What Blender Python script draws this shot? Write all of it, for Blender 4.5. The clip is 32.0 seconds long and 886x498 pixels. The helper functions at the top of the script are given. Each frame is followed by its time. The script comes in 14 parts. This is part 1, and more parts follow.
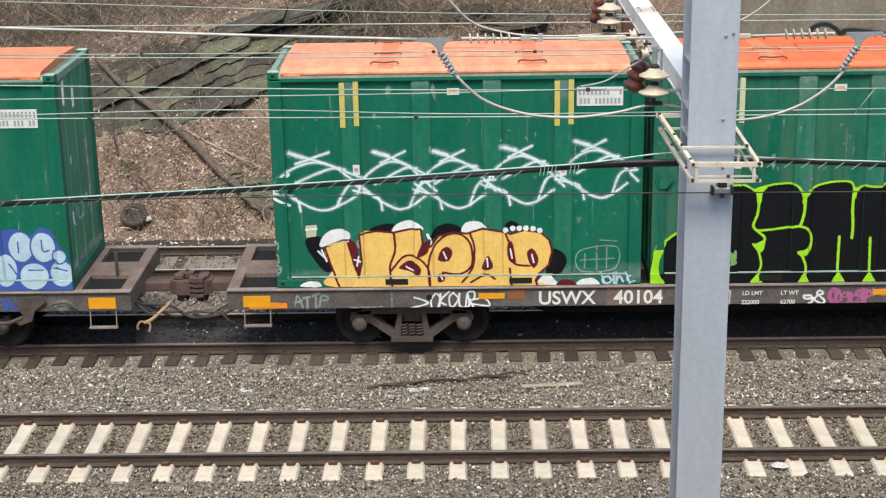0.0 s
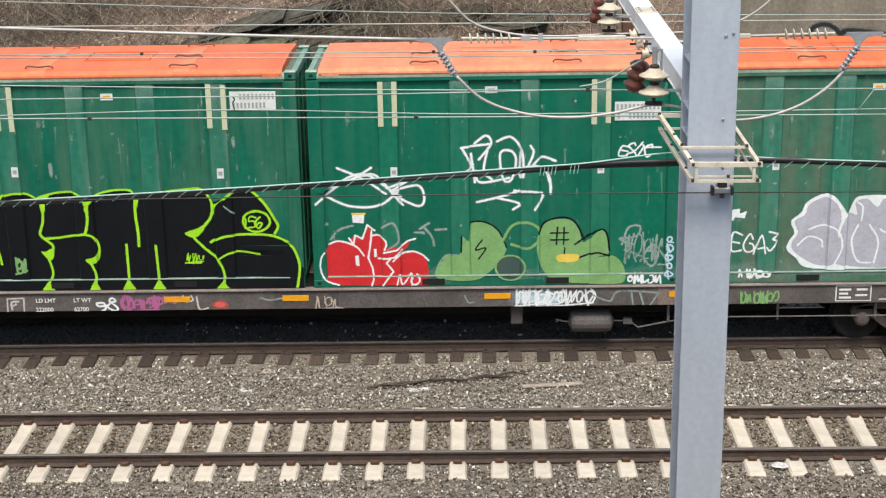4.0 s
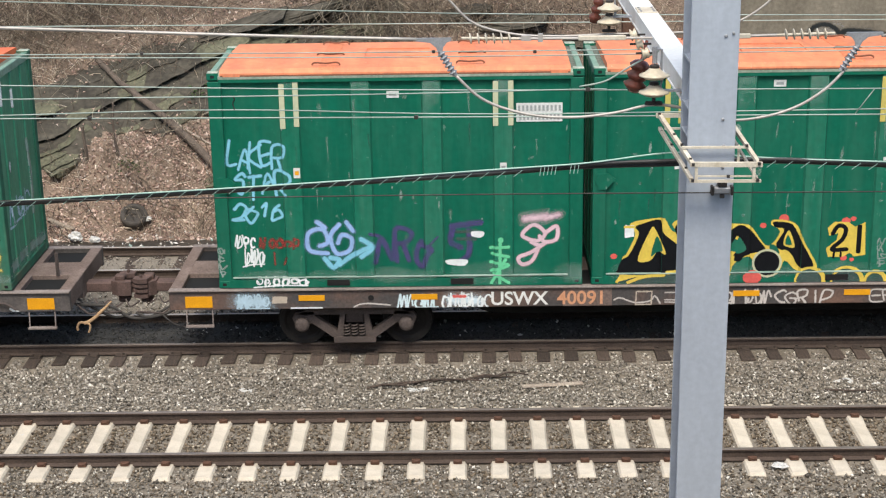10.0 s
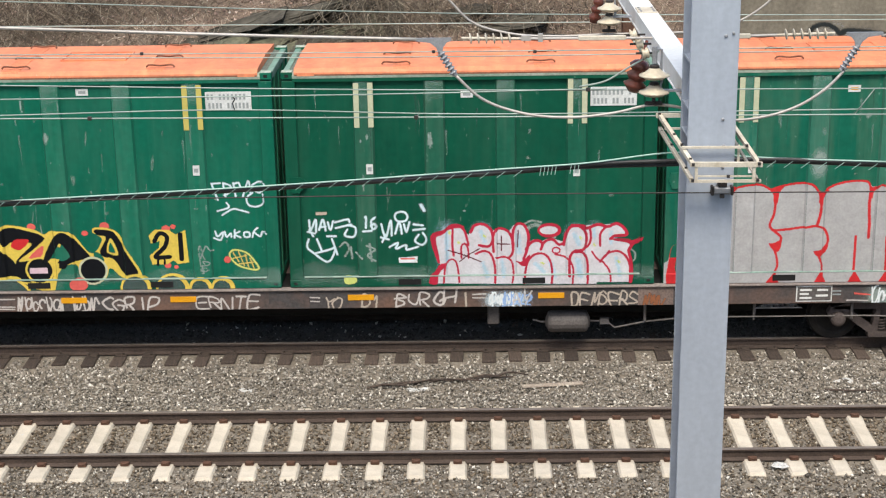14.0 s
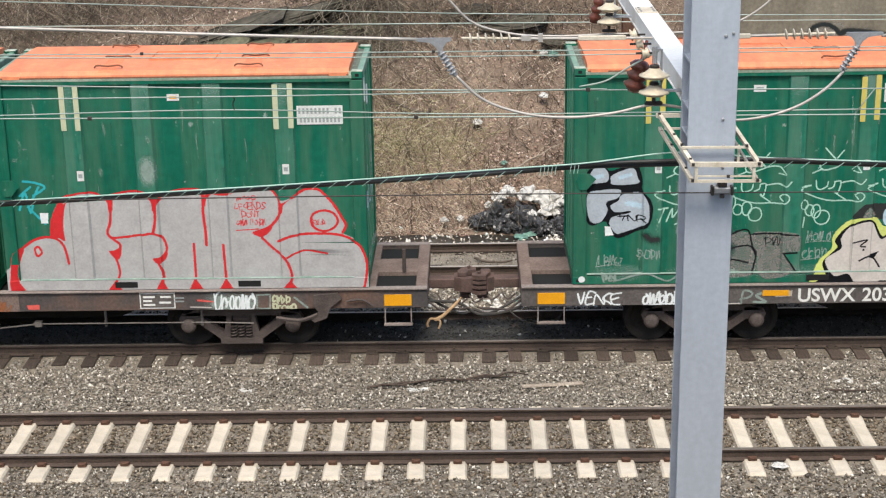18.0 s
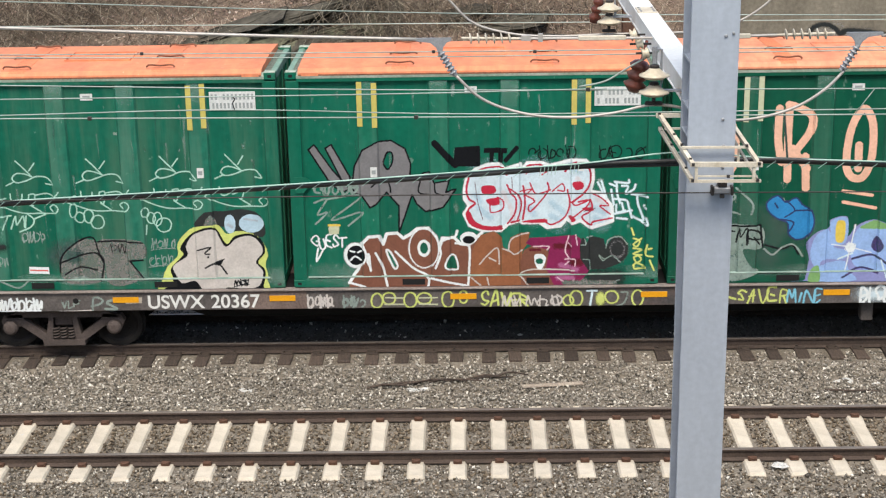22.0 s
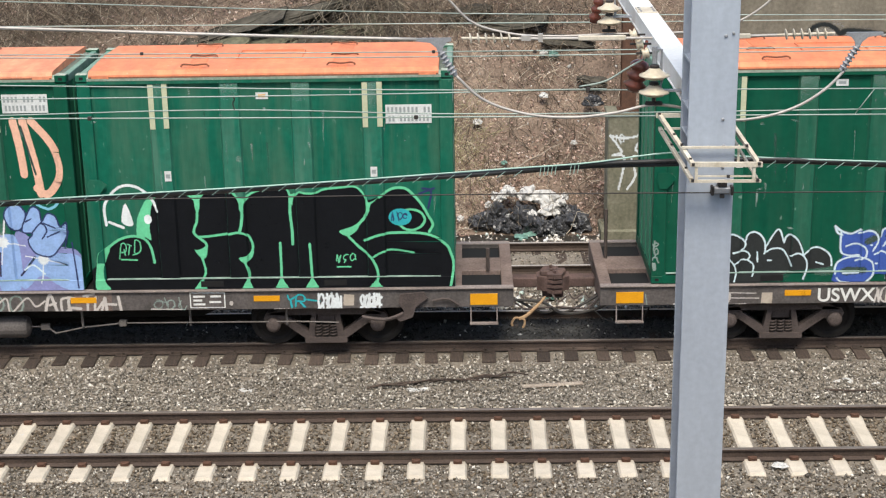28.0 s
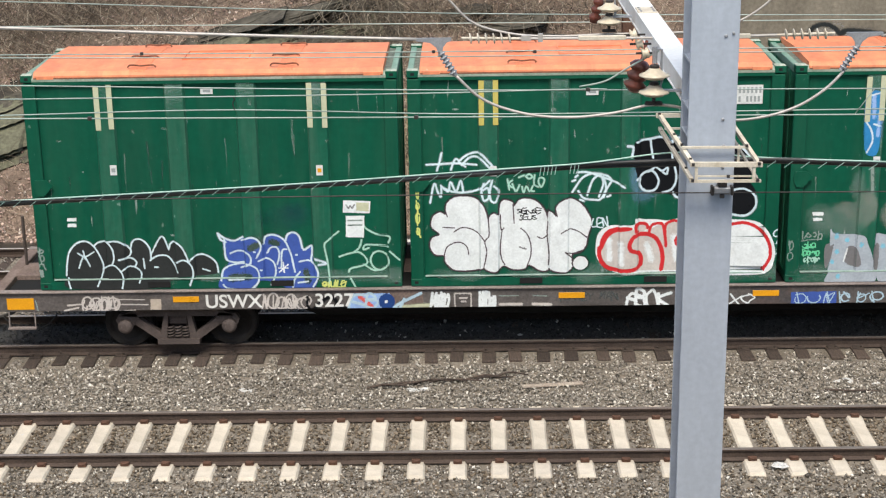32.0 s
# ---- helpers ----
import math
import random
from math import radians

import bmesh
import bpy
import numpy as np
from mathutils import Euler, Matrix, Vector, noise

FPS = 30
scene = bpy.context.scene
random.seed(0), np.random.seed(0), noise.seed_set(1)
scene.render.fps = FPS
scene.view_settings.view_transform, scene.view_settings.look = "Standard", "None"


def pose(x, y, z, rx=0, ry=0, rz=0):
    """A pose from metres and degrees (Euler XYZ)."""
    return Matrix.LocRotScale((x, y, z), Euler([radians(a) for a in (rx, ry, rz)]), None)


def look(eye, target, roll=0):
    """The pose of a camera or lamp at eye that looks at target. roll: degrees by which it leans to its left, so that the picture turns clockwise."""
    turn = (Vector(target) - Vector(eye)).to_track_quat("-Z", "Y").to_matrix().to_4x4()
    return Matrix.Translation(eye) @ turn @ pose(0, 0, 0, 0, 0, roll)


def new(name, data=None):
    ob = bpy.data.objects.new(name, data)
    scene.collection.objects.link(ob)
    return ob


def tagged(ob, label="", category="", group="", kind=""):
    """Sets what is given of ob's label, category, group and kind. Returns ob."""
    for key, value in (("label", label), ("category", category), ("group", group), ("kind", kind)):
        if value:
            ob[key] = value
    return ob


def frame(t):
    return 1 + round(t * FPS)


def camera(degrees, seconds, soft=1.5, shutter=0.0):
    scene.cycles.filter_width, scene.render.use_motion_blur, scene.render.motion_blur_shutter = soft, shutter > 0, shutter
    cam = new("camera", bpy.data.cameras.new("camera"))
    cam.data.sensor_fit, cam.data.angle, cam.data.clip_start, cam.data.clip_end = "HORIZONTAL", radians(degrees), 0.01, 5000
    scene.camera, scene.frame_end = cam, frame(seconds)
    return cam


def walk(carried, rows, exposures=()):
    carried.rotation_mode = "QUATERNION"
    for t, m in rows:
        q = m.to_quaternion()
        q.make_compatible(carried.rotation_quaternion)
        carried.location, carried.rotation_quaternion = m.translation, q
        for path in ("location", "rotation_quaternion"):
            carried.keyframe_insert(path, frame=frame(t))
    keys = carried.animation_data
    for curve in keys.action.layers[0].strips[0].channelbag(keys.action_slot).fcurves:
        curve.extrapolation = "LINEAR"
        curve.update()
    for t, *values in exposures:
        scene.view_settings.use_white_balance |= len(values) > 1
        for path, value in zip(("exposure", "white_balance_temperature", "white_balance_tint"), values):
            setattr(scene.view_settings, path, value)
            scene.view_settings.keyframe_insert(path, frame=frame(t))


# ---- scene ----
# ---- camera, which stands still ----
cam = camera(31.92, 32.0, 1.2)
EYE = Vector((0.206, -21.40, 9.654))
AIM = EYE + Vector((math.sin(-0.0183) * math.cos(0.3077), math.cos(-0.0183) * math.cos(0.3077), -math.sin(0.3077))) * 20
walk(cam, [(0, look(EYE, AIM, -0.968)), (32, look(EYE, AIM, -0.968))], [(0, 0.80, 6980, 7.5), (32, 0.80, 6980, 7.5)])

# ---- world and light: a bright overcast day ----
world = bpy.data.worlds.new("world")
scene.world = world
world.use_nodes = True
wn = world.node_tree
sky = wn.nodes.new("ShaderNodeTexSky")
sky.sky_type, sky.sun_disc = "NISHITA", False
sky.sun_elevation, sky.sun_rotation = radians(60), radians(210)
sky.air_density, sky.dust_density, sky.ozone_density = 1.0, 2.0, 0.6
wn.links.new(sky.outputs[0], wn.nodes["Background"].inputs[0])
wn.nodes["Background"].inputs[1].default_value = 0.15
sun = new("sun", bpy.data.lights.new("sun", "SUN"))
sun.data.energy, sun.data.angle, sun.data.color = 2.2, radians(22), (1.0, 0.97, 0.93)
sun.matrix_world = look((2, -13, 27), (0, 4, 0))

# ---- plan: z = 0 at the rail heads, x along the tracks, y away from the camera ----
TRACK_NEAR, TRACK_TRAIN, TRACK_FAR = 0.0, 4.463, 8.597
HALF_GAUGE = 0.755
TIE_TOP = -0.15
GROUND = -0.20
TOE = 10.45
CAR_BASES = (-31.38, -3.04, 25.36, 53.66, 81.83)
TRAVEL = (0.000, -5.968, -11.902, -17.760, -23.609, -29.381, -35.072, -40.699, -46.243, -51.739, -57.220, -62.674, -68.073, -73.387, -78.59, -83.70, -88.875)
CAR_TOP, BOX_L, BOX_W, BOX_H = 1.17, 6.10, 2.44, 3.66


# ---- materials ----
def mat(name, col, rough=0.7, metal=0.0, col2=None, scale=3.0, amount=0.5, fine=60.0, grain=0.25, bump=0.2, vary="", spread=0.5, spec=0.4, stretch=(1, 1, 1)):
    """A procedural surface: two noise scales between two colours, grain and relief; vary: 'piece' or 'island' shifts the brightness."""
    m = bpy.data.materials.new(name)
    m.use_nodes = True
    nt = m.node_tree
    n, l = nt.nodes, nt.links
    b = n["Principled BSDF"]
    b.inputs["Roughness"].default_value, b.inputs["Metallic"].default_value = rough, metal
    b.inputs["Specular IOR Level"].default_value = spec
    tc = n.new("ShaderNodeTexCoord")
    mp = n.new("ShaderNodeMapping")
    mp.inputs["Scale"].default_value = stretch
    l.new(tc.outputs["Object"], mp.inputs[0])
    n1 = n.new("ShaderNodeTexNoise")
    n1.inputs["Scale"].default_value, n1.inputs["Detail"].default_value, n1.inputs["Roughness"].default_value = scale, 6, 0.65
    n2 = n.new("ShaderNodeTexNoise")
    n2.inputs["Scale"].default_value, n2.inputs["Detail"].default_value = fine, 3
    l.new(mp.outputs[0], n1.inputs[0])
    l.new(tc.outputs["Object"], n2.inputs[0])
    ramp = n.new("ShaderNodeValToRGB")
    ramp.color_ramp.elements[0].position, ramp.color_ramp.elements[1].position = 0.5 - 0.28 * amount - 0.02, 0.5 + 0.28
    c2 = col2 or tuple(c * 0.6 for c in col)
    ramp.color_ramp.elements[0].color, ramp.color_ramp.elements[1].color = (*c2, 1), (*col, 1)
    l.new(n1.outputs[0], ramp.inputs[0])
    mr = n.new("ShaderNodeMapRange")
    mr.inputs[1].default_value, mr.inputs[2].default_value = 0.25, 0.75
    mr.inputs[3].default_value, mr.inputs[4].default_value = 1 - grain, 1 + grain
    l.new(n2.outputs[0], mr.inputs[0])
    mul = n.new("ShaderNodeMix")
    mul.data_type, mul.blend_type = "RGBA", "MULTIPLY"
    mul.inputs[0].default_value = 1
    l.new(ramp.outputs[0], mul.inputs[6])
    l.new(mr.outputs[0], mul.inputs[7])
    out = mul.outputs[2]
    if vary:
        src = n.new("ShaderNodeObjectInfo").outputs["Random"] if vary == "piece" else n.new("ShaderNodeNewGeometry").outputs["Random Per Island"]
        r = n.new("ShaderNodeMapRange")
        r.inputs[3].default_value, r.inputs[4].default_value = 1 - spread, 1 + spread
        l.new(src, r.inputs[0])
        m2 = n.new("ShaderNodeMix")
        m2.data_type, m2.blend_type = "RGBA", "MULTIPLY"
        m2.inputs[0].default_value = 1
        l.new(out, m2.inputs[6])
        l.new(r.outputs[0], m2.inputs[7])
        out = m2.outputs[2]
    l.new(out, b.inputs["Base Color"])
    if bump:
        bp = n.new("ShaderNodeBump")
        bp.inputs["Strength"].default_value, bp.inputs["Distance"].default_value = bump, 0.02
        l.new(n2.outputs[0], bp.inputs["Height"])
        l.new(bp.outputs[0], b.inputs["Normal"])
    return m


def litter_mat(name, colours, rough=0.8):
    """Small loose pieces, each with one of several colours."""
    m = bpy.data.materials.new(name)
    m.use_nodes = True
    n, l = m.node_tree.nodes, m.node_tree.links
    b = n["Principled BSDF"]
    b.inputs["Roughness"].default_value = rough
    b.inputs["Specular IOR Level"].default_value = 0.3
    g = n.new("ShaderNodeNewGeometry")
    ramp = n.new("ShaderNodeValToRGB")
    ramp.color_ramp.interpolation = "LINEAR"
    els = ramp.color_ramp.elements
    while len(els) < len(colours):
        els.new(0.5)
    for i, (p, c) in enumerate(colours):
        els[i].position = p
        els[i].color = (*c, 1)
    l.new(g.outputs["Random Per Island"], ramp.inputs[0])
    l.new(ramp.outputs[0], b.inputs["Base Color"])
    return m


def weathered(m, dust, amount, chips=0.35, chip=(0.30, 0.40, 0.34)):
    """Adds run-down dust or rust and small pale chips to a painted side, different on every piece."""
    n, l = m.node_tree.nodes, m.node_tree.links
    b = n["Principled BSDF"]
    base = b.inputs["Base Color"].links[0].from_socket
    tc, info, add = n.new("ShaderNodeTexCoord"), n.new("ShaderNodeObjectInfo"), n.new("ShaderNodeVectorMath")
    add.operation = "MULTIPLY_ADD"
    add.inputs[1].default_value = (37, 23, 51)
    l.new(info.outputs["Random"], add.inputs[0])
    l.new(tc.outputs["Object"], add.inputs[2])
    for stretch, scale, lo, hi, share, tone in (((2.4, 1, 0.30), 1.5, 0.42, 0.72, amount, dust), ((9, 1, 0.5), 1.2, 0.55, 0.75, 0.7 * amount, dust), ((1, 1, 0.55), 9.0, 0.66, 0.74, chips, chip)):
        mp, t, r, mix = n.new("ShaderNodeMapping"), n.new("ShaderNodeTexNoise"), n.new("ShaderNodeMapRange"), n.new("ShaderNodeMix")
        mp.inputs["Scale"].default_value = stretch
        t.inputs["Scale"].default_value, t.inputs["Detail"].default_value, t.inputs["Roughness"].default_value = scale, 7, 0.6
        r.inputs[1].default_value, r.inputs[2].default_value, r.inputs[4].default_value = lo, hi, share
        mix.data_type = "RGBA"
        mix.inputs[7].default_value = (*tone, 1)
        l.new(add.outputs[0], mp.inputs[0])
        l.new(mp.outputs[0], t.inputs[0])
        l.new(t.outputs[0], r.inputs[0])
        l.new(r.outputs[0], mix.inputs[0])
        l.new(base, mix.inputs[6])
        base = mix.outputs[2]
    l.new(base, b.inputs["Base Color"])
    return m


M = {}
M["ballast"] = mat("ballast", (0.25, 0.215, 0.172), 0.95, 0, (0.115, 0.096, 0.074), 1.2, 0.6, 28, 0.55, 0.9)
M["hill"] = mat("hillside_soil", (0.285, 0.21, 0.158), 0.95, 0, (0.080, 0.056, 0.042), 0.9, 0.8, 22, 0.5, 0.9)
M["stones"] = litter_mat("ballast_stones", [(0.0, (0.050, 0.043, 0.034)), (0.35, (0.20, 0.178, 0.148)), (0.75, (0.345, 0.308, 0.258)), (0.95, (0.50, 0.455, 0.385)), (1.0, (0.80, 0.75, 0.67))])
M["stones_brown"] = litter_mat("rusty_ballast_stones", [(0.0, (0.045, 0.034, 0.025)), (0.5, (0.155, 0.118, 0.08)), (0.9, (0.27, 0.215, 0.155)), (1.0, (0.55, 0.49, 0.40))])
# oily stones and bed, kept dark for the shade under the train too
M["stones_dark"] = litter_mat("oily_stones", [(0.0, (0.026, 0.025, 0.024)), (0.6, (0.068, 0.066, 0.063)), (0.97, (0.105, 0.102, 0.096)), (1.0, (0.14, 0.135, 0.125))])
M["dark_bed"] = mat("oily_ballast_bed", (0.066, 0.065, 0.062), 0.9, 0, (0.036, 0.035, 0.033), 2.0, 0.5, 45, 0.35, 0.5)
M["silt"] = mat("silted_brown_ballast", (0.31, 0.27, 0.22), 0.95, 0, (0.15, 0.128, 0.10), 1.5, 0.6, 40, 0.35, 0.7)
M["stones_silt"] = litter_mat("silty_stones", [(0.0, (0.12, 0.10, 0.08)), (0.5, (0.25, 0.215, 0.175)), (0.95, (0.36, 0.315, 0.265)), (1.0, (0.6, 0.57, 0.52))])
M["rail"] = mat("rusty_rail", (0.085, 0.060, 0.047), 0.75, 0.1, (0.048, 0.033, 0.026), 2.5, 0.6, 40, 0.3, 0.2)
M["rail_head"] = mat("worn_rail_head", (0.30, 0.265, 0.235), 0.45, 0.5, (0.19, 0.15, 0.13), 1.5, 0.6, 80, 0.15, 0.05)
# paler head: the sky's reflection is put into the base colour
M["rail_head_pale"] = mat("pale_worn_rail_head", (0.62, 0.58, 0.53), 0.4, 0.4, (0.42, 0.37, 0.33), 1.5, 0.6, 80, 0.12, 0.05)
M["concrete_tie"] = mat("concrete_tie", (0.62, 0.55, 0.45), 0.85, 0, (0.42, 0.365, 0.29), 3.0, 0.7, 70, 0.15, 0.2, "piece", 0.08)
M["wood_tie"] = mat("creosote_wood_tie", (0.085, 0.060, 0.045), 0.9, 0, (0.032, 0.024, 0.020), 4, 0.7, 50, 0.4, 0.5, "piece", 0.4, stretch=(6, 1, 1))
M["clip"] = mat("rusty_clip", (0.15, 0.075, 0.048), 0.8, 0.1, (0.08, 0.04, 0.025), 8, 0.5, 90, 0.3, 0.2)
M["tie_plate"] = mat("dull_brown_tie_plate", (0.075, 0.055, 0.043), 0.8, 0.1, (0.04, 0.029, 0.023), 8, 0.5, 90, 0.3, 0.2)
M["pole"] = mat("galvanised_grey_steel", (0.41, 0.45, 0.51), 0.55, 0.15, (0.33, 0.36, 0.41), 1.5, 0.6, 18, 0.07, 0.05, stretch=(2, 2, 0.35))
M["beam"] = mat("white_painted_steel", (0.80, 0.80, 0.79), 0.5, 0, (0.66, 0.65, 0.62), 2.5, 0.5, 30, 0.06, 0.05)
M["fibre"] = mat("pale_grp_bracket", (0.66, 0.61, 0.52), 0.6, 0, (0.42, 0.36, 0.27), 6, 0.6, 60, 0.15, 0.1)
M["wire"] = mat("weathered_copper_wire", (0.36, 0.42, 0.38), 0.5, 0.3, (0.22, 0.27, 0.24), 1.2, 0.5, 30, 0.1, 0)
M["wire_grey"] = mat("grey_aluminium_wire", (0.47, 0.44, 0.41), 0.5, 0.3, (0.34, 0.31, 0.28), 1.2, 0.5, 30, 0.1, 0)
M["lash"] = mat("green_lashing_wire", (0.36, 0.52, 0.45), 0.5, 0.2, (0.25, 0.38, 0.33), 2, 0.5, 30, 0.1, 0)
M["cable"] = mat("black_rubber_cable", (0.018, 0.018, 0.020), 0.5, 0, (0.035, 0.035, 0.035), 3, 0.5, 60, 0.2, 0.05)
M["porcelain"] = mat("cream_porcelain", (0.62, 0.55, 0.42), 0.3, 0, (0.42, 0.36, 0.27), 9, 0.6, 40, 0.12, 0)
M["brown_glaze"] = mat("brown_glazed_porcelain", (0.15, 0.045, 0.03), 0.22, 0, (0.09, 0.028, 0.02), 6, 0.5, 40, 0.15, 0)
M["iron"] = mat("dark_iron_fitting", (0.07, 0.06, 0.055), 0.6, 0.4, (0.03, 0.026, 0.024), 9, 0.5, 60, 0.2, 0.1)
M["zinc"] = mat("zinc_fitting", (0.36, 0.37, 0.38), 0.5, 0.4, (0.25, 0.25, 0.26), 9, 0.5, 60, 0.15, 0.1)
M["car"] = mat("grimy_car_steel", (0.135, 0.118, 0.110), 0.65, 0.1, (0.055, 0.048, 0.045), 1.3, 0.8, 30, 0.3, 0.15)
M["car_brown"] = mat("rusty_brown_car_steel", (0.23, 0.172, 0.148), 0.8, 0.0, (0.10, 0.068, 0.056), 1.6, 0.8, 30, 0.3, 0.15)
M["car_mixed"] = mat("patchy_rust_car_steel", (0.22, 0.11, 0.068), 0.75, 0.0, (0.058, 0.052, 0.051), 0.5, 0.05, 20, 0.3, 0.15, stretch=(0.7, 1, 1))
# pale step steel; on the sill flange it paints in the lit top
M["flange"] = mat("scuffed_pale_steel_edge", (0.34, 0.29, 0.26), 0.7, 0.1, (0.15, 0.12, 0.11), 1.2, 0.7, 30, 0.3, 0.1)
M["dusty"] = mat("dusty_grey_steel", (0.20, 0.18, 0.165), 0.8, 0.0, (0.10, 0.088, 0.08), 4, 0.6, 40, 0.25, 0.1)
M["truck"] = mat("brown_dusty_cast_steel", (0.105, 0.080, 0.071), 0.8, 0.0, (0.048, 0.037, 0.033), 3, 0.7, 40, 0.3, 0.2)
M["coupler"] = mat("rusty_red_coupler_steel", (0.13, 0.080, 0.068), 0.8, 0.0, (0.055, 0.036, 0.031), 4, 0.7, 40, 0.3, 0.2)
M["ditch"] = mat("wet_ditch_mud", (0.050, 0.042, 0.033), 0.35, 0, (0.022, 0.019, 0.016), 1.5, 0.6, 20, 0.3, 0.4)
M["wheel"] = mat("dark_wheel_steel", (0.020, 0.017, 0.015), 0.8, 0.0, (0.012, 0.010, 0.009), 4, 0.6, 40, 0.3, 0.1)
# black of deep shade, laid as plates over holes, pockets and the deck
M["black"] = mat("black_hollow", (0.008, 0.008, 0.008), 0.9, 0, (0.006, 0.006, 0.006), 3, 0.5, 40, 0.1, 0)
M["hose"] = mat("worn_air_hose", (0.03, 0.028, 0.027), 0.7, 0, (0.05, 0.045, 0.04), 5, 0.5, 50, 0.2, 0.1)
M["rag"] = mat("frayed_yellow_rope", (0.50, 0.34, 0.19), 0.9, 0, (0.33, 0.20, 0.11), 9, 0.5, 90, 0.3, 0.3)
GREENS = [mat("fresh_green_paint", (0.0028, 0.1330, 0.0800), 0.42, 0, (0.0034, 0.0900, 0.0560), 0.8, 0.5, 9, 0.10, 0.04, spec=0.12, stretch=(1, 1, 0.5)),
          mat("chalky_green_paint", (0.0062, 0.1320, 0.0824), 0.5, 0, (0.0034, 0.0836, 0.0522), 0.9, 0.6, 7, 0.14, 0.05, spec=0.12, stretch=(1, 1, 0.4)),
          mat("dark_green_paint", (0.0032, 0.0900, 0.0500), 0.45, 0, (0.0020, 0.0590, 0.0340), 0.8, 0.5, 8, 0.12, 0.04, spec=0.12, stretch=(1, 1, 0.4)),
          mat("dusty_green_paint", (0.0496, 0.1078, 0.0719), 0.65, 0, (0.0198, 0.1298, 0.0835), 0.7, 0.3, 6, 0.22, 0.06, spec=0.15, stretch=(1, 1, 0.45))]
# each rib green is a lighter step than its wall green
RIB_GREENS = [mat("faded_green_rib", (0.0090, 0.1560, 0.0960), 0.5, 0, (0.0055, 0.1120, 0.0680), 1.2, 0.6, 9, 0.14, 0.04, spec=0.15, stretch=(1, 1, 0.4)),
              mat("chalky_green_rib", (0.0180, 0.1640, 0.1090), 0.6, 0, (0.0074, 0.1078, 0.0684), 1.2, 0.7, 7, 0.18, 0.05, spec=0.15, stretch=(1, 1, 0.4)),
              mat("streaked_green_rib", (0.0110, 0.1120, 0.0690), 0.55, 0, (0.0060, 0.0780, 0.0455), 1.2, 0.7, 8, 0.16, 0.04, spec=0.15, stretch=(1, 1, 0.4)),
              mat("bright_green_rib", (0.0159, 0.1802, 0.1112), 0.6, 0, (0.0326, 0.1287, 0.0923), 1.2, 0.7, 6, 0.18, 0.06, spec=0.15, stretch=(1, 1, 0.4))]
for m, dust, amount in zip(GREENS, ((0.035, 0.135, 0.09), (0.060, 0.135, 0.088), (0.022, 0.084, 0.052), (0.112, 0.130, 0.088)), (0.40, 0.70, 0.40, 0.8)):
    weathered(m, dust, amount)
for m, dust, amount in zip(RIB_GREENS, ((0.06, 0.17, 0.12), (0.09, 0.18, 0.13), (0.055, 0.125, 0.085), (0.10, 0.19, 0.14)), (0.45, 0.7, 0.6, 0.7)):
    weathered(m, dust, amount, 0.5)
# ends lighter than the sides: sky light added to the streaked green
END = mat("streaked_green_end", (0.075, 0.29, 0.18), 0.5, 0, (0.018, 0.17, 0.10), 3.0, 0.5, 12, 0.15, 0.04, stretch=(1, 2.5, 0.25))
TRIM = mat("chalked_green_edge", (0.24, 0.33, 0.275), 0.6, 0, (0.08, 0.19, 0.13), 2.2, 0.8, 25, 0.2, 0.08)
ORANGES = [mat("faded_orange_paint", (0.79, 0.275, 0.13), 0.65, 0, (0.56, 0.165, 0.08), 1.8, 0.9, 8, 0.14, 0.05, stretch=(1.6, 0.5, 1)),
           mat("bright_orange_paint", (0.80, 0.17, 0.055), 0.55, 0, (0.58, 0.105, 0.038), 1.8, 0.8, 8, 0.12, 0.05, stretch=(1.6, 0.5, 1)),
           mat("pale_orange_paint", (0.82, 0.345, 0.185), 0.65, 0, (0.62, 0.21, 0.12), 1.8, 0.9, 7, 0.16, 0.05, stretch=(1.6, 0.5, 1))]
for m, amount in zip(ORANGES, (0.55, 0.35, 0.65)):
    weathered(m, (0.40, 0.15, 0.085), amount, 0.4, (0.85, 0.58, 0.44))
# edge grey of wear plus the sky light it catches
M["cap"] = mat("worn_grey_rail_edge", (0.36, 0.38, 0.32), 0.7, 0, (0.10, 0.18, 0.12), 3.0, 0.8, 25, 0.25, 0.1, stretch=(0.5, 1, 1))
M["cast_top"] = mat("chipped_pale_casting", (0.50, 0.50, 0.43), 0.7, 0, (0.16, 0.24, 0.17), 7.0, 0.8, 40, 0.3, 0.2)
M["roof"] = mat("littered_roof_plate", (0.20, 0.24, 0.19), 0.8, 0, (0.05, 0.055, 0.045), 9.0, 0.7, 40, 0.5, 0.4)
M["ledge"] = mat("worn_pale_ledge", (0.40, 0.48, 0.43), 0.6, 0, (0.05, 0.14, 0.10), 1.3, 0.8, 25, 0.2, 0.05)
M["hinge"] = mat("rusty_hinge_strap", (0.78, 0.235, 0.105), 0.7, 0, (0.50, 0.15, 0.07), 4, 0.6, 40, 0.3, 0.1)
M["hinge_dark"] = mat("rusted_lid_edge", (0.30, 0.115, 0.06), 0.8, 0, (0.085, 0.045, 0.03), 3, 0.7, 40, 0.3, 0.1)
M["dark_bar"] = mat("dark_hinge_bar", (0.30, 0.115, 0.06), 0.8, 0.0, (0.12, 0.05, 0.03), 5, 0.5, 40, 0.3, 0.1)
M["wall"] = mat("weathered_concrete", (0.245, 0.21, 0.16), 0.9, 0, (0.115, 0.096, 0.07), 0.9, 0.8, 14, 0.22, 0.35, stretch=(1.8, 1, 0.4))
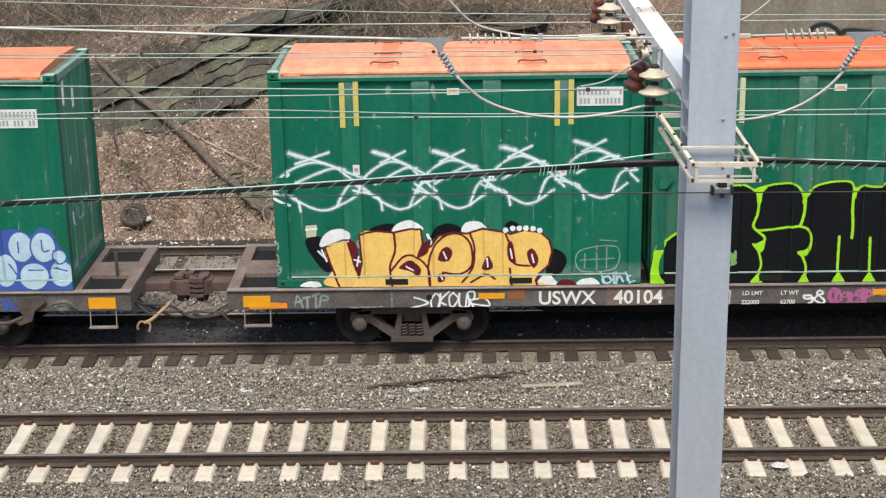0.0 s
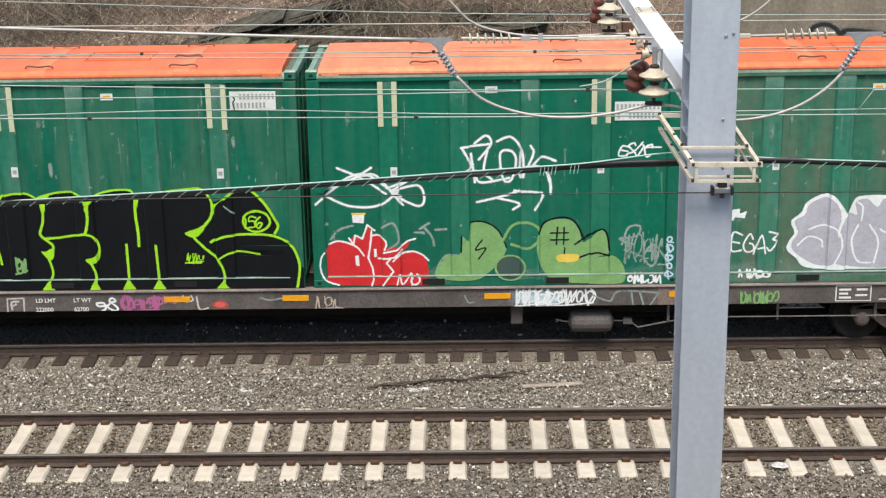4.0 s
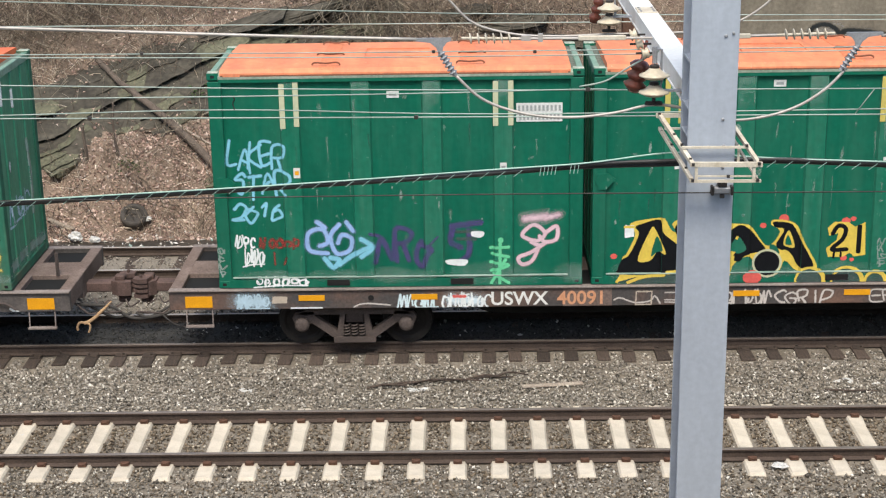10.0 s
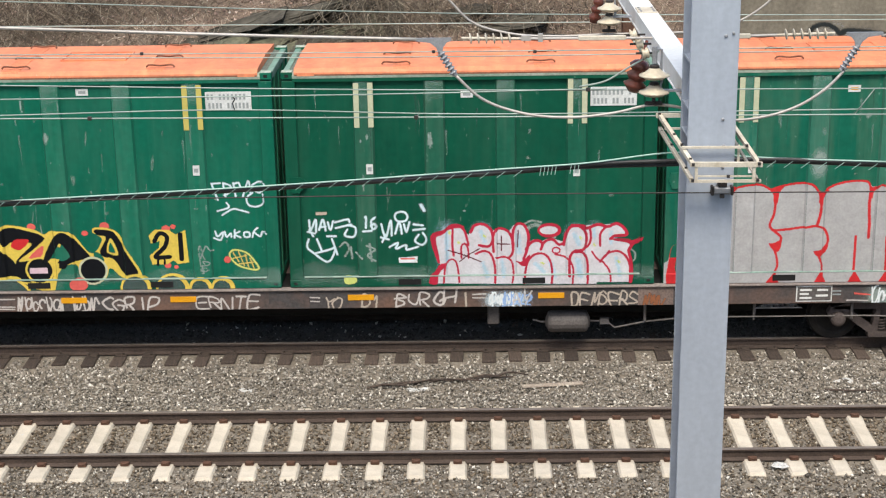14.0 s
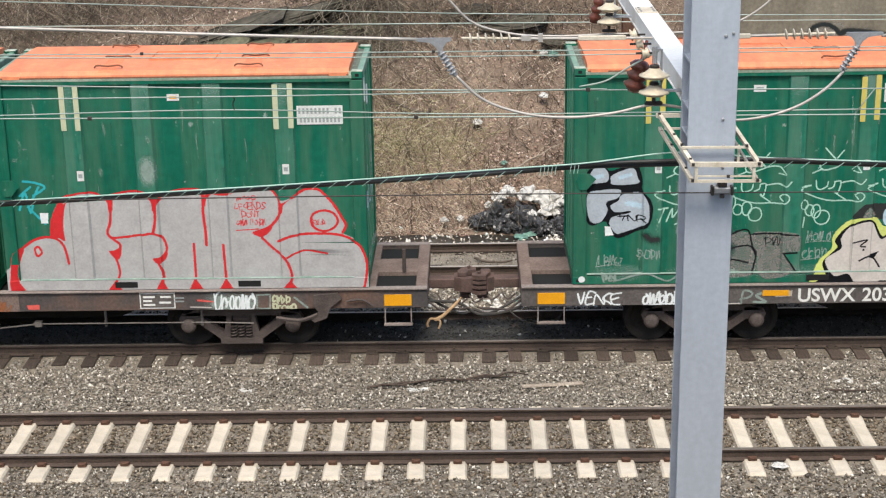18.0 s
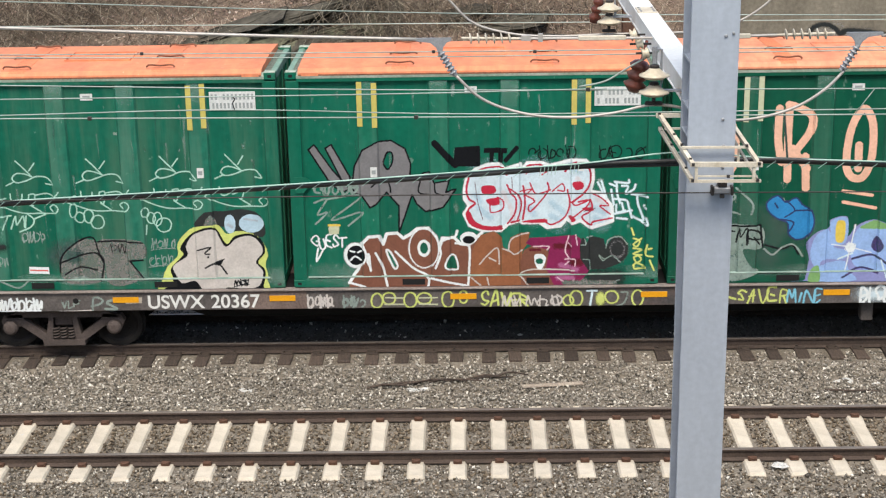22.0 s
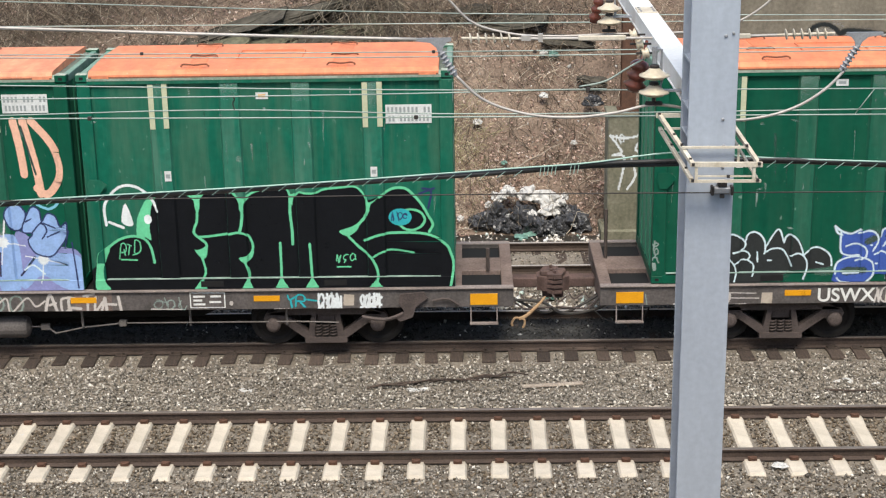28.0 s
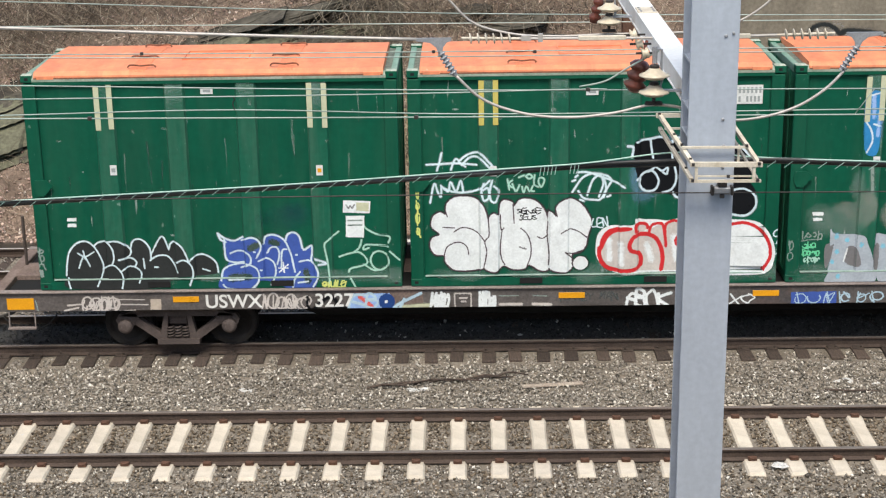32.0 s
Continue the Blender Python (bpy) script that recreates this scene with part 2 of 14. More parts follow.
M["wall_pale"] = mat("pale_overpainted_concrete", (0.29, 0.335, 0.385), 0.85, 0, (0.155, 0.15, 0.145), 0.8, 0.9, 14, 0.2, 0.2, stretch=(1.6, 1, 0.5))
M["pier"] = mat("stained_pier_concrete", (0.24, 0.225, 0.17), 0.9, 0, (0.11, 0.11, 0.07), 2.2, 0.8, 16, 0.25, 0.35)
M["rock"] = mat("mossy_rock", (0.098, 0.088, 0.066), 0.92, 0, (0.024, 0.020, 0.016), 1.3, 0.8, 9, 0.4, 0.9, stretch=(0.6, 1, 2.2))
M["moss"] = mat("green_mossy_rock", (0.155, 0.152, 0.098), 0.95, 0, (0.058, 0.056, 0.038), 1.4, 0.8, 12, 0.35, 0.8)
M["bark"] = mat("grey_dead_bark", (0.16, 0.125, 0.10), 0.95, 0, (0.075, 0.058, 0.046), 5, 0.7, 50, 0.4, 0.5, stretch=(1, 1, 0.2))
M["twig"] = litter_mat("dry_twigs", [(0.0, (0.045, 0.034, 0.026)), (0.5, (0.105, 0.08, 0.058)), (0.85, (0.20, 0.16, 0.115)), (1.0, (0.40, 0.34, 0.26))])
M["straw"] = litter_mat("dry_straw", [(0.0, (0.30, 0.22, 0.15)), (0.5, (0.66, 0.54, 0.40)), (1.0, (0.85, 0.76, 0.62))])
M["leaves"] = litter_mat("dead_leaves", [(0.0, (0.08, 0.050, 0.040)), (0.25, (0.29, 0.185, 0.145)), (0.65, (0.54, 0.385, 0.315)), (0.95, (0.62, 0.47, 0.395)), (1.0, (0.74, 0.66, 0.58))])
M["olive"] = litter_mat("olive_grass", [(0.0, (0.20, 0.19, 0.09)), (0.5, (0.44, 0.41, 0.22)), (1.0, (0.68, 0.62, 0.42))])
M["green_leaf"] = litter_mat("green_weeds", [(0.0, (0.03, 0.06, 0.02)), (1.0, (0.09, 0.13, 0.04))])
M["bag"] = mat("black_plastic_bag", (0.025, 0.026, 0.028), 0.25, 0, (0.06, 0.06, 0.063), 6, 0.5, 20, 0.2, 0.6)
M["white_trash"] = mat("white_plastic", (0.70, 0.69, 0.66), 0.6, 0, (0.36, 0.35, 0.33), 5, 0.6, 25, 0.15, 0.4)
M["scraps"] = litter_mat("mixed_litter", [(0.0, (0.30, 0.25, 0.20)), (0.3, (0.62, 0.55, 0.47)), (0.6, (0.66, 0.63, 0.58)), (0.9, (0.82, 0.81, 0.78)), (1.0, (0.25, 0.45, 0.38))])
M["teal_trash"] = mat("teal_plastic_sheet", (0.20, 0.36, 0.30), 0.5, 0, (0.10, 0.2, 0.17), 5, 0.6, 25, 0.2, 0.4)
M["tyre"] = mat("old_tyre_rubber", (0.04, 0.036, 0.033), 0.85, 0, (0.07, 0.06, 0.05), 5, 0.6, 40, 0.3, 0.3)
M["plank"] = mat("weathered_plank", (0.42, 0.36, 0.29), 0.9, 0, (0.25, 0.2, 0.16), 5, 0.6, 40, 0.3, 0.3)
M["plate"] = mat("white_placard", (0.68, 0.69, 0.68), 0.5, 0, (0.50, 0.51, 0.49), 5, 0.5, 40, 0.1, 0)
M["plate_ink"] = mat("grey_placard_print", (0.33, 0.36, 0.35), 0.6, 0, (0.22, 0.24, 0.24), 9, 0.5, 60, 0.2, 0)
M["reflector"] = mat("amber_reflector", (0.78, 0.36, 0.015), 0.35, 0, (0.62, 0.27, 0.012), 5, 0.5, 60, 0.12, 0)
M["stencil"] = mat("white_stencil", (0.78, 0.78, 0.75), 0.6, 0, (0.6, 0.6, 0.57), 12, 0.4, 60, 0.15, 0)
M["stencil_rust"] = mat("orange_brown_stencil", (0.66, 0.33, 0.19), 0.6, 0, (0.5, 0.24, 0.13), 12, 0.4, 60, 0.15, 0)
PAINT = dict((
    ("white", (0.80, 0.84, 0.84)), ("chalk", (0.42, 0.52, 0.47)), ("black", (0.010, 0.011, 0.013)), ("grey", (0.45, 0.45, 0.51)), ("pale", (0.45, 0.44, 0.435)),
    ("yellow", (0.76, 0.56, 0.10)), ("gold", (0.86, 0.56, 0.16)), ("lime", (0.34, 0.72, 0.03)), ("mint", (0.15, 0.63, 0.34)), ("red", (0.62, 0.030, 0.035)),
    ("maroon", (0.12, 0.012, 0.022)), ("brown", (0.215, 0.088, 0.058)), ("pink", (0.72, 0.52, 0.58)), ("salmon", (0.86, 0.50, 0.36)), ("magenta", (0.24, 0.020, 0.085)),
    ("blue", (0.055, 0.11, 0.40)), ("sky", (0.22, 0.55, 0.70)), ("azure", (0.03, 0.24, 0.52)), ("lilac", (0.27, 0.29, 0.55)), ("purple", (0.12, 0.07, 0.27)),
    ("periwinkle", (0.31, 0.47, 0.78)), ("aqua", (0.03, 0.42, 0.46)), ("leaf", (0.21, 0.40, 0.15)), ("cream", (0.56, 0.57, 0.39)), ("ochre", (0.60, 0.50, 0.14)), ("orange", (0.80, 0.28, 0.03)),
    ("slate", (0.20, 0.195, 0.20)), ("ash", (0.30, 0.275, 0.26)), ("dimred", (0.42, 0.035, 0.04)), ("mist", (0.66, 0.80, 0.84)), ("navy", (0.03, 0.045, 0.13)), ("smoke", (0.10, 0.125, 0.125)), ("coral", (0.72, 0.13, 0.11)), ("ice", (0.46, 0.62, 0.72)), ("sand", (0.52, 0.44, 0.36)), ("frost", (0.62, 0.74, 0.80)), ("citron", (0.62, 0.68, 0.20)), ("rust", (0.30, 0.115, 0.055)), ("leafdark", (0.010, 0.11, 0.065)), ("soot", (0.035, 0.038, 0.038)), ("silver", (0.42, 0.47, 0.52)), ("bone", (0.60, 0.55, 0.51)), ("minty", (0.40, 0.66, 0.54)), ("denim", (0.018, 0.060, 0.22)), ("rose", (0.42, 0.13, 0.27)), ("crimson", (0.50, 0.025, 0.055)), ("blush", (0.66, 0.64, 0.67)), ("umber", (0.07, 0.045, 0.055))))
COVER = ((0.90, 1.0), (0.34, 0.62), (0.10, 0.28))   # solid, thin and faint spray


def worn(m, low, high):
    """Lets the surface below show through thin or scoured spots."""
    n, l = m.node_tree.nodes, m.node_tree.links
    tc = n.new("ShaderNodeTexCoord")
    t = n.new("ShaderNodeTexNoise")
    t.inputs["Scale"].default_value, t.inputs["Detail"].default_value, t.inputs["Roughness"].default_value = 5, 8, 0.75
    l.new(tc.outputs["Object"], t.inputs[0])
    r = n.new("ShaderNodeMapRange")
    r.inputs[1].default_value, r.inputs[2].default_value, r.inputs[3].default_value, r.inputs[4].default_value = 0.30, 0.56, low, high
    l.new(t.outputs[0], r.inputs[0])
    l.new(r.outputs[0], n["Principled BSDF"].inputs["Alpha"])
    return m


SPRAYS = {}


def spray_mat(colour, level=0):
    if (colour, level) not in SPRAYS:
        c = PAINT[colour]
        dark = max(c) < 0.05
        cover = (0.95, 1.0) if dark and not level else COVER[level]
        SPRAYS[colour, level] = worn(mat("spray_" + colour, tuple(v * 0.94 for v in c), 0.6 if dark else 0.5, 0, tuple(v * 0.76 for v in c), 4, 0.5, 25, 0.10, 0, spec=0.05 if dark else 0.2), *cover)
    return SPRAYS[colour, level]


# ---- mesh helpers ----
def mesh_of(bm, material, smooth=False):
    me = bpy.data.meshes.new("part")
    bmesh.ops.recalc_face_normals(bm, faces=bm.faces)
    bm.to_mesh(me)
    bm.free()
    me.materials.append(material)
    if smooth:
        me.polygons.foreach_set("use_smooth", [True] * len(me.polygons))
    return me


def part(name, bm, material, parent, label="", smooth=False, at=None):
    """One mesh object under a thing or a part."""
    me = bm if isinstance(bm, bpy.types.Mesh) else mesh_of(bm, material, smooth)
    ob = new(name, me)
    ob.parent = parent
    if at is not None:
        ob.matrix_basis = at
    if label:
        ob["label"] = label
    return ob


def thing(name, at, label, category, group="", kind=""):
    ob = new(name)
    ob.empty_display_size = 0.1
    ob.matrix_basis = at
    return tagged(ob, label, category, group, kind)


def box(bm, x0, x1, y0, y1, z0, z1, bevel=0.0):
    vs = [bm.verts.new((x, y, z)) for x in (x0, x1) for y in (y0, y1) for z in (z0, z1)]
    fs = [bm.faces.new([vs[i] for i in q]) for q in ((0, 1, 3, 2), (4, 6, 7, 5), (0, 4, 5, 1), (2, 3, 7, 6), (0, 2, 6, 4), (1, 5, 7, 3))]
    if bevel:
        es = {e for f in fs for e in f.edges}
        bmesh.ops.bevel(bm, geom=list(es), offset=bevel, segments=1, affect="EDGES")


def boxed(*args, bevel=0.0):
    bm = bmesh.new()
    box(bm, *args, bevel=bevel)
    return bm


def prism(bm, outline, axis, a, b):
    """An outline of (u, v) pushed along an axis from a to b."""
    def at(u, v, w):
        return {"x": (w, u, v), "y": (u, w, v), "z": (u, v, w)}[axis]
    r0 = [bm.verts.new(at(u, v, a)) for u, v in outline]
    r1 = [bm.verts.new(at(u, v, b)) for u, v in outline]
    k = len(outline)
    for i in range(k):
        bm.faces.new((r0[i], r0[(i + 1) % k], r1[(i + 1) % k], r1[i]))
    bm.faces.new(r0)
    bm.faces.new(r1[::-1])


def tube(bm, pts, radii, sides=8, caps=True):
    """A round bar through points; radii: one or as many as points."""
    pts = [Vector(q) for q in pts]
    if not hasattr(radii, "__len__"):
        radii = [radii] * len(pts)
    rings, side = [], None
    for i, q in enumerate(pts):
        d = (pts[min(i + 1, len(pts) - 1)] - pts[max(i - 1, 0)]).normalized()
        if side is None:
            side = d.orthogonal().normalized()
        side = (side - d * side.dot(d)).normalized()
        up = d.cross(side)
        rings.append([bm.verts.new(q + (side * math.cos(2 * math.pi * k / sides) + up * math.sin(2 * math.pi * k / sides)) * radii[i]) for k in range(sides)])
    for a, b in zip(rings, rings[1:]):
        for k in range(sides):
            bm.faces.new((a[k], a[(k + 1) % sides], b[(k + 1) % sides], b[k]))
    if caps:
        bm.faces.new(rings[0][::-1])
        bm.faces.new(rings[-1])


def lathe(bm, profile, sides=16, m=None):
    """A turned body: (radius, height) pairs about z, then moved by m."""
    m = m or Matrix()
    rings = []
    for r, h in profile:
        rings.append([bm.verts.new(m @ Vector((r * math.cos(2 * math.pi * k / sides), r * math.sin(2 * math.pi * k / sides), h))) for k in range(sides)])
    for a, b in zip(rings, rings[1:]):
        for k in range(sides):
            bm.faces.new((a[k], a[(k + 1) % sides], b[(k + 1) % sides], b[k]))
    bm.faces.new(rings[0][::-1])
    bm.faces.new(rings[-1])


def smooth_line(pts, steps=6):
    """A rounded line through points."""
    pts = [Vector(q) for q in pts]
    if len(pts) < 3:
        return pts
    closed = (pts[0] - pts[-1]).length < 1e-6
    out = []
    for i in range(len(pts) - 1):
        p0 = pts[i - 1] if i else (pts[-2] if closed else pts[0])
        p3 = pts[i + 2] if i + 2 < len(pts) else (pts[1] if closed else pts[-1])
        p1, p2 = pts[i], pts[i + 1]
        for k in range(steps):
            t = k / steps
            out.append(0.5 * (2 * p1 + (p2 - p0) * t + (2 * p0 - 5 * p1 + 4 * p2 - p3) * t * t + (3 * p1 - p0 - 3 * p2 + p3) * t ** 3))
    return out + [pts[-1]]


def lettering(name, words, size, material, parent, m, label=""):
    """Words in the built-in font as a thin mesh."""
    cu = bpy.data.curves.new("words", "FONT")
    cu.body, cu.size, cu.extrude, cu.offset = words, size, 0.001, size * 0.018
    tmp = bpy.data.objects.new("words", cu)
    me = bpy.data.meshes.new_from_object(tmp)
    bpy.data.objects.remove(tmp)
    me.materials.append(material)
    ob = part(name, me, material, parent, label)
    ob.matrix_basis = m
    return ob


def shards(name, places, sizes, material, parent=None, label="", category="", flat=0.35, seed=1, tilt=None):
    """Many small stones or leaves in one mesh: squashed six-cornered solids."""
    rng = np.random.default_rng(seed)
    places = np.asarray(places, float)
    n = len(places)
    base = np.array([(1, 0, 0), (-1, 0, 0), (0, 1, 0), (0, -1, 0), (0, 0, 1), (0, 0, -1)], float)
    v = base[None] * (0.6 + 0.7 * rng.random((n, 6, 1))) + 0.25 * rng.normal(size=(n, 6, 3))
    v[:, :, 2] *= flat
    q = rng.normal(size=(n, 4))
    q /= np.linalg.norm(q, axis=1)[:, None]
    if flat < 0.3:
        q[:, 1:3] *= 0.35
        q /= np.linalg.norm(q, axis=1)[:, None]
    w, x, y, z = q.T
    R = np.stack([np.stack([1 - 2 * (y * y + z * z), 2 * (x * y - w * z), 2 * (x * z + w * y)], -1),
                  np.stack([2 * (x * y + w * z), 1 - 2 * (x * x + z * z), 2 * (y * z - w * x)], -1),
                  np.stack([2 * (x * z - w * y), 2 * (y * z + w * x), 1 - 2 * (x * x + y * y)], -1)], 1)
    v = np.einsum("nij,nkj->nki", R, v)
    if tilt is not None:
        v = v @ np.array(tilt.to_3x3()).T
    v = v * np.asarray(sizes)[:, None, None] + places[:, None, :]
    f = np.array([(0, 2, 4), (2, 1, 4), (1, 3, 4), (3, 0, 4), (2, 0, 5), (1, 2, 5), (3, 1, 5), (0, 3, 5)])
    faces = (f[None] + 6 * np.arange(n)[:, None, None]).reshape(-1, 3)
    me = bpy.data.meshes.new(name)
    me.vertices.add(6 * n)
    me.vertices.foreach_set("co", v.reshape(-1))
    me.loops.add(faces.size)
    me.loops.foreach_set("vertex_index", faces.reshape(-1).astype(np.int32))
    me.polygons.add(len(faces))
    me.polygons.foreach_set("loop_start", np.arange(0, faces.size, 3, dtype=np.int32))
    me.update()
    me.validate()
    me.materials.append(material)
    ob = new(name, me)
    ob.parent = parent
    return tagged(ob, label, category, "", "stuff")


def strands(name, lines, radii, material, label, category, parent=None):
    """Many thin stems in one mesh, three-sided."""
    vs, fs = [], []
    for pts, r in zip(lines, radii):
        k0 = len(vs)
        k = len(pts)
        for i, q in enumerate(pts):
            d = pts[min(i + 1, k - 1)] - pts[max(i - 1, 0)]
            d = d / (np.linalg.norm(d) + 1e-9)
            a = np.cross(d, (0.3, 0.9, 0.2))
            a /= np.linalg.norm(a) + 1e-9
            b = np.cross(d, a)
            rr = r * (1 - 0.6 * i / k)
            for j in range(3):
                th = 2.0944 * j
                vs.append(q + rr * (a * math.cos(th) + b * math.sin(th)))
        for i in range(k - 1):
            for j in range(3):
                o = k0 + 3 * i
                fs.append((o + j, o + (j + 1) % 3, o + 3 + (j + 1) % 3, o + 3 + j))
    me = bpy.data.meshes.new(name)
    me.from_pydata([tuple(q) for q in vs], [], fs)
    me.materials.append(material)
    ob = new(name, me)
    ob.parent = parent
    return tagged(ob, label, category, "", "stuff")


# ---- ground, hillside ----
SLOPE = math.tan(radians(39))


def rock_share(x, rise):
    """How much of the outcrop shows at x and this height above the foot of the slope."""
    u = (x + 10.8) / 8.6
    if not -0.2 < u < 1.1:
        return 0.0
    low = 1.05 + 1.9 * max(0, u) ** 1.2 - (0.25 if u < 0.25 else 0) + 0.35 * noise.noise((x * 0.9, 1.5, 4))
    high = 2.6 + 1.9 * u + 0.35 * noise.noise((x * 0.8, 7.5, 4))
    return max(0.0, min(1.0, (rise - low) / 0.12)) * max(0.0, min(1.0, (high - rise) / 0.25))


def shoulder(y):
    """The low heap of ballast that buries the far ends of the concrete ties."""
    return 0.05 * max(0.0, min(1.0, (y - 1.02) / 0.12, (1.75 - y) / 0.35))


def hill_height(x, y):
    """Height of the ground sheet."""
    # unseen raised level, added with the near wall to cut low light
    if y < -19.8:
        return 8.1
    if y < TOE:
        return GROUND + shoulder(y) - (0.05 if y > TRACK_FAR + 1.2 else 0.0)
    d = y - TOE
    foot = min(d / 1.0, 1.0)
    rise = 0.22 * foot * d if d < 1.0 else 0.22 + (d - 1.0) * SLOPE
    rise = min(rise, 9.5 + 0.06 * max(0.0, d - 12))
    bumps = 0.16 * noise.noise((x * 0.7, y * 0.7, 3)) + 0.07 * noise.noise((x * 2.3, y * 2.3, 7)) + 0.30 * noise.noise((x * 0.22, y * 0.25, 11))
    return GROUND - 0.05 + rise + bumps * min(1.0, d / 0.8)


def axis_steps(stops):
    out = []
    for a, b, s in stops:
        k = max(1, round((b - a) / s))
        out += [a + (b - a) * i / k for i in range(k)]
    return out + [stops[-1][1]]


def build_ground():
    xs = axis_steps([(-900, -60, 120), (-60, -13, 4), (-13, 6, 0.12), (6, 14, 0.4), (14, 60, 4), (60, 900, 120)])
    ys = axis_steps([(-900, -60, 120), (-60, -20, 8), (-20, -19.7, 0.3), (-19.7, -4, 3), (-4, 0.95, 0.5), (0.95, 1.8, 0.06), (1.8, 7.4, 0.5), (7.4, 10.2, 0.35), (10.2, 17.6, 0.11), (17.6, 19, 0.3), (19, 40, 2), (40, 120, 20), (120, 900, 130)])
    verts = [(x, y, hill_height(x, y)) for y in ys for x in xs]
    w = len(xs)
    faces = [(j * w + i, j * w + i + 1, (j + 1) * w + i + 1, (j + 1) * w + i) for j in range(len(ys) - 1) for i in range(w - 1)]
    me = bpy.data.meshes.new("ground")
    me.from_pydata(verts, [], faces)
    me.materials.append(M["ballast"])
    me.materials.append(M["hill"])
    me.materials.append(M["ditch"])
    me.materials.append(M["rock"])
    me.materials.append(M["silt"])
    me.polygons.foreach_set("material_index", [(3 if 0.22 + (ys[j] - TOE - 1.0) * SLOPE < 6 and rock_share(xs[i], 0.22 + (ys[j] - TOE - 1.0) * SLOPE) > 0.35 else 1) if ys[j] > TOE + 0.1 else (2 if ys[j] > TOE - 0.75 else 4 if ys[j] > 7.4 else 0) for j in range(len(ys) - 1) for i in range(w - 1)])
    me.polygons.foreach_set("use_smooth", [True] * len(me.polygons))
    tagged(new("ground", me), "grey ballast bed rising into a leaf-strewn brown hillside", "ground", "", "structure")


build_ground()


# ---- tracks ----
def rail_mesh(length, head):
    """A flat-bottomed rail, head at z = 0, along x."""
    half = [(0.036, -0.004), (0.037, -0.030), (0.009, -0.042), (0.008, -0.135), (0.070, -0.160), (0.070, -0.172)]
    outline = [(-u, v) for u, v in half][::-1] + [(-0.028, 0.0), (0.028, 0.0)] + half
    bm = bmesh.new()
    prism(bm, outline, "x", -length / 2, length / 2)
    me = mesh_of(bm, M["rail"])
    me.materials.append(head)
    for f in me.polygons:
        if f.normal.z > 0.4 and f.center.z > -0.01:
            f.material_index = 1
    return me


RAIL, RAIL_PALE = rail_mesh(240, M["rail_head"]), rail_mesh(240, M["rail_head_pale"])


def build_track(y, label, far=False):
    tr = tagged(new("railway_track"), label, "railway track", "railway tracks", "structure")
    tr.location = (0, y, 0)
    for s in (-1, 1):
        # some rails get the head with sky sheen painted in
        part("rail", RAIL_PALE if far or (y == TRACK_TRAIN and s > 0) else RAIL, None, tr, at=pose(0, s * HALF_GAUGE, 0))
    return tr


near_track = build_track(TRACK_NEAR, "main-line track on pale concrete ties with rusty rails")
train_track = build_track(TRACK_TRAIN, "track on dark wooden ties under the waste train")
far_track = build_track(TRACK_FAR, "siding with worn rail heads paled for sky sheen on half-buried wooden ties", True)


def concrete_tie_mesh():
    """A tapered concrete tie across the track, waisted in the middle, with sloping ends."""
    bm = bmesh.new()
    rows = [(-1.29, 0.125, -0.035), (-1.25, 0.130, 0.0), (-0.62, 0.130, 0.0), (-0.35, 0.115, -0.018), (0.35, 0.115, -0.018), (0.62, 0.130, 0.0), (1.25, 0.130, 0.0), (1.29, 0.125, -0.035)]
    rings = []
    for y, hw, dz in rows:
        rings.append([bm.verts.new(q) for q in ((-hw - 0.02, y, -0.22), (-hw, y, dz - 0.03), (-hw + 0.025, y, dz), (hw - 0.025, y, dz), (hw, y, dz - 0.03), (hw + 0.02, y, -0.22))])
    for a, b in zip(rings, rings[1:]):
        for k in range(5):
            bm.faces.new((a[k], a[k + 1], b[k + 1], b[k]))
    bm.faces.new(rings[0])
    bm.faces.new(rings[-1][::-1])
    return mesh_of(bm, M["concrete_tie"])


def clip_mesh():
    """A rail clip: a bent spring bar on a cast shoulder."""
    bm = bmesh.new()
    box(bm, -0.065, 0.065, -0.045, 0.045, 0.0, 0.05, 0.012)
    tube(bm, smooth_line([(-0.05, -0.03, 0.03), (-0.055, 0.03, 0.055), (0, 0.055, 0.05), (0.055, 0.03, 0.055), (0.05, -0.03, 0.03)], 3), 0.011, 5)
    return mesh_of(bm, M["clip"])


TIE_MESH, CLIP_MESH = concrete_tie_mesh(), clip_mesh()
for i in range(-17, 19):
    tie = part("concrete_tie", TIE_MESH, None, near_track, at=pose(i * 0.61 - 0.003 + random.uniform(-0.012, 0.012), random.uniform(-0.015, 0.015), TIE_TOP, 0, 0, random.uniform(-0.5, 0.5)))
    for s in (-1, 1):
        for o in (-1, 1):
            part("rail_clip", CLIP_MESH, None, tie, at=pose(0, s * HALF_GAUGE + o * 0.088, 0.0, 0, 0, 0 if o > 0 else 180))

WOOD_TIES = []
for k in range(3):
    bm = bmesh.new()
    box(bm, -0.115, 0.115, -1.3, 1.3, -0.18, 0.0, 0.012)
    bmesh.ops.subdivide_edges(bm, edges=[e for e in bm.edges if abs(e.verts[0].co.y - e.verts[1].co.y) > 1], cuts=8)
    for v in bm.verts:
        v.co += Vector((0.6, 0.3, 0.5)) * 0.025 * noise.noise((v.co.x * 5 + 9 * k, v.co.y * 3, v.co.z * 5))
    WOOD_TIES.append(mesh_of(bm, M["wood_tie"]))
PLATE_MESH = mesh_of(boxed(-0.095, 0.095, -0.17, 0.17, 0.0, 0.018, bevel=0.004), M["tie_plate"])
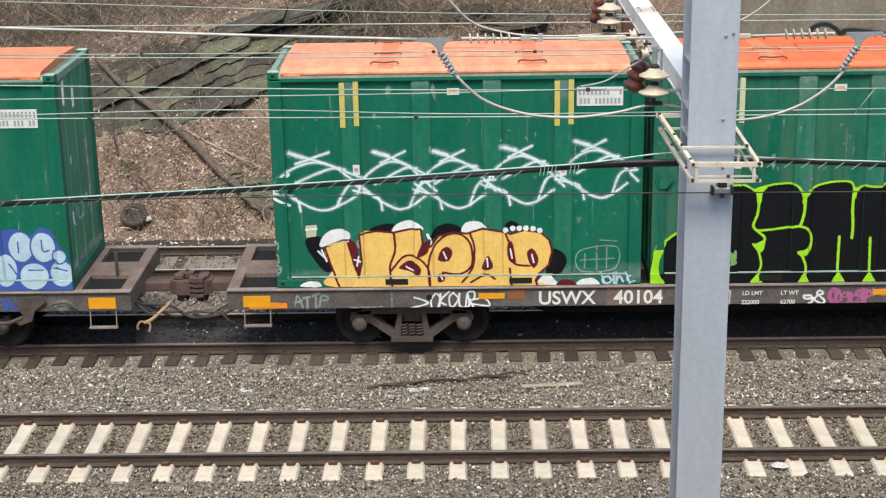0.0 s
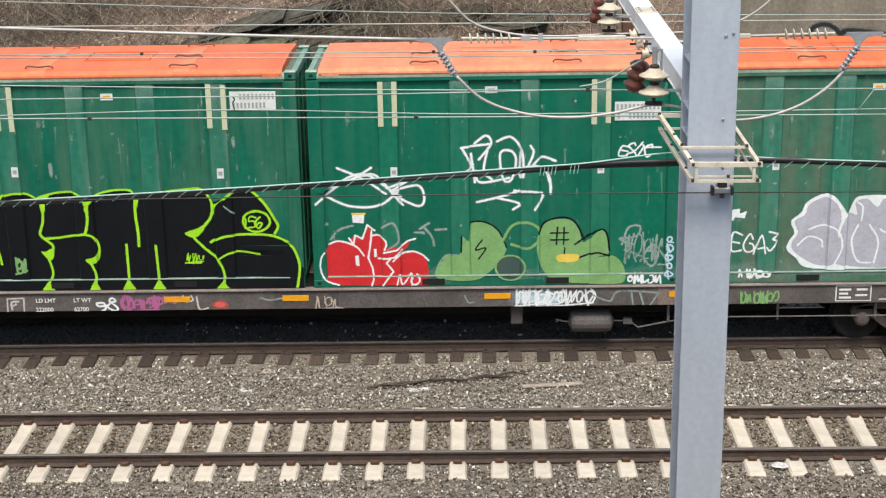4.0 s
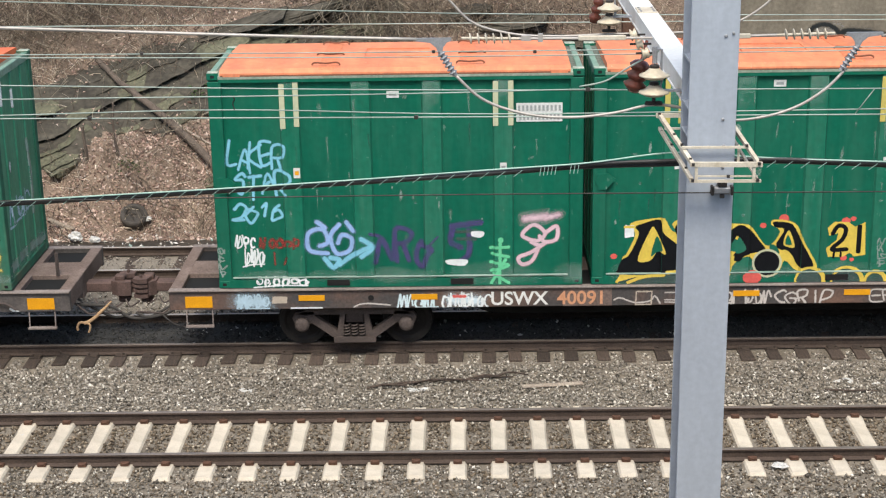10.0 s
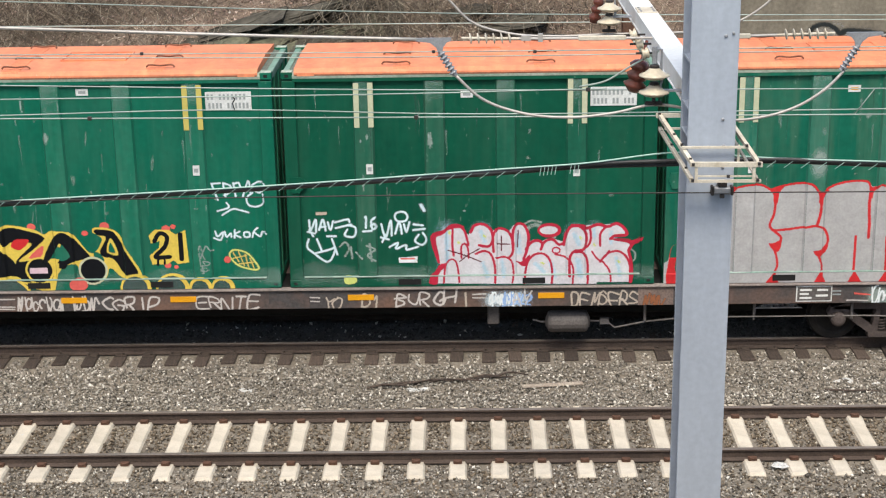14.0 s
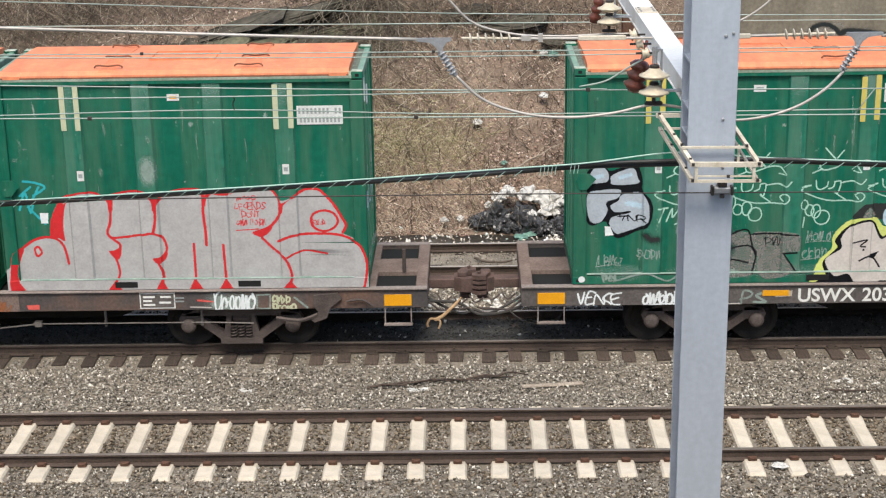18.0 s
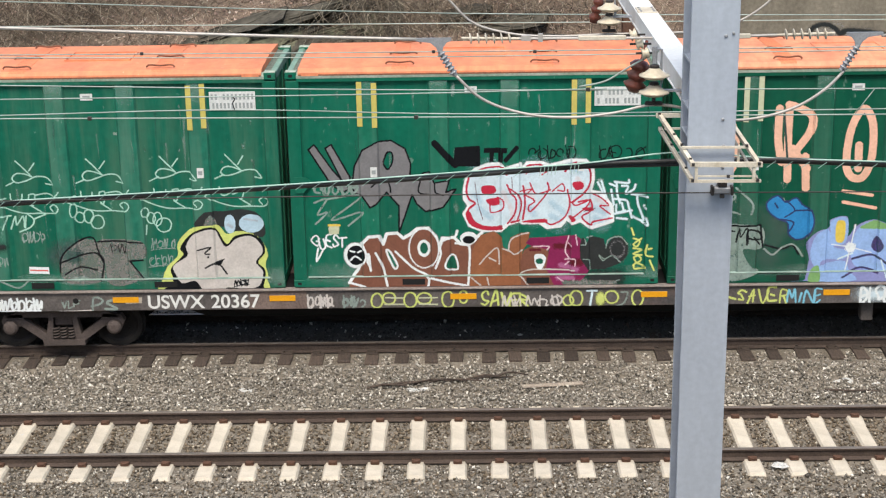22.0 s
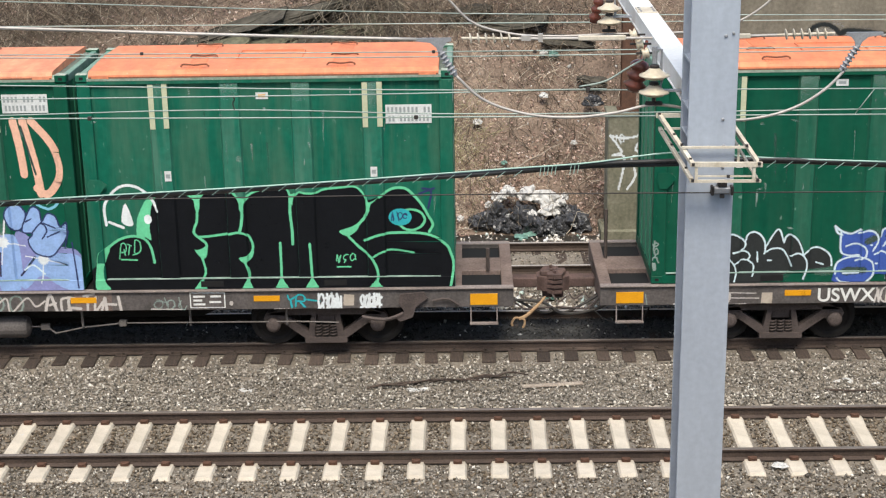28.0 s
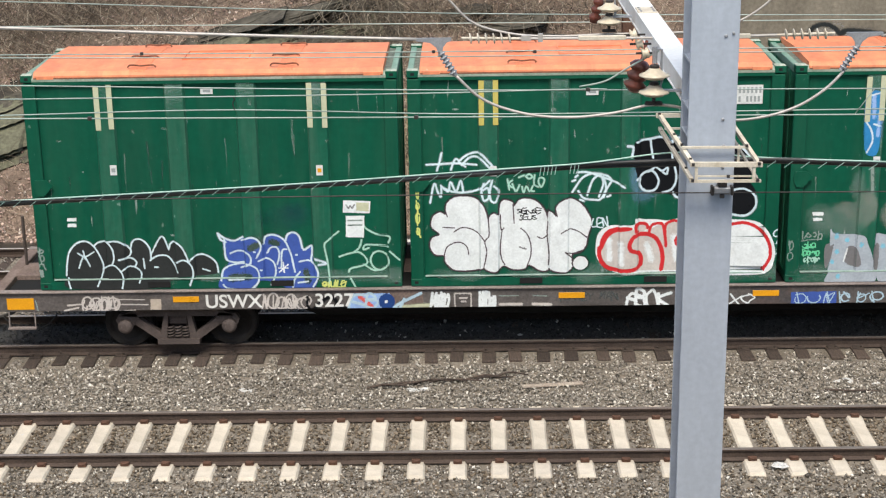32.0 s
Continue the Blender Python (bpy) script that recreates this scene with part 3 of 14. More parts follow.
SPIKE_MESH = mesh_of(boxed(-0.018, 0.018, -0.02, 0.02, 0.018, 0.05, bevel=0.006), M["tie_plate"])
for i in range(-22, 23):
    tie = part("wooden_tie", WOOD_TIES[i % 3], None, train_track, at=pose(i * 0.492 + random.uniform(-0.03, 0.03), random.uniform(-0.06, 0.06), -0.160 + random.uniform(-0.008, 0.008), 0, 0, random.uniform(-1.5, 1.5)))
    part("tie_plate", PLATE_MESH, None, tie, at=pose(0, -HALF_GAUGE, 0))
    part("spike", SPIKE_MESH, None, tie, at=pose(random.choice((-0.05, 0.05)), -HALF_GAUGE - 0.095, 0))
for i in range(-24, 24):
    tie = part("wooden_tie", WOOD_TIES[(i * 2) % 3], None, far_track, at=pose(i * 0.52 + random.uniform(-0.05, 0.05), random.uniform(-0.08, 0.08), -0.199 + random.uniform(-0.012, 0.006), 0, 0, random.uniform(-2, 2)))
    part("tie_plate", PLATE_MESH, None, tie, at=pose(0, HALF_GAUGE, 0.001))
    part("tie_plate", PLATE_MESH, None, tie, at=pose(0, -HALF_GAUGE, 0.001))


def scatter_ballast():
    rng = np.random.default_rng(3)
    # open ballast before, between and behind the tracks
    n = 58000
    x = rng.uniform(-9, 9.5, n)
    y = rng.uniform(-2.9, 3.5, n)
    keep = ~(((np.abs(np.abs(y) - HALF_GAUGE) < 0.10) | ((np.abs(y + 0.1) < 1.21) & (np.abs((x / 0.61) - np.round(x / 0.61)) < 0.235))))
    keep &= ~((y > 3.05) & (np.abs((x / 0.492) - np.round(x / 0.492)) < 0.30))
    x, y = x[keep], y[keep]
    z = GROUND + np.array([shoulder(b) for b in y]) + 0.012 + 0.02 * rng.random(len(x)) - 0.01 * (y > 2.9)
    inner = (np.abs(y) < 0.9) | ((y < -0.9) & (rng.random(len(x)) < 0.35))
    size = 0.014 + 0.022 * rng.random(len(x)) ** 2
    pts = np.stack([x, y, z], 1)
    shards("ballast_stones", pts[~inner], size[~inner], M["stones"], None, "loose grey crushed-stone ballast", "ballast", 0.7, 5)
    shards("ballast_stones", pts[inner], size[inner], M["stones_brown"], None, "rust-brown ballast between the rails", "ballast", 0.7, 8)
    # stones under the train: oily, with shade kept in their colour
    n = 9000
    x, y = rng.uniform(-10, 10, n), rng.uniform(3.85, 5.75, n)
    shards("ballast_stones", np.stack([x, y, np.full(n, GROUND + 0.062)], 1), 0.014 + 0.016 * rng.random(n), M["stones_dark"], None, "oily ballast under the train, darkened for the shade there", "ballast", 0.6, 6)
    n = 5000
    x, y = rng.uniform(-10, 10, n), rng.uniform(5.7, 7.4, n)
    shards("ballast_stones", np.stack([x, y, GROUND + 0.012 + 0.02 * rng.random(n)], 1), 0.016 + 0.022 * rng.random(n) ** 2, M["stones"], None, "loose ballast between the train and the siding", "ballast", 0.7, 16)
    n = 9000
    x, y = rng.uniform(-11, 11, n), rng.uniform(7.2, 9.75, n)
    keep = np.abs(np.abs(y - TRACK_FAR) - HALF_GAUGE) > 0.10
    x, y = x[keep], y[keep]
    shards("ballast_stones", np.stack([x, y, GROUND + 0.02 + 0.02 * rng.random(len(x))], 1), 0.012 + 0.018 * rng.random(len(x)) ** 2, M["stones_silt"], None, "silted brown ballast of the siding", "ballast", 0.6, 7)


scatter_ballast()
# bed tone mixes oil grime with the shade of the train above
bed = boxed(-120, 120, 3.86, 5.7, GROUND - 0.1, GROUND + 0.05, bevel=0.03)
tagged(new("oily_bed", mesh_of(bed, M["dark_bed"])), "oily ballast bed of the train track, darkened for the shade there", "ballast bed", "", "structure")

# ---- retaining wall, pier and an added unseen wall ----
# unseen wall added on the camera side to cut low sky light
tagged(new("wall_street", mesh_of(boxed(-250, 250, -20.2, -19.6, -0.6, 8.3, bevel=0.03), M["pier"])), "unseen plain wall added to block low sky light", "wall", "", "structure")
wall_bm = bmesh.new()
box(wall_bm, 5.35, 40, 10.49, 12.2, -0.6, 9.0)
abutment = tagged(new("wall_concrete", mesh_of(wall_bm, M["wall"])), "tall weathered concrete retaining wall with graffiti", "wall", "", "structure")
part("paint_band", boxed(5.35, 40, 10.482, 10.489, -0.4, 2.50), M["wall_pale"], abutment, "pale overpainted band")

pier = thing("pier", pose(3.56, 10.62, -0.25), "stained concrete pier with a white spray-painted figure", "pier")
part("shaft", boxed(-0.44, 0.44, -0.38, 0.38, 0.2, 2.72, bevel=0.03), M["pier"], pier)
part("footing", boxed(-0.56, 0.58, -0.46, 0.46, -0.2, 0.24, bevel=0.03), M["pier"], pier)
part("cap", boxed(-0.46, 0.46, -0.40, 0.40, 2.70, 2.76, bevel=0.01), M["pier"], pier)
bm = bmesh.new()
for q in ((-0.15, 0.15, -0.16, -0.145), (-0.15, 0.15, 0.145, 0.16), (-0.008, 0.008, -0.145, 0.145)):
    box(bm, *q, 2.76, 9.5)
part("steel_column", bm, M["clip"], pier, "rusty brown steel column")
part("base_plate", boxed(-0.22, 0.22, -0.22, 0.22, 2.76, 2.79), M["clip"], pier)
for sx in (-0.18, 0.18):
    part("anchor_bolt", boxed(sx - 0.02, sx + 0.02, -0.2, -0.16, 2.79, 2.86), M["clip"], pier)
side_post = thing("rail_post", pose(4.10, 10.40, -0.3), "rusty upright rail post beside the pier", "post")
part("upright", boxed(-0.05, 0.05, -0.04, 0.04, 0, 3.0, bevel=0.01), M["clip"], side_post)

# ---- catenary pole, beam and fittings ----
pole = thing("catenary_pole", pose(2.179, -9.1, -0.25), "grey galvanised H-section catenary pole", "pole")
part("front_flange", boxed(-0.193, 0.193, 0.0, 0.024, 0, 11.0, bevel=0.004), M["pole"], pole)
part("rear_flange", boxed(-0.193, 0.193, 0.43, 0.454, 0, 11.0, bevel=0.004), M["pole"], pole)
part("web", boxed(-0.012, 0.012, 0.024, 0.43, 0, 11.0), M["pole"], pole)
for sz in (6.90, 7.13, 7.52):
    part("stiffener", boxed(-0.186, -0.012, 0.026, 0.428, sz, sz + 0.016), M["pole"], pole)
    part("stiffener", boxed(0.012, 0.186, 0.026, 0.428, sz, sz + 0.016), M["pole"], pole)
part("base_plate", boxed(-0.35, 0.35, -0.15, 0.6, 0, 0.04), M["pole"], pole)

for bx, bz in ((0.085, 7.50), (0.145, 7.52), (0.085, 6.82), (0.10, 6.60), (0.10, 6.42)):
    bolt = bmesh.new()
    lathe(bolt, [(0.013, 0.0), (0.013, 0.010), (0.008, 0.014)], 6, Matrix.Translation((bx, -0.001, bz + 0.25)) @ Matrix.Rotation(radians(90), 4, "X"))
    part("bolt", bolt, M["zinc"], pole)

beam = thing("catenary_beam", pose(2.104, -8.643, 6.957), "white-painted steel cross beam bolted to the pole", "beam")
part("top_flange", boxed(-0.109, 0.109, 0.0, 6.0, 0.078, 0.0935, bevel=0.002), M["beam"], beam)
part("bottom_flange", boxed(-0.112, 0.109, 0.0, 6.0, -0.0935, -0.078, bevel=0.002), M["beam"], beam)
part("side_plate", boxed(-0.100, -0.085, 0.0, 6.0, -0.078, 0.078), M["beam"], beam)
part("side_plate", boxed(0.085, 0.100, 0.0, 6.0, -0.078, 0.078), M["beam"], beam)
part("splice_plate", boxed(-0.10, 0.10, 3.52, 3.90, 0.094, 0.105), M["fibre"], beam, "beige splice plate")
for by in (3.58, 3.70, 3.82):
    for bx in (-0.07, 0.07):
        part("bolt", boxed(bx - 0.012, bx + 0.012, by - 0.012, by + 0.012, 0.105, 0.118), M["zinc"], beam)


def insulator_stack(y, z_hang, brown):
    """Bell insulators hung under the beam on a clevis, with the wire clamp below."""
    st = thing("insulator_string", pose(1.775 if y < -6 else 1.735, y, z_hang), "cream porcelain bell insulators hanging under the beam", "insulator", "hanging insulators")
    top = bmesh.new()
    tube(top, [(0, 0, 0.12), (0, 0, -0.02)], 0.022, 8)
    box(top, -0.025, 0.05, -0.02, 0.02, 0.09, 0.105)
    box(top, -0.02, 0.235, -0.03, 0.03, 0.02 - (0.28 if brown > 1 else 0.24), 0.035 - (0.28 if brown > 1 else 0.24))
    box(top, 0.05, 0.065, -0.012, 0.012, -0.30, 0.10)
    tube(top, [(0.055, 0.02, -0.02), (0.075, 0.03, -0.16), (0.05, 0.02, -0.24)], 0.009, 5)
    part("clevis", top, M["zinc"], st)
    for k in range(2):
        z = -0.05 - 0.145 * k
        bm = bmesh.new()
        lathe(bm, [(0.035, 0.0), (0.05, -0.02), (0.085, -0.05), (0.128, -0.065), (0.130, -0.078), (0.10, -0.082), (0.085, -0.10), (0.055, -0.088), (0.03, -0.10)], 24, Matrix.Translation((0, 0, z)))
        part("disc", bm, M["porcelain"], st, smooth=True)
        bm = bmesh.new()
        lathe(bm, [(0.03, 0.02), (0.042, 0.012), (0.042, -0.018), (0.03, -0.025)], 12, Matrix.Translation((0, 0, z)))
        part("cap", bm, M["iron"], st)
    bm = bmesh.new()
    box(bm, -0.075, 0.075, -0.02, 0.02, -0.38, -0.345, 0.01)
    tube(bm, [(0, 0, -0.29), (0, 0, -0.36)], 0.016, 8)
    part("wire_clamp", bm, M["iron"], st)
    if brown:
        bm = bmesh.new()
        m = Matrix.Translation((-0.115, 0.22, -0.155)) @ Matrix.Rotation(radians(14), 4, "Y")
        prof, w = [(0.014, 0.30), (0.014, 0.13), (0.03, 0.125)], 1.05 if brown > 1 else 0.7
        for k in range(3):
            prof += [(0.055 * w, 0.115 - 0.085 * k), ((0.088 + 0.006 * k) * w, 0.08 - 0.085 * k), (0.074 * w, 0.045 - 0.085 * k)]
        lathe(bm, prof + [(0.04, -0.16)], 20, m)
        part("strain_insulator", bm, M["brown_glaze"], st, "brown glazed ribbed insulator", True)
    return st


insulator_stack(-8.5, 7.19, 2)
insulator_stack(-4.7, 7.165, 1)


def taut_line(pts, steps=6):
    """A line through unevenly spaced points that never swings past them."""
    pts = [Vector(q) for q in pts]
    if len(pts) < 3:
        return pts
    pts = [2 * pts[0] - pts[1]] + pts + [2 * pts[-1] - pts[-2]]
    out = []
    for p0, p1, p2, p3 in zip(pts, pts[1:], pts[2:], pts[3:]):
        a, b, c = ((q - p).length for p, q in ((p0, p1), (p1, p2), (p2, p3)))
        m1 = ((p1 - p0) / a * b + (p2 - p1) / b * a) / (a + b) * b
        m2 = ((p2 - p1) / b * c + (p3 - p2) / c * b) / (b + c) * b
        for k in range(steps):
            t = k / steps
            out.append((2 * t ** 3 - 3 * t * t + 1) * p1 + (t ** 3 - 2 * t * t + t) * m1 + (3 * t * t - 2 * t ** 3) * p2 + (t ** 3 - t * t) * m2)
    return out + [pts[-2]]


def wire(name, pts, r, material, label, sides=6, group="overhead wires"):
    bm = bmesh.new()
    tube(bm, taut_line(pts, 6), r, sides)
    me = mesh_of(bm, material, True)
    return tagged(new(name, me), label, "wire", group)


def line_wire(name, y, a, b, c, r, material, label):
    """A long overhead wire at depth y through three (x, z) points, carried on past both ends."""
    (x0, z0), (x1, z1), (x2, z2) = a, b, c
    s0, s2 = (z1 - z0) / (x1 - x0), (z2 - z1) / (x2 - x1)
    return wire(name, [(x0 - 40, y, z0 - 40 * s0 * 0.3), (x0 - 8, y, z0 - 8 * s0), (x0, y, z0), (x1, y, z1), (x2, y, z2), (x2 + 8, y, z2 + 8 * s2), (x2 + 40, y, z2 + 40 * s2 * 0.3)], r, material, label)


line_wire("contact_wire", 8.6, (-8.87, 5.265), (-0.09, 4.911), (8.29, 4.761), 0.011, M["wire"], "thin weathered overhead wire above the siding")
line_wire("contact_wire", 4.46, (-7.66, 5.444), (-0.05, 5.395), (7.18, 5.361), 0.012, M["wire"], "thin overhead wire above the waste train")
line_wire("contact_wire", 0.0, (-6.34, 5.774), (-0.8, 5.74), (6.01, 5.724), 0.009, M["wire"], "overhead wire above the concrete-tie track")
line_wire("contact_wire", -0.12, (-6.34, 5.755), (-0.8, 5.692), (6.01, 5.70), 0.009, M["wire"], "overhead wire above the concrete-tie track")
line_wire("messenger_wire", -4.4, (-5.03, 6.228), (0.02, 6.109), (4.85, 6.064), 0.008, M["wire"], "weathered green messenger wire")
wire("messenger_wire", [(-45, -4.45, 6.05), (-5.05, -4.45, 6.08), (0.02, -4.45, 6.09), (1.54, -4.41, 6.101), (1.75, -4.40, 6.098)], 0.008, M["wire"], "weathered green messenger wire spliced into its neighbour")
wire("messenger_wire", [(-45, -4.4, 5.7), (-5.07, -4.4, 5.886), (-2.43, -4.4, 5.916), (0.02, -4.4, 5.838), (3.18, -4.4, 5.829), (4.86, -4.4, 5.833), (45, -4.4, 5.9)], 0.008, M["wire"], "green messenger wire pulled up at a dropper")
line_wire("contact_wire", -4.42, (-5.07, 5.853), (0.02, 5.806), (4.87, 5.775), 0.009, M["wire"], "lowest weathered green contact wire")
wire("dropper", [(-2.43, -4.43, 6.076), (-2.406, -4.43, 6.044), (-2.429, -4.42, 6.003), (-2.414, -4.42, 5.925)], 0.007, M["iron"], "short dropper between two overhead wires")
wire("dropper", [(4.72, -4.4, 6.06), (4.52, -4.41, 5.785)], 0.006, M["wire"], "slanting dropper between two overhead wires")
for cx, cy, cz in ((-4.35, 0.0, 5.765), (1.14, 0.0, 5.72), (-0.27, 0.0, 5.738), (-4.05, -4.42, 5.843), (-0.38, -4.42, 5.81), (3.85, 4.46, 5.372), (1.54, -4.42, 6.1)):
    cl = thing("wire_clip", pose(cx, cy, cz), "small dark clip on an overhead wire", "clip", "wire clips")
    part("body", boxed(-0.024, 0.024, -0.015, 0.015, -0.022, 0.022, bevel=0.006), M["iron"], cl)


def yoke(x, flip):
    """The grey dead-end yoke with its coil of armour rods."""
    y = thing("dead_end_yoke", pose(x, -8.5, 7.39), "grey triangular dead-end yoke of the feeder wire", "yoke", "dead-end yokes")
    bm = bmesh.new()
    k = -1 if flip else 1
    pts = [(-0.17, 0.02), (0.13, 0.02), (0.13, -0.005), (0.09, -0.02), (0.06, -0.06), (0.055, -0.10), (0.02, -0.105), (0.0, -0.06), (-0.05, -0.02), (-0.17, -0.005)]
    prism(bm, [(k * u, v) for u, v in pts], "y", -0.012, 0.012)
    part("plate", bm, M["zinc"], y)
    bm = bmesh.new()
    tube(bm, [(k * 0.03, 0, -0.09), (k * 0.16, 0, -0.30)], 0.022, 8)
    part("grip_rod", bm, M["zinc"], y)
    for i in range(6):
        bm = bmesh.new()
        m = Matrix.Translation((k * (0.045 + 0.019 * i), 0, -0.115 - 0.032 * i)) @ Matrix.Rotation(radians(k * -32), 4, "Y")
        lathe(bm, [(0.034, 0.008), (0.038, 0.0), (0.034, -0.008)], 10, m)
        part("ridge", bm, M["zinc"], y)


yoke(-0.06, False)
yoke(3.50, True)
wire("feeder_wire", [(-45, -8.5, 8.1), (-14, -8.5, 7.88), (-3.72, -8.5, 7.545), (-1.82, -8.5, 7.461), (-0.22, -8.5, 7.40)], 0.014, M["wire_grey"], "grey feeder wire ending at the yoke", 8)
wire("feeder_wire", [(3.66, -8.5, 7.38), (9, -8.5, 7.45), (45, -8.5, 8.0)], 0.014, M["wire_grey"], "grey feeder wire ending at the yoke", 8)
wire("jumper_cable", [(0.10, -8.5, 7.09), (0.30, -8.5, 6.90), (0.65, -8.5, 6.76), (1.07, -8.5, 6.715), (1.45, -8.5, 6.75), (1.775, -8.5, 6.815), (2.0, -8.45, 6.78), (2.40, -8.5, 6.675), (2.72, -8.5, 6.70), (3.02, -8.5, 6.80), (3.25, -8.5, 6.96), (3.37, -8.5, 7.09)], 0.013, M["wire_grey"], "grey jumper cable looping below the insulator", 8)
wire("jumper_cable", [(-0.25, -4.7, 7.5), (0.01, -4.7, 7.16), (0.25, -4.7, 6.92), (0.65, -4.7, 6.79), (1.2, -4.7, 6.75), (1.74, -4.7, 6.765), (2.4, -4.65, 6.76), (3.0, -4.7, 6.83), (3.45, -4.7, 7.10), (3.7, -4.7, 7.5)], 0.013, M["wire_grey"], "grey jumper cable looping below the farther insulator", 8)
wire("bond_wire", [(1.151, -8.4, 6.957), (1.371, -8.4, 7.003), (1.579, -8.4, 7.126), (1.82, -8.4, 7.258)], 0.009, M["wire"], "thin bond wire clipped to the beam")


def ridge_insulator(x0, x1, x_end, n):
    """A slim horizontal insulator with raised sheds."""
    st = thing("rod_insulator", pose(0, -8.5, 7.405), "slim grey rod insulator with upright sheds", "insulator", "rod insulators")
    bm = bmesh.new()
    tube(bm, [(x0, 0, 0), (x1, 0, -0.01)], 0.011, 8)
    part("rod", bm, M["fibre"], st)
    for i in range(n):
        bm = bmesh.new()
        x = x0 + (x1 - x0) * (0.16 + 0.68 * i / (n - 1))
        lathe(bm, [(0.012, -0.010), (0.044, -0.007), (0.047, 0.0), (0.012, 0.010)], 12, Matrix.Translation((x, 0, -0.004)) @ Matrix.Rotation(radians(82), 4, "Y"))
        part("shed", bm, M["fibre"], st)
    bm = bmesh.new()
    tube(bm, [(x1, 0, -0.01), (x_end, 0, -0.02)], 0.012, 8)
    a, b = min(x1, x_end), max(x1, x_end)
    box(bm, a + 0.16, a + 0.20, -0.015, 0.015, -0.04, 0.03)
    box(bm, a + 0.02, a + 0.10, -0.018, 0.018, -0.028, 0.016)
    part("link", bm, M["wire_grey"], st)
    part("turnbuckle", boxed(b - 0.62, b - 0.22, -0.016, 0.016, -0.034, 0.006, bevel=0.006), M["fibre"], st)


ridge_insulator(0.155, 0.635, 1.75, 6)
ridge_insulator(3.27, 2.79, 2.10, 6)
for k in range(3):
    bl = thing("guy_insulator", pose(1.60 + 0.05 * k, -8.42 - 0.02 * k, 7.40 - 0.075 * k), "small cream spool insulator beside the beam", "insulator", "spool insulators")
    bm = bmesh.new()
    lathe(bm, [(0.03, -0.03), (0.055, -0.02), (0.03, 0.0), (0.055, 0.02), (0.03, 0.03)], 12, Matrix.Rotation(radians(75), 4, "Y"))
    part("spool", bm, M["porcelain"], bl, smooth=True)
    part("pin", boxed(-0.08, 0.10, -0.008, 0.008, -0.008, 0.008), M["iron"], bl)

bracket = thing("cable_bracket", pose(0, 0, 0), "pale fibreglass frame clamped round the pole", "bracket")
FRONT_L, FRONT_R, LOW_L, LOW_R = (1.995, -9.34, 6.515), (2.527, -9.34, 6.508), (1.99, -9.34, 6.385), (2.518, -9.34, 6.382)
REAR_L, REAR_LOW = (1.815, -8.56, 6.745), (1.825, -8.56, 6.625)
for nm, a, b, r in (("long_bar", REAR_L, FRONT_L, 0.023), ("long_bar", REAR_LOW, LOW_L, 0.021), ("long_bar", (2.37, -8.56, 6.745), FRONT_R, 0.022), ("long_bar", (2.39, -8.56, 6.62), LOW_R, 0.014),
                    ("front_bar", (1.975, -9.365, 6.515), (2.55, -9.365, 6.508), 0.026), ("front_bar", (1.975, -9.365, 6.375), (2.545, -9.365, 6.372), 0.015), ("front_bar", (2.02, -9.34, 6.41), (2.52, -9.34, 6.405), 0.009),
                    ("middle_bar", (1.93, -9.16, 6.605), (2.47, -9.16, 6.60), 0.013), ("rear_bar", (1.79, -8.56, 6.735), (2.42, -8.56, 6.735), 0.024), ("rear_bar", (1.86, -8.60, 6.63), (2.40, -8.60, 6.63), 0.012),
                    ("strut", (2.025, -9.365, 6.37), (2.025, -9.365, 6.50), 0.016), ("strut", (2.485, -9.365, 6.37), (2.485, -9.365, 6.50), 0.016), ("strut", (2.40, -9.12, 6.45), (2.40, -9.12, 6.61), 0.012)):
    bm = bmesh.new()
    tube(bm, [a, b], r, 4)
    part(nm, bm, M["fibre"], bracket)
for q in ((1.815, -8.59, 6.755), (1.835, -8.62, 6.61), (1.89, -8.85, 6.55), (1.90, -8.92, 6.655), (1.94, -9.10, 6.61), (1.965, -9.20, 6.44), (1.985, -9.30, 6.54), (1.995, -9.39, 6.52), (1.995, -9.385, 6.385), (2.52, -9.39, 6.52), (2.515, -9.385, 6.385), (2.54, -9.33, 6.53), (2.28, -9.375, 6.415), (2.455, -9.17, 6.615)):
    part("bolt", boxed(q[0] - 0.011, q[0] + 0.011, q[1] - 0.012, q[1] + 0.012, q[2] - 0.011, q[2] + 0.011), M["iron"], bracket)
clampt = thing("wire_clamp", pose(2.27, -9.16, 6.245), "grey iron wire clamp bolted to the pole", "clamp")
part("body", boxed(-0.07, 0.07, -0.03, 0.04, -0.030, 0.025, bevel=0.010), M["zinc"], clampt)
for ex in (-0.08, 0.08):
    part("jaw", boxed(ex - 0.012, ex + 0.012, -0.036, 0.03, -0.042, 0.036, bevel=0.006), M["iron"], clampt)
part("cap", boxed(-0.035, 0.035, -0.035, 0.04, 0.03, 0.075, bevel=0.006), M["iron"], clampt)
part("nut", boxed(-0.018, 0.018, -0.03, 0.0, -0.065, -0.035), M["iron"], clampt)
line_wire("guy_wire", -9.17, (-3.55, 6.225), (0.52, 6.232), (3.60, 6.215), 0.006, M["iron"], "thin dark wire passing the clamp")

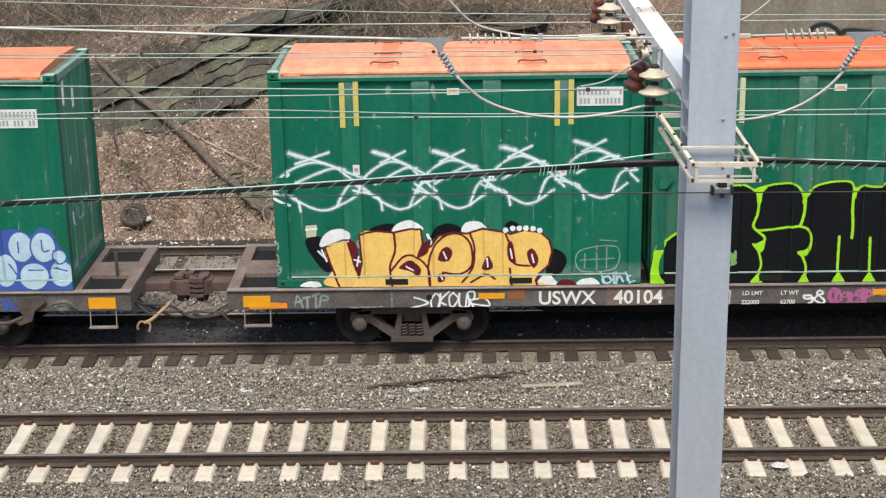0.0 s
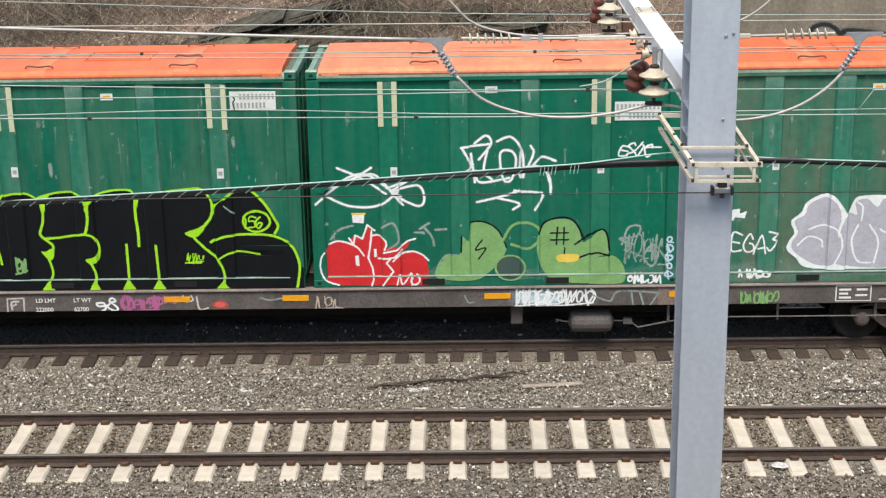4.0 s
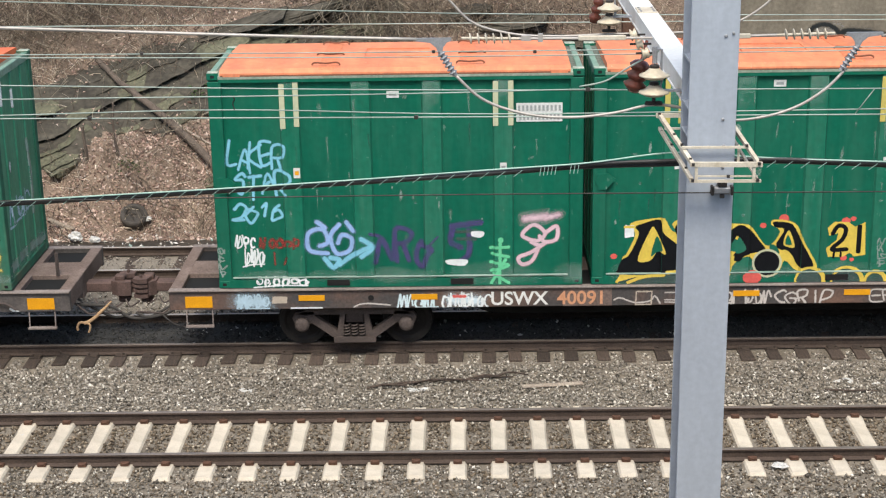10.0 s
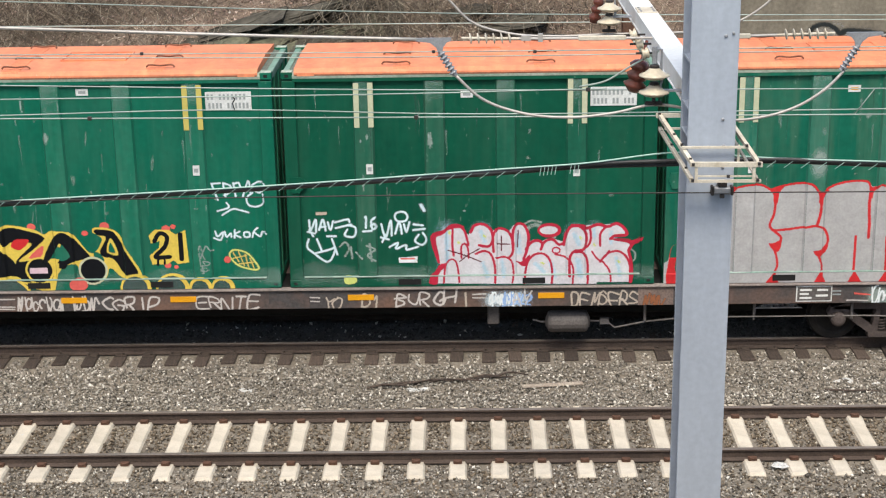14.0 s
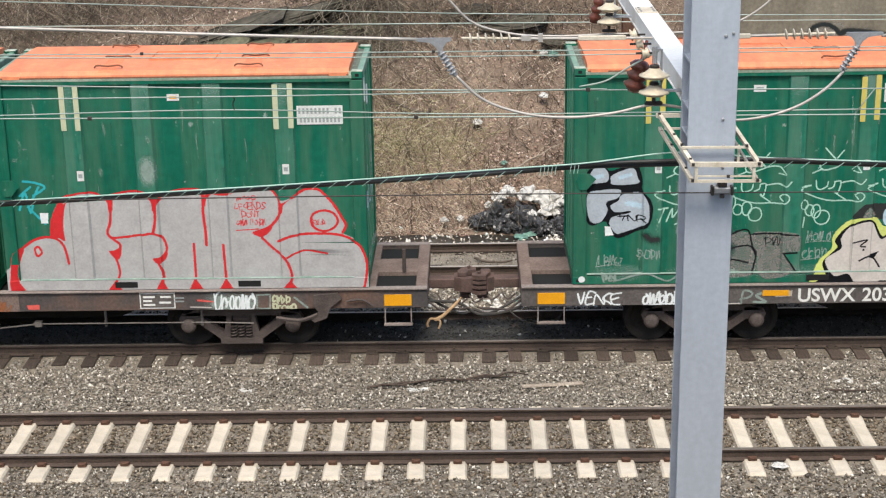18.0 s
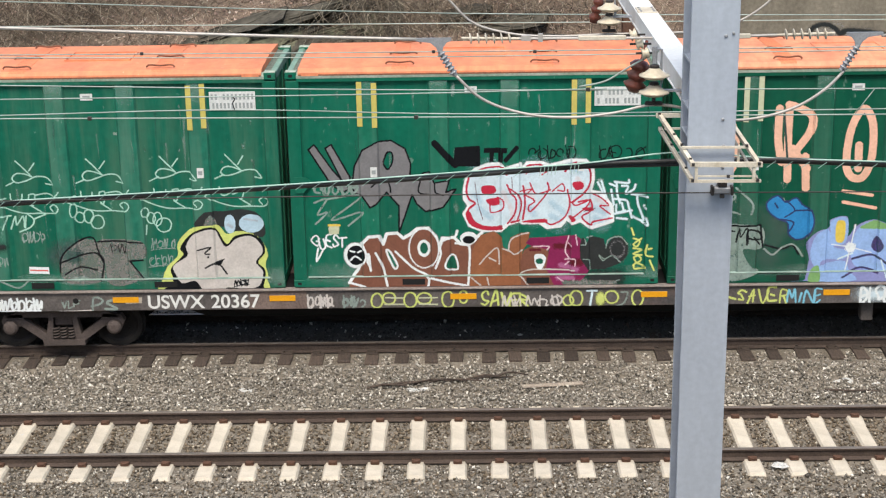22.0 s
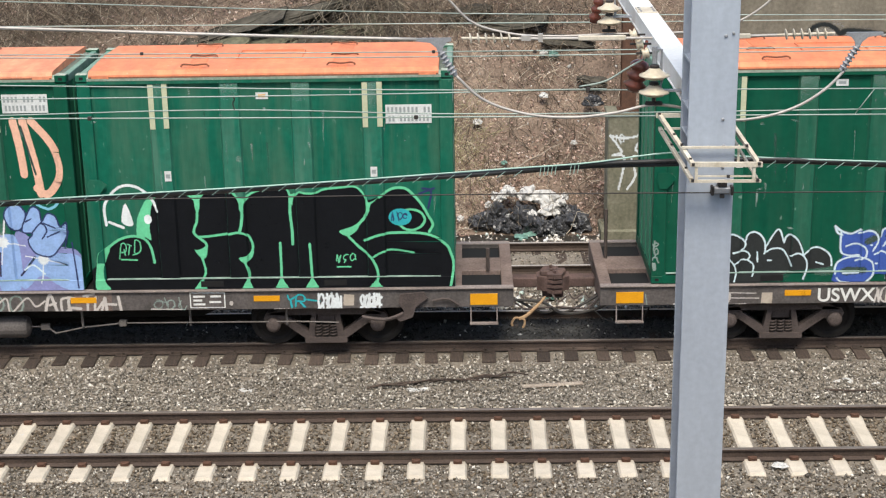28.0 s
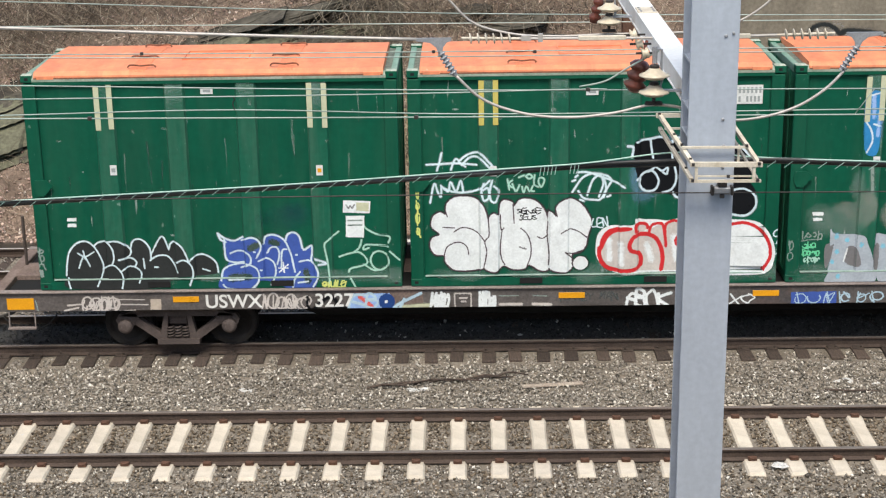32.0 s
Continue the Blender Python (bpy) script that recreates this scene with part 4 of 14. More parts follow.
wire("feeder_cable", [(-42.359, -8.59, 3.245), (-14.834, -8.59, 5.362), (-3.845, -8.59, 6.033), (-1.103, -8.59, 6.171), (0.538, -8.59, 6.265), (1.163, -8.59, 6.306), (1.989, -8.569, 6.315), (2.656, -8.569, 6.331), (3.746, -8.59, 6.288), (9.516, -8.59, 5.997), (42.335, -8.59, 4.092)], 0.023, M["cable"], "thick black insulated cable on the bracket", 8)
wire("feeder_cable", [(-42.359, -8.632, 3.277), (-14.834, -8.632, 5.383), (-3.845, -8.632, 6.052), (-1.103, -8.632, 6.188), (0.538, -8.632, 6.281), (1.163, -8.632, 6.334), (1.989, -8.59, 6.347), (2.656, -8.59, 6.352), (3.746, -8.632, 6.31), (9.516, -8.632, 6.019), (42.335, -8.632, 4.113)], 0.019, M["cable"], "thick black insulated cable on the bracket", 8)
wire("carrier_wire", [(-42.359, -8.654, 3.308), (-14.834, -8.654, 5.415), (-3.845, -8.654, 6.074), (-1.103, -8.654, 6.209), (0.538, -8.654, 6.312), (1.163, -8.654, 6.349), (2.052, -8.59, 6.421), (2.635, -8.59, 6.37), (3.746, -8.654, 6.331), (9.516, -8.654, 6.04), (42.335, -8.654, 4.134)], 0.008, M["lash"], "pale green carrier wire lashed to the cable", 6)
lash = bmesh.new()


def wind(x, dx, lo, hi, r):
    """One turn of the lashing, seen as a slanting stroke on the cable."""
    zc = 6.053 + (x + 3.84) * 0.0502 if x < 2 else 6.338 - (x - 2.65) * 0.04
    tube(lash, [(x - dx, -8.68, zc + lo), (x + dx, -8.68, zc + hi)], r, 4)


for i in range(34):
    if not 0.75 < -4.1 + 0.143 * i < 2.7:
        wind(-4.1 + 0.143 * i, 0.037, -0.03, 0.025, 0.003)
for i in range(8):
    wind(0.81 + 0.032 * i + (0.095 if i > 4 else 0), 0.006, -0.032, 0.042, 0.0042)
for i in range(12):
    wind(2.76 + 0.143 * i, 0.037, -0.03, 0.025, 0.003)
tagged(new("cable_lashing", mesh_of(lash, M["lash"])), "pale green wire lashing wound round the black cable", "lashing", "", "stuff")


# ---- spray paint ----
GLYPHS = {
    "A": "0,0 .5,1 1,0|.2,.4 .8,.4", "B": "0,0 0,1 .8,.9 .75,.6 0,.52|0,.52 .95,.42 .9,.08 0,0", "C": "1,.85 .5,1 0,.5 .5,0 1,.15", "D": "0,0 0,1 .7,.9 1,.5 .7,.1 0,0",
    "E": "1,1 0,1 0,0 1,0|0,.5 .8,.5", "F": "1,1 0,1 0,0|0,.52 .8,.52", "G": "1,.85 .5,1 0,.5 .5,0 1,.15 1,.45 .6,.45", "H": "0,0 0,1|1,0 1,1|0,.5 1,.5",
    "I": ".5,0 .5,1", "J": ".8,1 .8,.25 .45,0 .1,.25", "K": "0,0 0,1|.95,1 0,.45 1,0", "L": "0,1 0,0 .9,0", "M": "0,0 .12,1 .5,.35 .88,1 1,0", "N": "0,0 0,1 1,0 1,1",
    "O": ".5,1 0,.7 .05,.2 .5,0 .95,.2 1,.7 .5,1", "P": "0,0 0,1 .9,.9 .9,.55 0,.45", "Q": ".5,1 0,.7 .05,.2 .5,0 .95,.2 1,.7 .5,1|.6,.3 1,-.1", "R": "0,0 0,1 .9,.92 .88,.58 0,.48|.35,.48 1,0",
    "S": ".95,.85 .5,1 .05,.78 .5,.52 .95,.25 .5,0 .02,.14", "T": "0,1 1,1|.5,1 .5,0", "U": "0,1 .05,.2 .5,0 .95,.2 1,1", "V": "0,1 .5,0 1,1", "W": "0,1 .22,0 .5,.65 .78,0 1,1",
    "X": "0,0 1,1|0,1 1,0", "Y": "0,1 .5,.5 1,1|.5,.5 .5,0", "Z": "0,1 1,1 0,0 1,0", "0": ".5,1 0,.7 .05,.2 .5,0 .95,.2 1,.7 .5,1", "1": ".25,.8 .55,1 .55,0",
    "2": ".05,.8 .5,1 .92,.75 .5,.35 0,0 1,0", "3": ".1,.95 .8,.95 .45,.58 .95,.3 .5,0 .02,.12", "4": ".7,0 .7,1 0,.35 1,.35", "5": ".9,1 .15,1 .1,.58 .8,.5 .85,.1 .05,.03",
    "6": ".8,1 .15,.6 .1,.15 .5,0 .9,.22 .6,.5 .12,.35", "9": ".2,0 .85,.4 .9,.85 .5,1 .1,.78 .4,.5 .88,.65", "*": ".5,1 .5,0|.05,.8 .95,.2|.05,.2 .95,.8",
    "7": "0,1 1,1 .35,0", "8": ".5,.52 .1,.78 .5,1 .9,.78 .5,.52 .05,.25 .5,0 .95,.25 .5,.52", "-": "0,.5 1,.5", "~": "0,.4 .3,.7 .6,.3 1,.6", "!": ".5,1 .5,.35|.5,.08 .5,0", "~o": "0,.5 .5,1 1,.5 .5,0 0,.5", "#": ".3,0 .4,1|.65,0 .75,1|.1,.33 .95,.33|.1,.68 1,.68",
}


THIN = {"chalk": 1, "dimred": 1, "ash": 1, "purple": 1, "smoke": 1}   # colours that were sprayed thinly


class Spray:
    """A painted face cut into small cells; later strokes cover earlier ones, each piece becomes one mesh."""
    count = 0

    def __init__(self, w, h, cell=0.008):
        self.w, self.h, self.c = w, h, cell
        self.nx, self.nz = int(w / cell), int(h / cell)
        self.col = np.zeros((self.nz, self.nx), np.int16)
        self.pc = np.zeros((self.nz, self.nx), np.int16)
        self.names, self.labels, self.now = [], [], 0
        Spray.count = Spray.count + 1
        self.rng, self.grit, self.dx = np.random.default_rng(Spray.count), np.random.default_rng(900 + Spray.count), 0.0

    def piece(self, label, name="graffiti"):
        self.names.append(name)
        self.labels.append(label)
        self.now = len(self.names)

    def colour(self, c):
        return 1 + list(PAINT).index(c) if c else 0

    def put(self, mask, x0, z0, c, level=0):
        h, w = mask.shape
        sub = (slice(z0, z0 + h), slice(x0, x0 + w))
        k = self.colour(c)
        if level:
            mask = mask & ((self.col[sub] % 100 == 0) | (self.col[sub] > 100 * level + 99))
        level = max(level, THIN.get(c, 0))
        self.col[sub][mask] = k + 100 * level if k else 0
        self.pc[sub][mask] = self.now if k else 0

    def window(self, xa, xb, za, zb):
        i0, i1 = max(0, int(xa / self.c)), min(self.nx, int(xb / self.c) + 2)
        j0, j1 = max(0, int(za / self.c)), min(self.nz, int(zb / self.c) + 2)
        if i1 <= i0 or j1 <= j0:
            return None
        X, Z = np.meshgrid((np.arange(i0, i1) + 0.5) * self.c, (np.arange(j0, j1) + 0.5) * self.c)
        return i0, j0, X, Z

    def stroke(self, pts, width, c, soft=True, fade=0.0):
        pts = [(q[0], q[1]) for q in (smooth_line([(*q, 0) for q in pts], 7) if soft and len(pts) > 2 else [Vector((*q, 0)) for q in pts])]
        pts = [(a + self.dx, b) for a, b in pts]
        r = width / 2
        b = r * (1 + 2 * fade)
        win = self.window(min(q[0] for q in pts) - b, max(q[0] for q in pts) + b, min(q[1] for q in pts) - b, max(q[1] for q in pts) + b)
        if not win:
            return
        i0, j0, X, Z = win
        d = np.full(X.shape, 9.0)
        for (ax, az), (bx, bz) in zip(pts, pts[1:]):
            ux, uz = bx - ax, bz - az
            L = ux * ux + uz * uz + 1e-9
            t = np.clip(((X - ax) * ux + (Z - az) * uz) / L, 0, 1)
            d = np.minimum(d, np.hypot(X - ax - t * ux, Z - az - t * uz))
        d = d + 0.006 * (self.grit.random(d.shape) - 0.5)
        m = d < r
        if fade:
            mist = self.grit.random(d.shape)
            self.put(d < r * (1.0 + (0.3 + 1.8 * mist) * fade), i0, j0, c, 2)
            self.put(d < r * (1.0 + (0.7 * mist - 0.1) * fade), i0, j0, c, 1)
            m = d < r * (1 - (0.1 + 0.6 * mist) * fade)
        self.put(m, i0, j0, c)

    def disc(self, x, z, rx, rz, c, fade=0.0):
        win = self.window(x - rx * (1 + fade), x + rx * (1 + fade), z - rz * (1 + fade), z + rz * (1 + fade))
        if win:
            i0, j0, X, Z = win
            q = np.sqrt(((X - x) / rx) ** 2 + ((Z - z) / rz) ** 2) + (0.006 / min(rx, rz) + 0.4 * fade) * (self.grit.random(X.shape) - 0.5)
            if fade:
                self.put(q < 1 + 0.5 * fade, i0, j0, c, 2)
                self.put(q < 1, i0, j0, c, 1)
            self.put(q < 1 - 0.5 * fade, i0, j0, c)

    def blob(self, pts, c, soft=True):
        """A filled outline."""
        pts = [(a + self.dx, b) for a, b in pts]
        pts = list(pts) + [pts[0]]
        if soft:
            pts = [(q[0], q[1]) for q in smooth_line([(*q, 0) for q in pts], 6)]
        win = self.window(min(q[0] for q in pts), max(q[0] for q in pts), min(q[1] for q in pts), max(q[1] for q in pts))
        if not win:
            return
        i0, j0, X, Z = win
        X, Z = X + 0.007 * (self.grit.random(X.shape) - 0.5), Z + 0.007 * (self.grit.random(X.shape) - 0.5)
        inside = np.zeros(X.shape, bool)
        for (ax, az), (bx, bz) in zip(pts, pts[1:]):
            if az != bz:
                inside ^= ((az > Z) != (bz > Z)) & (X < (bx - ax) * (Z - az) / (bz - az) + ax)
        self.put(inside, i0, j0, c)

    def letters(self, words, x, z, w, h, slant=0.0, gap=0.18, rise=0.0, wob=0.0):
        """Strokes of a word set into a box: a list of letters, each a list of lines."""
        n = len(words)
        cw = w / (n + gap * (n - 1))
        out = []
        for i, ch in enumerate(words):
            lines = []
            dz = wob * h * math.sin(i * 2.3 + x * 7)
            lean, kx, kz = slant + wob * 1.6 * (self.rng.random() - 0.5), 1 + wob * 3 * (self.rng.random() - 0.4), 1 + wob * 2.5 * (self.rng.random() - 0.4)
            for ln in GLYPHS.get(ch.upper(), "").split("|"):
                pts = [tuple(float(v) for v in q.split(",")) for q in ln.split()]
                if pts:
                    lines.append([(x + i * cw * (1 + gap) + (u * kx + wob * self.rng.normal()) * cw + lean * v * h, z + (v * kz + 0.8 * wob * self.rng.normal()) * h + dz + rise * i / max(1, n - 1)) for u, v in pts])
            out.append(lines)
        return out

    def tag(self, words, x, z, w, h, c, lw=0.04, slant=0.08, gap=0.18, rise=0.0, wob=0.11, fade=0.25):
        """A quick one-line tag."""
        for lines in self.letters(words, x, z, w, h, slant, gap, rise, wob):
            for ln in lines:
                self.stroke(ln, lw * (0.85 + 0.3 * self.rng.random()), c, True, fade)

    def scrawl(self, n, x, z, w, h, c, lw=0.04, fade=0.25):
        """A hasty tag that nobody can read: a few looping strokes in a box."""
        rnd = self.rng.random
        tall = h > 1.5 * w
        k = n if tall else max(2, n)
        for i in range(k):
            # a looped arc, now and then with a stem or a tail
            cx, cz, rx, rz = 0.45 + 0.15 * rnd(), 0.42 + 0.2 * rnd(), 0.30 + 0.28 * rnd(), 0.32 + 0.25 * rnd()
            a0, a1, turn = 6.3 * rnd(), 3.4 + 4.2 * rnd(), 1 if rnd() < 0.5 else -1
            pts = [(cx + rx * (1 - 0.05 * j) * math.cos(a0 + turn * a1 * j / 6), cz + rz * (1 - 0.06 * j) * math.sin(a0 + turn * a1 * j / 6)) for j in range(7)]
            if rnd() < 0.28:
                pts = [(q + 0.12 * rnd(), (0.75 + 0.3 * rnd()) if (j + i) % 2 else 0.3 * rnd() - 0.05) for j, q in enumerate((0.0, 0.15, 0.4, 0.6, 0.95)[:3 + int(3 * rnd())])]
            if rnd() < 0.6:
                pts.append((0.2 + 1.1 * rnd(), -0.1 + 1.2 * rnd()))
            if rnd() < 0.5:
                stem = [(0.1 + 0.3 * rnd(), 1.05), (0.2 + 0.4 * rnd(), -0.05)]
                stem = [(x + w * a, z + h * (k - 1 - i + 0.85 * b) / k) for a, b in stem] if tall else [(x + w * (i + a) / k, z + h * b) for a, b in stem]
                self.stroke(stem, lw * (0.8 + 0.3 * rnd()), c, True, fade)
            if tall:
                pts = [(x + w * a, z + h * (k - 1 - i + 0.85 * b) / k) for a, b in pts]
            else:
                pts = [(x + w * (i + 1.05 * a) / k + 0.10 * h * b, z + h * b) for a, b in pts]
            self.stroke(pts, lw * (0.8 + 0.4 * rnd()), c, True, fade)
        if not tall and rnd() < 0.4:
            self.stroke([(x, z - 0.02), (x + 0.5 * w, z + 0.10 * h * rnd()), (x + w, z + 0.2 * h * rnd())], lw * 0.8, c, True, fade)

    def haze(self, x, z, rx, rz, c, power=2, thick=0.8):
        """A faint film of dust or overspray on the bare paint, thinning out from its middle."""
        win = self.window(x - rx, x + rx, z - rz, z + rz)
        if win:
            i0, j0, X, Z = win
            q = (np.abs(X - x) / rx) ** power + ((Z - z) / rz) ** 2 + 0.3 * np.sin(7 * X + 3 * Z + x) * np.sin(5 * Z - 2 * X)
            self.put((self.grit.random(X.shape) < thick * (1 - q)) & (self.col[j0:j0 + len(X), i0:i0 + X.shape[1]] == 0), i0, j0, c, 2)

    def scuffs(self, n, colour="chalk", size=1.0):
        """Pale rubbed spots and runs of an old painted side."""
        self.piece("pale scuffs and runs", "scuffing")
        for _ in range(n):
            u, v = 0.2 + (self.w - 0.4) * self.rng.random(), 0.5 + (self.h - 0.7) * self.rng.random()
            L = size * (0.02 + 0.13 * self.rng.random() ** 3)
            t = self.rng.normal() * 0.08
            level = 1 if self.rng.random() < 0.25 else 2
            win = self.window(u - 0.4, u + 0.4, v - 0.5, v + 0.5)
            i0, j0, X, Z = win
            d = np.hypot((X - u - t * (Z - v)) / (0.010 + 0.045 * self.rng.random() ** 3), (Z - v) / L)
            self.put(d < 0.5 + 0.7 * self.rng.random(d.shape), i0, j0, colour, level)
        self.piece("dust on the ribs and along the foot", "dust_film")
        for r in RIBS:
            self.haze(self.w / 2 + r, 3.52, 0.15, 0.25 + 0.4 * self.rng.random(), "chalk", 12)
        for k in range(5):
            self.haze(0.5 + 1.25 * k + 0.5 * self.rng.random(), 0.20, 0.4 + 0.6 * self.rng.random(), 0.08 + 0.16 * self.rng.random(), "chalk")
        self.piece("long faint rain streaks", "rain_staining")
        for k in range(14):
            u, v, L = 0.2 + (self.w - 0.4) * self.rng.random(), 1.4 + (self.h - 1.6) * self.rng.random(), 0.25 + 0.5 * self.rng.random()
            win = self.window(u - 0.1, u + 0.1, max(0.25, v - L), v)
            if win:
                i0, j0, X, Z = win
                w = (0.008 + 0.02 * self.rng.random()) * np.clip((Z - v + L) / L, 0.05, 1)
                self.put(np.abs(X - u - 0.006 * np.sin(9 * Z)) < w * (0.4 + 0.8 * self.rng.random(X.shape)), i0, j0, "smoke" if k % 3 == 0 else colour, 2)

    def clumps(self, p):
        """The separate patches of a piece: cells that lie closer than a hand's width belong together."""
        k = max(1, int(0.058 / self.c))
        hz, hx = -(-self.nz // k), -(-self.nx // k)
        j, i = np.nonzero(self.pc == p)
        rough = np.zeros((hz, hx), int)
        np.add.at(rough, (j // k, i // k), 1)
        group, n, sizes = np.zeros((hz, hx), int), 0, [0]
        for a, b in np.argwhere(rough):
            if group[a, b]:
                continue
            n, size, todo = n + 1, 0, [(a, b)]
            group[a, b] = n
            while todo:
                u, v = todo.pop()
                size += rough[u, v]
                for y in range(max(0, u - 1), min(hz, u + 2)):
                    for x in range(max(0, v - 1), min(hx, v + 2)):
                        if rough[y, x] and not group[y, x]:
                            group[y, x] = n
                            todo.append((y, x))
            sizes.append(size)
        if not n:
            return np.zeros((self.nz, self.nx), int), 0
        main = int(np.argmax(sizes))
        keep = [q for q in range(1, n + 1) if q == main or sizes[q] * self.c ** 2 > 0.004]
        number = np.zeros(n + 1, int)
        number[1:] = 1 + keep.index(main)
        for order, q in enumerate(keep):
            number[q] = 1 + order
        whole = np.repeat(np.repeat(number[group], k, 0), k, 1)[:self.nz, :self.nx]
        return np.where(self.pc == p, whole, 0), len(keep)

    def emit(self, parent, place, knots=()):
        """Mesh the pieces; place(u, v) gives the points of the face in the parent's space; knots are u values at which it bends."""
        bend = np.zeros(self.nx + 1, bool)
        bend[[q for q in (int(round(k / self.c)) for k in knots) if 0 < q < self.nx]] = True
        inv = list(PAINT)
        for p in range(1, len(self.names) + 1):
            loose = self.names[p - 1] != "graffiti"
            patch, n = ((self.pc == p).astype(int), 1) if loose else self.clumps(p)
            for q in range(1, n + 1):
                col = np.where(patch == q, self.col, 0)
                edge = np.ones((self.nz, self.nx + 1), bool)
                edge[:, 1:-1] = (np.diff(col, axis=1) != 0) | bend[1:-1]
                j, i = np.nonzero(edge)
                run = (j[:-1] == j[1:]) & (i[:-1] < self.nx)
                j0, a, b = j[:-1][run], i[:-1][run], i[1:][run]
                tone = col[j0, a]
                j0, a, b, tone = j0[tone > 0], a[tone > 0], b[tone > 0], tone[tone > 0]
                if not len(j0):
                    continue
                c = self.c
                quad = np.stack([place(u * c, v * c) for u, v in ((a, j0), (b, j0), (b, j0 + 1), (a, j0 + 1))], 1).reshape(-1, 3)
                me = bpy.data.meshes.new("graffiti")
                me.vertices.add(len(quad))
                me.vertices.foreach_set("co", quad.reshape(-1))
                me.loops.add(len(quad))
                me.loops.foreach_set("vertex_index", np.arange(len(quad), dtype=np.int32))
                me.polygons.add(len(j0))
                me.polygons.foreach_set("loop_start", np.arange(0, len(quad), 4, dtype=np.int32))
                tones, slot = np.unique(tone, return_inverse=True)
                for k in tones:
                    me.materials.append(spray_mat(inv[int(k) % 100 - 1], int(k) // 100))
                me.polygons.foreach_set("material_index", slot.reshape(-1).astype(np.int32))
                me.update()
                me.validate()
                ob = new(self.names[p - 1], me)
                ob.parent = parent
                if loose:
                    tagged(ob, kind="stuff")
                if self.labels[p - 1]:
                    ob["label"] = self.labels[p - 1]


# ---- flatcars ----
CAR_L = 26.72           # from end sill to end sill
CAR_X0 = -0.86          # the end sill lies this far before the first container
CACHE = {}


def cached(key, build, material, smooth=False):
    if key not in CACHE:
        CACHE[key] = mesh_of(build(), material, smooth)
    return CACHE[key]


def side_frame():
    """One cast side frame of a three-piece truck, seen from outside."""
    bm = bmesh.new()
    for s in (-1, 1):
        prism(bm, [(s * 0.20, 0.20), (s * 0.36, 0.20), (s * 0.74, 0.48), (s * 0.66, 0.58), (s * 0.30, 0.32), (s * 0.24, 0.62), (s * 0.16, 0.62)], "y", -0.07, 0.07)
        prism(bm, [(s * 0.66, 0.58), (s * 0.74, 0.46), (s * 1.02, 0.46), (s * 1.06, 0.56), (s * 1.0, 0.66), (s * 0.70, 0.68)], "y", -0.07, 0.07)
    prism(bm, [(-0.36, 0.12), (0.36, 0.12), (0.36, 0.22), (-0.36, 0.22)], "y", -0.10, 0.10)
    prism(bm, [(-1.0, 0.62), (1.0, 0.62), (0.7, 0.76), (-0.7, 0.76)], "y", -0.07, 0.07)
    return bm


def spring():
    bm = bmesh.new()
    pts = [(0.055 * math.cos(k * 0.9), 0.055 * math.sin(k * 0.9), 0.23 + 0.0075 * k) for k in range(29)]
    tube(bm, pts, 0.015, 5)
    return bm


def wheel():
    bm = bmesh.new()
    lathe(bm, [(0.09, -0.07), (0.10, 0.0), (0.30, -0.02), (0.34, -0.055), (0.415, -0.055), (0.42, 0.055), (0.45, 0.065), (0.45, 0.09), (0.36, 0.09), (0.33, 0.03), (0.13, 0.06), (0.09, 0.10)], 28)
    for k in range(6):
        a = k * math.pi / 3
        box(bm, 0.20 * math.cos(a) - 0.02, 0.20 * math.cos(a) + 0.02, 0.20 * math.sin(a) - 0.02, 0.20 * math.sin(a) + 0.02, -0.035, -0.01)
    return bm


def coupler():
    """A knuckle coupler head on its shank, pointing along +x: guard arm on one side, slotted knuckle on the other."""
    bm = bmesh.new()
    box(bm, -0.45, 0.52, -0.12, 0.12, -0.09, 0.09, 0.02)
    prism(bm, [(0.44, -0.12), (0.56, -0.20), (0.70, -0.22), (0.80, -0.20), (0.79, -0.10), (0.68, -0.04), (0.64, 0.08), (0.70, 0.20), (0.54, 0.20), (0.44, 0.12)], "z", -0.13, 0.12)
    for z0, z1 in ((-0.16, -0.10), (-0.06, -0.01), (0.03, 0.08), (0.11, 0.19)):
        prism(bm, [(0.52, 0.04), (0.58, 0.25), (0.72, 0.28), (0.83, 0.22), (0.82, 0.08), (0.70, 0.04)], "z", z0, z1)
    prism(bm, [(0.53, 0.05), (0.60, 0.20), (0.72, 0.22), (0.80, 0.10), (0.68, 0.05)], "z", -0.16, 0.18)
    box(bm, 0.50, 0.68, -0.10, 0.06, 0.115, 0.21, 0.02)
    box(bm, 0.54, 0.74, -0.10, 0.12, -0.29, -0.12, 0.03)
    tube(bm, [(0.70, 0.15, -0.2), (0.70, 0.15, 0.235)], 0.028, 8)
    return bm


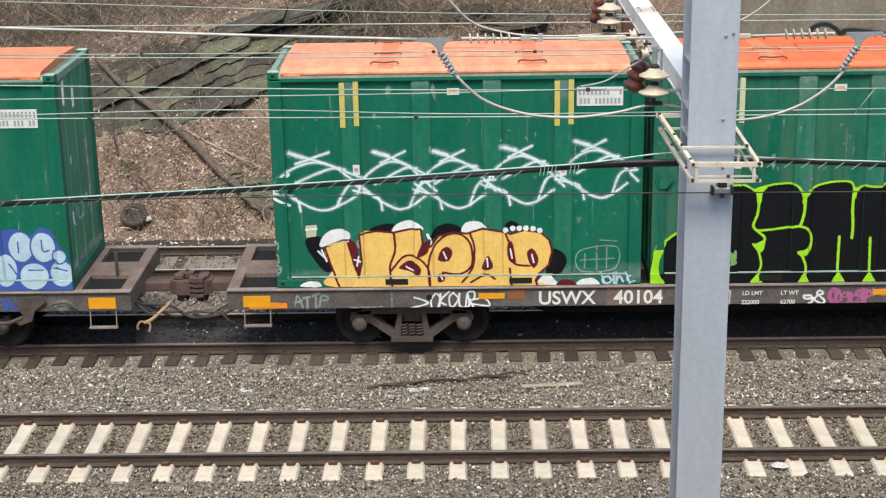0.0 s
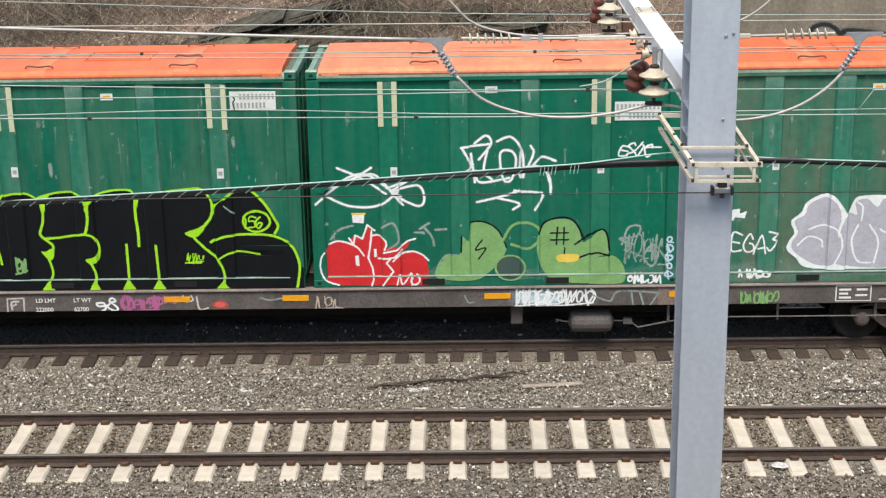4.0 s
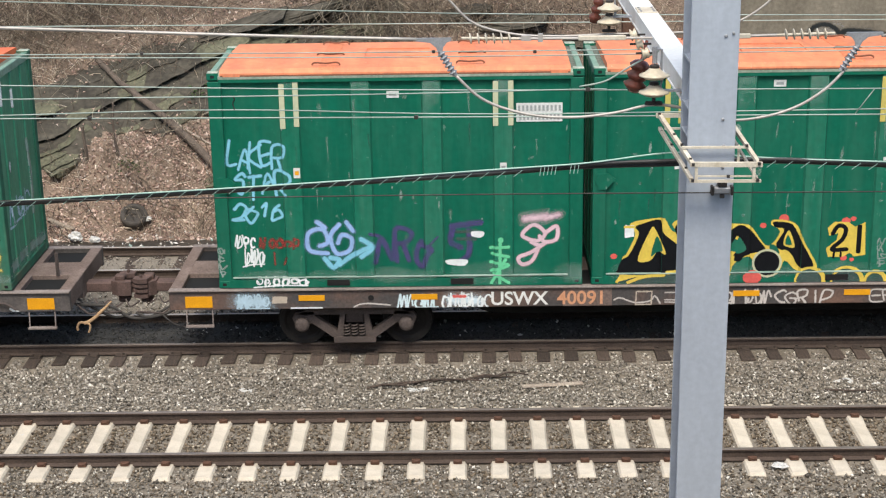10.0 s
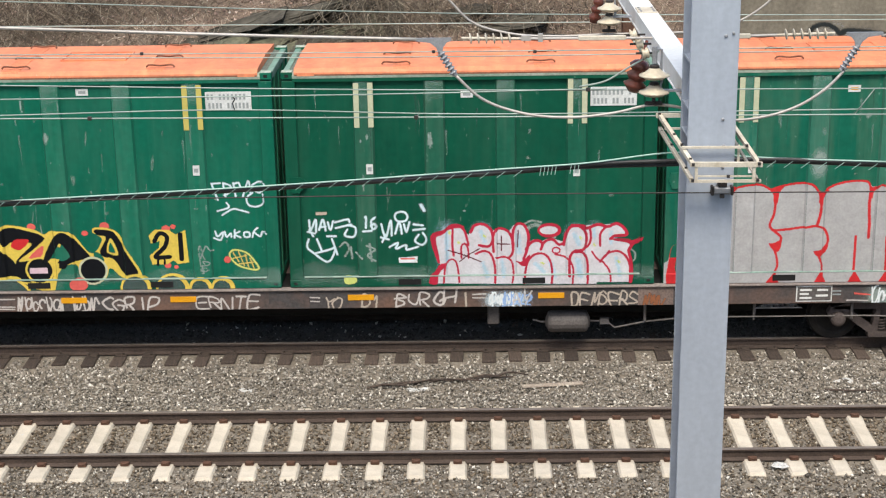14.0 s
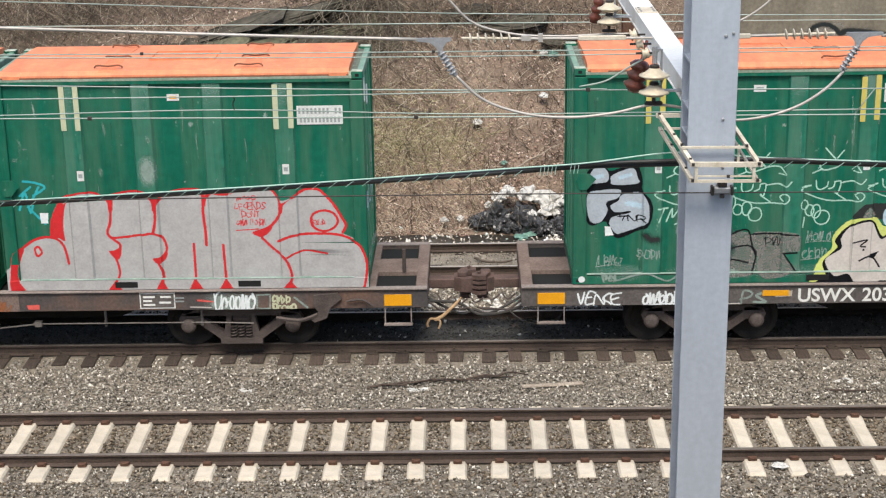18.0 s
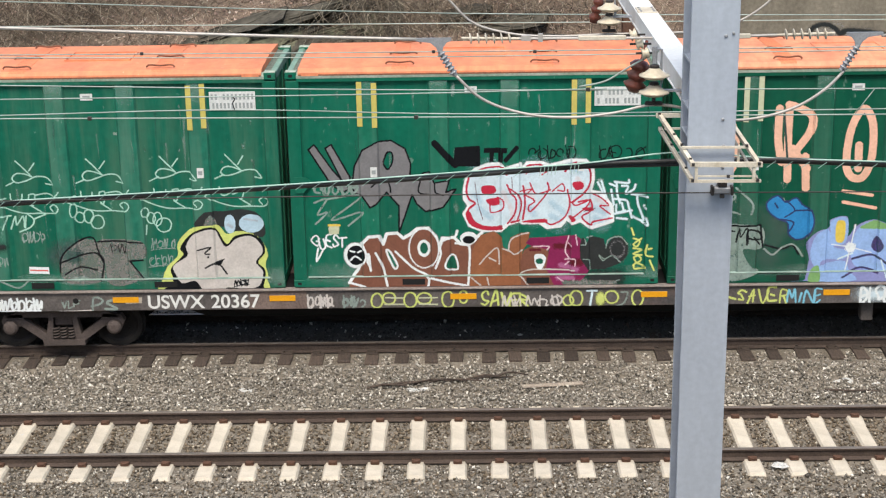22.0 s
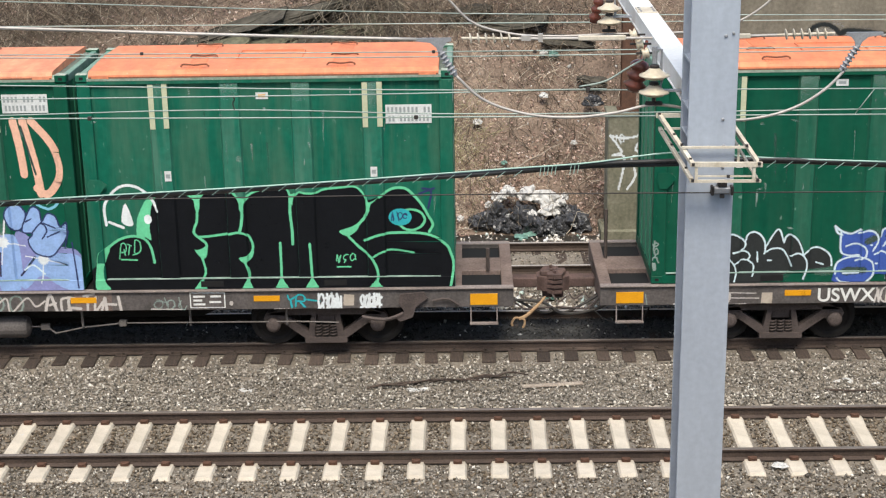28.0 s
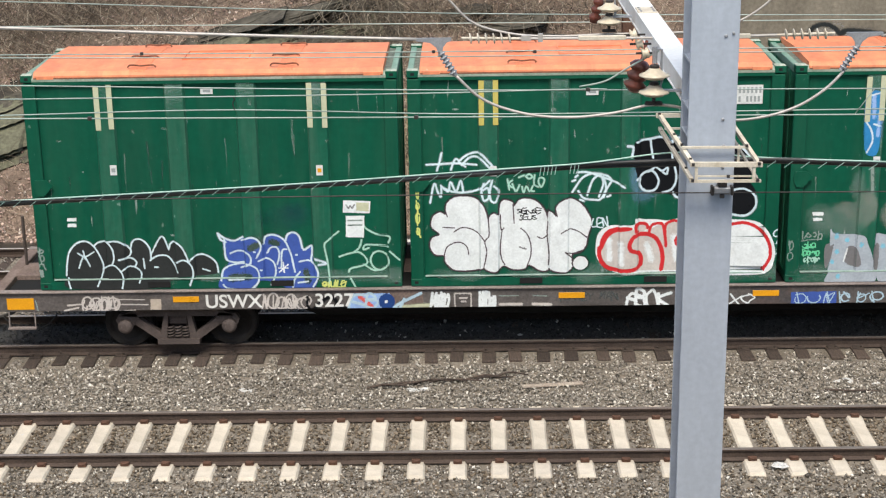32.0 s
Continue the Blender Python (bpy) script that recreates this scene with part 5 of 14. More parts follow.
def build_car(base, number, rust=False):
    c = thing("flatcar", pose(base, TRACK_TRAIN, 0), "brown rusty container flatcar covered in tags" if rust else "grimy dark grey container flatcar covered in tags", "flatcar", "flatcars of the waste train")
    body = M["car_mixed"] if rust else M["car"]
    x0, x1 = CAR_X0, CAR_X0 + CAR_L
    top, sill = CAR_TOP - 0.03, 0.335
    for s in (-1, 1):
        part("side_sill", cached(("sill", rust), lambda: boxed(x0, x1, -0.05, 0.05, -sill, 0, bevel=0.008), body), None, c, at=pose(0, s * 1.22, top))
        # flange colour is lightened to stand for its lit top
        part("sill_flange", cached(("flange", rust), lambda: boxed(x0, x1, -0.075, 0.075, 0, 0.018), M["flange"]), None, c, at=pose(0, s * 1.235, top))
    part("center_sill", cached(("centre", 0), lambda: boxed(x0, x1, -0.36, 0.36, -0.42, 0.012, bevel=0.01), M["car_brown"]), None, c, at=pose(0, 0, top))
    # belly is near-black: the shade under the car is in its colour
    part("belly_sill", cached(("belly", 0), lambda: (lambda b: (prism(b, [(3.6, -0.40), (4.6, -0.80), (20.4, -0.80), (21.3, -0.40)], "y", -0.30, 0.30), b)[1])(bmesh.new()), M["wheel"]), None, c, "deep middle of the center sill, black for the shade under the car", at=pose(0, 0, top))
    for ex, nm in ((x0, -1), (x1, 1)):
        part("end_sill", cached(("end", nm), lambda: boxed(-0.10, 0.10, -1.17, 1.17, -0.30, 0.016, bevel=0.012), M["car_brown"]), None, c, at=pose(ex - nm * 0.10, 0, top))
        part("cross_member", cached(("cross", 0), lambda: boxed(-0.11, 0.11, -1.17, 1.17, -0.25, 0.010), M["car_brown"]), None, c, at=pose(ex - nm * 0.98, 0, top))
        # flat black sheet painted in for the shade down in the end pockets
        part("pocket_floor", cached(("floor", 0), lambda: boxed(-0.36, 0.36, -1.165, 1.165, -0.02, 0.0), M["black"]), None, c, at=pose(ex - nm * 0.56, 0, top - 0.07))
    # deck is black to carry the shade under the containers
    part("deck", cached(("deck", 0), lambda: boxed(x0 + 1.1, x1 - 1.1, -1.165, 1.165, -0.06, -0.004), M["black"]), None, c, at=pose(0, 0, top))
    # trucks with keyed wheelsets
    wheels = []
    for tx in (2.24, 22.66):
        for s in (-1, 1):
            fr = part("side_frame", cached("frame", side_frame, M["truck"]), None, c, at=pose(tx, s * 0.99, 0.0))
            for k in (-0.13, 0, 0.13):
                part("spring", cached("spring", spring, M["truck"], True), None, fr, at=pose(k, s * 0.05, 0))
            for k in (-0.89, 0.89):
                part("axle_bearing", cached("bearing", lambda: (lambda b: (lathe(b, [(0.10, 0.0), (0.125, 0.02), (0.125, 0.12), (0.09, 0.16), (0.05, 0.17)], 16), b)[1])(bmesh.new()), M["truck"], False), None, fr, at=pose(k, s * 0.03, 0.46, 90 if s < 0 else -90))
        part("bolster", cached("bolster", lambda: boxed(-0.17, 0.17, -1.0, 1.0, -0.16, 0.14, bevel=0.03), M["truck"]), None, c, at=pose(tx, 0, 0.60))
        for k in (-0.89, 0.89):
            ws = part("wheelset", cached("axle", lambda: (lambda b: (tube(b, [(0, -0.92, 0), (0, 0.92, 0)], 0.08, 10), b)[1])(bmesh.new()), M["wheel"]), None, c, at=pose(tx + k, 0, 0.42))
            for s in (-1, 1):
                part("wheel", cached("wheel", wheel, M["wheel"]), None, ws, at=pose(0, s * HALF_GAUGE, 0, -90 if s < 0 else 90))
            wheels.append((ws, tx + k))
    # couplers, hoses, steps and brake gear at the ends
    for ex, k in ((x0, -1), (x1, 1)):
        part("coupler", cached("coupler", coupler, M["coupler"]), None, c, "brown knuckle coupler", at=pose(ex, 0, 0.83, 0, 0, 180 if k < 0 else 0))
        bm = bmesh.new()
        tube(bm, smooth_line([(ex - k * 0.1, -0.45, 0.75), (ex + k * 0.25, -0.5, 0.55), (ex + k * 0.55, -0.42, 0.38), (ex + k * 0.80, -0.30, 0.42)], 4), 0.025, 6)
        part("air_hose", bm, M["hose"], c)
        bm = bmesh.new()
        tube(bm, [(ex - k * 0.1, -0.75, 0.80), (ex + k * 0.20, -0.9, 0.62), (ex + k * 0.70, -0.6, 0.55)], 0.018, 6)
        part("uncoupling_lever", bm, M["truck"], c)
        st = bmesh.new()
        for sx in (0.28, 0.72):
            tube(st, [(ex - k * sx, -1.25, 0.80), (ex - k * sx, -1.28, 0.52)], 0.012, 5)
        box(st, min(ex - k * 0.26, ex - k * 0.74), max(ex - k * 0.26, ex - k * 0.74), -1.33, -1.24, 0.505, 0.53)
        part("sill_step", st, M["flange"], c)
        part("reflector", cached("refl_big", lambda: boxed(-0.23, 0.23, -0.006, 0.0, -0.10, 0.10, bevel=0.002), M["reflector"]), None, c, "large amber reflector", at=pose(ex - k * 0.50, -1.272, 0.945))
    # handbrake wreckage at the right-hand end
    bm = bmesh.new()
    prism(bm, [(23.95, 1.06), (24.35, 1.10), (24.42, 1.0), (24.22, 0.84), (24.16, 0.66), (23.95, 0.58), (23.85, 0.66), (24.02, 0.76), (23.92, 0.92)], "y", -1.34, -1.285)
    tube(bm, smooth_line([(23.3, -1.3, 0.66), (23.7, -1.33, 0.62), (24.0, -1.32, 0.72)], 4), 0.035, 6)
    tube(bm, smooth_line([(24.5, -1.33, 0.95), (24.75, -1.33, 0.98), (24.95, -1.33, 0.86)], 4), 0.02, 5)
    part("bent_bracket", bm, M["truck"], c, "bent brown brake bracket")
    bm = bmesh.new()
    tube(bm, [(x1 - 0.42, -0.35, 1.14), (x1 - 0.42, -0.35, 1.55)], 0.035, 6)
    part("stanchion", bm, M["truck"], c)
    if number == "3227":
        bm = bmesh.new()
        tube(bm, [(x0 + 0.22, 0.25, 1.14), (x0 + 0.22, 0.25, 2.05)], 0.032, 6)
        part("stanchion", bm, M["truck"], c)
    bm = bmesh.new()
    tube(bm, smooth_line([(x1 + 0.56, -0.70, 0.78), (x1 + 0.45, -0.80, 0.68), (x1 + 0.24, -0.86, 0.50), (x1 + 0.10, -0.88, 0.44)], 5), [0.014 + 0.018 * min(1.0, k / 8) for k in range(16)], 7)
    tube(bm, smooth_line([(x1 + 0.12, -0.88, 0.45), (x1 + 0.03, -0.89, 0.46), (x1 - 0.02, -0.89, 0.37), (x1 - 0.01, -0.89, 0.32)], 4), 0.022, 6)
    tube(bm, smooth_line([(x1 + 0.10, -0.88, 0.45), (x1 + 0.19, -0.89, 0.43), (x1 + 0.20, -0.89, 0.36), (x1 + 0.17, -0.89, 0.28)], 4), 0.019, 6)
    part("rope", bm, M["rag"], c, "frayed yellow-brown rope end")
    bm = bmesh.new()
    tube(bm, smooth_line([(x1 - 0.1, -0.55, 0.67), (x1 + 0.30, -0.56, 0.66), (x1 + 0.54, -0.56, 0.62), (x1 + 0.83, -0.56, 0.43), (x1 + 1.13, -0.56, 0.42), (x1 + 1.47, -0.50, 0.48), (x1 + 1.72, -0.50, 0.62)], 5), 0.028, 7)
    part("trainline_hose", bm, M["hose"], c)
    bm = bmesh.new()
    tube(bm, smooth_line([(x1 + 1.40, -0.58, 0.48), (x1 + 1.60, -0.66, 0.34), (x1 + 1.87, -0.75, 0.30), (x1 + 2.16, -0.75, 0.34), (x1 + 2.36, -0.60, 0.50)], 5), 0.016, 6)
    part("slack_cable", bm, M["hose"], c)
    for k in range(5):
        bm = bmesh.new()
        px, py = x1 + 0.15 + 0.28 * k, -0.2 + 0.12 * math.sin(5 * k)
        tube(bm, smooth_line([(px, py, 0.66), (px + 0.1, py - 0.1, 0.56), (px + 0.24, py, 0.62)], 3), 0.016, 5)
        part("chain_link", bm, M["truck"], c)
    # air reservoir and brake rigging under the middle
    bm = bmesh.new()
    lathe(bm, [(0.06, -0.38), (0.17, -0.33), (0.19, -0.28), (0.19, 0.28), (0.17, 0.33), (0.06, 0.38)], 16, Matrix.Translation((17.2, -0.95, 0.42)) @ Matrix.Rotation(radians(90), 4, "Y"))
    part("air_reservoir", bm, M["car"], c, "dark grimy air reservoir")
    bm = bmesh.new()
    tube(bm, smooth_line([(16.9, -0.95, 0.41), (16.75, -0.97, 0.42), (16.6, -1.0, 0.47)], 4), 0.016, 5)
    tube(bm, [(17.5, -0.95, 0.42), (17.86, -0.97, 0.42), (18.0, -1.0, 0.31), (18.5, -1.05, 0.43), (19.2, -1.1, 0.52)], 0.017, 5)
    tube(bm, [(19.1, -1.1, 0.52), (22.2, -1.16, 0.54), (22.9, -1.2, 0.53)], 0.014, 5)
    box(bm, 17.75, 17.90, -1.0, -0.92, 0.37, 0.47)
    box(bm, 19.14, 19.26, -1.15, -1.05, 0.48, 0.57)
    for px in (18.5, 20.35, 22.0):
        tube(bm, [(px, -1.08, 0.78), (px, -1.08, 0.46)], 0.024, 6)
    part("brake_rigging", bm, M["dusty"], c)
    part("bracket_box", boxed(15.83, 16.03, -1.1, -0.9, 0.42, 0.80, bevel=0.02), M["car"], c)
    # smaller reflectors along the sill
    for rx in {"40104": (3.6, 10.2, 12.2, 15.6, 18.7, 23.2), "40091": (1.55, 3.45, 8.85, 10.7, 13.7, 16.9), "20367": (3.4, 6.05, 9.1, 12.3, 15.35, 18.6, 21.7), "3227": (2.45, 8.95, 12.2)}.get(number, ()):
        part("reflector", cached("refl", lambda: boxed(-0.22, 0.22, -0.006, 0.0, -0.05, 0.05, bevel=0.002), M["reflector"]), None, c, "small amber reflector", at=pose(rx, -1.274, 1.0))
    # black disc painted in as the shade of a hole
    bm = bmesh.new()
    lathe(bm, [(0.05, 0), (0.05, 0.008), (0.03, 0.008)], 12, Matrix.Translation((2.55, -1.272, 0.99)) @ Matrix.Rotation(radians(90), 4, "X"))
    part("sill_hole", bm, M["black"], c)
    patch_rng = random.Random(number)
    for k in (1, 2, 3):
        a, b = 6.26 * k - 0.3 - 0.5 * patch_rng.random(), 6.26 * k + 0.1 + 0.4 * patch_rng.random()
        part("rust_patch", boxed(a, b, -1.2725, -1.2695, 0.81, 1.138), M["car_mixed"] if k == 2 else M["car_brown"], c, "bare rusty patch on the sill")
    # reporting mark and stencilled panel
    if number:
        mx = {"40104": 4.38, "40091": 4.56, "20367": 3.76, "3227": 2.77}[number]
        lettering("reporting_mark", "USWX", 0.33, M["stencil"], c, pose(mx, -1.278, 0.845, 90))
        lettering("car_number", number, 0.33, M["stencil_rust"] if rust else M["stencil"], c, pose(mx + {"3227": 1.85, "40104": 1.27, "20367": 1.08}.get(number, 1.12), -1.278, 0.845, 90))
    dp = {"40104": 0.71, "40091": 0.45, "20367": -0.15}.get(number, 0.45)
    pn = part("data_panel", boxed(20.55, 21.15, -1.276, -1.271, 0.84, 1.12), M["stencil"], c, "white stencilled data panel", at=pose(dp, 0, 0))
    part("panel_field", boxed(20.57, 21.13, -1.280, -1.277, 0.86, 1.10), M["car"], pn)
    for bx, bz, bw in ((20.61, 1.03, 0.2), (20.61, 0.96, 0.15), (20.61, 0.89, 0.2), (20.9, 1.03, 0.18), (20.88, 0.93, 0.2)):
        part("print_bar", boxed(bx, bx + bw, -1.284, -1.281, bz, bz + 0.035), M["stencil"], pn)
    for bx, bw in ((21.5, 0.25),):
        for k in range(2):
            part("print_bar", boxed(bx, bx + bw, -1.276, -1.271, 0.95 + 0.06 * k, 0.975 + 0.06 * k), M["plate_ink"], c)
    return c, wheels


# ---- waste containers ----
RIBS = (-1.74, -0.58, 0.58, 1.74)
POST, FACE, INSET = 0.22, 1.22, 0.06


def face_depth(u):
    """How far the painted side lies from the middle, at u metres from the left end."""
    x = u - BOX_L / 2
    if abs(x) > BOX_L / 2 - POST:
        return FACE
    for r in RIBS:
        d = abs(x - r)
        if d < 0.145:
            return FACE - 0.012
        if d < 0.175:
            return FACE - 0.012 - (d - 0.145) / 0.03 * (INSET - 0.012)
    return FACE - INSET


KNOTS = [POST, BOX_L - POST] + [BOX_L / 2 + r + d for r in RIBS for d in (-0.175, -0.145, 0.145, 0.175)]


def build_box(base, green, lid, label, stripe="yellow", plate=3.20, seed=0):
    rng = random.Random(seed)
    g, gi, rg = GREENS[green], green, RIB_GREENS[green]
    L, W, H = BOX_L / 2, BOX_W / 2, BOX_H
    c = thing("waste_container", pose(base + L, TRACK_TRAIN, CAR_TOP), label, "container", "green waste containers")
    for s in (-1, 1):
        part("side_wall", cached(("side", gi), lambda: boxed(-L + POST - 0.03, L - POST + 0.03, -0.02, 0.02, 0.14, H - 0.12), g), None, c, at=pose(0, s * (FACE - INSET - 0.02), 0))
        for r in RIBS:
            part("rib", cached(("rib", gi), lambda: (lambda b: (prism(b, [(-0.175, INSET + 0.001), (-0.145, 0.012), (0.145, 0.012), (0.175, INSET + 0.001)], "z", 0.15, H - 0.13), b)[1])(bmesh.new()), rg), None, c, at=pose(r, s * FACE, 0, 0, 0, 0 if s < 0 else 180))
        for e in (-1, 1):
            part("corner_post", cached(("post", gi), lambda: boxed(-0.11, 0.11, -0.09, 0.09, 0.12, H - 0.13, bevel=0.012), g), None, c, at=pose(e * (L - 0.11), s * (FACE - 0.09), 0))
            for z, hh in ((0, 0.13), (H - 0.11, 0.12)):
                cc = part("corner_casting", cached(("cast", gi, hh), lambda: boxed(-0.095, 0.095, -0.09, 0.09, 0, hh, bevel=0.012), g), None, c, at=pose(e * (L - 0.09), s * (FACE - 0.085), z))
                if z:
                    part("casting_top", cached(("ctop", 0), lambda: boxed(-0.09, 0.09, -0.085, 0.085, 0, 0.012, bevel=0.005), M["cast_top"]), None, cc, "chipped pale casting top", at=pose(0, 0, hh - 0.004))
                # the hole is not cut: a black plate holds its shade
                part("casting_hole", cached(("hole", 0), lambda: boxed(-0.032, 0.032, -0.004, 0.004, -0.025, 0.025, bevel=0.003), M["black"]), None, cc, at=pose(0, s * 0.0885, hh / 2))
        part("top_rail", cached(("trail", gi), lambda: (lambda b: (prism(b, [(0.0, -0.02), (0.0, 0.075), (0.055, 0.131), (0.10, 0.131), (0.10, -0.02)], "x", -L + 0.18, L - 0.18), b)[1])(bmesh.new()), g), None, c, at=pose(0, s * (FACE + 0.004), H - 0.13, 0, 0, 0 if s < 0 else 180))
        # cap colour holds wear and the sky light on the sloped edge
        part("rail_cap", cached(("tcap", 0), lambda: (lambda b: (prism(b, [(-0.004, 0.036), (-0.004, 0.079), (0.053, 0.136), (0.10, 0.136), (0.10, 0.132), (0.055, 0.132), (0.0, 0.075), (0.0, 0.036)], "x", -L + 0.18, L - 0.18), b)[1])(bmesh.new()), M["cap"]), None, c, "chalky worn top edge with sky light in its colour", at=pose(0, s * (FACE + 0.004), H - 0.13, 0, 0, 0 if s < 0 else 180))
        part("bottom_rail", cached(("brail", gi), lambda: (lambda b: (prism(b, [(0.0, 0.0), (0.0, 0.14), (0.05, 0.172), (0.09, 0.172), (0.09, 0.0)], "x", -L + 0.18, L - 0.18), b)[1])(bmesh.new()), g), None, c, at=pose(0, s * (FACE + 0.002), 0.0, 0, 0, 0 if s < 0 else 180))
        # pale strip on top of the bottom rail
        part("ledge", cached(("ledge", 0), lambda: boxed(-L + 0.24, L - 0.24, -0.030, 0.030, 0, 0.016, bevel=0.004), M["ledge"]), None, c, "worn pale ledge", at=pose(0, s * (FACE - 0.014), 0.17))
        for fx in (-1.04, 1.04):
            # slots are flat black plates, their inner shade put into the colour
            part("fork_pocket", cached(("fork", 0), lambda: boxed(-0.19, 0.19, -0.006, 0.006, -0.05, 0.05), M["black"]), None, c, at=pose(fx, s * (FACE + 0.013), 0.085))
    for e in (-1, 1):
        part("end_wall", cached(("endw", 0), lambda: boxed(-0.02, 0.02, -W + 0.15, W - 0.15, 0.12, H - 0.12), END), None, c, at=pose(e * (L - 0.05), 0, 0))
        for k in (-0.62, 0.0, 0.62):
            part("end_rib", cached(("endr", gi), lambda: boxed(-0.045, 0.045, -0.10, 0.10, 0.14, H - 0.14, bevel=0.02), END), None, c, at=pose(e * (L - 0.055), k, 0))
        part("end_rail", cached(("endt", 0), lambda: boxed(-0.05, 0.05, -W + 0.17, W - 0.17, 0, 0.13, bevel=0.01), TRIM), None, c, at=pose(e * (L - 0.055), 0, H - 0.14))
        part("end_rail", cached(("endb", gi), lambda: boxed(-0.05, 0.05, -W + 0.17, W - 0.17, 0, 0.16, bevel=0.01), g), None, c, at=pose(e * (L - 0.052), 0, 0.0))
    part("roof_plate", cached(("roof", 0), lambda: boxed(-L + 0.10, L - 0.10, -W + 0.10, W - 0.10, -0.03, 0.0), M["roof"]), None, c, at=pose(0, 0, H - 0.03))
    # latch plate on the left-hand post
    bm = bmesh.new()
    prism(bm, [(-0.16, 0.02), (-0.12, 0.14), (0.06, 0.14), (0.17, 0.05), (0.02, -0.13), (-0.10, -0.13)], "y", -0.022, 0.0)
    part("latch_plate", bm, g, c, at=pose(-L + 0.20, -FACE - 0.001, 1.78))
    # lid
    def lid_shape():
        b = bmesh.new()
        prism(b, [(-1.205, -0.045), (-1.222, -0.045), (-1.218, 0.0), (-1.15, 0.062), (0.0, 0.10), (1.15, 0.062), (1.218, 0.0), (1.222, -0.045), (1.205, -0.045)], "x", -L + 0.21, L - 0.22)
        return b
    ld = part("lid", cached(("lid", lid), lid_shape, ORANGES[lid]), None, c, "orange painted steel lid", at=pose(0, 0, H))
    for s in (-1, 1):
        part("lid_edge", cached(("lide", 0), lambda: boxed(-L + 0.215, L - 0.225, -0.004, 0.004, -0.012, 0.012), M["hinge_dark"]), None, ld, "rusty dark lower edge", at=pose(0, s * 1.224, -0.040))
    for e in (-1, 1):
        for s in (-1, 1):
            part("lid_corner", cached(("lidc", lid), lambda: boxed(-0.15, 0.15, -0.03, 0.03, -0.035, 0.04, bevel=0.012), ORANGES[lid]), None, ld, at=pose(e * (L - 0.40), s * 1.20, -0.03))
    for hx in (-1.15, 1.2):
        part("hinge_strap", cached(("strap", 0), lambda: (lambda b: (prism(b, [(-1.21, 0.0), (-1.15, 0.068), (0.0, 0.106), (1.15, 0.068), (1.21, 0.0)], "x", -0.13, 0.13), b)[1])(bmesh.new()), M["hinge"]), None, ld, at=pose(hx + rng.uniform(-0.05, 0.05), 0, 0))
        for k in (-1.02, -0.2, 0.85):
            bm = bmesh.new()
            tube(bm, smooth_line([(-0.23, 0, 0.0), (-0.20, 0, 0.035), (-0.13, 0, 0.04), (0, 0, 0.028), (0.13, 0, 0.04), (0.20, 0, 0.035), (0.23, 0, 0.0)], 3), 0.015, 5)
            part("hinge_bar", CACHE.setdefault("hbar", mesh_of(bm, M["dark_bar"])), None, ld, at=pose(hx + rng.uniform(-0.06, 0.06), k, 0.085))
    hb = bmesh.new()
    for a in ((-0.55, 0.55, -0.42, -0.40), (-0.55, 0.55, 0.28, 0.30), (-0.55, -0.53, -0.40, 0.28), (0.53, 0.55, -0.40, 0.28)):
        box(hb, *a, 0.085, 0.113)
    part("hatch_frame", CACHE.setdefault(("hatch", lid), mesh_of(hb, ORANGES[lid])), None, ld)
    # stripes, placards, stickers
    if stripe in PAINT:
        sm = spray_mat(stripe)
        for r in (-1.74, 1.74):
            for d in (-0.115, 0.115):
                part("stripe", cached(("stripe", stripe), lambda: boxed(-0.043, 0.043, -0.003, 0.003, 0, 0.74), sm), None, c, "vertical painted stripe", at=pose(r + d + rng.uniform(-0.01, 0.01), -FACE + 0.007, 2.75 + rng.uniform(-0.02, 0.02)))
    elif stripe == "posts":
        for e in (-1, 1):
            part("stripe", cached(("stripe2", 0), lambda: boxed(-0.07, 0.07, -0.003, 0.003, 0, 0.98), spray_mat("orange")), None, c, "vertical orange stripe", at=pose(e * (L - 0.12), -FACE - 0.004, 2.60))
    if plate:
        pl = part("number_placard", cached(("plate", 0), lambda: boxed(-0.375, 0.375, -0.006, 0.006, -0.155, 0.155, bevel=0.002), M["plate"]), None, c, "white placard with grey print", at=pose(2.33, -FACE + INSET - 0.007, plate))
        for k, bw in ((0.072, 0.66), (-0.072, 0.62)):
            for i in range(11):
                if rng.random() < 0.92:
                    part("print_bar", cached(("pbar", 0), lambda: boxed(-0.018, 0.018, -0.003, 0.0, -0.046, 0.046), M["plate_ink"]), None, pl, at=pose(-bw / 2 + bw * i / 10, -0.007, k))
    for sx, sz, sw, sh in ((-1.66, 2.02, 0.11, 0.17), (1.74, 2.02, 0.11, 0.17), (-0.05, 3.32, 0.20, 0.11)):
        zz = sz + rng.uniform(-0.06, 0.06)
        dep = face_depth(sx + L)
        stk = part("sticker", cached(("stick", sw), lambda: boxed(-sw / 2, sw / 2, -0.003, 0.003, -sh / 2, sh / 2), M["plate"]), None, c, "small white sticker", at=pose(sx, -dep - 0.006, zz))
        red = rng.random() < 0.12
        part("print_bar", cached(("sbar", sw, red), lambda: boxed(-sw * 0.3, sw * 0.3, -0.002, 0.0, -sh * 0.2, sh * 0.2), M["reflector"] if red else M["plate_ink"]), None, stk, at=pose(0, -0.004, 0))
    return c


# ---- the train ----
MOVERS, WHEELS = [], []
BOX_STEP = 6.26


def paint_box(c, s):
    s.scuffs(24 if c.name[-1] in "1379" else 44)
    depth = np.array([face_depth(u) for u in np.arange(0, s.nx + 1) * s.c])
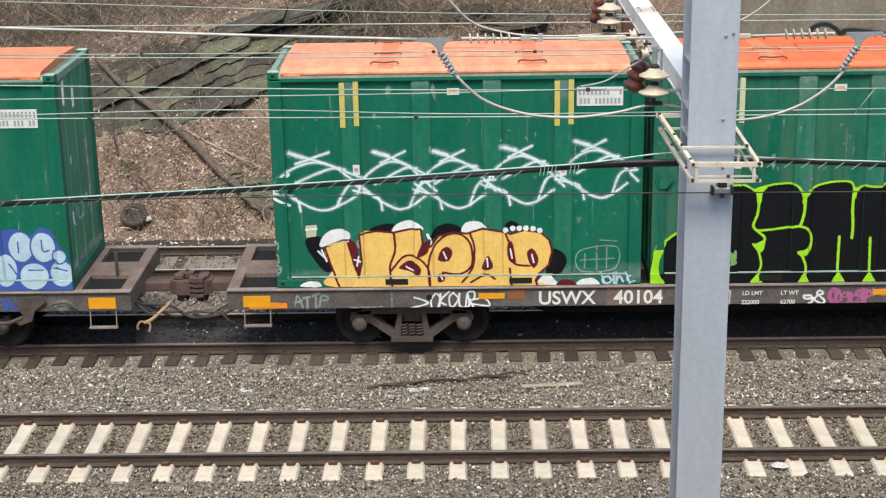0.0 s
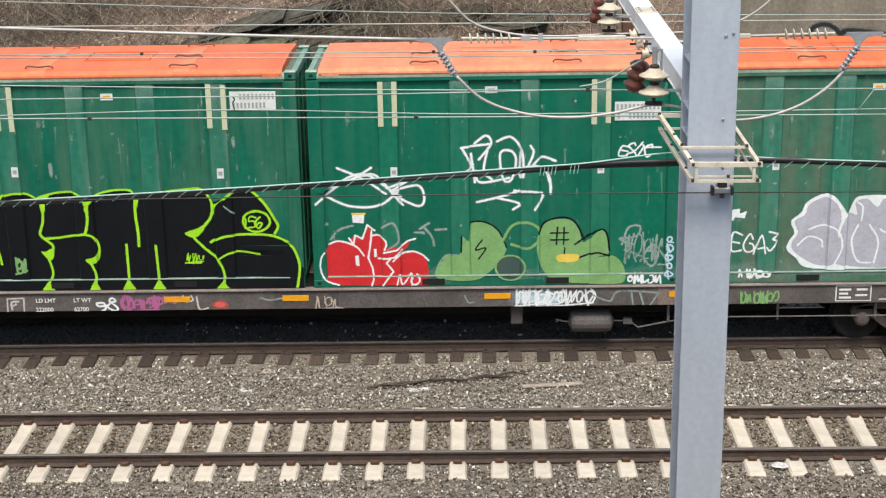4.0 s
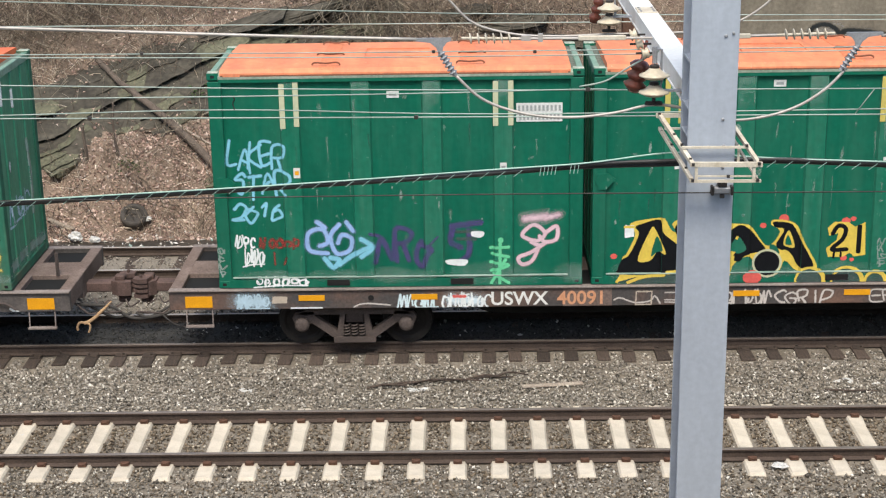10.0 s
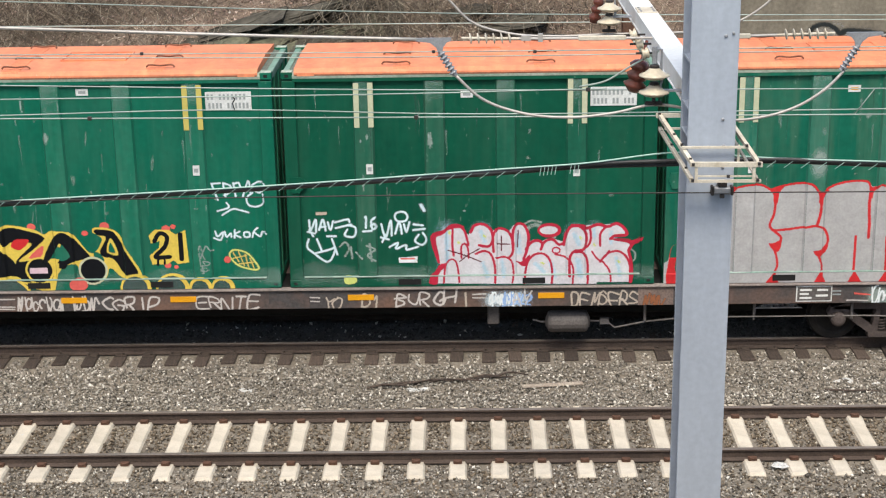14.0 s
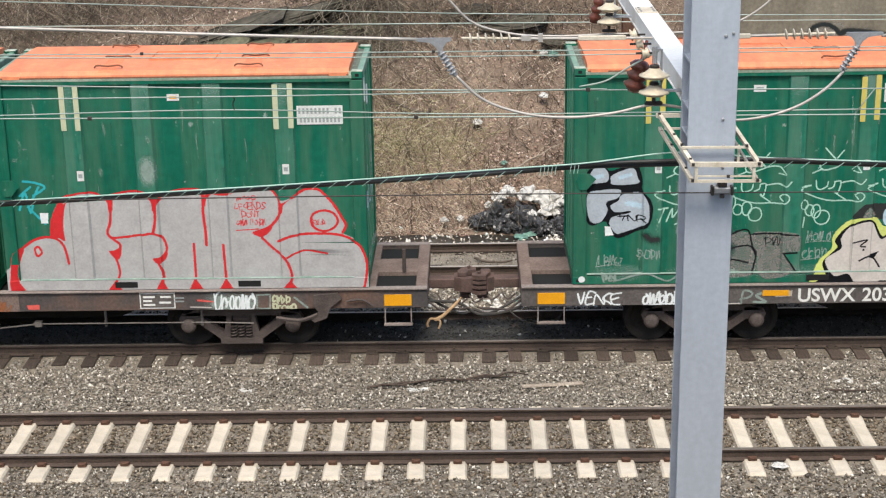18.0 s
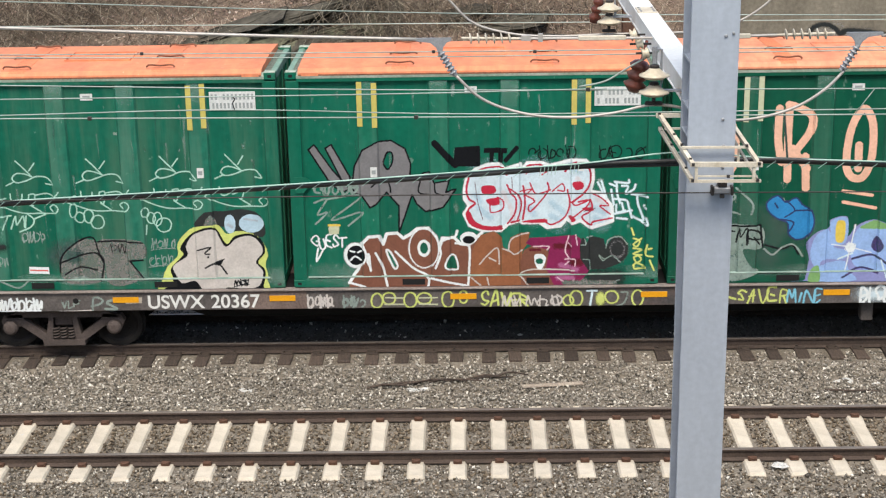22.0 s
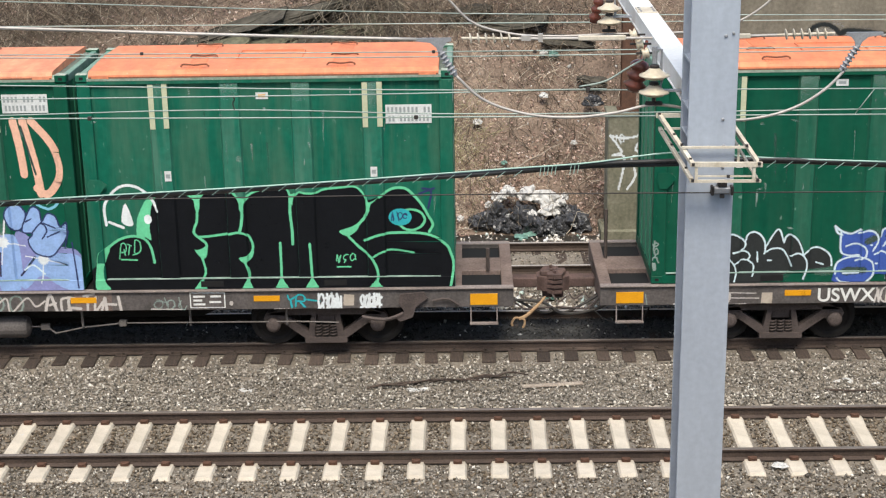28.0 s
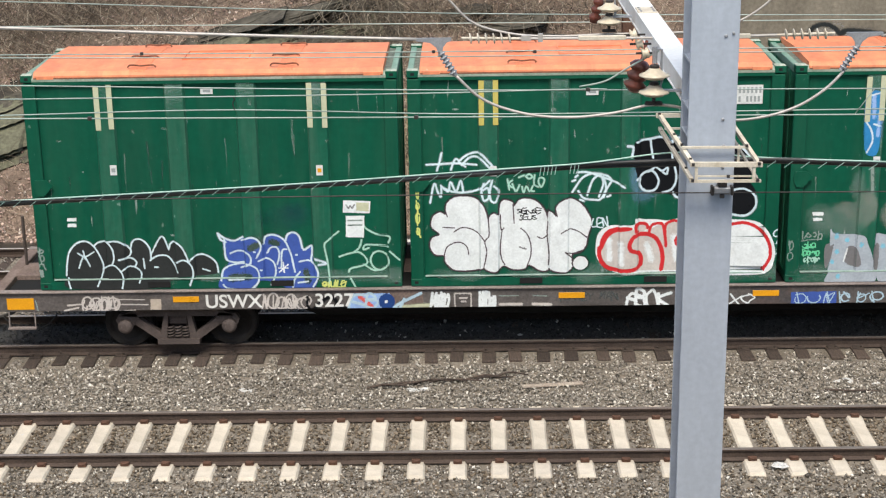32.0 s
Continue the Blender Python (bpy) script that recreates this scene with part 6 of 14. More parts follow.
    s.emit(c, lambda u, v: np.stack([u - BOX_L / 2, np.where(v < 0.175, -FACE - 0.012, -depth[np.rint(u / s.c).astype(int)] - 0.004), v], 1), KNOTS)


def end_depth(v):
    """Where the right-hand end wall lies, across its ribs and posts."""
    if abs(v) > BOX_W / 2 - 0.18:
        return BOX_L / 2
    if min(abs(v + 0.62), abs(v), abs(v - 0.62)) < 0.08:
        return BOX_L / 2 - 0.01
    return BOX_L / 2 - 0.03


def paint_end(c, s):
    s.emit(c, lambda u, v: np.stack([np.array([end_depth(w) for w in u - BOX_W / 2]) + 0.004, u - BOX_W / 2, v], 1), [BOX_W / 2 + q for r in (-0.62, 0, 0.62) for q in (r - 0.081, r - 0.079, r + 0.079, r + 0.081)] + [0.18, BOX_W - 0.18])


def paint_sill(c, s):
    s.emit(c, lambda u, v: np.stack([u - 0.86, np.full(len(u), -1.2755), 0.81 + v], 1))


CARS = []
for i, (base, number, rust) in enumerate(zip(CAR_BASES, ("", "40104", "40091", "20367", "3227"), (False, False, True, False, False))):
    car, wh = build_car(base, number, rust=rust)
    CARS.append(car)
    MOVERS.append((car, base))
    WHEELS += wh
BOXES = {}
SPECS = (
    (0, 3, 0, 0, "ochre", "green steel waste container with blue bubble graffiti"),
    (1, 0, 0, 2, "ochre", "green waste container with golden letters and a white wire-like scrawl"),
    (1, 1, 1, 1, "cream", "chalky green waste container with black and lime graffiti"),
    (1, 2, 0, 0, "cream", "green waste container with a red burst and leaf-green graffiti"),
    (1, 3, 3, 1, "posts", "dusty faded green waste container with grey bubble letters"),
    (2, 0, 0, 0, "cream", "green waste container with light blue dated tag"),
    (2, 1, 0, 0, "ochre", "green waste container with black and yellow lettering"),
    (2, 2, 2, 0, "cream", "green waste container with white and red lettering"),
    (2, 3, 1, 0, "cream", "chalky green waste container with silver and red bubble letters"),
    (3, 0, 1, 0, "ochre", "chalky green waste container with silver throw-up and chalk tags"),
    (3, 1, 0, 0, "ochre", "green waste container crowded with grey, pale blue and brown lettering"),
    (3, 2, 2, 2, "cream", "dark green waste container with salmon letters and a blue mural"),
    (3, 3, 1, 0, "cream", "chalky green waste container with black and mint graffiti"),
    (4, 0, 2, 0, "cream", "dark green waste container with outlined lettering along its foot"),
    (4, 1, 2, 0, "ochre", "green waste container with white bubble letters"),
    (4, 2, 2, 0, "cream", "dark green waste container with pale overspray"),
)
for ci, k, green, lid, stripe, label in SPECS:
    base = CAR_BASES[ci] + BOX_STEP * k
    low = (ci, k) in ((0, 3), (1, 2), (1, 3), (2, 0), (2, 3), (3, 3))
    b = build_box(base, green, lid, label, stripe, 0 if (ci, k) == (4, 0) else 2.95 if low else 3.20, ci * 10 + k)
    BOXES[ci, k] = b
    MOVERS.append((b, base + BOX_L / 2))

for n, key in enumerate(((0, 3), (1, 3), (2, 3), (3, 3))):
    s = Spray(BOX_W, 3.5, 0.02)
    s.piece("white scuffed tags on the end wall")
    s.stroke([(0.52, 3.1), (0.54, 3.45)], 0.07, "white", fade=0.4)
    s.stroke([(1.12, 2.95), (1.13, 3.2)], 0.08, "white", fade=0.4)
    s.disc(0.62, 2.1 - 0.1 * n, 0.05, 0.09, "white", 0.5)
    s.scrawl(3, 0.35, 0.9 + 0.1 * n, 1.3, 0.4, "ice", 0.05)
    s.stroke([(1.75, 0.9), (1.8, 1.6), (1.72, 2.2)], 0.08, "chalk", fade=0.5)
    s.stroke([(0.1, 0.3), (0.9, 0.35), (2.2, 0.28)], 0.14, "chalk", fade=0.6)
    paint_end(BOXES[key], s)


# ---- graffiti ----
def throw_up(s, fill, edge):
    """A giant rounded throw-up filling the lower half of a side."""
    s.blob([(0, -0.01), (0.07, 0.41), (0.15, 0.64), (0.31, 0.74), (0.48, 0.87), (0.7, 0.93), (0.79, 0.92), (0.8, 1.13), (0.87, 1.36), (1.02, 1.59), (1.18, 1.66), (1.4, 1.69), (1.59, 1.67), (1.77, 1.56), (1.9, 1.65), (2.09, 1.69), (2.34, 1.7), (2.52, 1.55), (2.63, 1.56), (2.78, 1.67), (3.03, 1.72), (3.28, 1.72), (3.41, 1.63), (3.52, 1.65), (3.74, 1.65), (3.93, 1.7), (4.21, 1.73), (4.46, 1.73), (4.58, 1.65), (4.66, 1.52), (4.86, 1.57), (5.07, 1.7), (5.27, 1.7), (5.48, 1.54), (5.67, 1.26), (5.72, 1.07), (5.68, 0.94), (5.86, 0.84), (6.03, 0.64), (6.08, 0.41), (6.06, -0.08)], fill)
    s.blob([(0.05, 0), (0.08, 0.41), (0.13, 0.64), (0.31, 0.71), (0.25, 0.54), (0.19, 0.34), (0.21, 0.14), (0.29, -0)], edge)
    s.blob([(0.79, 0.92), (0.8, 1.16), (0.87, 1.36), (1.02, 1.6), (1.18, 1.65), (1.08, 1.48), (1.03, 1.26), (1.01, 1.03), (1.02, 0.85), (0.92, 0.9)], edge)
    s.blob([(1.73, 1.6), (1.81, 1.64), (1.97, 1.67), (1.88, 1.54), (1.86, 1.38), (1.8, 1.34), (1.77, 1.54)], edge)
    s.blob([(1.74, 0.66), (1.82, 0.67), (1.95, 0.72), (1.93, 0.55), (1.85, 0.52)], edge)
    s.blob([(2.42, 1.69), (2.49, 1.6), (2.62, 1.56), (2.71, 1.58), (2.61, 1.47), (2.59, 1.34), (2.53, 1.37), (2.52, 1.5)], edge)
    s.blob([(2.48, 0.53), (2.61, 0.56), (2.73, 0.64), (2.69, 0.51), (2.57, 0.44)], edge)
    s.blob([(3.34, 1.68), (3.41, 1.62), (3.56, 1.68), (3.44, 1.55), (3.41, 1.42), (3.37, 1.55)], edge)
    s.blob([(4.64, 1.57), (4.69, 1.47), (4.86, 1.56), (4.72, 1.44), (4.69, 1.31), (4.64, 1.31)], edge)
    s.blob([(4.17, 0.96), (4.38, 1.04), (4.51, 1.1), (4.48, 0.99), (4.33, 0.88)], edge)
    s.blob([(1.7, -0.01), (1.83, 0.16), (1.94, -0.01)], edge, False)
    s.blob([(2.51, -0.01), (2.62, 0.19), (2.71, -0.01)], edge, False)
    s.blob([(3.07, -0.01), (3.18, 0.2), (3.31, -0.01)], edge, False)
    s.blob([(3.58, -0.01), (3.7, 0.19), (3.82, -0.01)], edge, False)
    s.blob([(4.64, -0.02), (4.78, 0.13), (4.91, -0.03)], edge, False)
    s.stroke([(0.15, 0.64), (0.31, 0.74), (0.48, 0.86), (0.7, 0.92), (0.89, 0.88), (0.99, 0.76), (1.03, 0.6), (1.05, 0.45)], 0.045, edge, fade=0.12)
    s.stroke([(1.18, 1.65), (1.4, 1.69), (1.59, 1.67), (1.73, 1.59), (1.81, 1.51)], 0.036, edge, fade=0.12)
    s.stroke([(1.82, 1.51), (1.82, 1.31), (1.8, 1.15), (1.75, 1.02), (1.76, 0.94), (1.86, 0.85), (1.94, 0.77), (1.92, 0.65), (1.85, 0.54)], 0.045, edge, fade=0.12)
    s.stroke([(1.85, 0.54), (1.89, 0.39), (1.9, 0.26), (1.84, 0.12), (1.82, 0.01)], 0.04, edge, fade=0.12)
    s.stroke([(1.87, 1.64), (2.09, 1.69), (2.34, 1.7), (2.45, 1.65), (2.52, 1.55)], 0.036, edge, fade=0.12)
    s.stroke([(2.57, 1.47), (2.57, 1.24), (2.54, 1.07), (2.51, 0.98)], 0.05, edge, fade=0.12)
    s.stroke([(1.8, 0.89), (2.06, 0.91), (2.34, 0.95), (2.5, 0.97), (2.65, 0.91), (2.72, 0.74), (2.69, 0.61), (2.57, 0.51)], 0.042, edge, fade=0.12)
    s.stroke([(2.57, 0.46), (2.63, 0.31), (2.64, 0.18), (2.61, 0.01)], 0.042, edge, fade=0.12)
    s.stroke([(2.62, 1.56), (2.78, 1.66), (3.03, 1.72), (3.28, 1.72), (3.35, 1.67), (3.39, 1.55)], 0.036, edge, fade=0.12)
    s.stroke([(3.38, 1.59), (3.37, 1.29), (3.39, 1), (3.39, 0.75)], 0.05, edge, fade=0.12)
    s.stroke([(3.56, 1.66), (3.65, 1.64), (3.82, 1.64), (3.93, 1.69), (4.21, 1.72), (4.46, 1.73), (4.58, 1.63), (4.65, 1.5)], 0.036, edge, fade=0.12)
    s.stroke([(3.18, 0.77), (3.18, 0.51), (3.18, 0.17)], 0.046, edge, fade=0.12)
    s.stroke([(3.68, 0.76), (3.69, 0.47), (3.7, 0.17)], 0.046, edge, fade=0.12)
    s.stroke([(4.67, 1.37), (4.61, 1.21), (4.49, 1.07)], 0.05, edge, fade=0.12)
    s.stroke([(4.33, 0.87), (4.5, 0.69), (4.69, 0.52), (4.78, 0.35), (4.81, 0.19), (4.78, 0.05)], 0.045, edge, fade=0.12)
    s.stroke([(4.86, 1.56), (5.07, 1.69), (5.27, 1.7), (5.39, 1.62), (5.55, 1.43), (5.68, 1.2), (5.74, 1.07), (5.68, 0.94)], 0.045, edge, fade=0.12)
    s.stroke([(4.6, 0.8), (4.69, 0.85), (4.88, 0.91), (5.17, 0.93), (5.51, 0.92), (5.73, 0.87), (5.95, 0.74), (6.04, 0.57), (6.08, 0.37), (6.04, 0.07), (6.01, -0.03)], 0.045, edge, fade=0.12)
    s.stroke([(4.74, 0.52), (4.88, 0.6), (5.07, 0.64), (5.26, 0.61), (5.41, 0.58)], 0.036, edge, fade=0.12)
    s.stroke([(5.61, 1.15), (5.54, 1.03), (5.38, 0.97), (5.22, 1.03), (5.16, 1.16), (5.22, 1.28), (5.38, 1.33), (5.54, 1.28), (5.61, 1.15)], 0.042, edge, fade=0.12)


s = Spray(BOX_L, 3.6)
s.piece("blue and white bubble letters")
s.blob([(3.51, 0.04), (3.59, 0.77), (4.38, 1), (4.96, 1.05), (5.24, 1.06), (5.42, 0.94), (5.62, 1.09), (5.81, 0.99), (5.97, 0.69), (6.09, 0.44), (6.17, 0.01)], "blue")
s.disc(5.26, 0.75, 0.229, 0.284, "blue")
s.disc(5.26, 0.75, 0.201, 0.256, "ice")
s.disc(5.64, 0.74, 0.229, 0.284, "blue")
s.disc(5.64, 0.74, 0.201, 0.256, "ice")
s.disc(4.98, 0.35, 0.21, 0.302, "blue")
s.disc(4.98, 0.35, 0.183, 0.275, "ice")
s.disc(5.45, 0.24, 0.265, 0.247, "blue")
s.disc(5.45, 0.24, 0.238, 0.22, "ice")
s.disc(5.93, 0.29, 0.229, 0.247, "blue")
s.disc(5.93, 0.29, 0.201, 0.22, "ice")
s.disc(4.63, 0.65, 0.256, 0.348, "blue")
s.disc(4.63, 0.65, 0.229, 0.32, "ice")
s.disc(4.14, 0.56, 0.284, 0.393, "blue")
s.disc(4.14, 0.56, 0.256, 0.366, "ice")
s.disc(5.91, 0.59, 0.137, 0.137, "blue")
s.disc(5.91, 0.59, 0.11, 0.11, "ice")
s.disc(4.39, 0.21, 0.256, 0.21, "blue")
s.disc(4.39, 0.21, 0.229, 0.183, "ice")
s.stroke([(5.22, 0.84), (5.22, 0.65)], 0.027, "blue")
s.stroke([(5.62, 0.86), (5.63, 0.68), (5.73, 0.68)], 0.027, "blue")
s.stroke([(5.04, 0.45), (5.16, 0.25)], 0.027, "blue")
s.stroke([(5.36, 0.34), (5.6, 0.34)], 0.027, "blue")
s.stroke([(5.84, 0.39), (6.03, 0.34)], 0.027, "blue")
s.stroke([(4.64, 0.75), (4.66, 0.45)], 0.027, "blue")
paint_box(BOXES[0, 3], s)

s = Spray(BOX_L, 3.6)
s.piece("white looping barbed-wire scrawl")
s.stroke([(-0.01, 1.62), (0.16, 1.94), (0.65, 2.15), (1.09, 2.03), (1.59, 1.63)], 0.037, "mist", fade=0.9)
s.stroke([(-0.04, 1.77), (0.59, 1.39), (0.94, 1.35), (1.37, 1.58)], 0.037, "mist", fade=0.9)
s.stroke([(0.29, 1.77), (0.92, 2.03), (1.2, 2.04)], 0.037, "mist", fade=0.9)
s.stroke([(0.29, 2.31), (0.85, 2.14), (1.54, 1.87)], 0.037, "mist", fade=0.9)
s.stroke([(0.39, 2.13), (0.94, 2.32)], 0.037, "mist", fade=0.9)
s.stroke([(1.04, 1.39), (1.25, 1.75), (1.58, 1.83)], 0.037, "mist", fade=0.9)
s.stroke([(-0.08, 1.67), (0.35, 1.55), (0.44, 1.32)], 0.037, "mist", fade=0.9)
s.stroke([(0.29, 2.31), (0.51, 2.24)], 0.064, "mist", fade=0.7)
s.stroke([(1.4, 1.63), (1.57, 1.94), (1.95, 2.15), (2.3, 2.03), (2.7, 1.64)], 0.037, "mist", fade=0.9)
s.stroke([(1.37, 1.77), (1.91, 1.4), (2.19, 1.35), (2.53, 1.58)], 0.037, "mist", fade=0.9)
s.stroke([(1.69, 1.77), (2.17, 2.03), (2.39, 2.05)], 0.037, "mist", fade=0.9)
s.stroke([(1.68, 2.32), (2.12, 2.15), (2.66, 1.87)], 0.037, "mist", fade=0.9)
s.stroke([(1.79, 2.13), (2.19, 2.32)], 0.037, "mist", fade=0.9)
s.stroke([(2.26, 1.39), (2.43, 1.76), (2.69, 1.83)], 0.037, "mist", fade=0.9)
s.stroke([(1.33, 1.68), (1.72, 1.55), (1.8, 1.32)], 0.037, "mist", fade=0.9)
s.stroke([(1.68, 2.32), (1.91, 2.25)], 0.064, "mist", fade=0.7)
s.stroke([(2.39, 1.63), (2.55, 1.95), (2.93, 2.16), (3.28, 2.04), (3.68, 1.65)], 0.037, "mist", fade=0.9)
s.stroke([(2.35, 1.78), (2.89, 1.4), (3.17, 1.36), (3.51, 1.59)], 0.037, "mist", fade=0.9)
s.stroke([(2.68, 1.77), (3.15, 2.04), (3.37, 2.06)], 0.037, "mist", fade=0.9)
s.stroke([(2.66, 2.32), (3.1, 2.15), (3.64, 1.88)], 0.037, "mist", fade=0.9)
s.stroke([(2.77, 2.14), (3.16, 2.33)], 0.037, "mist", fade=0.9)
s.stroke([(3.25, 1.4), (3.41, 1.77), (3.67, 1.84)], 0.037, "mist", fade=0.9)
s.stroke([(2.32, 1.68), (2.7, 1.56), (2.79, 1.33)], 0.037, "mist", fade=0.9)
s.stroke([(2.66, 2.32), (2.89, 2.25)], 0.064, "mist", fade=0.7)
s.stroke([(3.52, 1.7), (3.67, 2.01), (4.05, 2.22), (4.4, 2.1), (4.81, 1.71)], 0.037, "mist", fade=0.9)
s.stroke([(3.48, 1.84), (4.02, 1.47), (4.3, 1.42), (4.64, 1.65)], 0.037, "mist", fade=0.9)
s.stroke([(3.8, 1.84), (4.27, 2.1), (4.49, 2.12)], 0.037, "mist", fade=0.9)
s.stroke([(3.78, 2.38), (4.22, 2.22), (4.76, 1.94)], 0.037, "mist", fade=0.9)
s.stroke([(3.89, 2.2), (4.28, 2.39)], 0.037, "mist", fade=0.9)
s.stroke([(4.38, 1.46), (4.53, 1.83), (4.79, 1.9)], 0.037, "mist", fade=0.9)
s.stroke([(3.44, 1.75), (3.83, 1.63), (3.92, 1.39)], 0.037, "mist", fade=0.9)
s.stroke([(3.78, 2.38), (4.01, 2.32)], 0.064, "mist", fade=0.7)
s.stroke([(4.73, 1.78), (4.88, 2.09), (5.26, 2.3), (5.61, 2.18), (6.02, 1.79)], 0.037, "mist", fade=0.9)
s.stroke([(4.69, 1.92), (5.24, 1.55), (5.52, 1.51), (5.85, 1.74)], 0.037, "mist", fade=0.9)
s.stroke([(5.02, 1.92), (5.48, 2.18), (5.7, 2.2)], 0.037, "mist", fade=0.9)
s.stroke([(4.98, 2.46), (5.42, 2.3), (5.97, 2.02)], 0.037, "mist", fade=0.9)
s.stroke([(5.1, 2.28), (5.48, 2.47)], 0.037, "mist", fade=0.9)
s.stroke([(5.6, 1.55), (5.74, 1.91), (6, 1.98)], 0.037, "mist", fade=0.9)
s.stroke([(4.66, 1.83), (5.05, 1.71), (5.14, 1.47)], 0.037, "mist", fade=0.9)
s.stroke([(4.98, 2.46), (5.21, 2.39)], 0.064, "mist", fade=0.7)
s.stroke([(-0.05, 1.69), (0.26, 1.95)], 0.055, "white")
s.stroke([(-0.01, 1.57), (0.26, 1.42)], 0.046, "white")
s.piece("golden block letters with white bubbles and black shadow")
s.blob([(0.49, 0.8), (0.72, 0.88), (0.8, 0.72), (0.93, 0.32), (0.81, 0.26), (0.61, 0.5)], "black")
s.blob([(1.56, 0.95), (1.72, 1.06), (1.98, 1.08), (1.99, 0.92)], "black")
s.blob([(2.59, 0.82), (2.68, 1.01), (2.88, 1.08), (3.07, 1.02), (3.12, 0.91), (2.82, 0.87)], "black")
s.blob([(3.83, 1.02), (3.92, 1.11), (4.07, 1.04), (3.96, 0.94)], "black")
s.blob([(4.6, 0.6), (4.79, 0.57), (4.86, 0.39), (4.73, 0.18), (4.52, 0.18)], "black")
s.blob([(0.73, 0.72), (0.81, 0.9), (0.99, 1), (1.22, 0.97), (1.21, 0.81), (0.84, 0.7)], "white")
s.blob([(1.95, 0.92), (2.01, 1.06), (2.2, 1.14), (2.36, 1.11), (2.47, 0.99), (2.21, 0.96)], "white")
s.blob([(3.11, 0.93), (3.17, 1.08), (3.38, 1.11), (3.52, 1), (3.29, 0.91)], "white")
s.blob([(4.38, -0), (4.45, 0.16), (4.59, 0.17), (4.67, 0.08), (4.76, -0.01)], "white")
s.blob([(5, -0.03), (5.1, 0.09), (5.31, 0.11), (5.41, -0.03)], "white")
s.blob([(0.39, 0.02), (0.49, 0.1), (0.68, 0.1), (0.73, 0.01)], "white")
s.blob([(0.92, 0.02), (1, 0.12), (1.09, 0.02)], "white")
s.stroke([(2.42, 0.55), (2.49, 0.64), (2.59, 0.76), (2.54, 0.9)], 0.046, "white")
s.stroke([(0.7, 0.62), (0.79, 0.52)], 0.03, "white")
s.stroke([(0.76, 0.64), (0.84, 0.44)], 0.03, "white")
s.blob([(0.81, 0.69), (1.17, 0.82), (1.25, 0.82), (1.33, 0.41), (1.37, 0.17), (1.43, 0.41), (1.4, 0.91), (1.69, 0.96), (1.97, 0.93), (2.26, 0.99), (2.43, 1), (2.46, 0.74), (2.41, 0.62), (2.6, 0.7), (2.72, 0.86), (2.96, 0.92), (3.2, 0.9), (3.49, 0.99), (3.77, 0.94), (3.92, 0.88), (4.16, 0.95), (4.43, 0.9), (4.57, 0.77), (4.62, 0.58), (4.56, 0.33), (4.4, 0.18), (4.34, 0.08), (4.39, -0.05), (1.05, -0.01), (0.93, 0.3)], "gold")
s.stroke([(0.81, 0.69), (1.17, 0.82), (1.25, 0.82), (1.33, 0.41), (1.37, 0.17), (1.43, 0.41), (1.4, 0.91), (1.69, 0.96), (1.97, 0.93), (2.26, 0.99), (2.43, 1), (2.46, 0.74), (2.41, 0.62), (2.6, 0.7), (2.72, 0.86), (2.96, 0.92), (3.2, 0.9), (3.49, 0.99), (3.77, 0.94), (3.92, 0.88), (4.16, 0.95), (4.43, 0.9), (4.57, 0.77), (4.62, 0.58), (4.56, 0.33), (4.4, 0.18), (4.34, 0.08), (4.39, -0.05), (1.05, -0.01), (0.93, 0.3), (0.81, 0.69)], 0.037, "maroon", False)
s.disc(3.84, 0.95, 0.046, 0.046, "white")
s.disc(3.96, 0.98, 0.046, 0.046, "white")
s.disc(4.07, 0.98, 0.046, 0.046, "white")
s.disc(4.18, 0.98, 0.046, 0.046, "white")
s.disc(4.3, 0.97, 0.046, 0.046, "white")
s.disc(4.41, 0.94, 0.046, 0.046, "white")
s.blob([(1.19, 0.81), (1.32, 0.79), (1.38, 0.59), (1.4, 0.17), (1.32, 0.27), (1.24, 0.57)], "maroon")
s.blob([(2.05, 0.31), (2.23, 0.44), (2.41, 0.32), (2.38, 0.18), (2.22, 0.25)], "maroon")
s.blob([(2.43, 0.7), (2.59, 0.82), (2.53, 0.58), (2.36, 0.5)], "maroon")
s.blob([(2.71, 0.44), (2.76, 0.61), (2.87, 0.67), (2.95, 0.58), (2.88, 0.42)], "maroon")
s.blob([(2.7, 0.16), (2.79, 0.22), (2.82, 0.1), (2.72, 0.07)], "maroon")
s.blob([(3.44, 0.29), (3.54, 0.52), (3.63, 0.33), (3.55, 0.27)], "maroon")
s.blob([(3.87, 0.68), (3.95, 0.74), (4.01, 0.38), (3.89, 0.44)], "maroon")
s.blob([(4.2, 0.56), (4.3, 0.62), (4.39, 0.43), (4.32, 0.28), (4.24, 0.37)], "maroon")
s.blob([(4.68, -0.03), (4.78, 0.09), (4.97, 0.07), (5.02, -0.03)], "maroon")
s.stroke([(1.98, 0.9), (1.99, 0.61), (1.9, 0.33), (1.93, 0.01)], 0.037, "maroon")
s.stroke([(1.91, 0.25), (2.14, 0.51), (2.37, 0.49), (2.54, 0.3), (2.57, 0.02)], 0.037, "maroon")
s.stroke([(2.56, 0.02), (2.55, 0.4), (2.66, 0.7), (2.87, 0.88), (3.1, 0.88), (3.26, 0.69), (3.27, 0.34), (3.07, 0.19), (2.79, 0.22)], 0.037, "maroon")
s.stroke([(3.25, 0.89), (3.32, 0.64), (3.28, 0.29), (3.11, 0.07)], 0.037, "maroon")
s.stroke([(3.25, 0.06), (3.5, 0.19), (3.66, 0.12)], 0.037, "maroon")
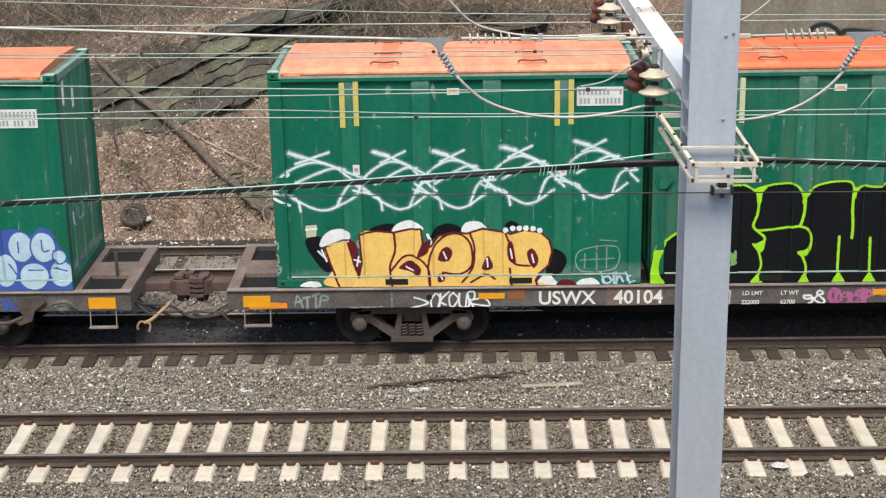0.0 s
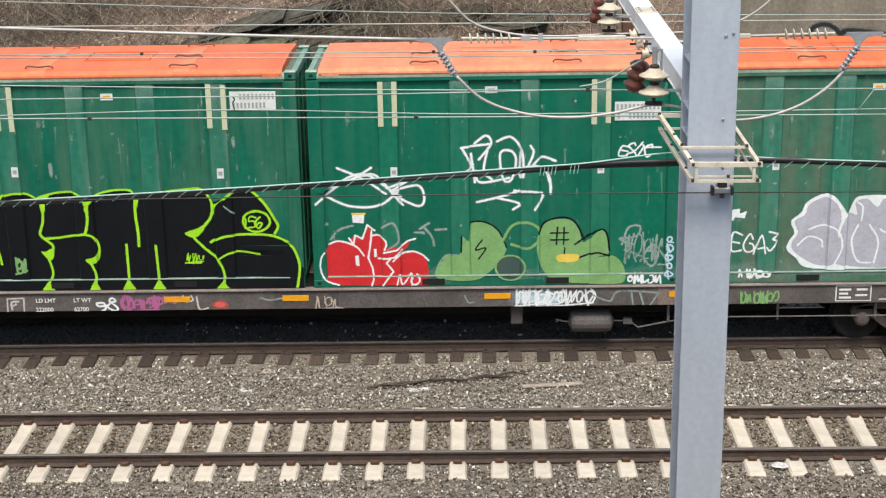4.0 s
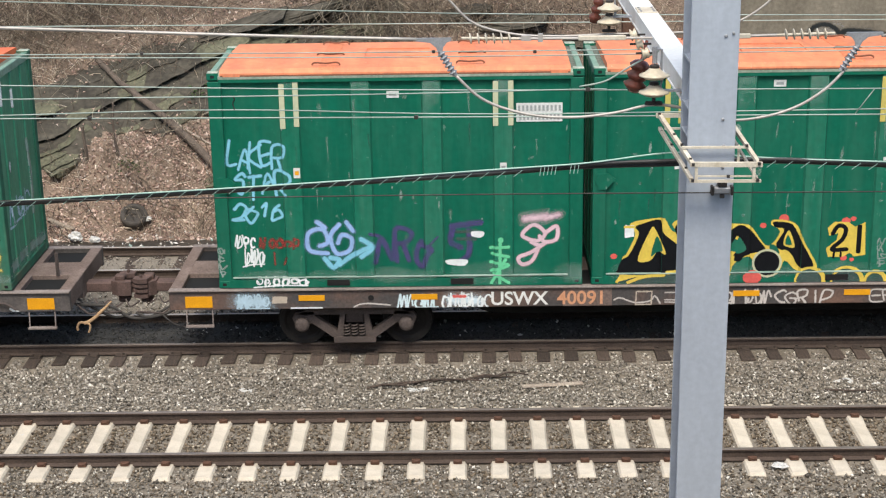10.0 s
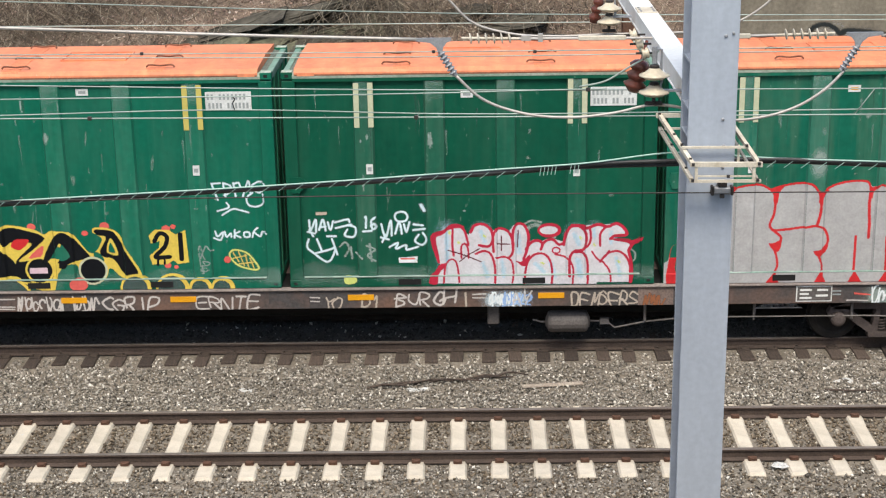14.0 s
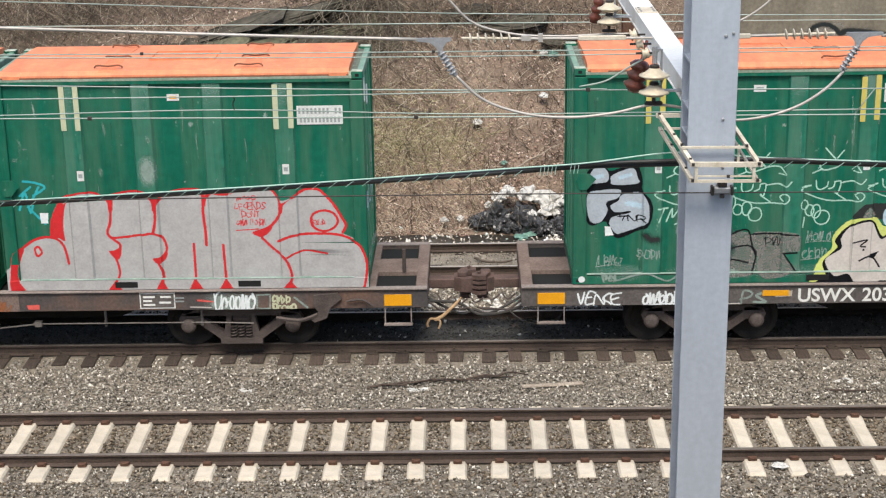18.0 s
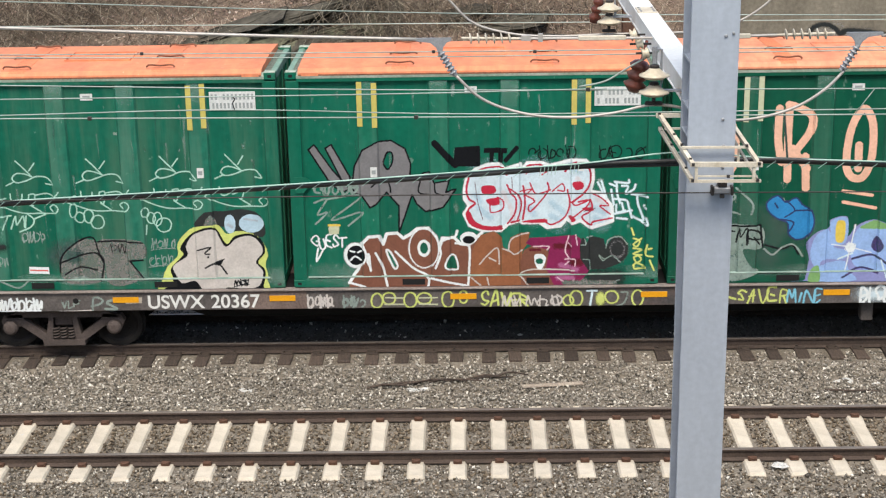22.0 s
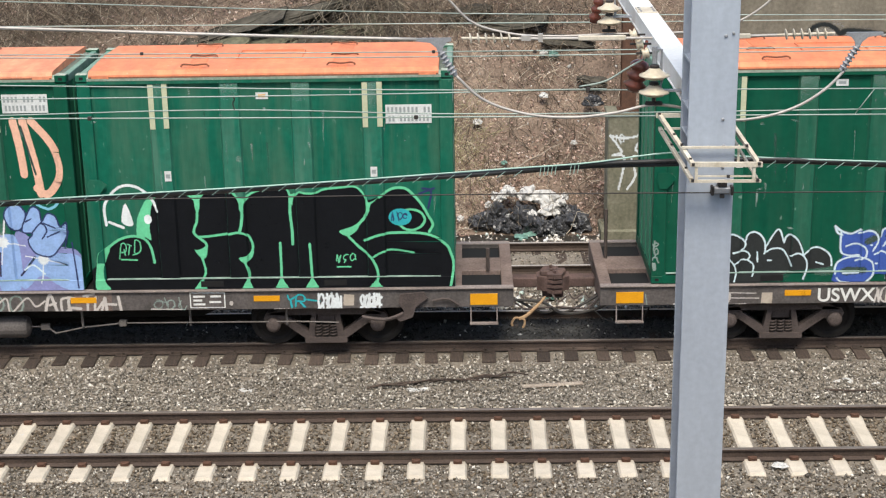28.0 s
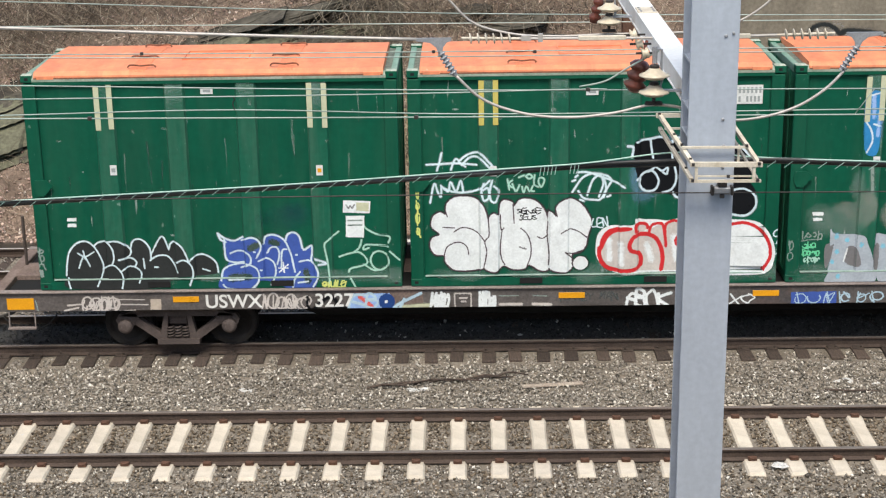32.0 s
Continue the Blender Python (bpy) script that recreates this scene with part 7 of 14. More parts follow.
s.stroke([(3.84, 0.88), (3.96, 0.58), (4, 0.36), (4.24, 0.32)], 0.037, "maroon")
s.stroke([(3.94, 0), (3.91, 0.28)], 0.037, "maroon")
s.stroke([(1.38, 0.53), (1.35, 0.37)], 0.027, "white")
s.stroke([(1.3, 0.48), (1.41, 0.44)], 0.027, "white")
s.stroke([(2.8, 0.58), (2.85, 0.46)], 0.027, "white")
s.stroke([(3.92, 0.62), (3.95, 0.46)], 0.027, "white")
s.stroke([(3.53, 0.47), (3.54, 0.33)], 0.027, "white")
s.stroke([(2.17, 0.33), (2.29, 0.26)], 0.027, "white")
s.stroke([(4.28, 0.52), (4.31, 0.38)], 0.027, "white")
s.stroke([(2.75, 0.18), (2.78, 0.12)], 0.027, "white")
s.stroke([(0.86, 0.72), (1.21, 0.8)], 0.027, "cream")
s.piece("chalk tags")
s.scrawl(3, 5.41, -0, 0.62, 0.18, "ice", 0.031)
s.stroke([(5.08, 0.57), (5.69, 0.64), (5.66, 0.26), (5.09, 0.23), (5.08, 0.57)], 0.018, "chalk")
s.stroke([(5.17, 0.52), (5.16, 0.27)], 0.018, "chalk")
s.stroke([(5.36, 0.67), (5.37, 0.25)], 0.018, "chalk")
s.stroke([(5.09, 0.41), (5.66, 0.44)], 0.018, "chalk")
s.stroke([(5.53, 0.62), (5.53, 0.27)], 0.018, "chalk")
s.stroke([(5.41, 0.76), (5.69, 0.74)], 0.018, "chalk")
s.scrawl(3, -0.06, 0.23, 0.12, 0.6, "chalk", 0.023)
s.blob([(0.51, 1.07), (0.7, 1.08), (0.68, 0.88), (0.51, 0.86)], "cream", False)
s.stroke([(0.51, 1), (0.69, 1.01)], 0.03, "white", False)
paint_box(BOXES[1, 0], s)

s = Spray(BOX_L, 3.6)
s.piece("giant black throw-up outlined in lime")
s.dx = -0.05
throw_up(s, "black", "lime")
s.dx = 0
s.stroke([(0.52, 0.6), (0.6, 0.7), (0.69, 0.6), (0.59, 0.5), (0.52, 0.6)], 0.027, "lime")
s.stroke([(0.58, 0.66), (0.57, 0.52)], 0.027, "lime")
s.scrawl(2, 1.24, 0.31, 0.19, 0.25, "leaf", 0.047)
s.scrawl(3, 4.12, 0.46, 0.29, 0.14, "lime", 0.023)
s.stroke([(4.1, 0.44), (4.37, 0.44)], 0.027, "lime")
s.tag("156", 5.08, 1.04, 0.34, 0.17, "lime", 0.031)
s.piece("white sticker remnants")
s.blob([(0.45, 1.43), (0.62, 1.47), (0.63, 1.31), (0.46, 1.29)], "white", False)
s.stroke([(4.81, 1.43), (4.97, 1.3)], 0.027, "chalk")
paint_box(BOXES[1, 1], s)

s = Spray(BOX_L, 3.6)
s.piece("white wire-like tag")
s.stroke([(0.11, 1.89), (0.26, 1.7), (0.67, 1.91), (0.91, 1.94), (1.14, 1.88), (1.52, 1.41)], 0.038, "white", fade=0.4)
s.stroke([(0.08, 1.45), (0.47, 1.76), (0.9, 1.92), (1.13, 1.82), (1.49, 1.56)], 0.038, "white", fade=0.4)
s.stroke([(0.26, 1.57), (0.63, 1.4), (1.1, 1.4), (1.45, 1.65)], 0.038, "white", fade=0.4)
s.stroke([(0.45, 2.05), (0.81, 1.89), (1.25, 1.61)], 0.038, "white", fade=0.4)
s.stroke([(1.01, 2.05), (0.76, 1.89)], 0.038, "white", fade=0.4)
s.stroke([(1.26, 1.71), (1.6, 1.82), (1.35, 1.66), (1.78, 1.74), (1.88, 1.5), (1.76, 1.39), (1.35, 1.59)], 0.038, "white", fade=0.4)
s.piece("large white two-line tag")
s.stroke([(2.5, 2.38), (2.99, 2.43)], 0.038, "white", fade=0.4)
s.stroke([(2.52, 2.36), (2.66, 2.07), (2.55, 1.96)], 0.038, "white", fade=0.4)
s.stroke([(2.66, 2.27), (2.72, 1.78)], 0.038, "white", fade=0.4)
s.stroke([(2.72, 2.44), (2.91, 2.57), (2.99, 2.43), (2.79, 2.17)], 0.038, "white", fade=0.4)
s.stroke([(2.94, 2.36), (2.87, 1.98), (3, 1.83)], 0.038, "white", fade=0.4)
s.stroke([(3.09, 2.47), (3.32, 2.54), (3.5, 2.3), (3.52, 1.87)], 0.038, "white", fade=0.4)
s.stroke([(3.14, 2.26), (3.19, 1.83), (3.33, 1.83), (3.4, 2.16), (3.31, 2.31), (3.14, 2.26)], 0.038, "white", fade=0.4)
s.stroke([(3.48, 2.3), (3.47, 1.87), (3.68, 2.25), (3.64, 2.4)], 0.038, "white", fade=0.4)
s.stroke([(2.73, 1.98), (2.81, 1.78), (3.29, 1.85)], 0.038, "white", fade=0.4)
s.stroke([(3.29, 1.95), (3.72, 2.06), (3.94, 1.88), (3.97, 1.57)], 0.038, "white", fade=0.4)
s.stroke([(3.67, 2.06), (3.82, 2.2), (4.05, 2.13)], 0.038, "white", fade=0.4)
s.stroke([(2.75, 1.44), (3.18, 1.54), (3.46, 1.63)], 0.038, "white", fade=0.4)
s.stroke([(3.08, 1.51), (3.45, 1.41), (3.35, 1.31)], 0.038, "white", fade=0.4)
s.stroke([(3.37, 1.63), (3.83, 1.58), (3.71, 1.31)], 0.038, "white", fade=0.4)
s.stroke([(3.9, 1.96), (3.98, 1.67)], 0.038, "white", fade=0.4)
s.tag("ESOC", 5.07, 2.21, 0.51, 0.19, "white", 0.029, slant=0.4)
s.stroke([(5.49, 2.34), (5.77, 2.34)], 0.03, "white")
s.piece("red burst with white outline")
s.blob([(0.23, 0.09), (0.22, 0.65), (0.3, 0.76), (0.45, 0.78), (0.61, 0.77), (0.69, 0.89), (0.78, 0.84), (0.87, 0.91), (0.92, 1.08), (0.99, 0.93), (1.11, 0.89), (1.21, 0.8), (1.24, 0.68), (1.46, 0.68), (1.63, 0.82), (1.58, 0.67), (1.49, 0.6), (1.72, 0.59), (1.89, 0.47), (1.93, 0.27), (1.92, 0.02), (0.42, 0.03), (0.28, 0.09)], "red", False)
s.stroke([(0.21, 0.62), (0.14, 0.52), (0.12, 0.32), (0.21, 0.12), (0.42, 0.04)], 0.03, "white")
s.stroke([(0.27, 0.74), (0.4, 0.79), (0.55, 0.77), (0.74, 0.68), (0.85, 0.53)], 0.03, "white")
s.stroke([(1.34, 0.44), (1.46, 0.55), (1.65, 0.6), (1.81, 0.55), (1.93, 0.44)], 0.03, "white")
s.stroke([(0.99, 0.88), (1.1, 0.89), (1.21, 0.81), (1.23, 0.73), (1.2, 0.64)], 0.03, "white")
s.stroke([(0.61, 0.84), (0.68, 0.73), (0.71, 0.89), (0.83, 0.83), (0.92, 1.07), (1.04, 0.97)], 0.03, "white", False)
s.stroke([(0.99, 0.97), (0.96, 0.71), (0.92, 0.49), (0.99, 0.31), (1.01, 0.14), (0.97, 0.02)], 0.03, "white", False)
s.stroke([(1.09, 0.48), (1.3, 0.49), (1.23, 0.41), (1.34, 0.26), (1.16, 0.02)], 0.03, "white", False)
s.stroke([(1.18, 0.59), (1.4, 0.63), (1.58, 0.78), (1.72, 0.82)], 0.03, "white", False)
s.stroke([(1.49, 0.63), (1.37, 0.51), (1.25, 0.49)], 0.03, "white", False)
s.blob([(0.7, 0.53), (0.76, 0.54), (0.77, 0.35), (0.71, 0.36)], "white", False)
s.blob([(1.02, 0.64), (1.06, 0.65), (1.07, 0.51), (1.02, 0.5)], "white", False)
s.scrawl(2, 1.39, 0.03, 0.39, 0.17, "white", 0.029)
s.stroke([(0.3, 0.82), (0.45, 0.99), (0.68, 1.06)], 0.03, "chalk", fade=0.6)
s.stroke([(1.15, 1.02), (1.36, 1.1), (1.44, 0.8), (1.25, 0.64)], 0.03, "chalk", fade=0.6)
s.stroke([(1.71, 0.93), (1.86, 0.92)], 0.03, "chalk", fade=0.6)
s.stroke([(1.8, 0.99), (1.95, 1.09)], 0.03, "chalk", fade=0.6)
s.stroke([(2.05, 0.97), (2.23, 0.98)], 0.03, "chalk", fade=0.6)
s.stroke([(1.86, 1.02), (1.99, 0.86), (2.03, 0.7)], 0.03, "chalk", fade=0.6)
s.blob([(0.67, 1.28), (0.88, 1.28), (0.86, 1.1), (0.68, 1.11)], "white", False)
s.stroke([(0.68, 1.26), (0.88, 1.26)], 0.037, "yellow", False)
s.piece("pale green leaf-like letters")
s.blob([(2.06, 0.3), (2.21, 0.53), (2.46, 0.56), (2.49, 0.86), (2.61, 0.79), (2.66, 1.08), (2.87, 1.08), (3.1, 0.95), (3.24, 0.65), (3.11, 0.4), (2.91, 0.19), (2.62, 0.09), (2.09, 0.14)], "leaf")
s.stroke([(2.49, 0.86), (2.48, 0.59)], 0.027, "black")
s.stroke([(2.64, 1.1), (2.87, 1.1), (3.1, 0.95), (3.24, 0.65)], 0.027, "black")
s.stroke([(2.83, 0.78), (2.72, 0.61), (2.89, 0.64), (2.77, 0.45)], 0.027, "black")
s.stroke([(2.07, 0.28), (2.22, 0.51), (2.45, 0.54)], 0.027, "chalk")
s.stroke([(3.18, 0.78), (3.33, 1.02), (3.57, 1.09), (3.77, 0.99), (3.78, 0.79), (3.6, 0.64), (3.32, 0.7)], 0.046, "leaf")
s.disc(3.3, 0.3, 0.265, 0.22, "leaf")
s.disc(3.3, 0.3, 0.229, 0.192, "smoke")
s.blob([(3.74, 0.69), (3.81, 0.99), (3.95, 1.11), (4.24, 1.13), (4.42, 1.03), (4.5, 0.74), (4.61, 0.78), (4.84, 0.96), (4.97, 0.58), (4.75, 0.48), (5.03, 0.48), (5.2, 0.28), (5.15, 0.02), (4.43, 0.03), (4.05, 0.07), (3.83, 0.28)], "leaf")
s.stroke([(3.78, 0.89), (3.89, 1.09), (4.19, 1.16), (4.39, 1.06), (4.53, 0.78)], 0.032, "black")
s.stroke([(4.38, 0.69), (4.84, 0.96), (4.96, 0.58)], 0.032, "black")
s.stroke([(4.44, 0.45), (4.73, 0.55), (4.96, 0.49)], 0.032, "black")
s.stroke([(3.97, 0.89), (4.27, 0.89)], 0.027, "black")
s.stroke([(3.97, 0.77), (4.27, 0.77)], 0.027, "black")
s.stroke([(4.09, 0.99), (4.07, 0.69)], 0.027, "black")
s.stroke([(4.2, 0.99), (4.19, 0.69)], 0.027, "black")
s.stroke([(4.21, 0.63), (4.2, 0.37)], 0.027, "black")
s.blob([(4.11, 0.51), (4.43, 0.51), (4.4, 0.39), (4.11, 0.39)], "yellow")
s.piece("chalk tags beside the leaf letters")
s.stroke([(5.16, 0.68), (5.27, 0.97), (5.46, 0.99), (5.4, 0.82), (5.12, 0.78), (5.35, 0.68)], 0.03, "chalk", fade=0.4)
s.stroke([(5.21, 0.58), (5.47, 0.48), (5.67, 0.29), (5.77, 0.52), (5.58, 0.57), (5.68, 0.67)], 0.03, "chalk", fade=0.4)
s.stroke([(5.48, 0.38), (5.68, 0.67), (5.91, 0.37), (5.77, 0.32)], 0.03, "chalk", fade=0.4)
s.scrawl(4, 5.2, 0.37, 0.57, 0.49, "chalk", 0.023)
s.scrawl(5, 5.24, 0.01, 0.57, 0.16, "white", 0.029)
s.scrawl(5, 5.88, 0.09, 0.15, 0.78, "ice", 0.031)
paint_box(BOXES[1, 2], s)

s = Spray(BOX_L, 3.6)
s.piece("grey bubble letters with white outline")
s.blob([(1.68, 0.71), (1.76, 0.85), (1.7, 1.05), (1.86, 1.2), (1.94, 1.37), (2.18, 1.51), (2.37, 1.49), (2.53, 1.31), (2.63, 1.19), (2.74, 1.43), (2.93, 1.48), (3.26, 1.47), (3.51, 1.35), (3.67, 1.18), (3.84, 1.39), (4.05, 1.46), (4.24, 1.32), (4.25, 1.07), (4.2, 0.78), (4.1, 0.56), (3.96, 0.48), (3.94, 0.23), (3.63, 0.21), (2.11, 0.22), (1.81, 0.41), (1.65, 0.56)], "white")
s.blob([(1.74, 0.71), (1.82, 0.85), (1.76, 1.05), (1.92, 1.16), (1.98, 1.33), (2.2, 1.45), (2.34, 1.43), (2.47, 1.29), (2.52, 1.09), (2.47, 0.85), (2.56, 0.6), (2.45, 0.32), (2.16, 0.28), (1.85, 0.45), (1.73, 0.59)], "grey")
s.blob([(2.49, 0.3), (2.55, 0.55), (2.5, 0.8), (2.63, 1.17), (2.78, 1.15), (2.75, 1.36), (2.93, 1.42), (3.11, 1.28), (3.21, 1.42), (3.38, 1.39), (3.52, 1.18), (3.47, 0.93), (3.35, 0.84), (3.51, 0.78), (3.46, 0.25)], "grey")
s.blob([(3.52, 0.69), (3.55, 1.13), (3.72, 1.12), (3.88, 1.35), (4.05, 1.41), (4.19, 1.27), (4.19, 1.05), (4.12, 0.78), (3.97, 0.64), (3.9, 0.24), (3.56, 0.25)], "grey")
s.stroke([(2, 0.9), (2.24, 0.98), (2.48, 0.88), (2.56, 0.6), (2.45, 0.32)], 0.03, "white")
s.stroke([(1.83, 0.63), (2, 0.78), (2.21, 0.72), (2.24, 0.6)], 0.03, "white")
s.stroke([(2.78, 1.36), (2.87, 1.28), (2.86, 1.04)], 0.03, "white")
s.stroke([(2.81, 0.97), (2.72, 0.69), (2.83, 0.35), (3.06, 0.31)], 0.03, "white")
s.stroke([(3, 0.97), (3.16, 0.69), (3.11, 0.31)], 0.03, "white")
s.stroke([(3.18, 0.89), (3.32, 0.84), (3.49, 1.03)], 0.03, "white")
s.stroke([(2.52, 1.09), (2.63, 1.14)], 0.03, "white")
s.stroke([(3.57, 1.08), (3.62, 1.13)], 0.03, "white")
s.stroke([(3.7, 0.83), (3.9, 0.96), (4.08, 0.83)], 0.03, "white")
s.stroke([(3.83, 0.56), (3.95, 0.53)], 0.03, "white")
s.piece("white tags")
s.tag("OMEGA3", 0.34, 0.53, 1.12, 0.3, "white", 0.029)
s.stroke([(0.17, 1), (0.19, 0.82), (0.14, 0.68), (0.2, 0.53), (0.13, 0.33)], 0.027, "white")
s.tag("1", 0.1, 0.77, 0.09, 0.16, "white", 0.021)
s.tag("9", 0.1, 0.58, 0.09, 0.16, "white", 0.021)
s.tag("5", 0.1, 0.38, 0.09, 0.16, "white", 0.021)
s.stroke([(4.36, 0.77), (4.69, 0.92), (4.4, 0.67), (4.69, 0.75)], 0.03, "white")
s.stroke([(4.31, 0.63), (4.69, 0.57), (4.97, 0.69)], 0.03, "white")
s.stroke([(4.7, 0.97), (5.02, 0.52)], 0.03, "white")
s.stroke([(4.59, 0.67), (5.07, 0.75)], 0.03, "white")
s.tag("9", 4.82, 0.89, 0.16, 0.18, "white", 0.029)
s.tag("1", 4.82, 0.67, 0.16, 0.18, "white", 0.029)
s.tag("9", 4.82, 0.44, 0.16, 0.18, "white", 0.029)
s.tag("5", 4.82, 0.22, 0.16, 0.18, "white", 0.029)
s.scrawl(5, 4.98, 0.02, 0.85, 0.14, "white", 0.029)
s.scrawl(4, 0.84, 0.09, 0.54, 0.12, "white", 0.036)
s.piece("golden script tag")
s.scrawl(5, 5.12, 0.9, 0.85, 0.23, "black", 0.023)
s.stroke([(5.14, 0.75), (5.35, 0.66), (5.44, 0.51), (5.2, 0.42), (5.11, 0.52), (5.44, 0.61)], 0.037, "ochre", fade=0.8)
s.stroke([(5.49, 0.66), (5.46, 0.44)], 0.037, "ochre", fade=0.8)
s.stroke([(5.58, 0.58), (5.61, 0.44), (5.73, 0.6), (5.77, 0.44)], 0.037, "ochre", fade=0.8)
s.stroke([(5.84, 0.66), (5.87, 0.44), (5.96, 0.61), (5.86, 0.31)], 0.037, "ochre", fade=0.8)
s.stroke([(5.13, 0.35), (5.72, 0.44), (5.95, 0.36)], 0.037, "ochre", fade=0.8)
s.stroke([(5.35, 0.78), (5.43, 0.8)], 0.037, "ochre", fade=0.8)
s.blob([(0.62, 1.25), (0.85, 1.27), (0.84, 1.19), (0.96, 1.23), (0.93, 1.11), (0.76, 1.13), (0.74, 1.07), (0.63, 1.1)], "white", False)
s.blob([(3.98, 1.48), (4.41, 1.48), (4.41, 1.32), (4.1, 1.33)], "sand", False)
s.piece("white handbill")
s.blob([(5.28, 1.7), (5.58, 1.7), (5.59, 1.33), (5.28, 1.33)], "white", False)
s.stroke([(5.29, 1.59), (5.57, 1.58)], 0.027, "chalk")
paint_box(BOXES[1, 3], s)

s = Spray(BOX_L, 3.6)
s.piece("light blue three-line tag")
s.tag("LAKER", 0.24, 2.08, 0.9, 0.38, "sky", 0.047, slant=0.05)
s.tag("STAR", 0.34, 1.62, 0.84, 0.36, "sky", 0.047)
s.tag("2016", 0.29, 1.17, 0.84, 0.29, "sky", 0.047)
s.piece("white and red tags by the post")
s.scrawl(3, 0.29, 0.7, 0.35, 0.2, "white", 0.029)
s.scrawl(3, 0.41, 0.38, 0.36, 0.27, "white", 0.029)
s.scrawl(5, 0.69, 0.69, 0.69, 0.16, "dimred", 0.039)
s.tag("II", 0.89, 0.37, 0.28, 0.2, "dimred", 0.031)
s.scrawl(6, 0.58, 0.03, 0.91, 0.14, "white", 0.029)
s.scrawl(4, 0, 0.21, 0.12, 0.52, "chalk", 0.023)
s.piece("pale blue spiral arrow")
s.stroke([(1.84, 0.58), (1.54, 0.64), (1.53, 0.93), (1.77, 1), (1.85, 0.78), (1.71, 0.71)], 0.073, "periwinkle", fade=0.4)
s.stroke([(2.05, 1.08), (1.9, 0.88), (1.99, 0.58), (2.21, 0.63), (2.25, 0.83), (2.09, 0.9), (2.02, 0.76)], 0.073, "periwinkle", fade=0.4)
s.stroke([(1.68, 1.13), (1.81, 1.03)], 0.073, "periwinkle", fade=0.4)
s.stroke([(2.17, 1.12), (2.28, 0.97)], 0.073, "periwinkle", fade=0.4)
s.stroke([(2.03, 0.38), (2.32, 0.58), (2.56, 0.7)], 0.082, "sky", fade=0.4)
s.stroke([(2.42, 0.83), (2.6, 0.69), (2.41, 0.53)], 0.082, "sky", fade=0.4)
s.stroke([(1.79, 0.49), (1.93, 0.33), (2.03, 0.46), (1.89, 0.5)], 0.082, "sky", fade=0.4)
s.piece("purple tags")
s.tag("NRO", 2.67, 0.43, 0.86, 0.43, "purple", 0.062, fade=0.4)
s.stroke([(2.56, 0.92), (2.72, 0.87)], 0.055, "purple")
s.stroke([(3.5, 0.66), (3.69, 0.86)], 0.037, "purple")
s.stroke([(3.93, 1.03), (4.4, 1.09)], 0.082, "purple", fade=0.4)
s.stroke([(3.95, 1.01), (3.91, 0.76), (4.07, 0.66)], 0.082, "purple", fade=0.4)
s.stroke([(4.21, 0.95), (4.21, 0.56), (4.06, 0.41)], 0.082, "purple", fade=0.4)
s.stroke([(4.01, 0.93), (4.35, 0.93)], 0.055, "smoke")
s.stroke([(4.02, 0.81), (4.32, 0.8)], 0.055, "smoke")
s.blob([(3.83, 0.44), (4.17, 0.44), (4.13, 0.34), (3.87, 0.36)], "white")
s.blob([(4.26, 0.93), (4.46, 0.93), (4.42, 0.83), (4.27, 0.85)], "white")
s.piece("mint vertical tag")
s.stroke([(4.57, 0.65), (4.87, 0.67)], 0.055, "mint", fade=0.3)
s.stroke([(4.6, 0.55), (4.87, 0.5)], 0.055, "mint", fade=0.3)
s.stroke([(4.57, 0.4), (4.87, 0.35), (4.58, 0.25)], 0.055, "mint", fade=0.3)
s.stroke([(4.63, 0.2), (4.87, 0.05)], 0.055, "mint", fade=0.3)
s.stroke([(4.73, 0.73), (4.72, 0.05)], 0.055, "mint", fade=0.3)
s.stroke([(4.82, 0.45), (4.58, 0.05)], 0.055, "mint", fade=0.3)
s.disc(4.74, 0.79, 0.046, 0.046, "mint")
s.piece("pink looping mask tag")
s.stroke([(5.1, 0.86), (5.29, 1.04), (5.48, 0.89), (5.34, 0.76), (5.1, 0.86)], 0.064, "pink", fade=0.3)
s.stroke([(5.48, 0.89), (5.67, 1.01), (5.67, 0.79), (5.48, 0.74), (5.39, 0.84)], 0.064, "pink", fade=0.3)
s.stroke([(5.25, 0.74), (5.39, 0.68), (5.51, 0.74)], 0.064, "pink", fade=0.3)
s.stroke([(5.39, 0.68), (5.27, 0.42), (5.1, 0.35), (5.04, 0.47), (5.25, 0.56), (5.48, 0.72)], 0.064, "pink", fade=0.3)
s.stroke([(5.15, 1.14), (5.48, 1.18)], 0.11, "pink", fade=0.9)
s.stroke([(5.48, 1.15), (5.71, 1.21)], 0.082, "pink", fade=0.9)
paint_box(BOXES[2, 0], s)

s = Spray(BOX_L, 3.6)
s.piece("black letters edged in yellow with red dots")
s.disc(1.95, 1.1, 0.073, 0.062, "coral")
s.disc(2.84, 0.98, 0.055, 0.047, "coral")
s.disc(3.18, 1.1, 0.082, 0.07, "coral")
s.disc(4.21, 1.04, 0.073, 0.062, "coral")
s.disc(4.33, 1.08, 0.046, 0.039, "coral")
s.disc(0.37, 0.47, 0.055, 0.047, "coral")
s.disc(4.2, 0.4, 0.055, 0.047, "coral")
s.disc(4.34, 0.37, 0.037, 0.031, "coral")
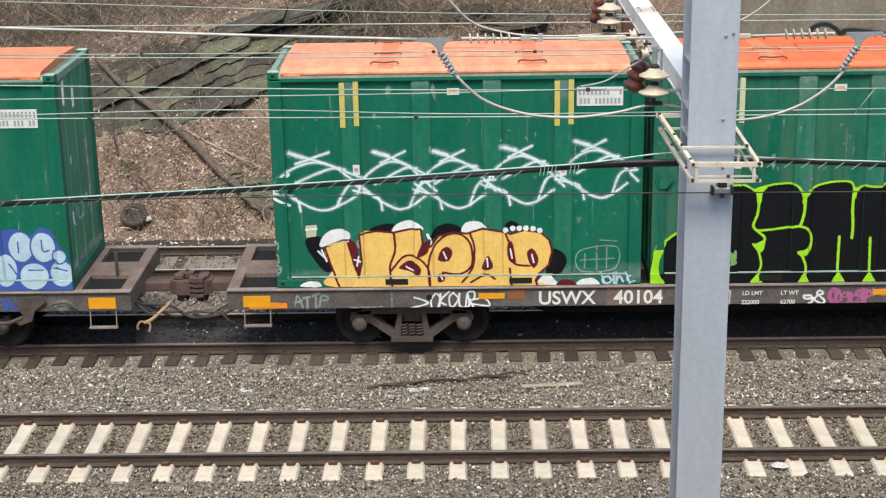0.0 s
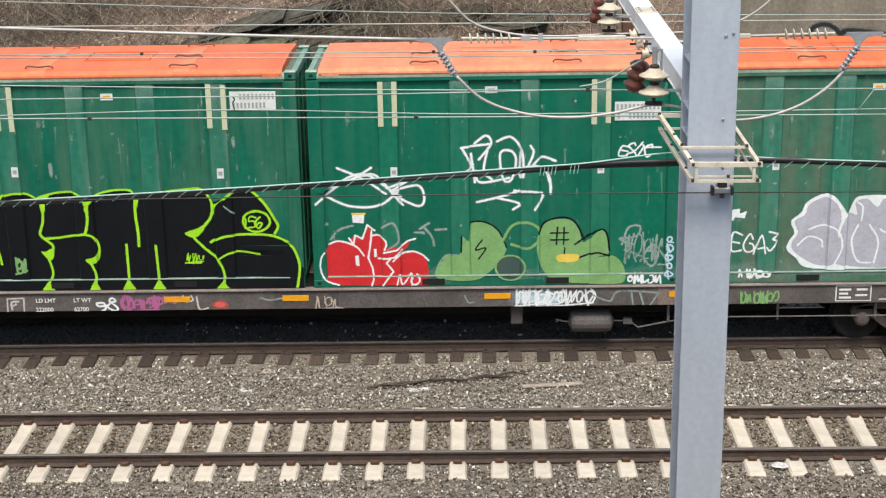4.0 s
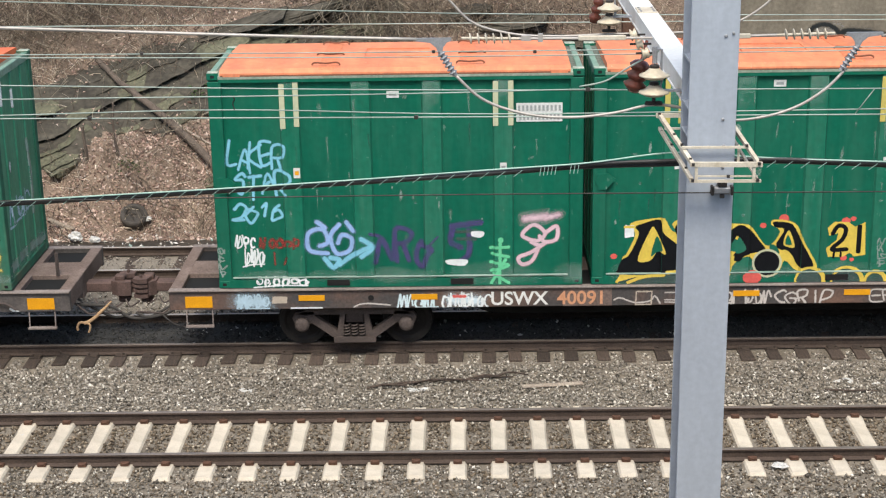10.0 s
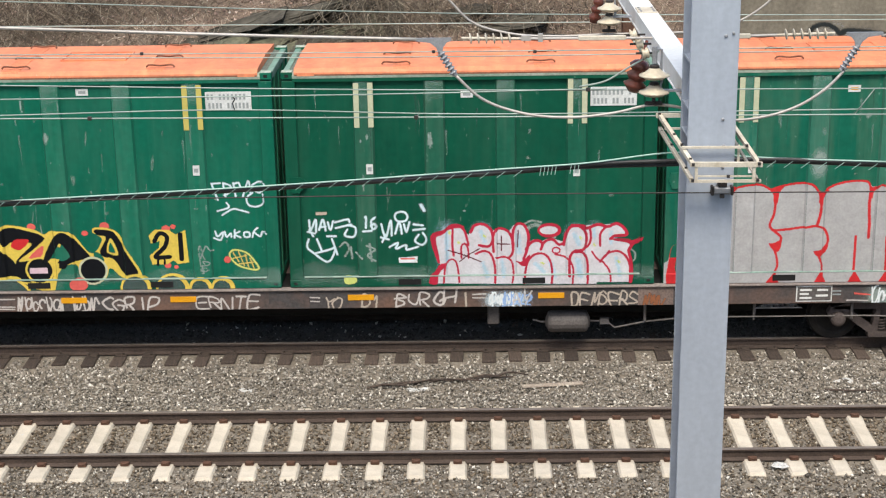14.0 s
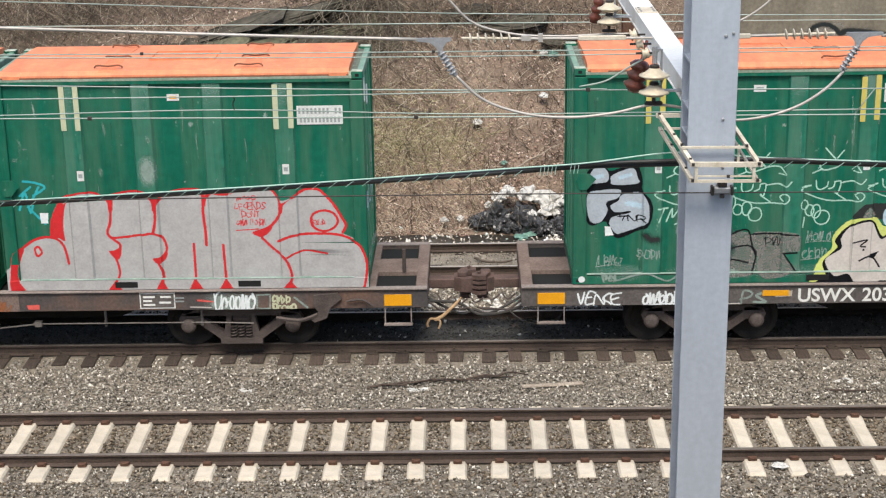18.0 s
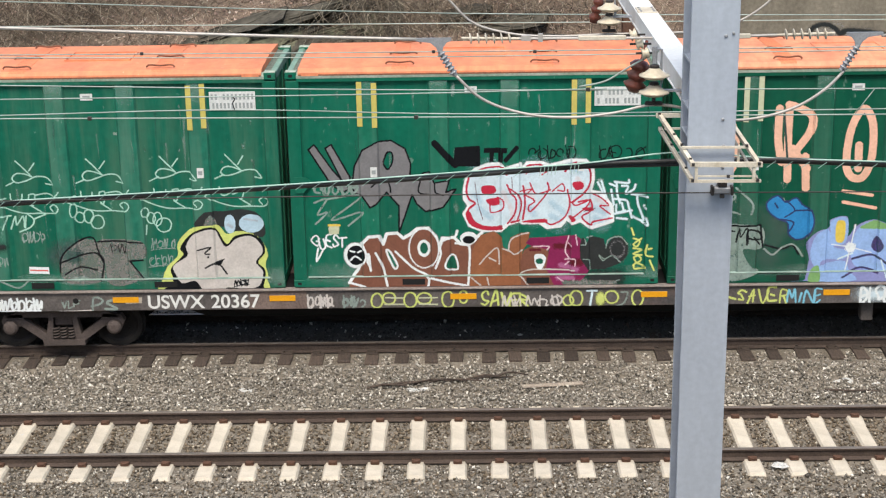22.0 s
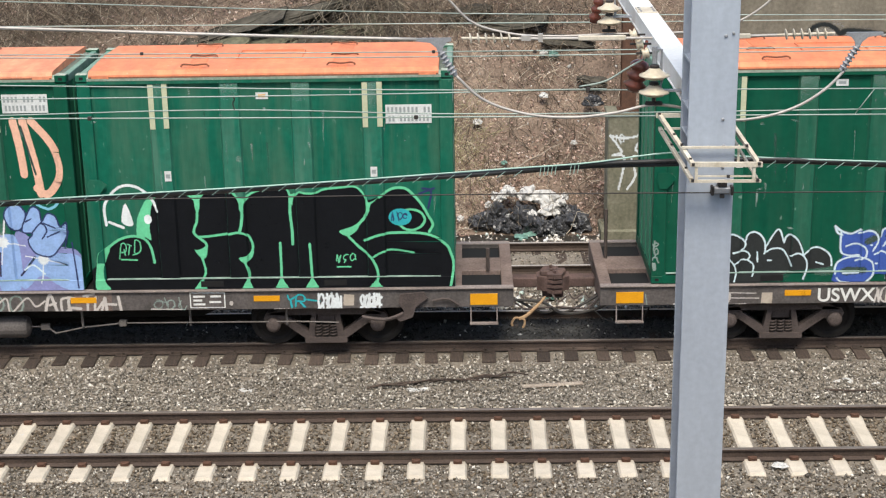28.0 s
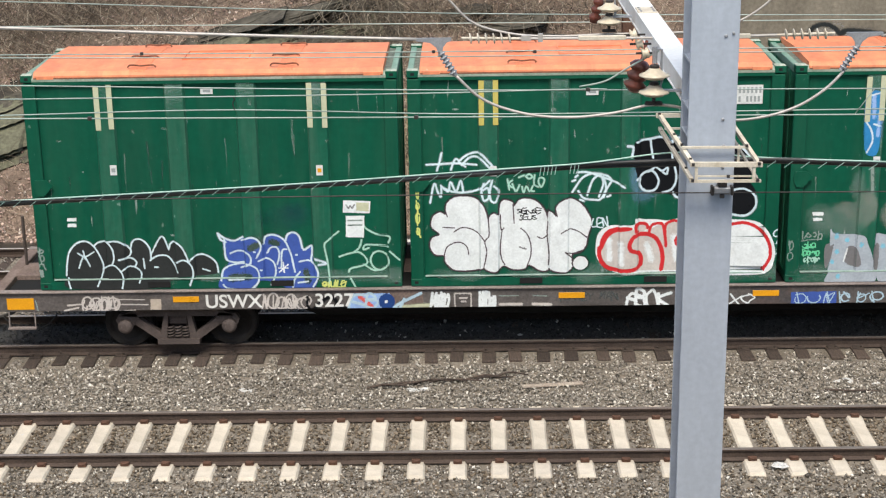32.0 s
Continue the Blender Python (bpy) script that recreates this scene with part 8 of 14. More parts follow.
s.blob([(0.46, 0.15), (0.51, 0.43), (0.59, 0.53), (0.72, 0.85), (0.65, 1.05), (1.15, 1.14), (1.22, 1.1), (1.31, 0.94), (1.4, 0.9), (1.33, 1.04), (1.45, 1.12), (1.65, 1.13), (2, 1.05), (2.16, 0.97), (2.27, 1.03), (2.53, 1.02), (2.65, 0.96), (2.87, 0.66), (3, 0.66), (3.12, 0.88), (2.97, 1), (3.02, 1.08), (3.29, 1.05), (3.42, 0.95), (3.53, 0.7), (3.75, 0.3), (3.69, 0.16), (3.41, 0.2), (3.22, 0.36), (3.06, 0.14), (2.3, 0.07), (2.24, -0.05), (1.64, 0.08), (0.49, 0.01)], "yellow")
s.blob([(1.25, 0.41), (1.33, 0.52), (1.18, 0.68), (1.15, 0.84), (1.28, 0.76), (1.5, 0.6), (1.68, 0.38), (1.62, 0.24), (1.46, 0.34)], None)
s.blob([(2.32, 0.55), (2.18, 0.55), (2.32, 0.79), (2.47, 0.67), (2.45, 0.55)], None)
s.blob([(2.96, 0.64), (3.07, 0.62), (3.13, 0.5), (3.01, 0.44)], None)
s.blob([(2.25, 0.07), (2.41, 0.37), (2.62, 0.45), (2.73, 0.27), (2.74, 0.07), (2.59, -0.03)], None)
s.blob([(0.44, 0.24), (0.51, 0.41), (0.63, 0.5), (0.78, 0.85), (0.72, 0.97), (0.82, 1.03), (1.13, 1.1), (1.19, 0.88), (1.47, 0.64), (1.63, 0.44), (1.64, 0.28), (1.54, 0.16), (0.5, 0.17)], "black")
s.blob([(0.77, 0.41), (0.97, 0.92), (1.04, 0.96), (1.17, 0.69), (1.23, 0.51), (1.1, 0.55), (0.98, 0.39)], "yellow")
s.blob([(0.99, 0.47), (1.08, 0.81), (1.18, 0.59), (1.08, 0.53)], None)
s.blob([(1.37, 0.96), (1.46, 1.06), (1.63, 1.09), (1.99, 1), (2.12, 0.94), (2.14, 0.87), (1.92, 0.68), (1.69, 0.5), (2.03, 0.52), (2.2, 0.41), (2.21, 0.17), (1.66, 0.18), (1.63, 0.46), (1.75, 0.62), (1.93, 0.81), (1.61, 0.84), (1.47, 0.76)], "black")
s.blob([(1.58, 0.76), (1.66, 0.88), (1.89, 0.87), (1.73, 0.7)], "red")
s.blob([(1.86, 0.56), (2.11, 0.77), (2.07, 0.58)], "coral")
s.disc(2.03, 0.34, 0.247, 0.229, "yellow")
s.disc(2.03, 0.34, 0.21, 0.201, "black")
s.blob([(2.34, 0.95), (2.55, 0.98), (2.81, 0.69), (2.88, 0.55), (2.56, 0.47), (2.46, 0.37), (2.33, 0.43), (2.47, 0.67), (2.42, 0.82), (2.32, 0.69), (2.18, 0.49), (2.11, 0.55)], "black")
s.stroke([(2.35, 0.45), (2.29, 0.17), (2.24, -0.03)], 0.055, "yellow")
s.blob([(2.39, 0.52), (2.43, 0.79), (2.53, 0.69), (2.56, 0.57)], None)
s.disc(2.93, 0.33, 0.247, 0.238, "cream")
s.disc(2.93, 0.33, 0.21, 0.201, "black")
s.blob([(3.01, 1.04), (3.27, 1.02), (3.38, 0.92), (3.51, 0.66), (3.69, 0.32), (3.65, 0.22), (3.45, 0.27), (3.35, 0.44), (3.26, 0.54), (3.13, 0.56), (3.07, 0.66), (3.19, 0.9), (3.04, 0.95)], "black")
s.blob([(3.19, 0.65), (3.27, 0.89), (3.38, 0.6)], "yellow")
s.blob([(3.22, 0.66), (3.26, 0.81), (3.33, 0.64)], None)
s.disc(3.65, 0.03, 0.265, 0.238, "yellow")
s.disc(3.63, 0.02, 0.21, 0.201, "smoke")
s.disc(4.27, 0.02, 0.284, 0.238, "yellow")
s.disc(4.25, 0.01, 0.229, 0.201, "smoke")
s.disc(4.74, 0.01, 0.201, 0.192, "yellow")
s.disc(4.73, 0, 0.146, 0.146, "smoke")
s.disc(5.12, 0.01, 0.201, 0.192, "yellow")
s.disc(5.1, 0, 0.146, 0.146, "smoke")
s.blob([(0.49, 0.01), (0.69, 0.11), (0.93, 0.15), (1.21, 0.17), (1.64, 0.18), (1.82, -0)], "smoke")
s.stroke([(0.61, 0.03), (0.88, 0.13), (1.2, 0.15)], 0.055, "yellow")
s.stroke([(1.26, 0.19), (1.62, 0.2), (1.83, 0.02)], 0.055, "yellow")
s.disc(2.68, 0.09, 0.156, 0.11, "coral")
s.blob([(3.91, 0.93), (4.02, 1.03), (4.26, 1.02), (4.36, 0.94), (4.53, 1.02), (4.56, 0.45), (4.37, 0.42), (4.3, 0.49), (4.2, 0.42), (3.94, 0.42), (3.9, 0.57), (4.07, 0.71), (4.09, 0.83), (3.94, 0.79)], "yellow", False)
s.stroke([(4, 0.83), (4.09, 0.96), (4.21, 0.91), (4.17, 0.73), (4, 0.55), (4.24, 0.55)], 0.073, "black")
s.stroke([(4.44, 0.94), (4.44, 0.51)], 0.082, "black", False)
s.stroke([(4.04, 0.49), (4.03, 0.41)], 0.037, "black")
s.stroke([(4.15, 0.49), (4.15, 0.43)], 0.037, "black")
s.blob([(0.54, 1.01), (0.7, 1.01), (0.7, 0.81), (0.55, 0.79)], "white", False)
s.stroke([(0.55, 0.98), (0.7, 0.98)], 0.046, "yellow", False)
s.blob([(1.86, 0.38), (2.16, 0.38), (2.16, 0.28), (1.85, 0.28)], "pink", False)
s.piece("white and yellow small tags")
s.stroke([(5.02, 1.81), (5.16, 1.82)], 0.03, "mist", fade=0.35)
s.stroke([(5.03, 1.69), (5.16, 1.71)], 0.03, "mist", fade=0.35)
s.stroke([(5.02, 1.81), (5.11, 1.53)], 0.03, "mist", fade=0.35)
s.stroke([(5.21, 1.82), (5.24, 1.59)], 0.03, "mist", fade=0.35)
s.stroke([(5.21, 1.82), (5.33, 1.77), (5.31, 1.66), (5.22, 1.61)], 0.03, "mist", fade=0.35)
s.stroke([(5.38, 1.82), (5.41, 1.59)], 0.03, "mist", fade=0.35)
s.stroke([(5.38, 1.8), (5.47, 1.82), (5.49, 1.72), (5.39, 1.71)], 0.03, "mist", fade=0.35)
s.stroke([(5.53, 1.59), (5.63, 1.85), (5.66, 1.62)], 0.03, "mist", fade=0.35)
s.stroke([(5.55, 1.69), (5.66, 1.7)], 0.03, "mist", fade=0.35)
s.stroke([(5.69, 1.78), (5.81, 1.84), (5.9, 1.78), (5.81, 1.65), (5.69, 1.72)], 0.03, "mist", fade=0.35)
s.stroke([(5.69, 1.65), (5.59, 1.56), (5.62, 1.44), (5.75, 1.41), (5.86, 1.47), (5.86, 1.62)], 0.03, "mist", fade=0.35)
s.stroke([(5.09, 1.34), (5.28, 1.4), (5.25, 1.48)], 0.03, "mist", fade=0.35)
s.stroke([(5.17, 1.27), (5.34, 1.37), (5.47, 1.35), (5.61, 1.31)], 0.03, "mist", fade=0.35)
s.stroke([(5.03, 0.99), (5.07, 0.9), (5.16, 0.97), (5.12, 0.84), (5.01, 0.87)], 0.03, "mist", fade=0.35)
s.stroke([(5.19, 0.98), (5.22, 0.89), (5.29, 0.95), (5.3, 0.89)], 0.03, "mist", fade=0.35)
s.stroke([(5.36, 1.01), (5.35, 0.87)], 0.03, "mist", fade=0.35)
s.stroke([(5.44, 0.98), (5.36, 0.93), (5.45, 0.88)], 0.03, "mist", fade=0.35)
s.stroke([(5.65, 0.88), (5.68, 0.98), (5.74, 1.04)], 0.03, "mist", fade=0.35)
s.stroke([(5.69, 0.96), (5.78, 0.89), (5.82, 0.97), (5.89, 0.95)], 0.03, "mist", fade=0.35)
s.stroke([(5.61, 0.92), (5.6, 0.89), (5.56, 0.88), (5.52, 0.89), (5.51, 0.92), (5.52, 0.96), (5.56, 0.97), (5.6, 0.96), (5.61, 0.92)], 0.03, "mist", fade=0.3)
s.stroke([(5.26, 0.61), (5.35, 0.66), (5.53, 0.61), (5.65, 0.48), (5.73, 0.33), (5.62, 0.31), (5.4, 0.38), (5.27, 0.51), (5.26, 0.61)], 0.03, "citron", fade=0.3)
s.stroke([(5.31, 0.61), (5.4, 0.45)], 0.022, "ochre", fade=0.5)
s.stroke([(5.4, 0.63), (5.49, 0.38)], 0.022, "ochre", fade=0.5)
s.stroke([(5.51, 0.58), (5.56, 0.35)], 0.022, "ochre", fade=0.5)
s.stroke([(5.59, 0.51), (5.65, 0.33)], 0.022, "ochre", fade=0.5)
s.stroke([(5.3, 0.51), (5.53, 0.56)], 0.022, "ochre", fade=0.5)
s.stroke([(5.4, 0.41), (5.65, 0.44)], 0.022, "ochre", fade=0.5)
s.disc(5.21, 0.49, 0.0603, 0.0603, "coral", 0.15)
s.scrawl(4, 4.72, 0.27, 0.21, 0.5, "chalk", 0.02)
paint_box(BOXES[2, 1], s)

s = Spray(BOX_L, 3.6)
s.piece("white looping tags")
s.stroke([(0.35, 1.16), (0.37, 0.99), (0.46, 1.17), (0.46, 0.96)], 0.034, "mist", fade=0.4)
s.stroke([(0.51, 0.99), (0.58, 1.17), (0.62, 0.98)], 0.034, "mist", fade=0.4)
s.stroke([(0.53, 1.04), (0.62, 1.05)], 0.034, "mist", fade=0.4)
s.stroke([(0.66, 1.12), (0.7, 0.99), (0.75, 1.14)], 0.034, "mist", fade=0.4)
s.stroke([(0.78, 1.12), (0.99, 1.17), (1.02, 1.13)], 0.034, "mist", fade=0.4)
s.stroke([(0.79, 1.02), (1.05, 1.08)], 0.034, "mist", fade=0.4)
s.stroke([(0.99, 1.07), (1.12, 1.02), (1.09, 0.87), (0.94, 0.89), (0.98, 0.99)], 0.034, "mist", fade=0.4)
s.stroke([(0.32, 0.96), (0.44, 0.93)], 0.034, "mist", fade=0.4)
s.stroke([(0.35, 0.99), (0.41, 0.88)], 0.034, "mist", fade=0.4)
s.stroke([(0.64, 0.88), (0.79, 0.88)], 0.034, "mist", fade=0.4)
s.stroke([(0.33, 0.83), (0.3, 0.7), (0.39, 0.6), (0.64, 0.43), (0.77, 0.66), (0.62, 0.63), (0.42, 0.58)], 0.034, "mist", fade=0.4)
s.stroke([(0.47, 0.83), (0.54, 0.63)], 0.034, "mist", fade=0.4)
s.stroke([(0.72, 0.83), (0.8, 0.56)], 0.034, "mist", fade=0.4)
s.stroke([(1.25, 0.97), (1.39, 0.98)], 0.034, "mist", fade=0.4)
s.stroke([(1.55, 1.08), (1.62, 0.85), (1.71, 1.14), (1.72, 0.88)], 0.034, "mist", fade=0.4)
s.stroke([(1.78, 0.91), (1.85, 1.11), (1.89, 0.91)], 0.034, "mist", fade=0.4)
s.stroke([(1.93, 1.07), (1.97, 0.94), (2.02, 1.11)], 0.034, "mist", fade=0.4)
s.stroke([(2.09, 1.07), (2.24, 1.05)], 0.034, "mist", fade=0.4)
s.stroke([(2.08, 0.97), (2.27, 0.99)], 0.034, "mist", fade=0.4)
s.stroke([(2.24, 0.92), (2.3, 0.81), (2.23, 0.71), (2.11, 0.78), (2.17, 0.89)], 0.034, "mist", fade=0.4)
s.stroke([(1.54, 0.85), (1.67, 0.81)], 0.034, "mist", fade=0.4)
s.stroke([(1.56, 0.77), (1.62, 0.9)], 0.034, "mist", fade=0.4)
s.stroke([(1.68, 0.68), (1.82, 0.75), (1.79, 0.65), (1.95, 0.71), (1.97, 0.63), (2.16, 0.68)], 0.034, "mist", fade=0.4)
s.stroke([(1.99, 1.2), (1.96, 1.14), (1.88, 1.12), (1.81, 1.14), (1.78, 1.21), (1.81, 1.27), (1.89, 1.29), (1.96, 1.27), (1.99, 1.2)], 0.034, "mist", fade=0.3)
s.tag("16", 1.24, 1.02, 0.24, 0.2, "mist", 0.034)
s.stroke([(0.84, 0.69), (0.94, 0.77), (1, 0.66), (0.93, 0.53)], 0.028, "chalk", fade=0.5)
s.stroke([(1.03, 0.69), (1.05, 0.49)], 0.028, "chalk", fade=0.5)
s.stroke([(1.12, 0.59), (1.22, 0.49)], 0.028, "chalk", fade=0.5)
s.stroke([(1.3, 0.72), (1.44, 0.65), (1.31, 0.55), (1.44, 0.45)], 0.028, "chalk", fade=0.5)
s.stroke([(1.35, 0.75), (1.38, 0.45)], 0.028, "chalk", fade=0.5)
s.blob([(0.46, 1.3), (0.65, 1.3), (0.65, 1.25), (0.47, 1.25)], "sand", False)
s.blob([(1.83, 0.49), (2.14, 0.51), (2.14, 0.4), (1.83, 0.4)], "white", False)
s.stroke([(1.87, 0.47), (2.09, 0.47)], 0.03, "coral", fade=0.2)
s.blob([(0.92, 0.18), (1.11, 0.16), (1.09, 0.07), (0.93, 0.06)], "citron")
s.stroke([(2.22, 1.4), (2.27, 1.31)], 0.05, "frost", fade=0.6)
s.piece("white letters edged in red")
s.stroke([(3.93, 1.05), (4.05, 1.11), (4.21, 1.08)], 0.03, "chalk", fade=0.4)
s.stroke([(3.97, 0.95), (4.05, 1.02), (4.18, 1.02), (4.43, 0.82)], 0.05, "chalk", fade=0.5)
s.stroke([(5.71, 0.6), (5.78, 0.53), (5.78, 0.42), (5.72, 0.37)], 0.025, "chalk", fade=0.4)
s.blob([(2.39, 0.87), (2.58, 0.95), (2.69, 1.04), (2.85, 1.05), (2.94, 0.95), (3, 0.87), (3.07, 1), (3.16, 1.07), (3.32, 1.04), (3.41, 0.94), (3.52, 1.01), (3.68, 0.94), (3.75, 1.05), (3.88, 1.07), (3.99, 0.99), (4.02, 0.85), (3.99, 0.74), (4.09, 0.78), (4.21, 0.74), (4.3, 0.79), (4.46, 0.78), (4.6, 0.73), (4.65, 0.91), (4.72, 1.03), (4.93, 1.01), (5.08, 1.01), (5.14, 0.01), (2.36, 0.05), (2.52, 0.38)], "blush", False)
s.blob([(4.59, 0.71), (4.65, 0.91), (4.72, 1.02), (4.91, 1.02), (5.16, 1.03), (5.47, 1.04), (5.61, 0.95), (5.63, 0.83), (5.38, 0.8), (5.38, 0.76), (5.63, 0.76), (5.75, 0.67), (5.67, 0.57), (5.72, 0.37), (5.71, 0.04), (4.58, 0.05)], "blush", False)
s.stroke([(2.64, 0.97), (2.64, 0.44)], 0.13, "ice", fade=1.2)
s.stroke([(3.21, 0.93), (3.27, 0.76)], 0.13, "ice", fade=1.2)
s.stroke([(3.83, 0.86), (3.85, 0.56)], 0.13, "ice", fade=1.2)
s.stroke([(4.12, 0.36), (4.25, 0.22)], 0.13, "ice", fade=1.2)
s.stroke([(3.24, 0.37), (3.31, 0.17)], 0.13, "ice", fade=1.2)
s.stroke([(3.56, 0.43), (3.59, 0.17)], 0.13, "ice", fade=1.2)
s.stroke([(4.38, 0.36), (4.44, 0.16)], 0.13, "ice", fade=1.2)
s.stroke([(4.77, 0.88), (4.84, 0.71)], 0.13, "ice", fade=1.2)
s.stroke([(4.85, 0.42), (4.88, 0.15)], 0.13, "ice", fade=1.2)
s.stroke([(4.76, 0.88), (4.84, 0.71)], 0.11, "ice", fade=1.2)
s.stroke([(5.09, 0.94), (5.1, 0.81)], 0.11, "ice", fade=1.2)
s.stroke([(5.38, 0.9), (5.38, 0.7)], 0.11, "ice", fade=1.2)
s.stroke([(5.47, 0.44), (5.53, 0.17)], 0.11, "ice", fade=1.2)
s.stroke([(4.81, 0.45), (4.84, 0.18)], 0.11, "ice", fade=1.2)
s.stroke([(3.26, 0.86), (3.28, 0.84)], 0.07, "citron", fade=1.2)
s.stroke([(2.83, 0.75), (2.85, 0.73)], 0.07, "citron", fade=1.2)
s.stroke([(4.22, 0.37), (4.25, 0.36)], 0.07, "citron", fade=1.2)
s.stroke([(2.68, 0.94), (2.69, 0.9)], 0.07, "citron", fade=1.2)
s.stroke([(4.86, 0.83), (4.87, 0.8)], 0.07, "citron", fade=1.2)
s.stroke([(5.5, 0.39), (5.52, 0.37)], 0.07, "citron", fade=1.2)
s.stroke([(5.09, 0.69), (5.11, 0.67)], 0.07, "citron", fade=1.2)
s.blob([(2.37, 0.87), (2.58, 0.98), (2.71, 1.06), (2.85, 1.06), (2.93, 1), (2.71, 0.98), (2.55, 0.89), (2.46, 0.82), (2.52, 0.44), (2.47, 0.44)], "crimson")
s.blob([(2.52, 0.38), (2.44, 0.26), (2.36, 0.18), (2.34, 0.05), (2.47, 0.04), (2.5, 0.21), (2.64, 0.38)], "crimson")
s.blob([(3.79, 0.41), (3.89, 0.4), (4.03, 0.52), (3.94, 0.31)], "crimson")
s.disc(4.35, 0.94, 0.197, 0.127, "crimson")
s.disc(4.34, 0.94, 0.152, 0.0698, "blush")
s.stroke([(2.74, 1.02), (2.73, 0.71), (2.75, 0.52)], 0.042, "crimson", fade=0.15)
s.stroke([(2.85, 1.04), (2.94, 0.93), (3, 0.7)], 0.042, "crimson", fade=0.15)
s.stroke([(3.04, 0.92), (3.11, 1.04), (3.27, 1.05), (3.39, 0.93), (3.4, 0.76), (3.33, 0.67), (3.18, 0.69)], 0.05, "crimson", fade=0.15)
s.stroke([(2.88, 0.47), (2.88, 0.67), (2.94, 0.72), (2.99, 0.64), (3, 0.47)], 0.035, "crimson", fade=0.15)
s.stroke([(2.66, 0.61), (2.93, 0.52), (3.21, 0.4)], 0.022, "maroon", fade=0.1)
s.stroke([(2.85, 0.41), (2.99, 0.52), (3.18, 0.63)], 0.022, "maroon", fade=0.1)
s.stroke([(3.12, 0.54), (3.26, 0.59), (3.38, 0.52), (3.44, 0.3), (3.44, 0.05)], 0.042, "crimson", fade=0.15)
s.stroke([(3.42, 0.57), (3.41, 0.83), (3.5, 0.99), (3.66, 0.94), (3.74, 0.76), (3.73, 0.56), (3.68, 0.49)], 0.046, "crimson", fade=0.15)
s.stroke([(3.46, 0.47), (3.59, 0.5), (3.71, 0.43), (3.75, 0.23), (3.73, 0.05)], 0.035, "crimson", fade=0.15)
s.stroke([(3.48, 0.73), (3.68, 0.72)], 0.024, "maroon", fade=0.1)
s.stroke([(3.55, 0.86), (3.55, 0.61)], 0.024, "maroon", fade=0.1)
s.stroke([(3.74, 0.66), (3.74, 0.91), (3.8, 1.05), (3.93, 1.03), (4, 0.85), (3.98, 0.62), (3.92, 0.44)], 0.05, "crimson", fade=0.15)
s.stroke([(3.82, 0.66), (3.83, 0.94)], 0.022, "maroon", fade=0.1)
s.stroke([(3.96, 0.61), (4.06, 0.74), (4.18, 0.76), (4.24, 0.69)], 0.05, "crimson", fade=0.15)
s.stroke([(4.21, 0.61), (4.27, 0.74), (4.4, 0.78), (4.51, 0.69), (4.59, 0.72)], 0.05, "crimson", fade=0.15)
s.stroke([(4.53, 0.59), (4.51, 0.55), (4.47, 0.54), (4.42, 0.55), (4.4, 0.59), (4.42, 0.62), (4.46, 0.64), (4.51, 0.62), (4.53, 0.59)], 0.028, "crimson", fade=0.1)
s.stroke([(3.93, 0.04), (3.98, 0.36), (4.09, 0.51), (4.25, 0.53), (4.36, 0.42), (4.4, 0.22), (4.39, 0.04)], 0.042, "crimson", fade=0.15)
s.stroke([(4.59, 0.68), (4.63, 0.88), (4.71, 1.01), (4.86, 1.01), (4.96, 0.88), (4.96, 0.71), (4.9, 0.6), (4.76, 0.58), (4.69, 0.45), (4.69, 0.15)], 0.05, "crimson", fade=0.15)
s.stroke([(4.78, 0.57), (4.91, 0.55), (4.99, 0.38), (4.99, 0.03)], 0.042, "crimson", fade=0.15)
s.stroke([(4.45, 0.52), (4.66, 0.45), (4.75, 0.28), (4.74, 0.03)], 0.035, "crimson", fade=0.15)
s.stroke([(2.58, 0.06), (2.61, 0.34), (2.71, 0.45), (2.8, 0.37), (2.84, 0.07)], 0.035, "crimson", fade=0.15)
s.stroke([(4.72, 1.03), (4.91, 1.02), (4.97, 0.97), (5.16, 1.03), (5.31, 0.99), (5.47, 1.04), (5.59, 0.96), (5.63, 0.85), (5.44, 0.83), (5.37, 0.78)], 0.055, "crimson", fade=0.15)
s.blob([(5.38, 0.78), (5.63, 0.78), (5.75, 0.76), (5.91, 0.82), (5.84, 0.71), (5.76, 0.67), (5.69, 0.54), (5.66, 0.6), (5.69, 0.68), (5.6, 0.72), (5.47, 0.74)], "crimson")
s.stroke([(5.67, 0.57), (5.72, 0.37), (5.73, 0.17), (5.71, 0.04)], 0.05, "crimson", fade=0.15)
s.stroke([(5.2, 0.66), (5.2, 0.87), (5.31, 1)], 0.042, "crimson", fade=0.15)
s.stroke([(5.03, 0.94), (5.04, 0.77), (4.97, 0.64), (4.78, 0.58)], 0.042, "crimson", fade=0.15)
s.stroke([(5.06, 0.56), (5.2, 0.4), (5.35, 0.57)], 0.035, "crimson", fade=0.15)
s.stroke([(5.2, 0.38), (5.34, 0.53), (5.5, 0.56), (5.63, 0.47), (5.7, 0.3), (5.7, 0.05)], 0.042, "crimson", fade=0.15)
s.stroke([(5.22, 0.41), (5.35, 0.24), (5.38, 0.06)], 0.035, "crimson", fade=0.15)
s.blob([(2.91, 1.31), (2.96, 1.31), (2.96, 1.28), (2.92, 1.28)], "chalk", False)
paint_box(BOXES[2, 2], s)

s = Spray(BOX_L, 3.6)
s.piece("silver throw-up outlined in red")
throw_up(s, "pale", "red")
s.stroke([(0.5, 0.71), (0.56, 0.75), (0.61, 0.65), (0.53, 0.59), (0.5, 0.71)], 0.037, "red")
s.scrawl(4, 3.93, 1.51, 0.32, 0.08, "red", 0.016)
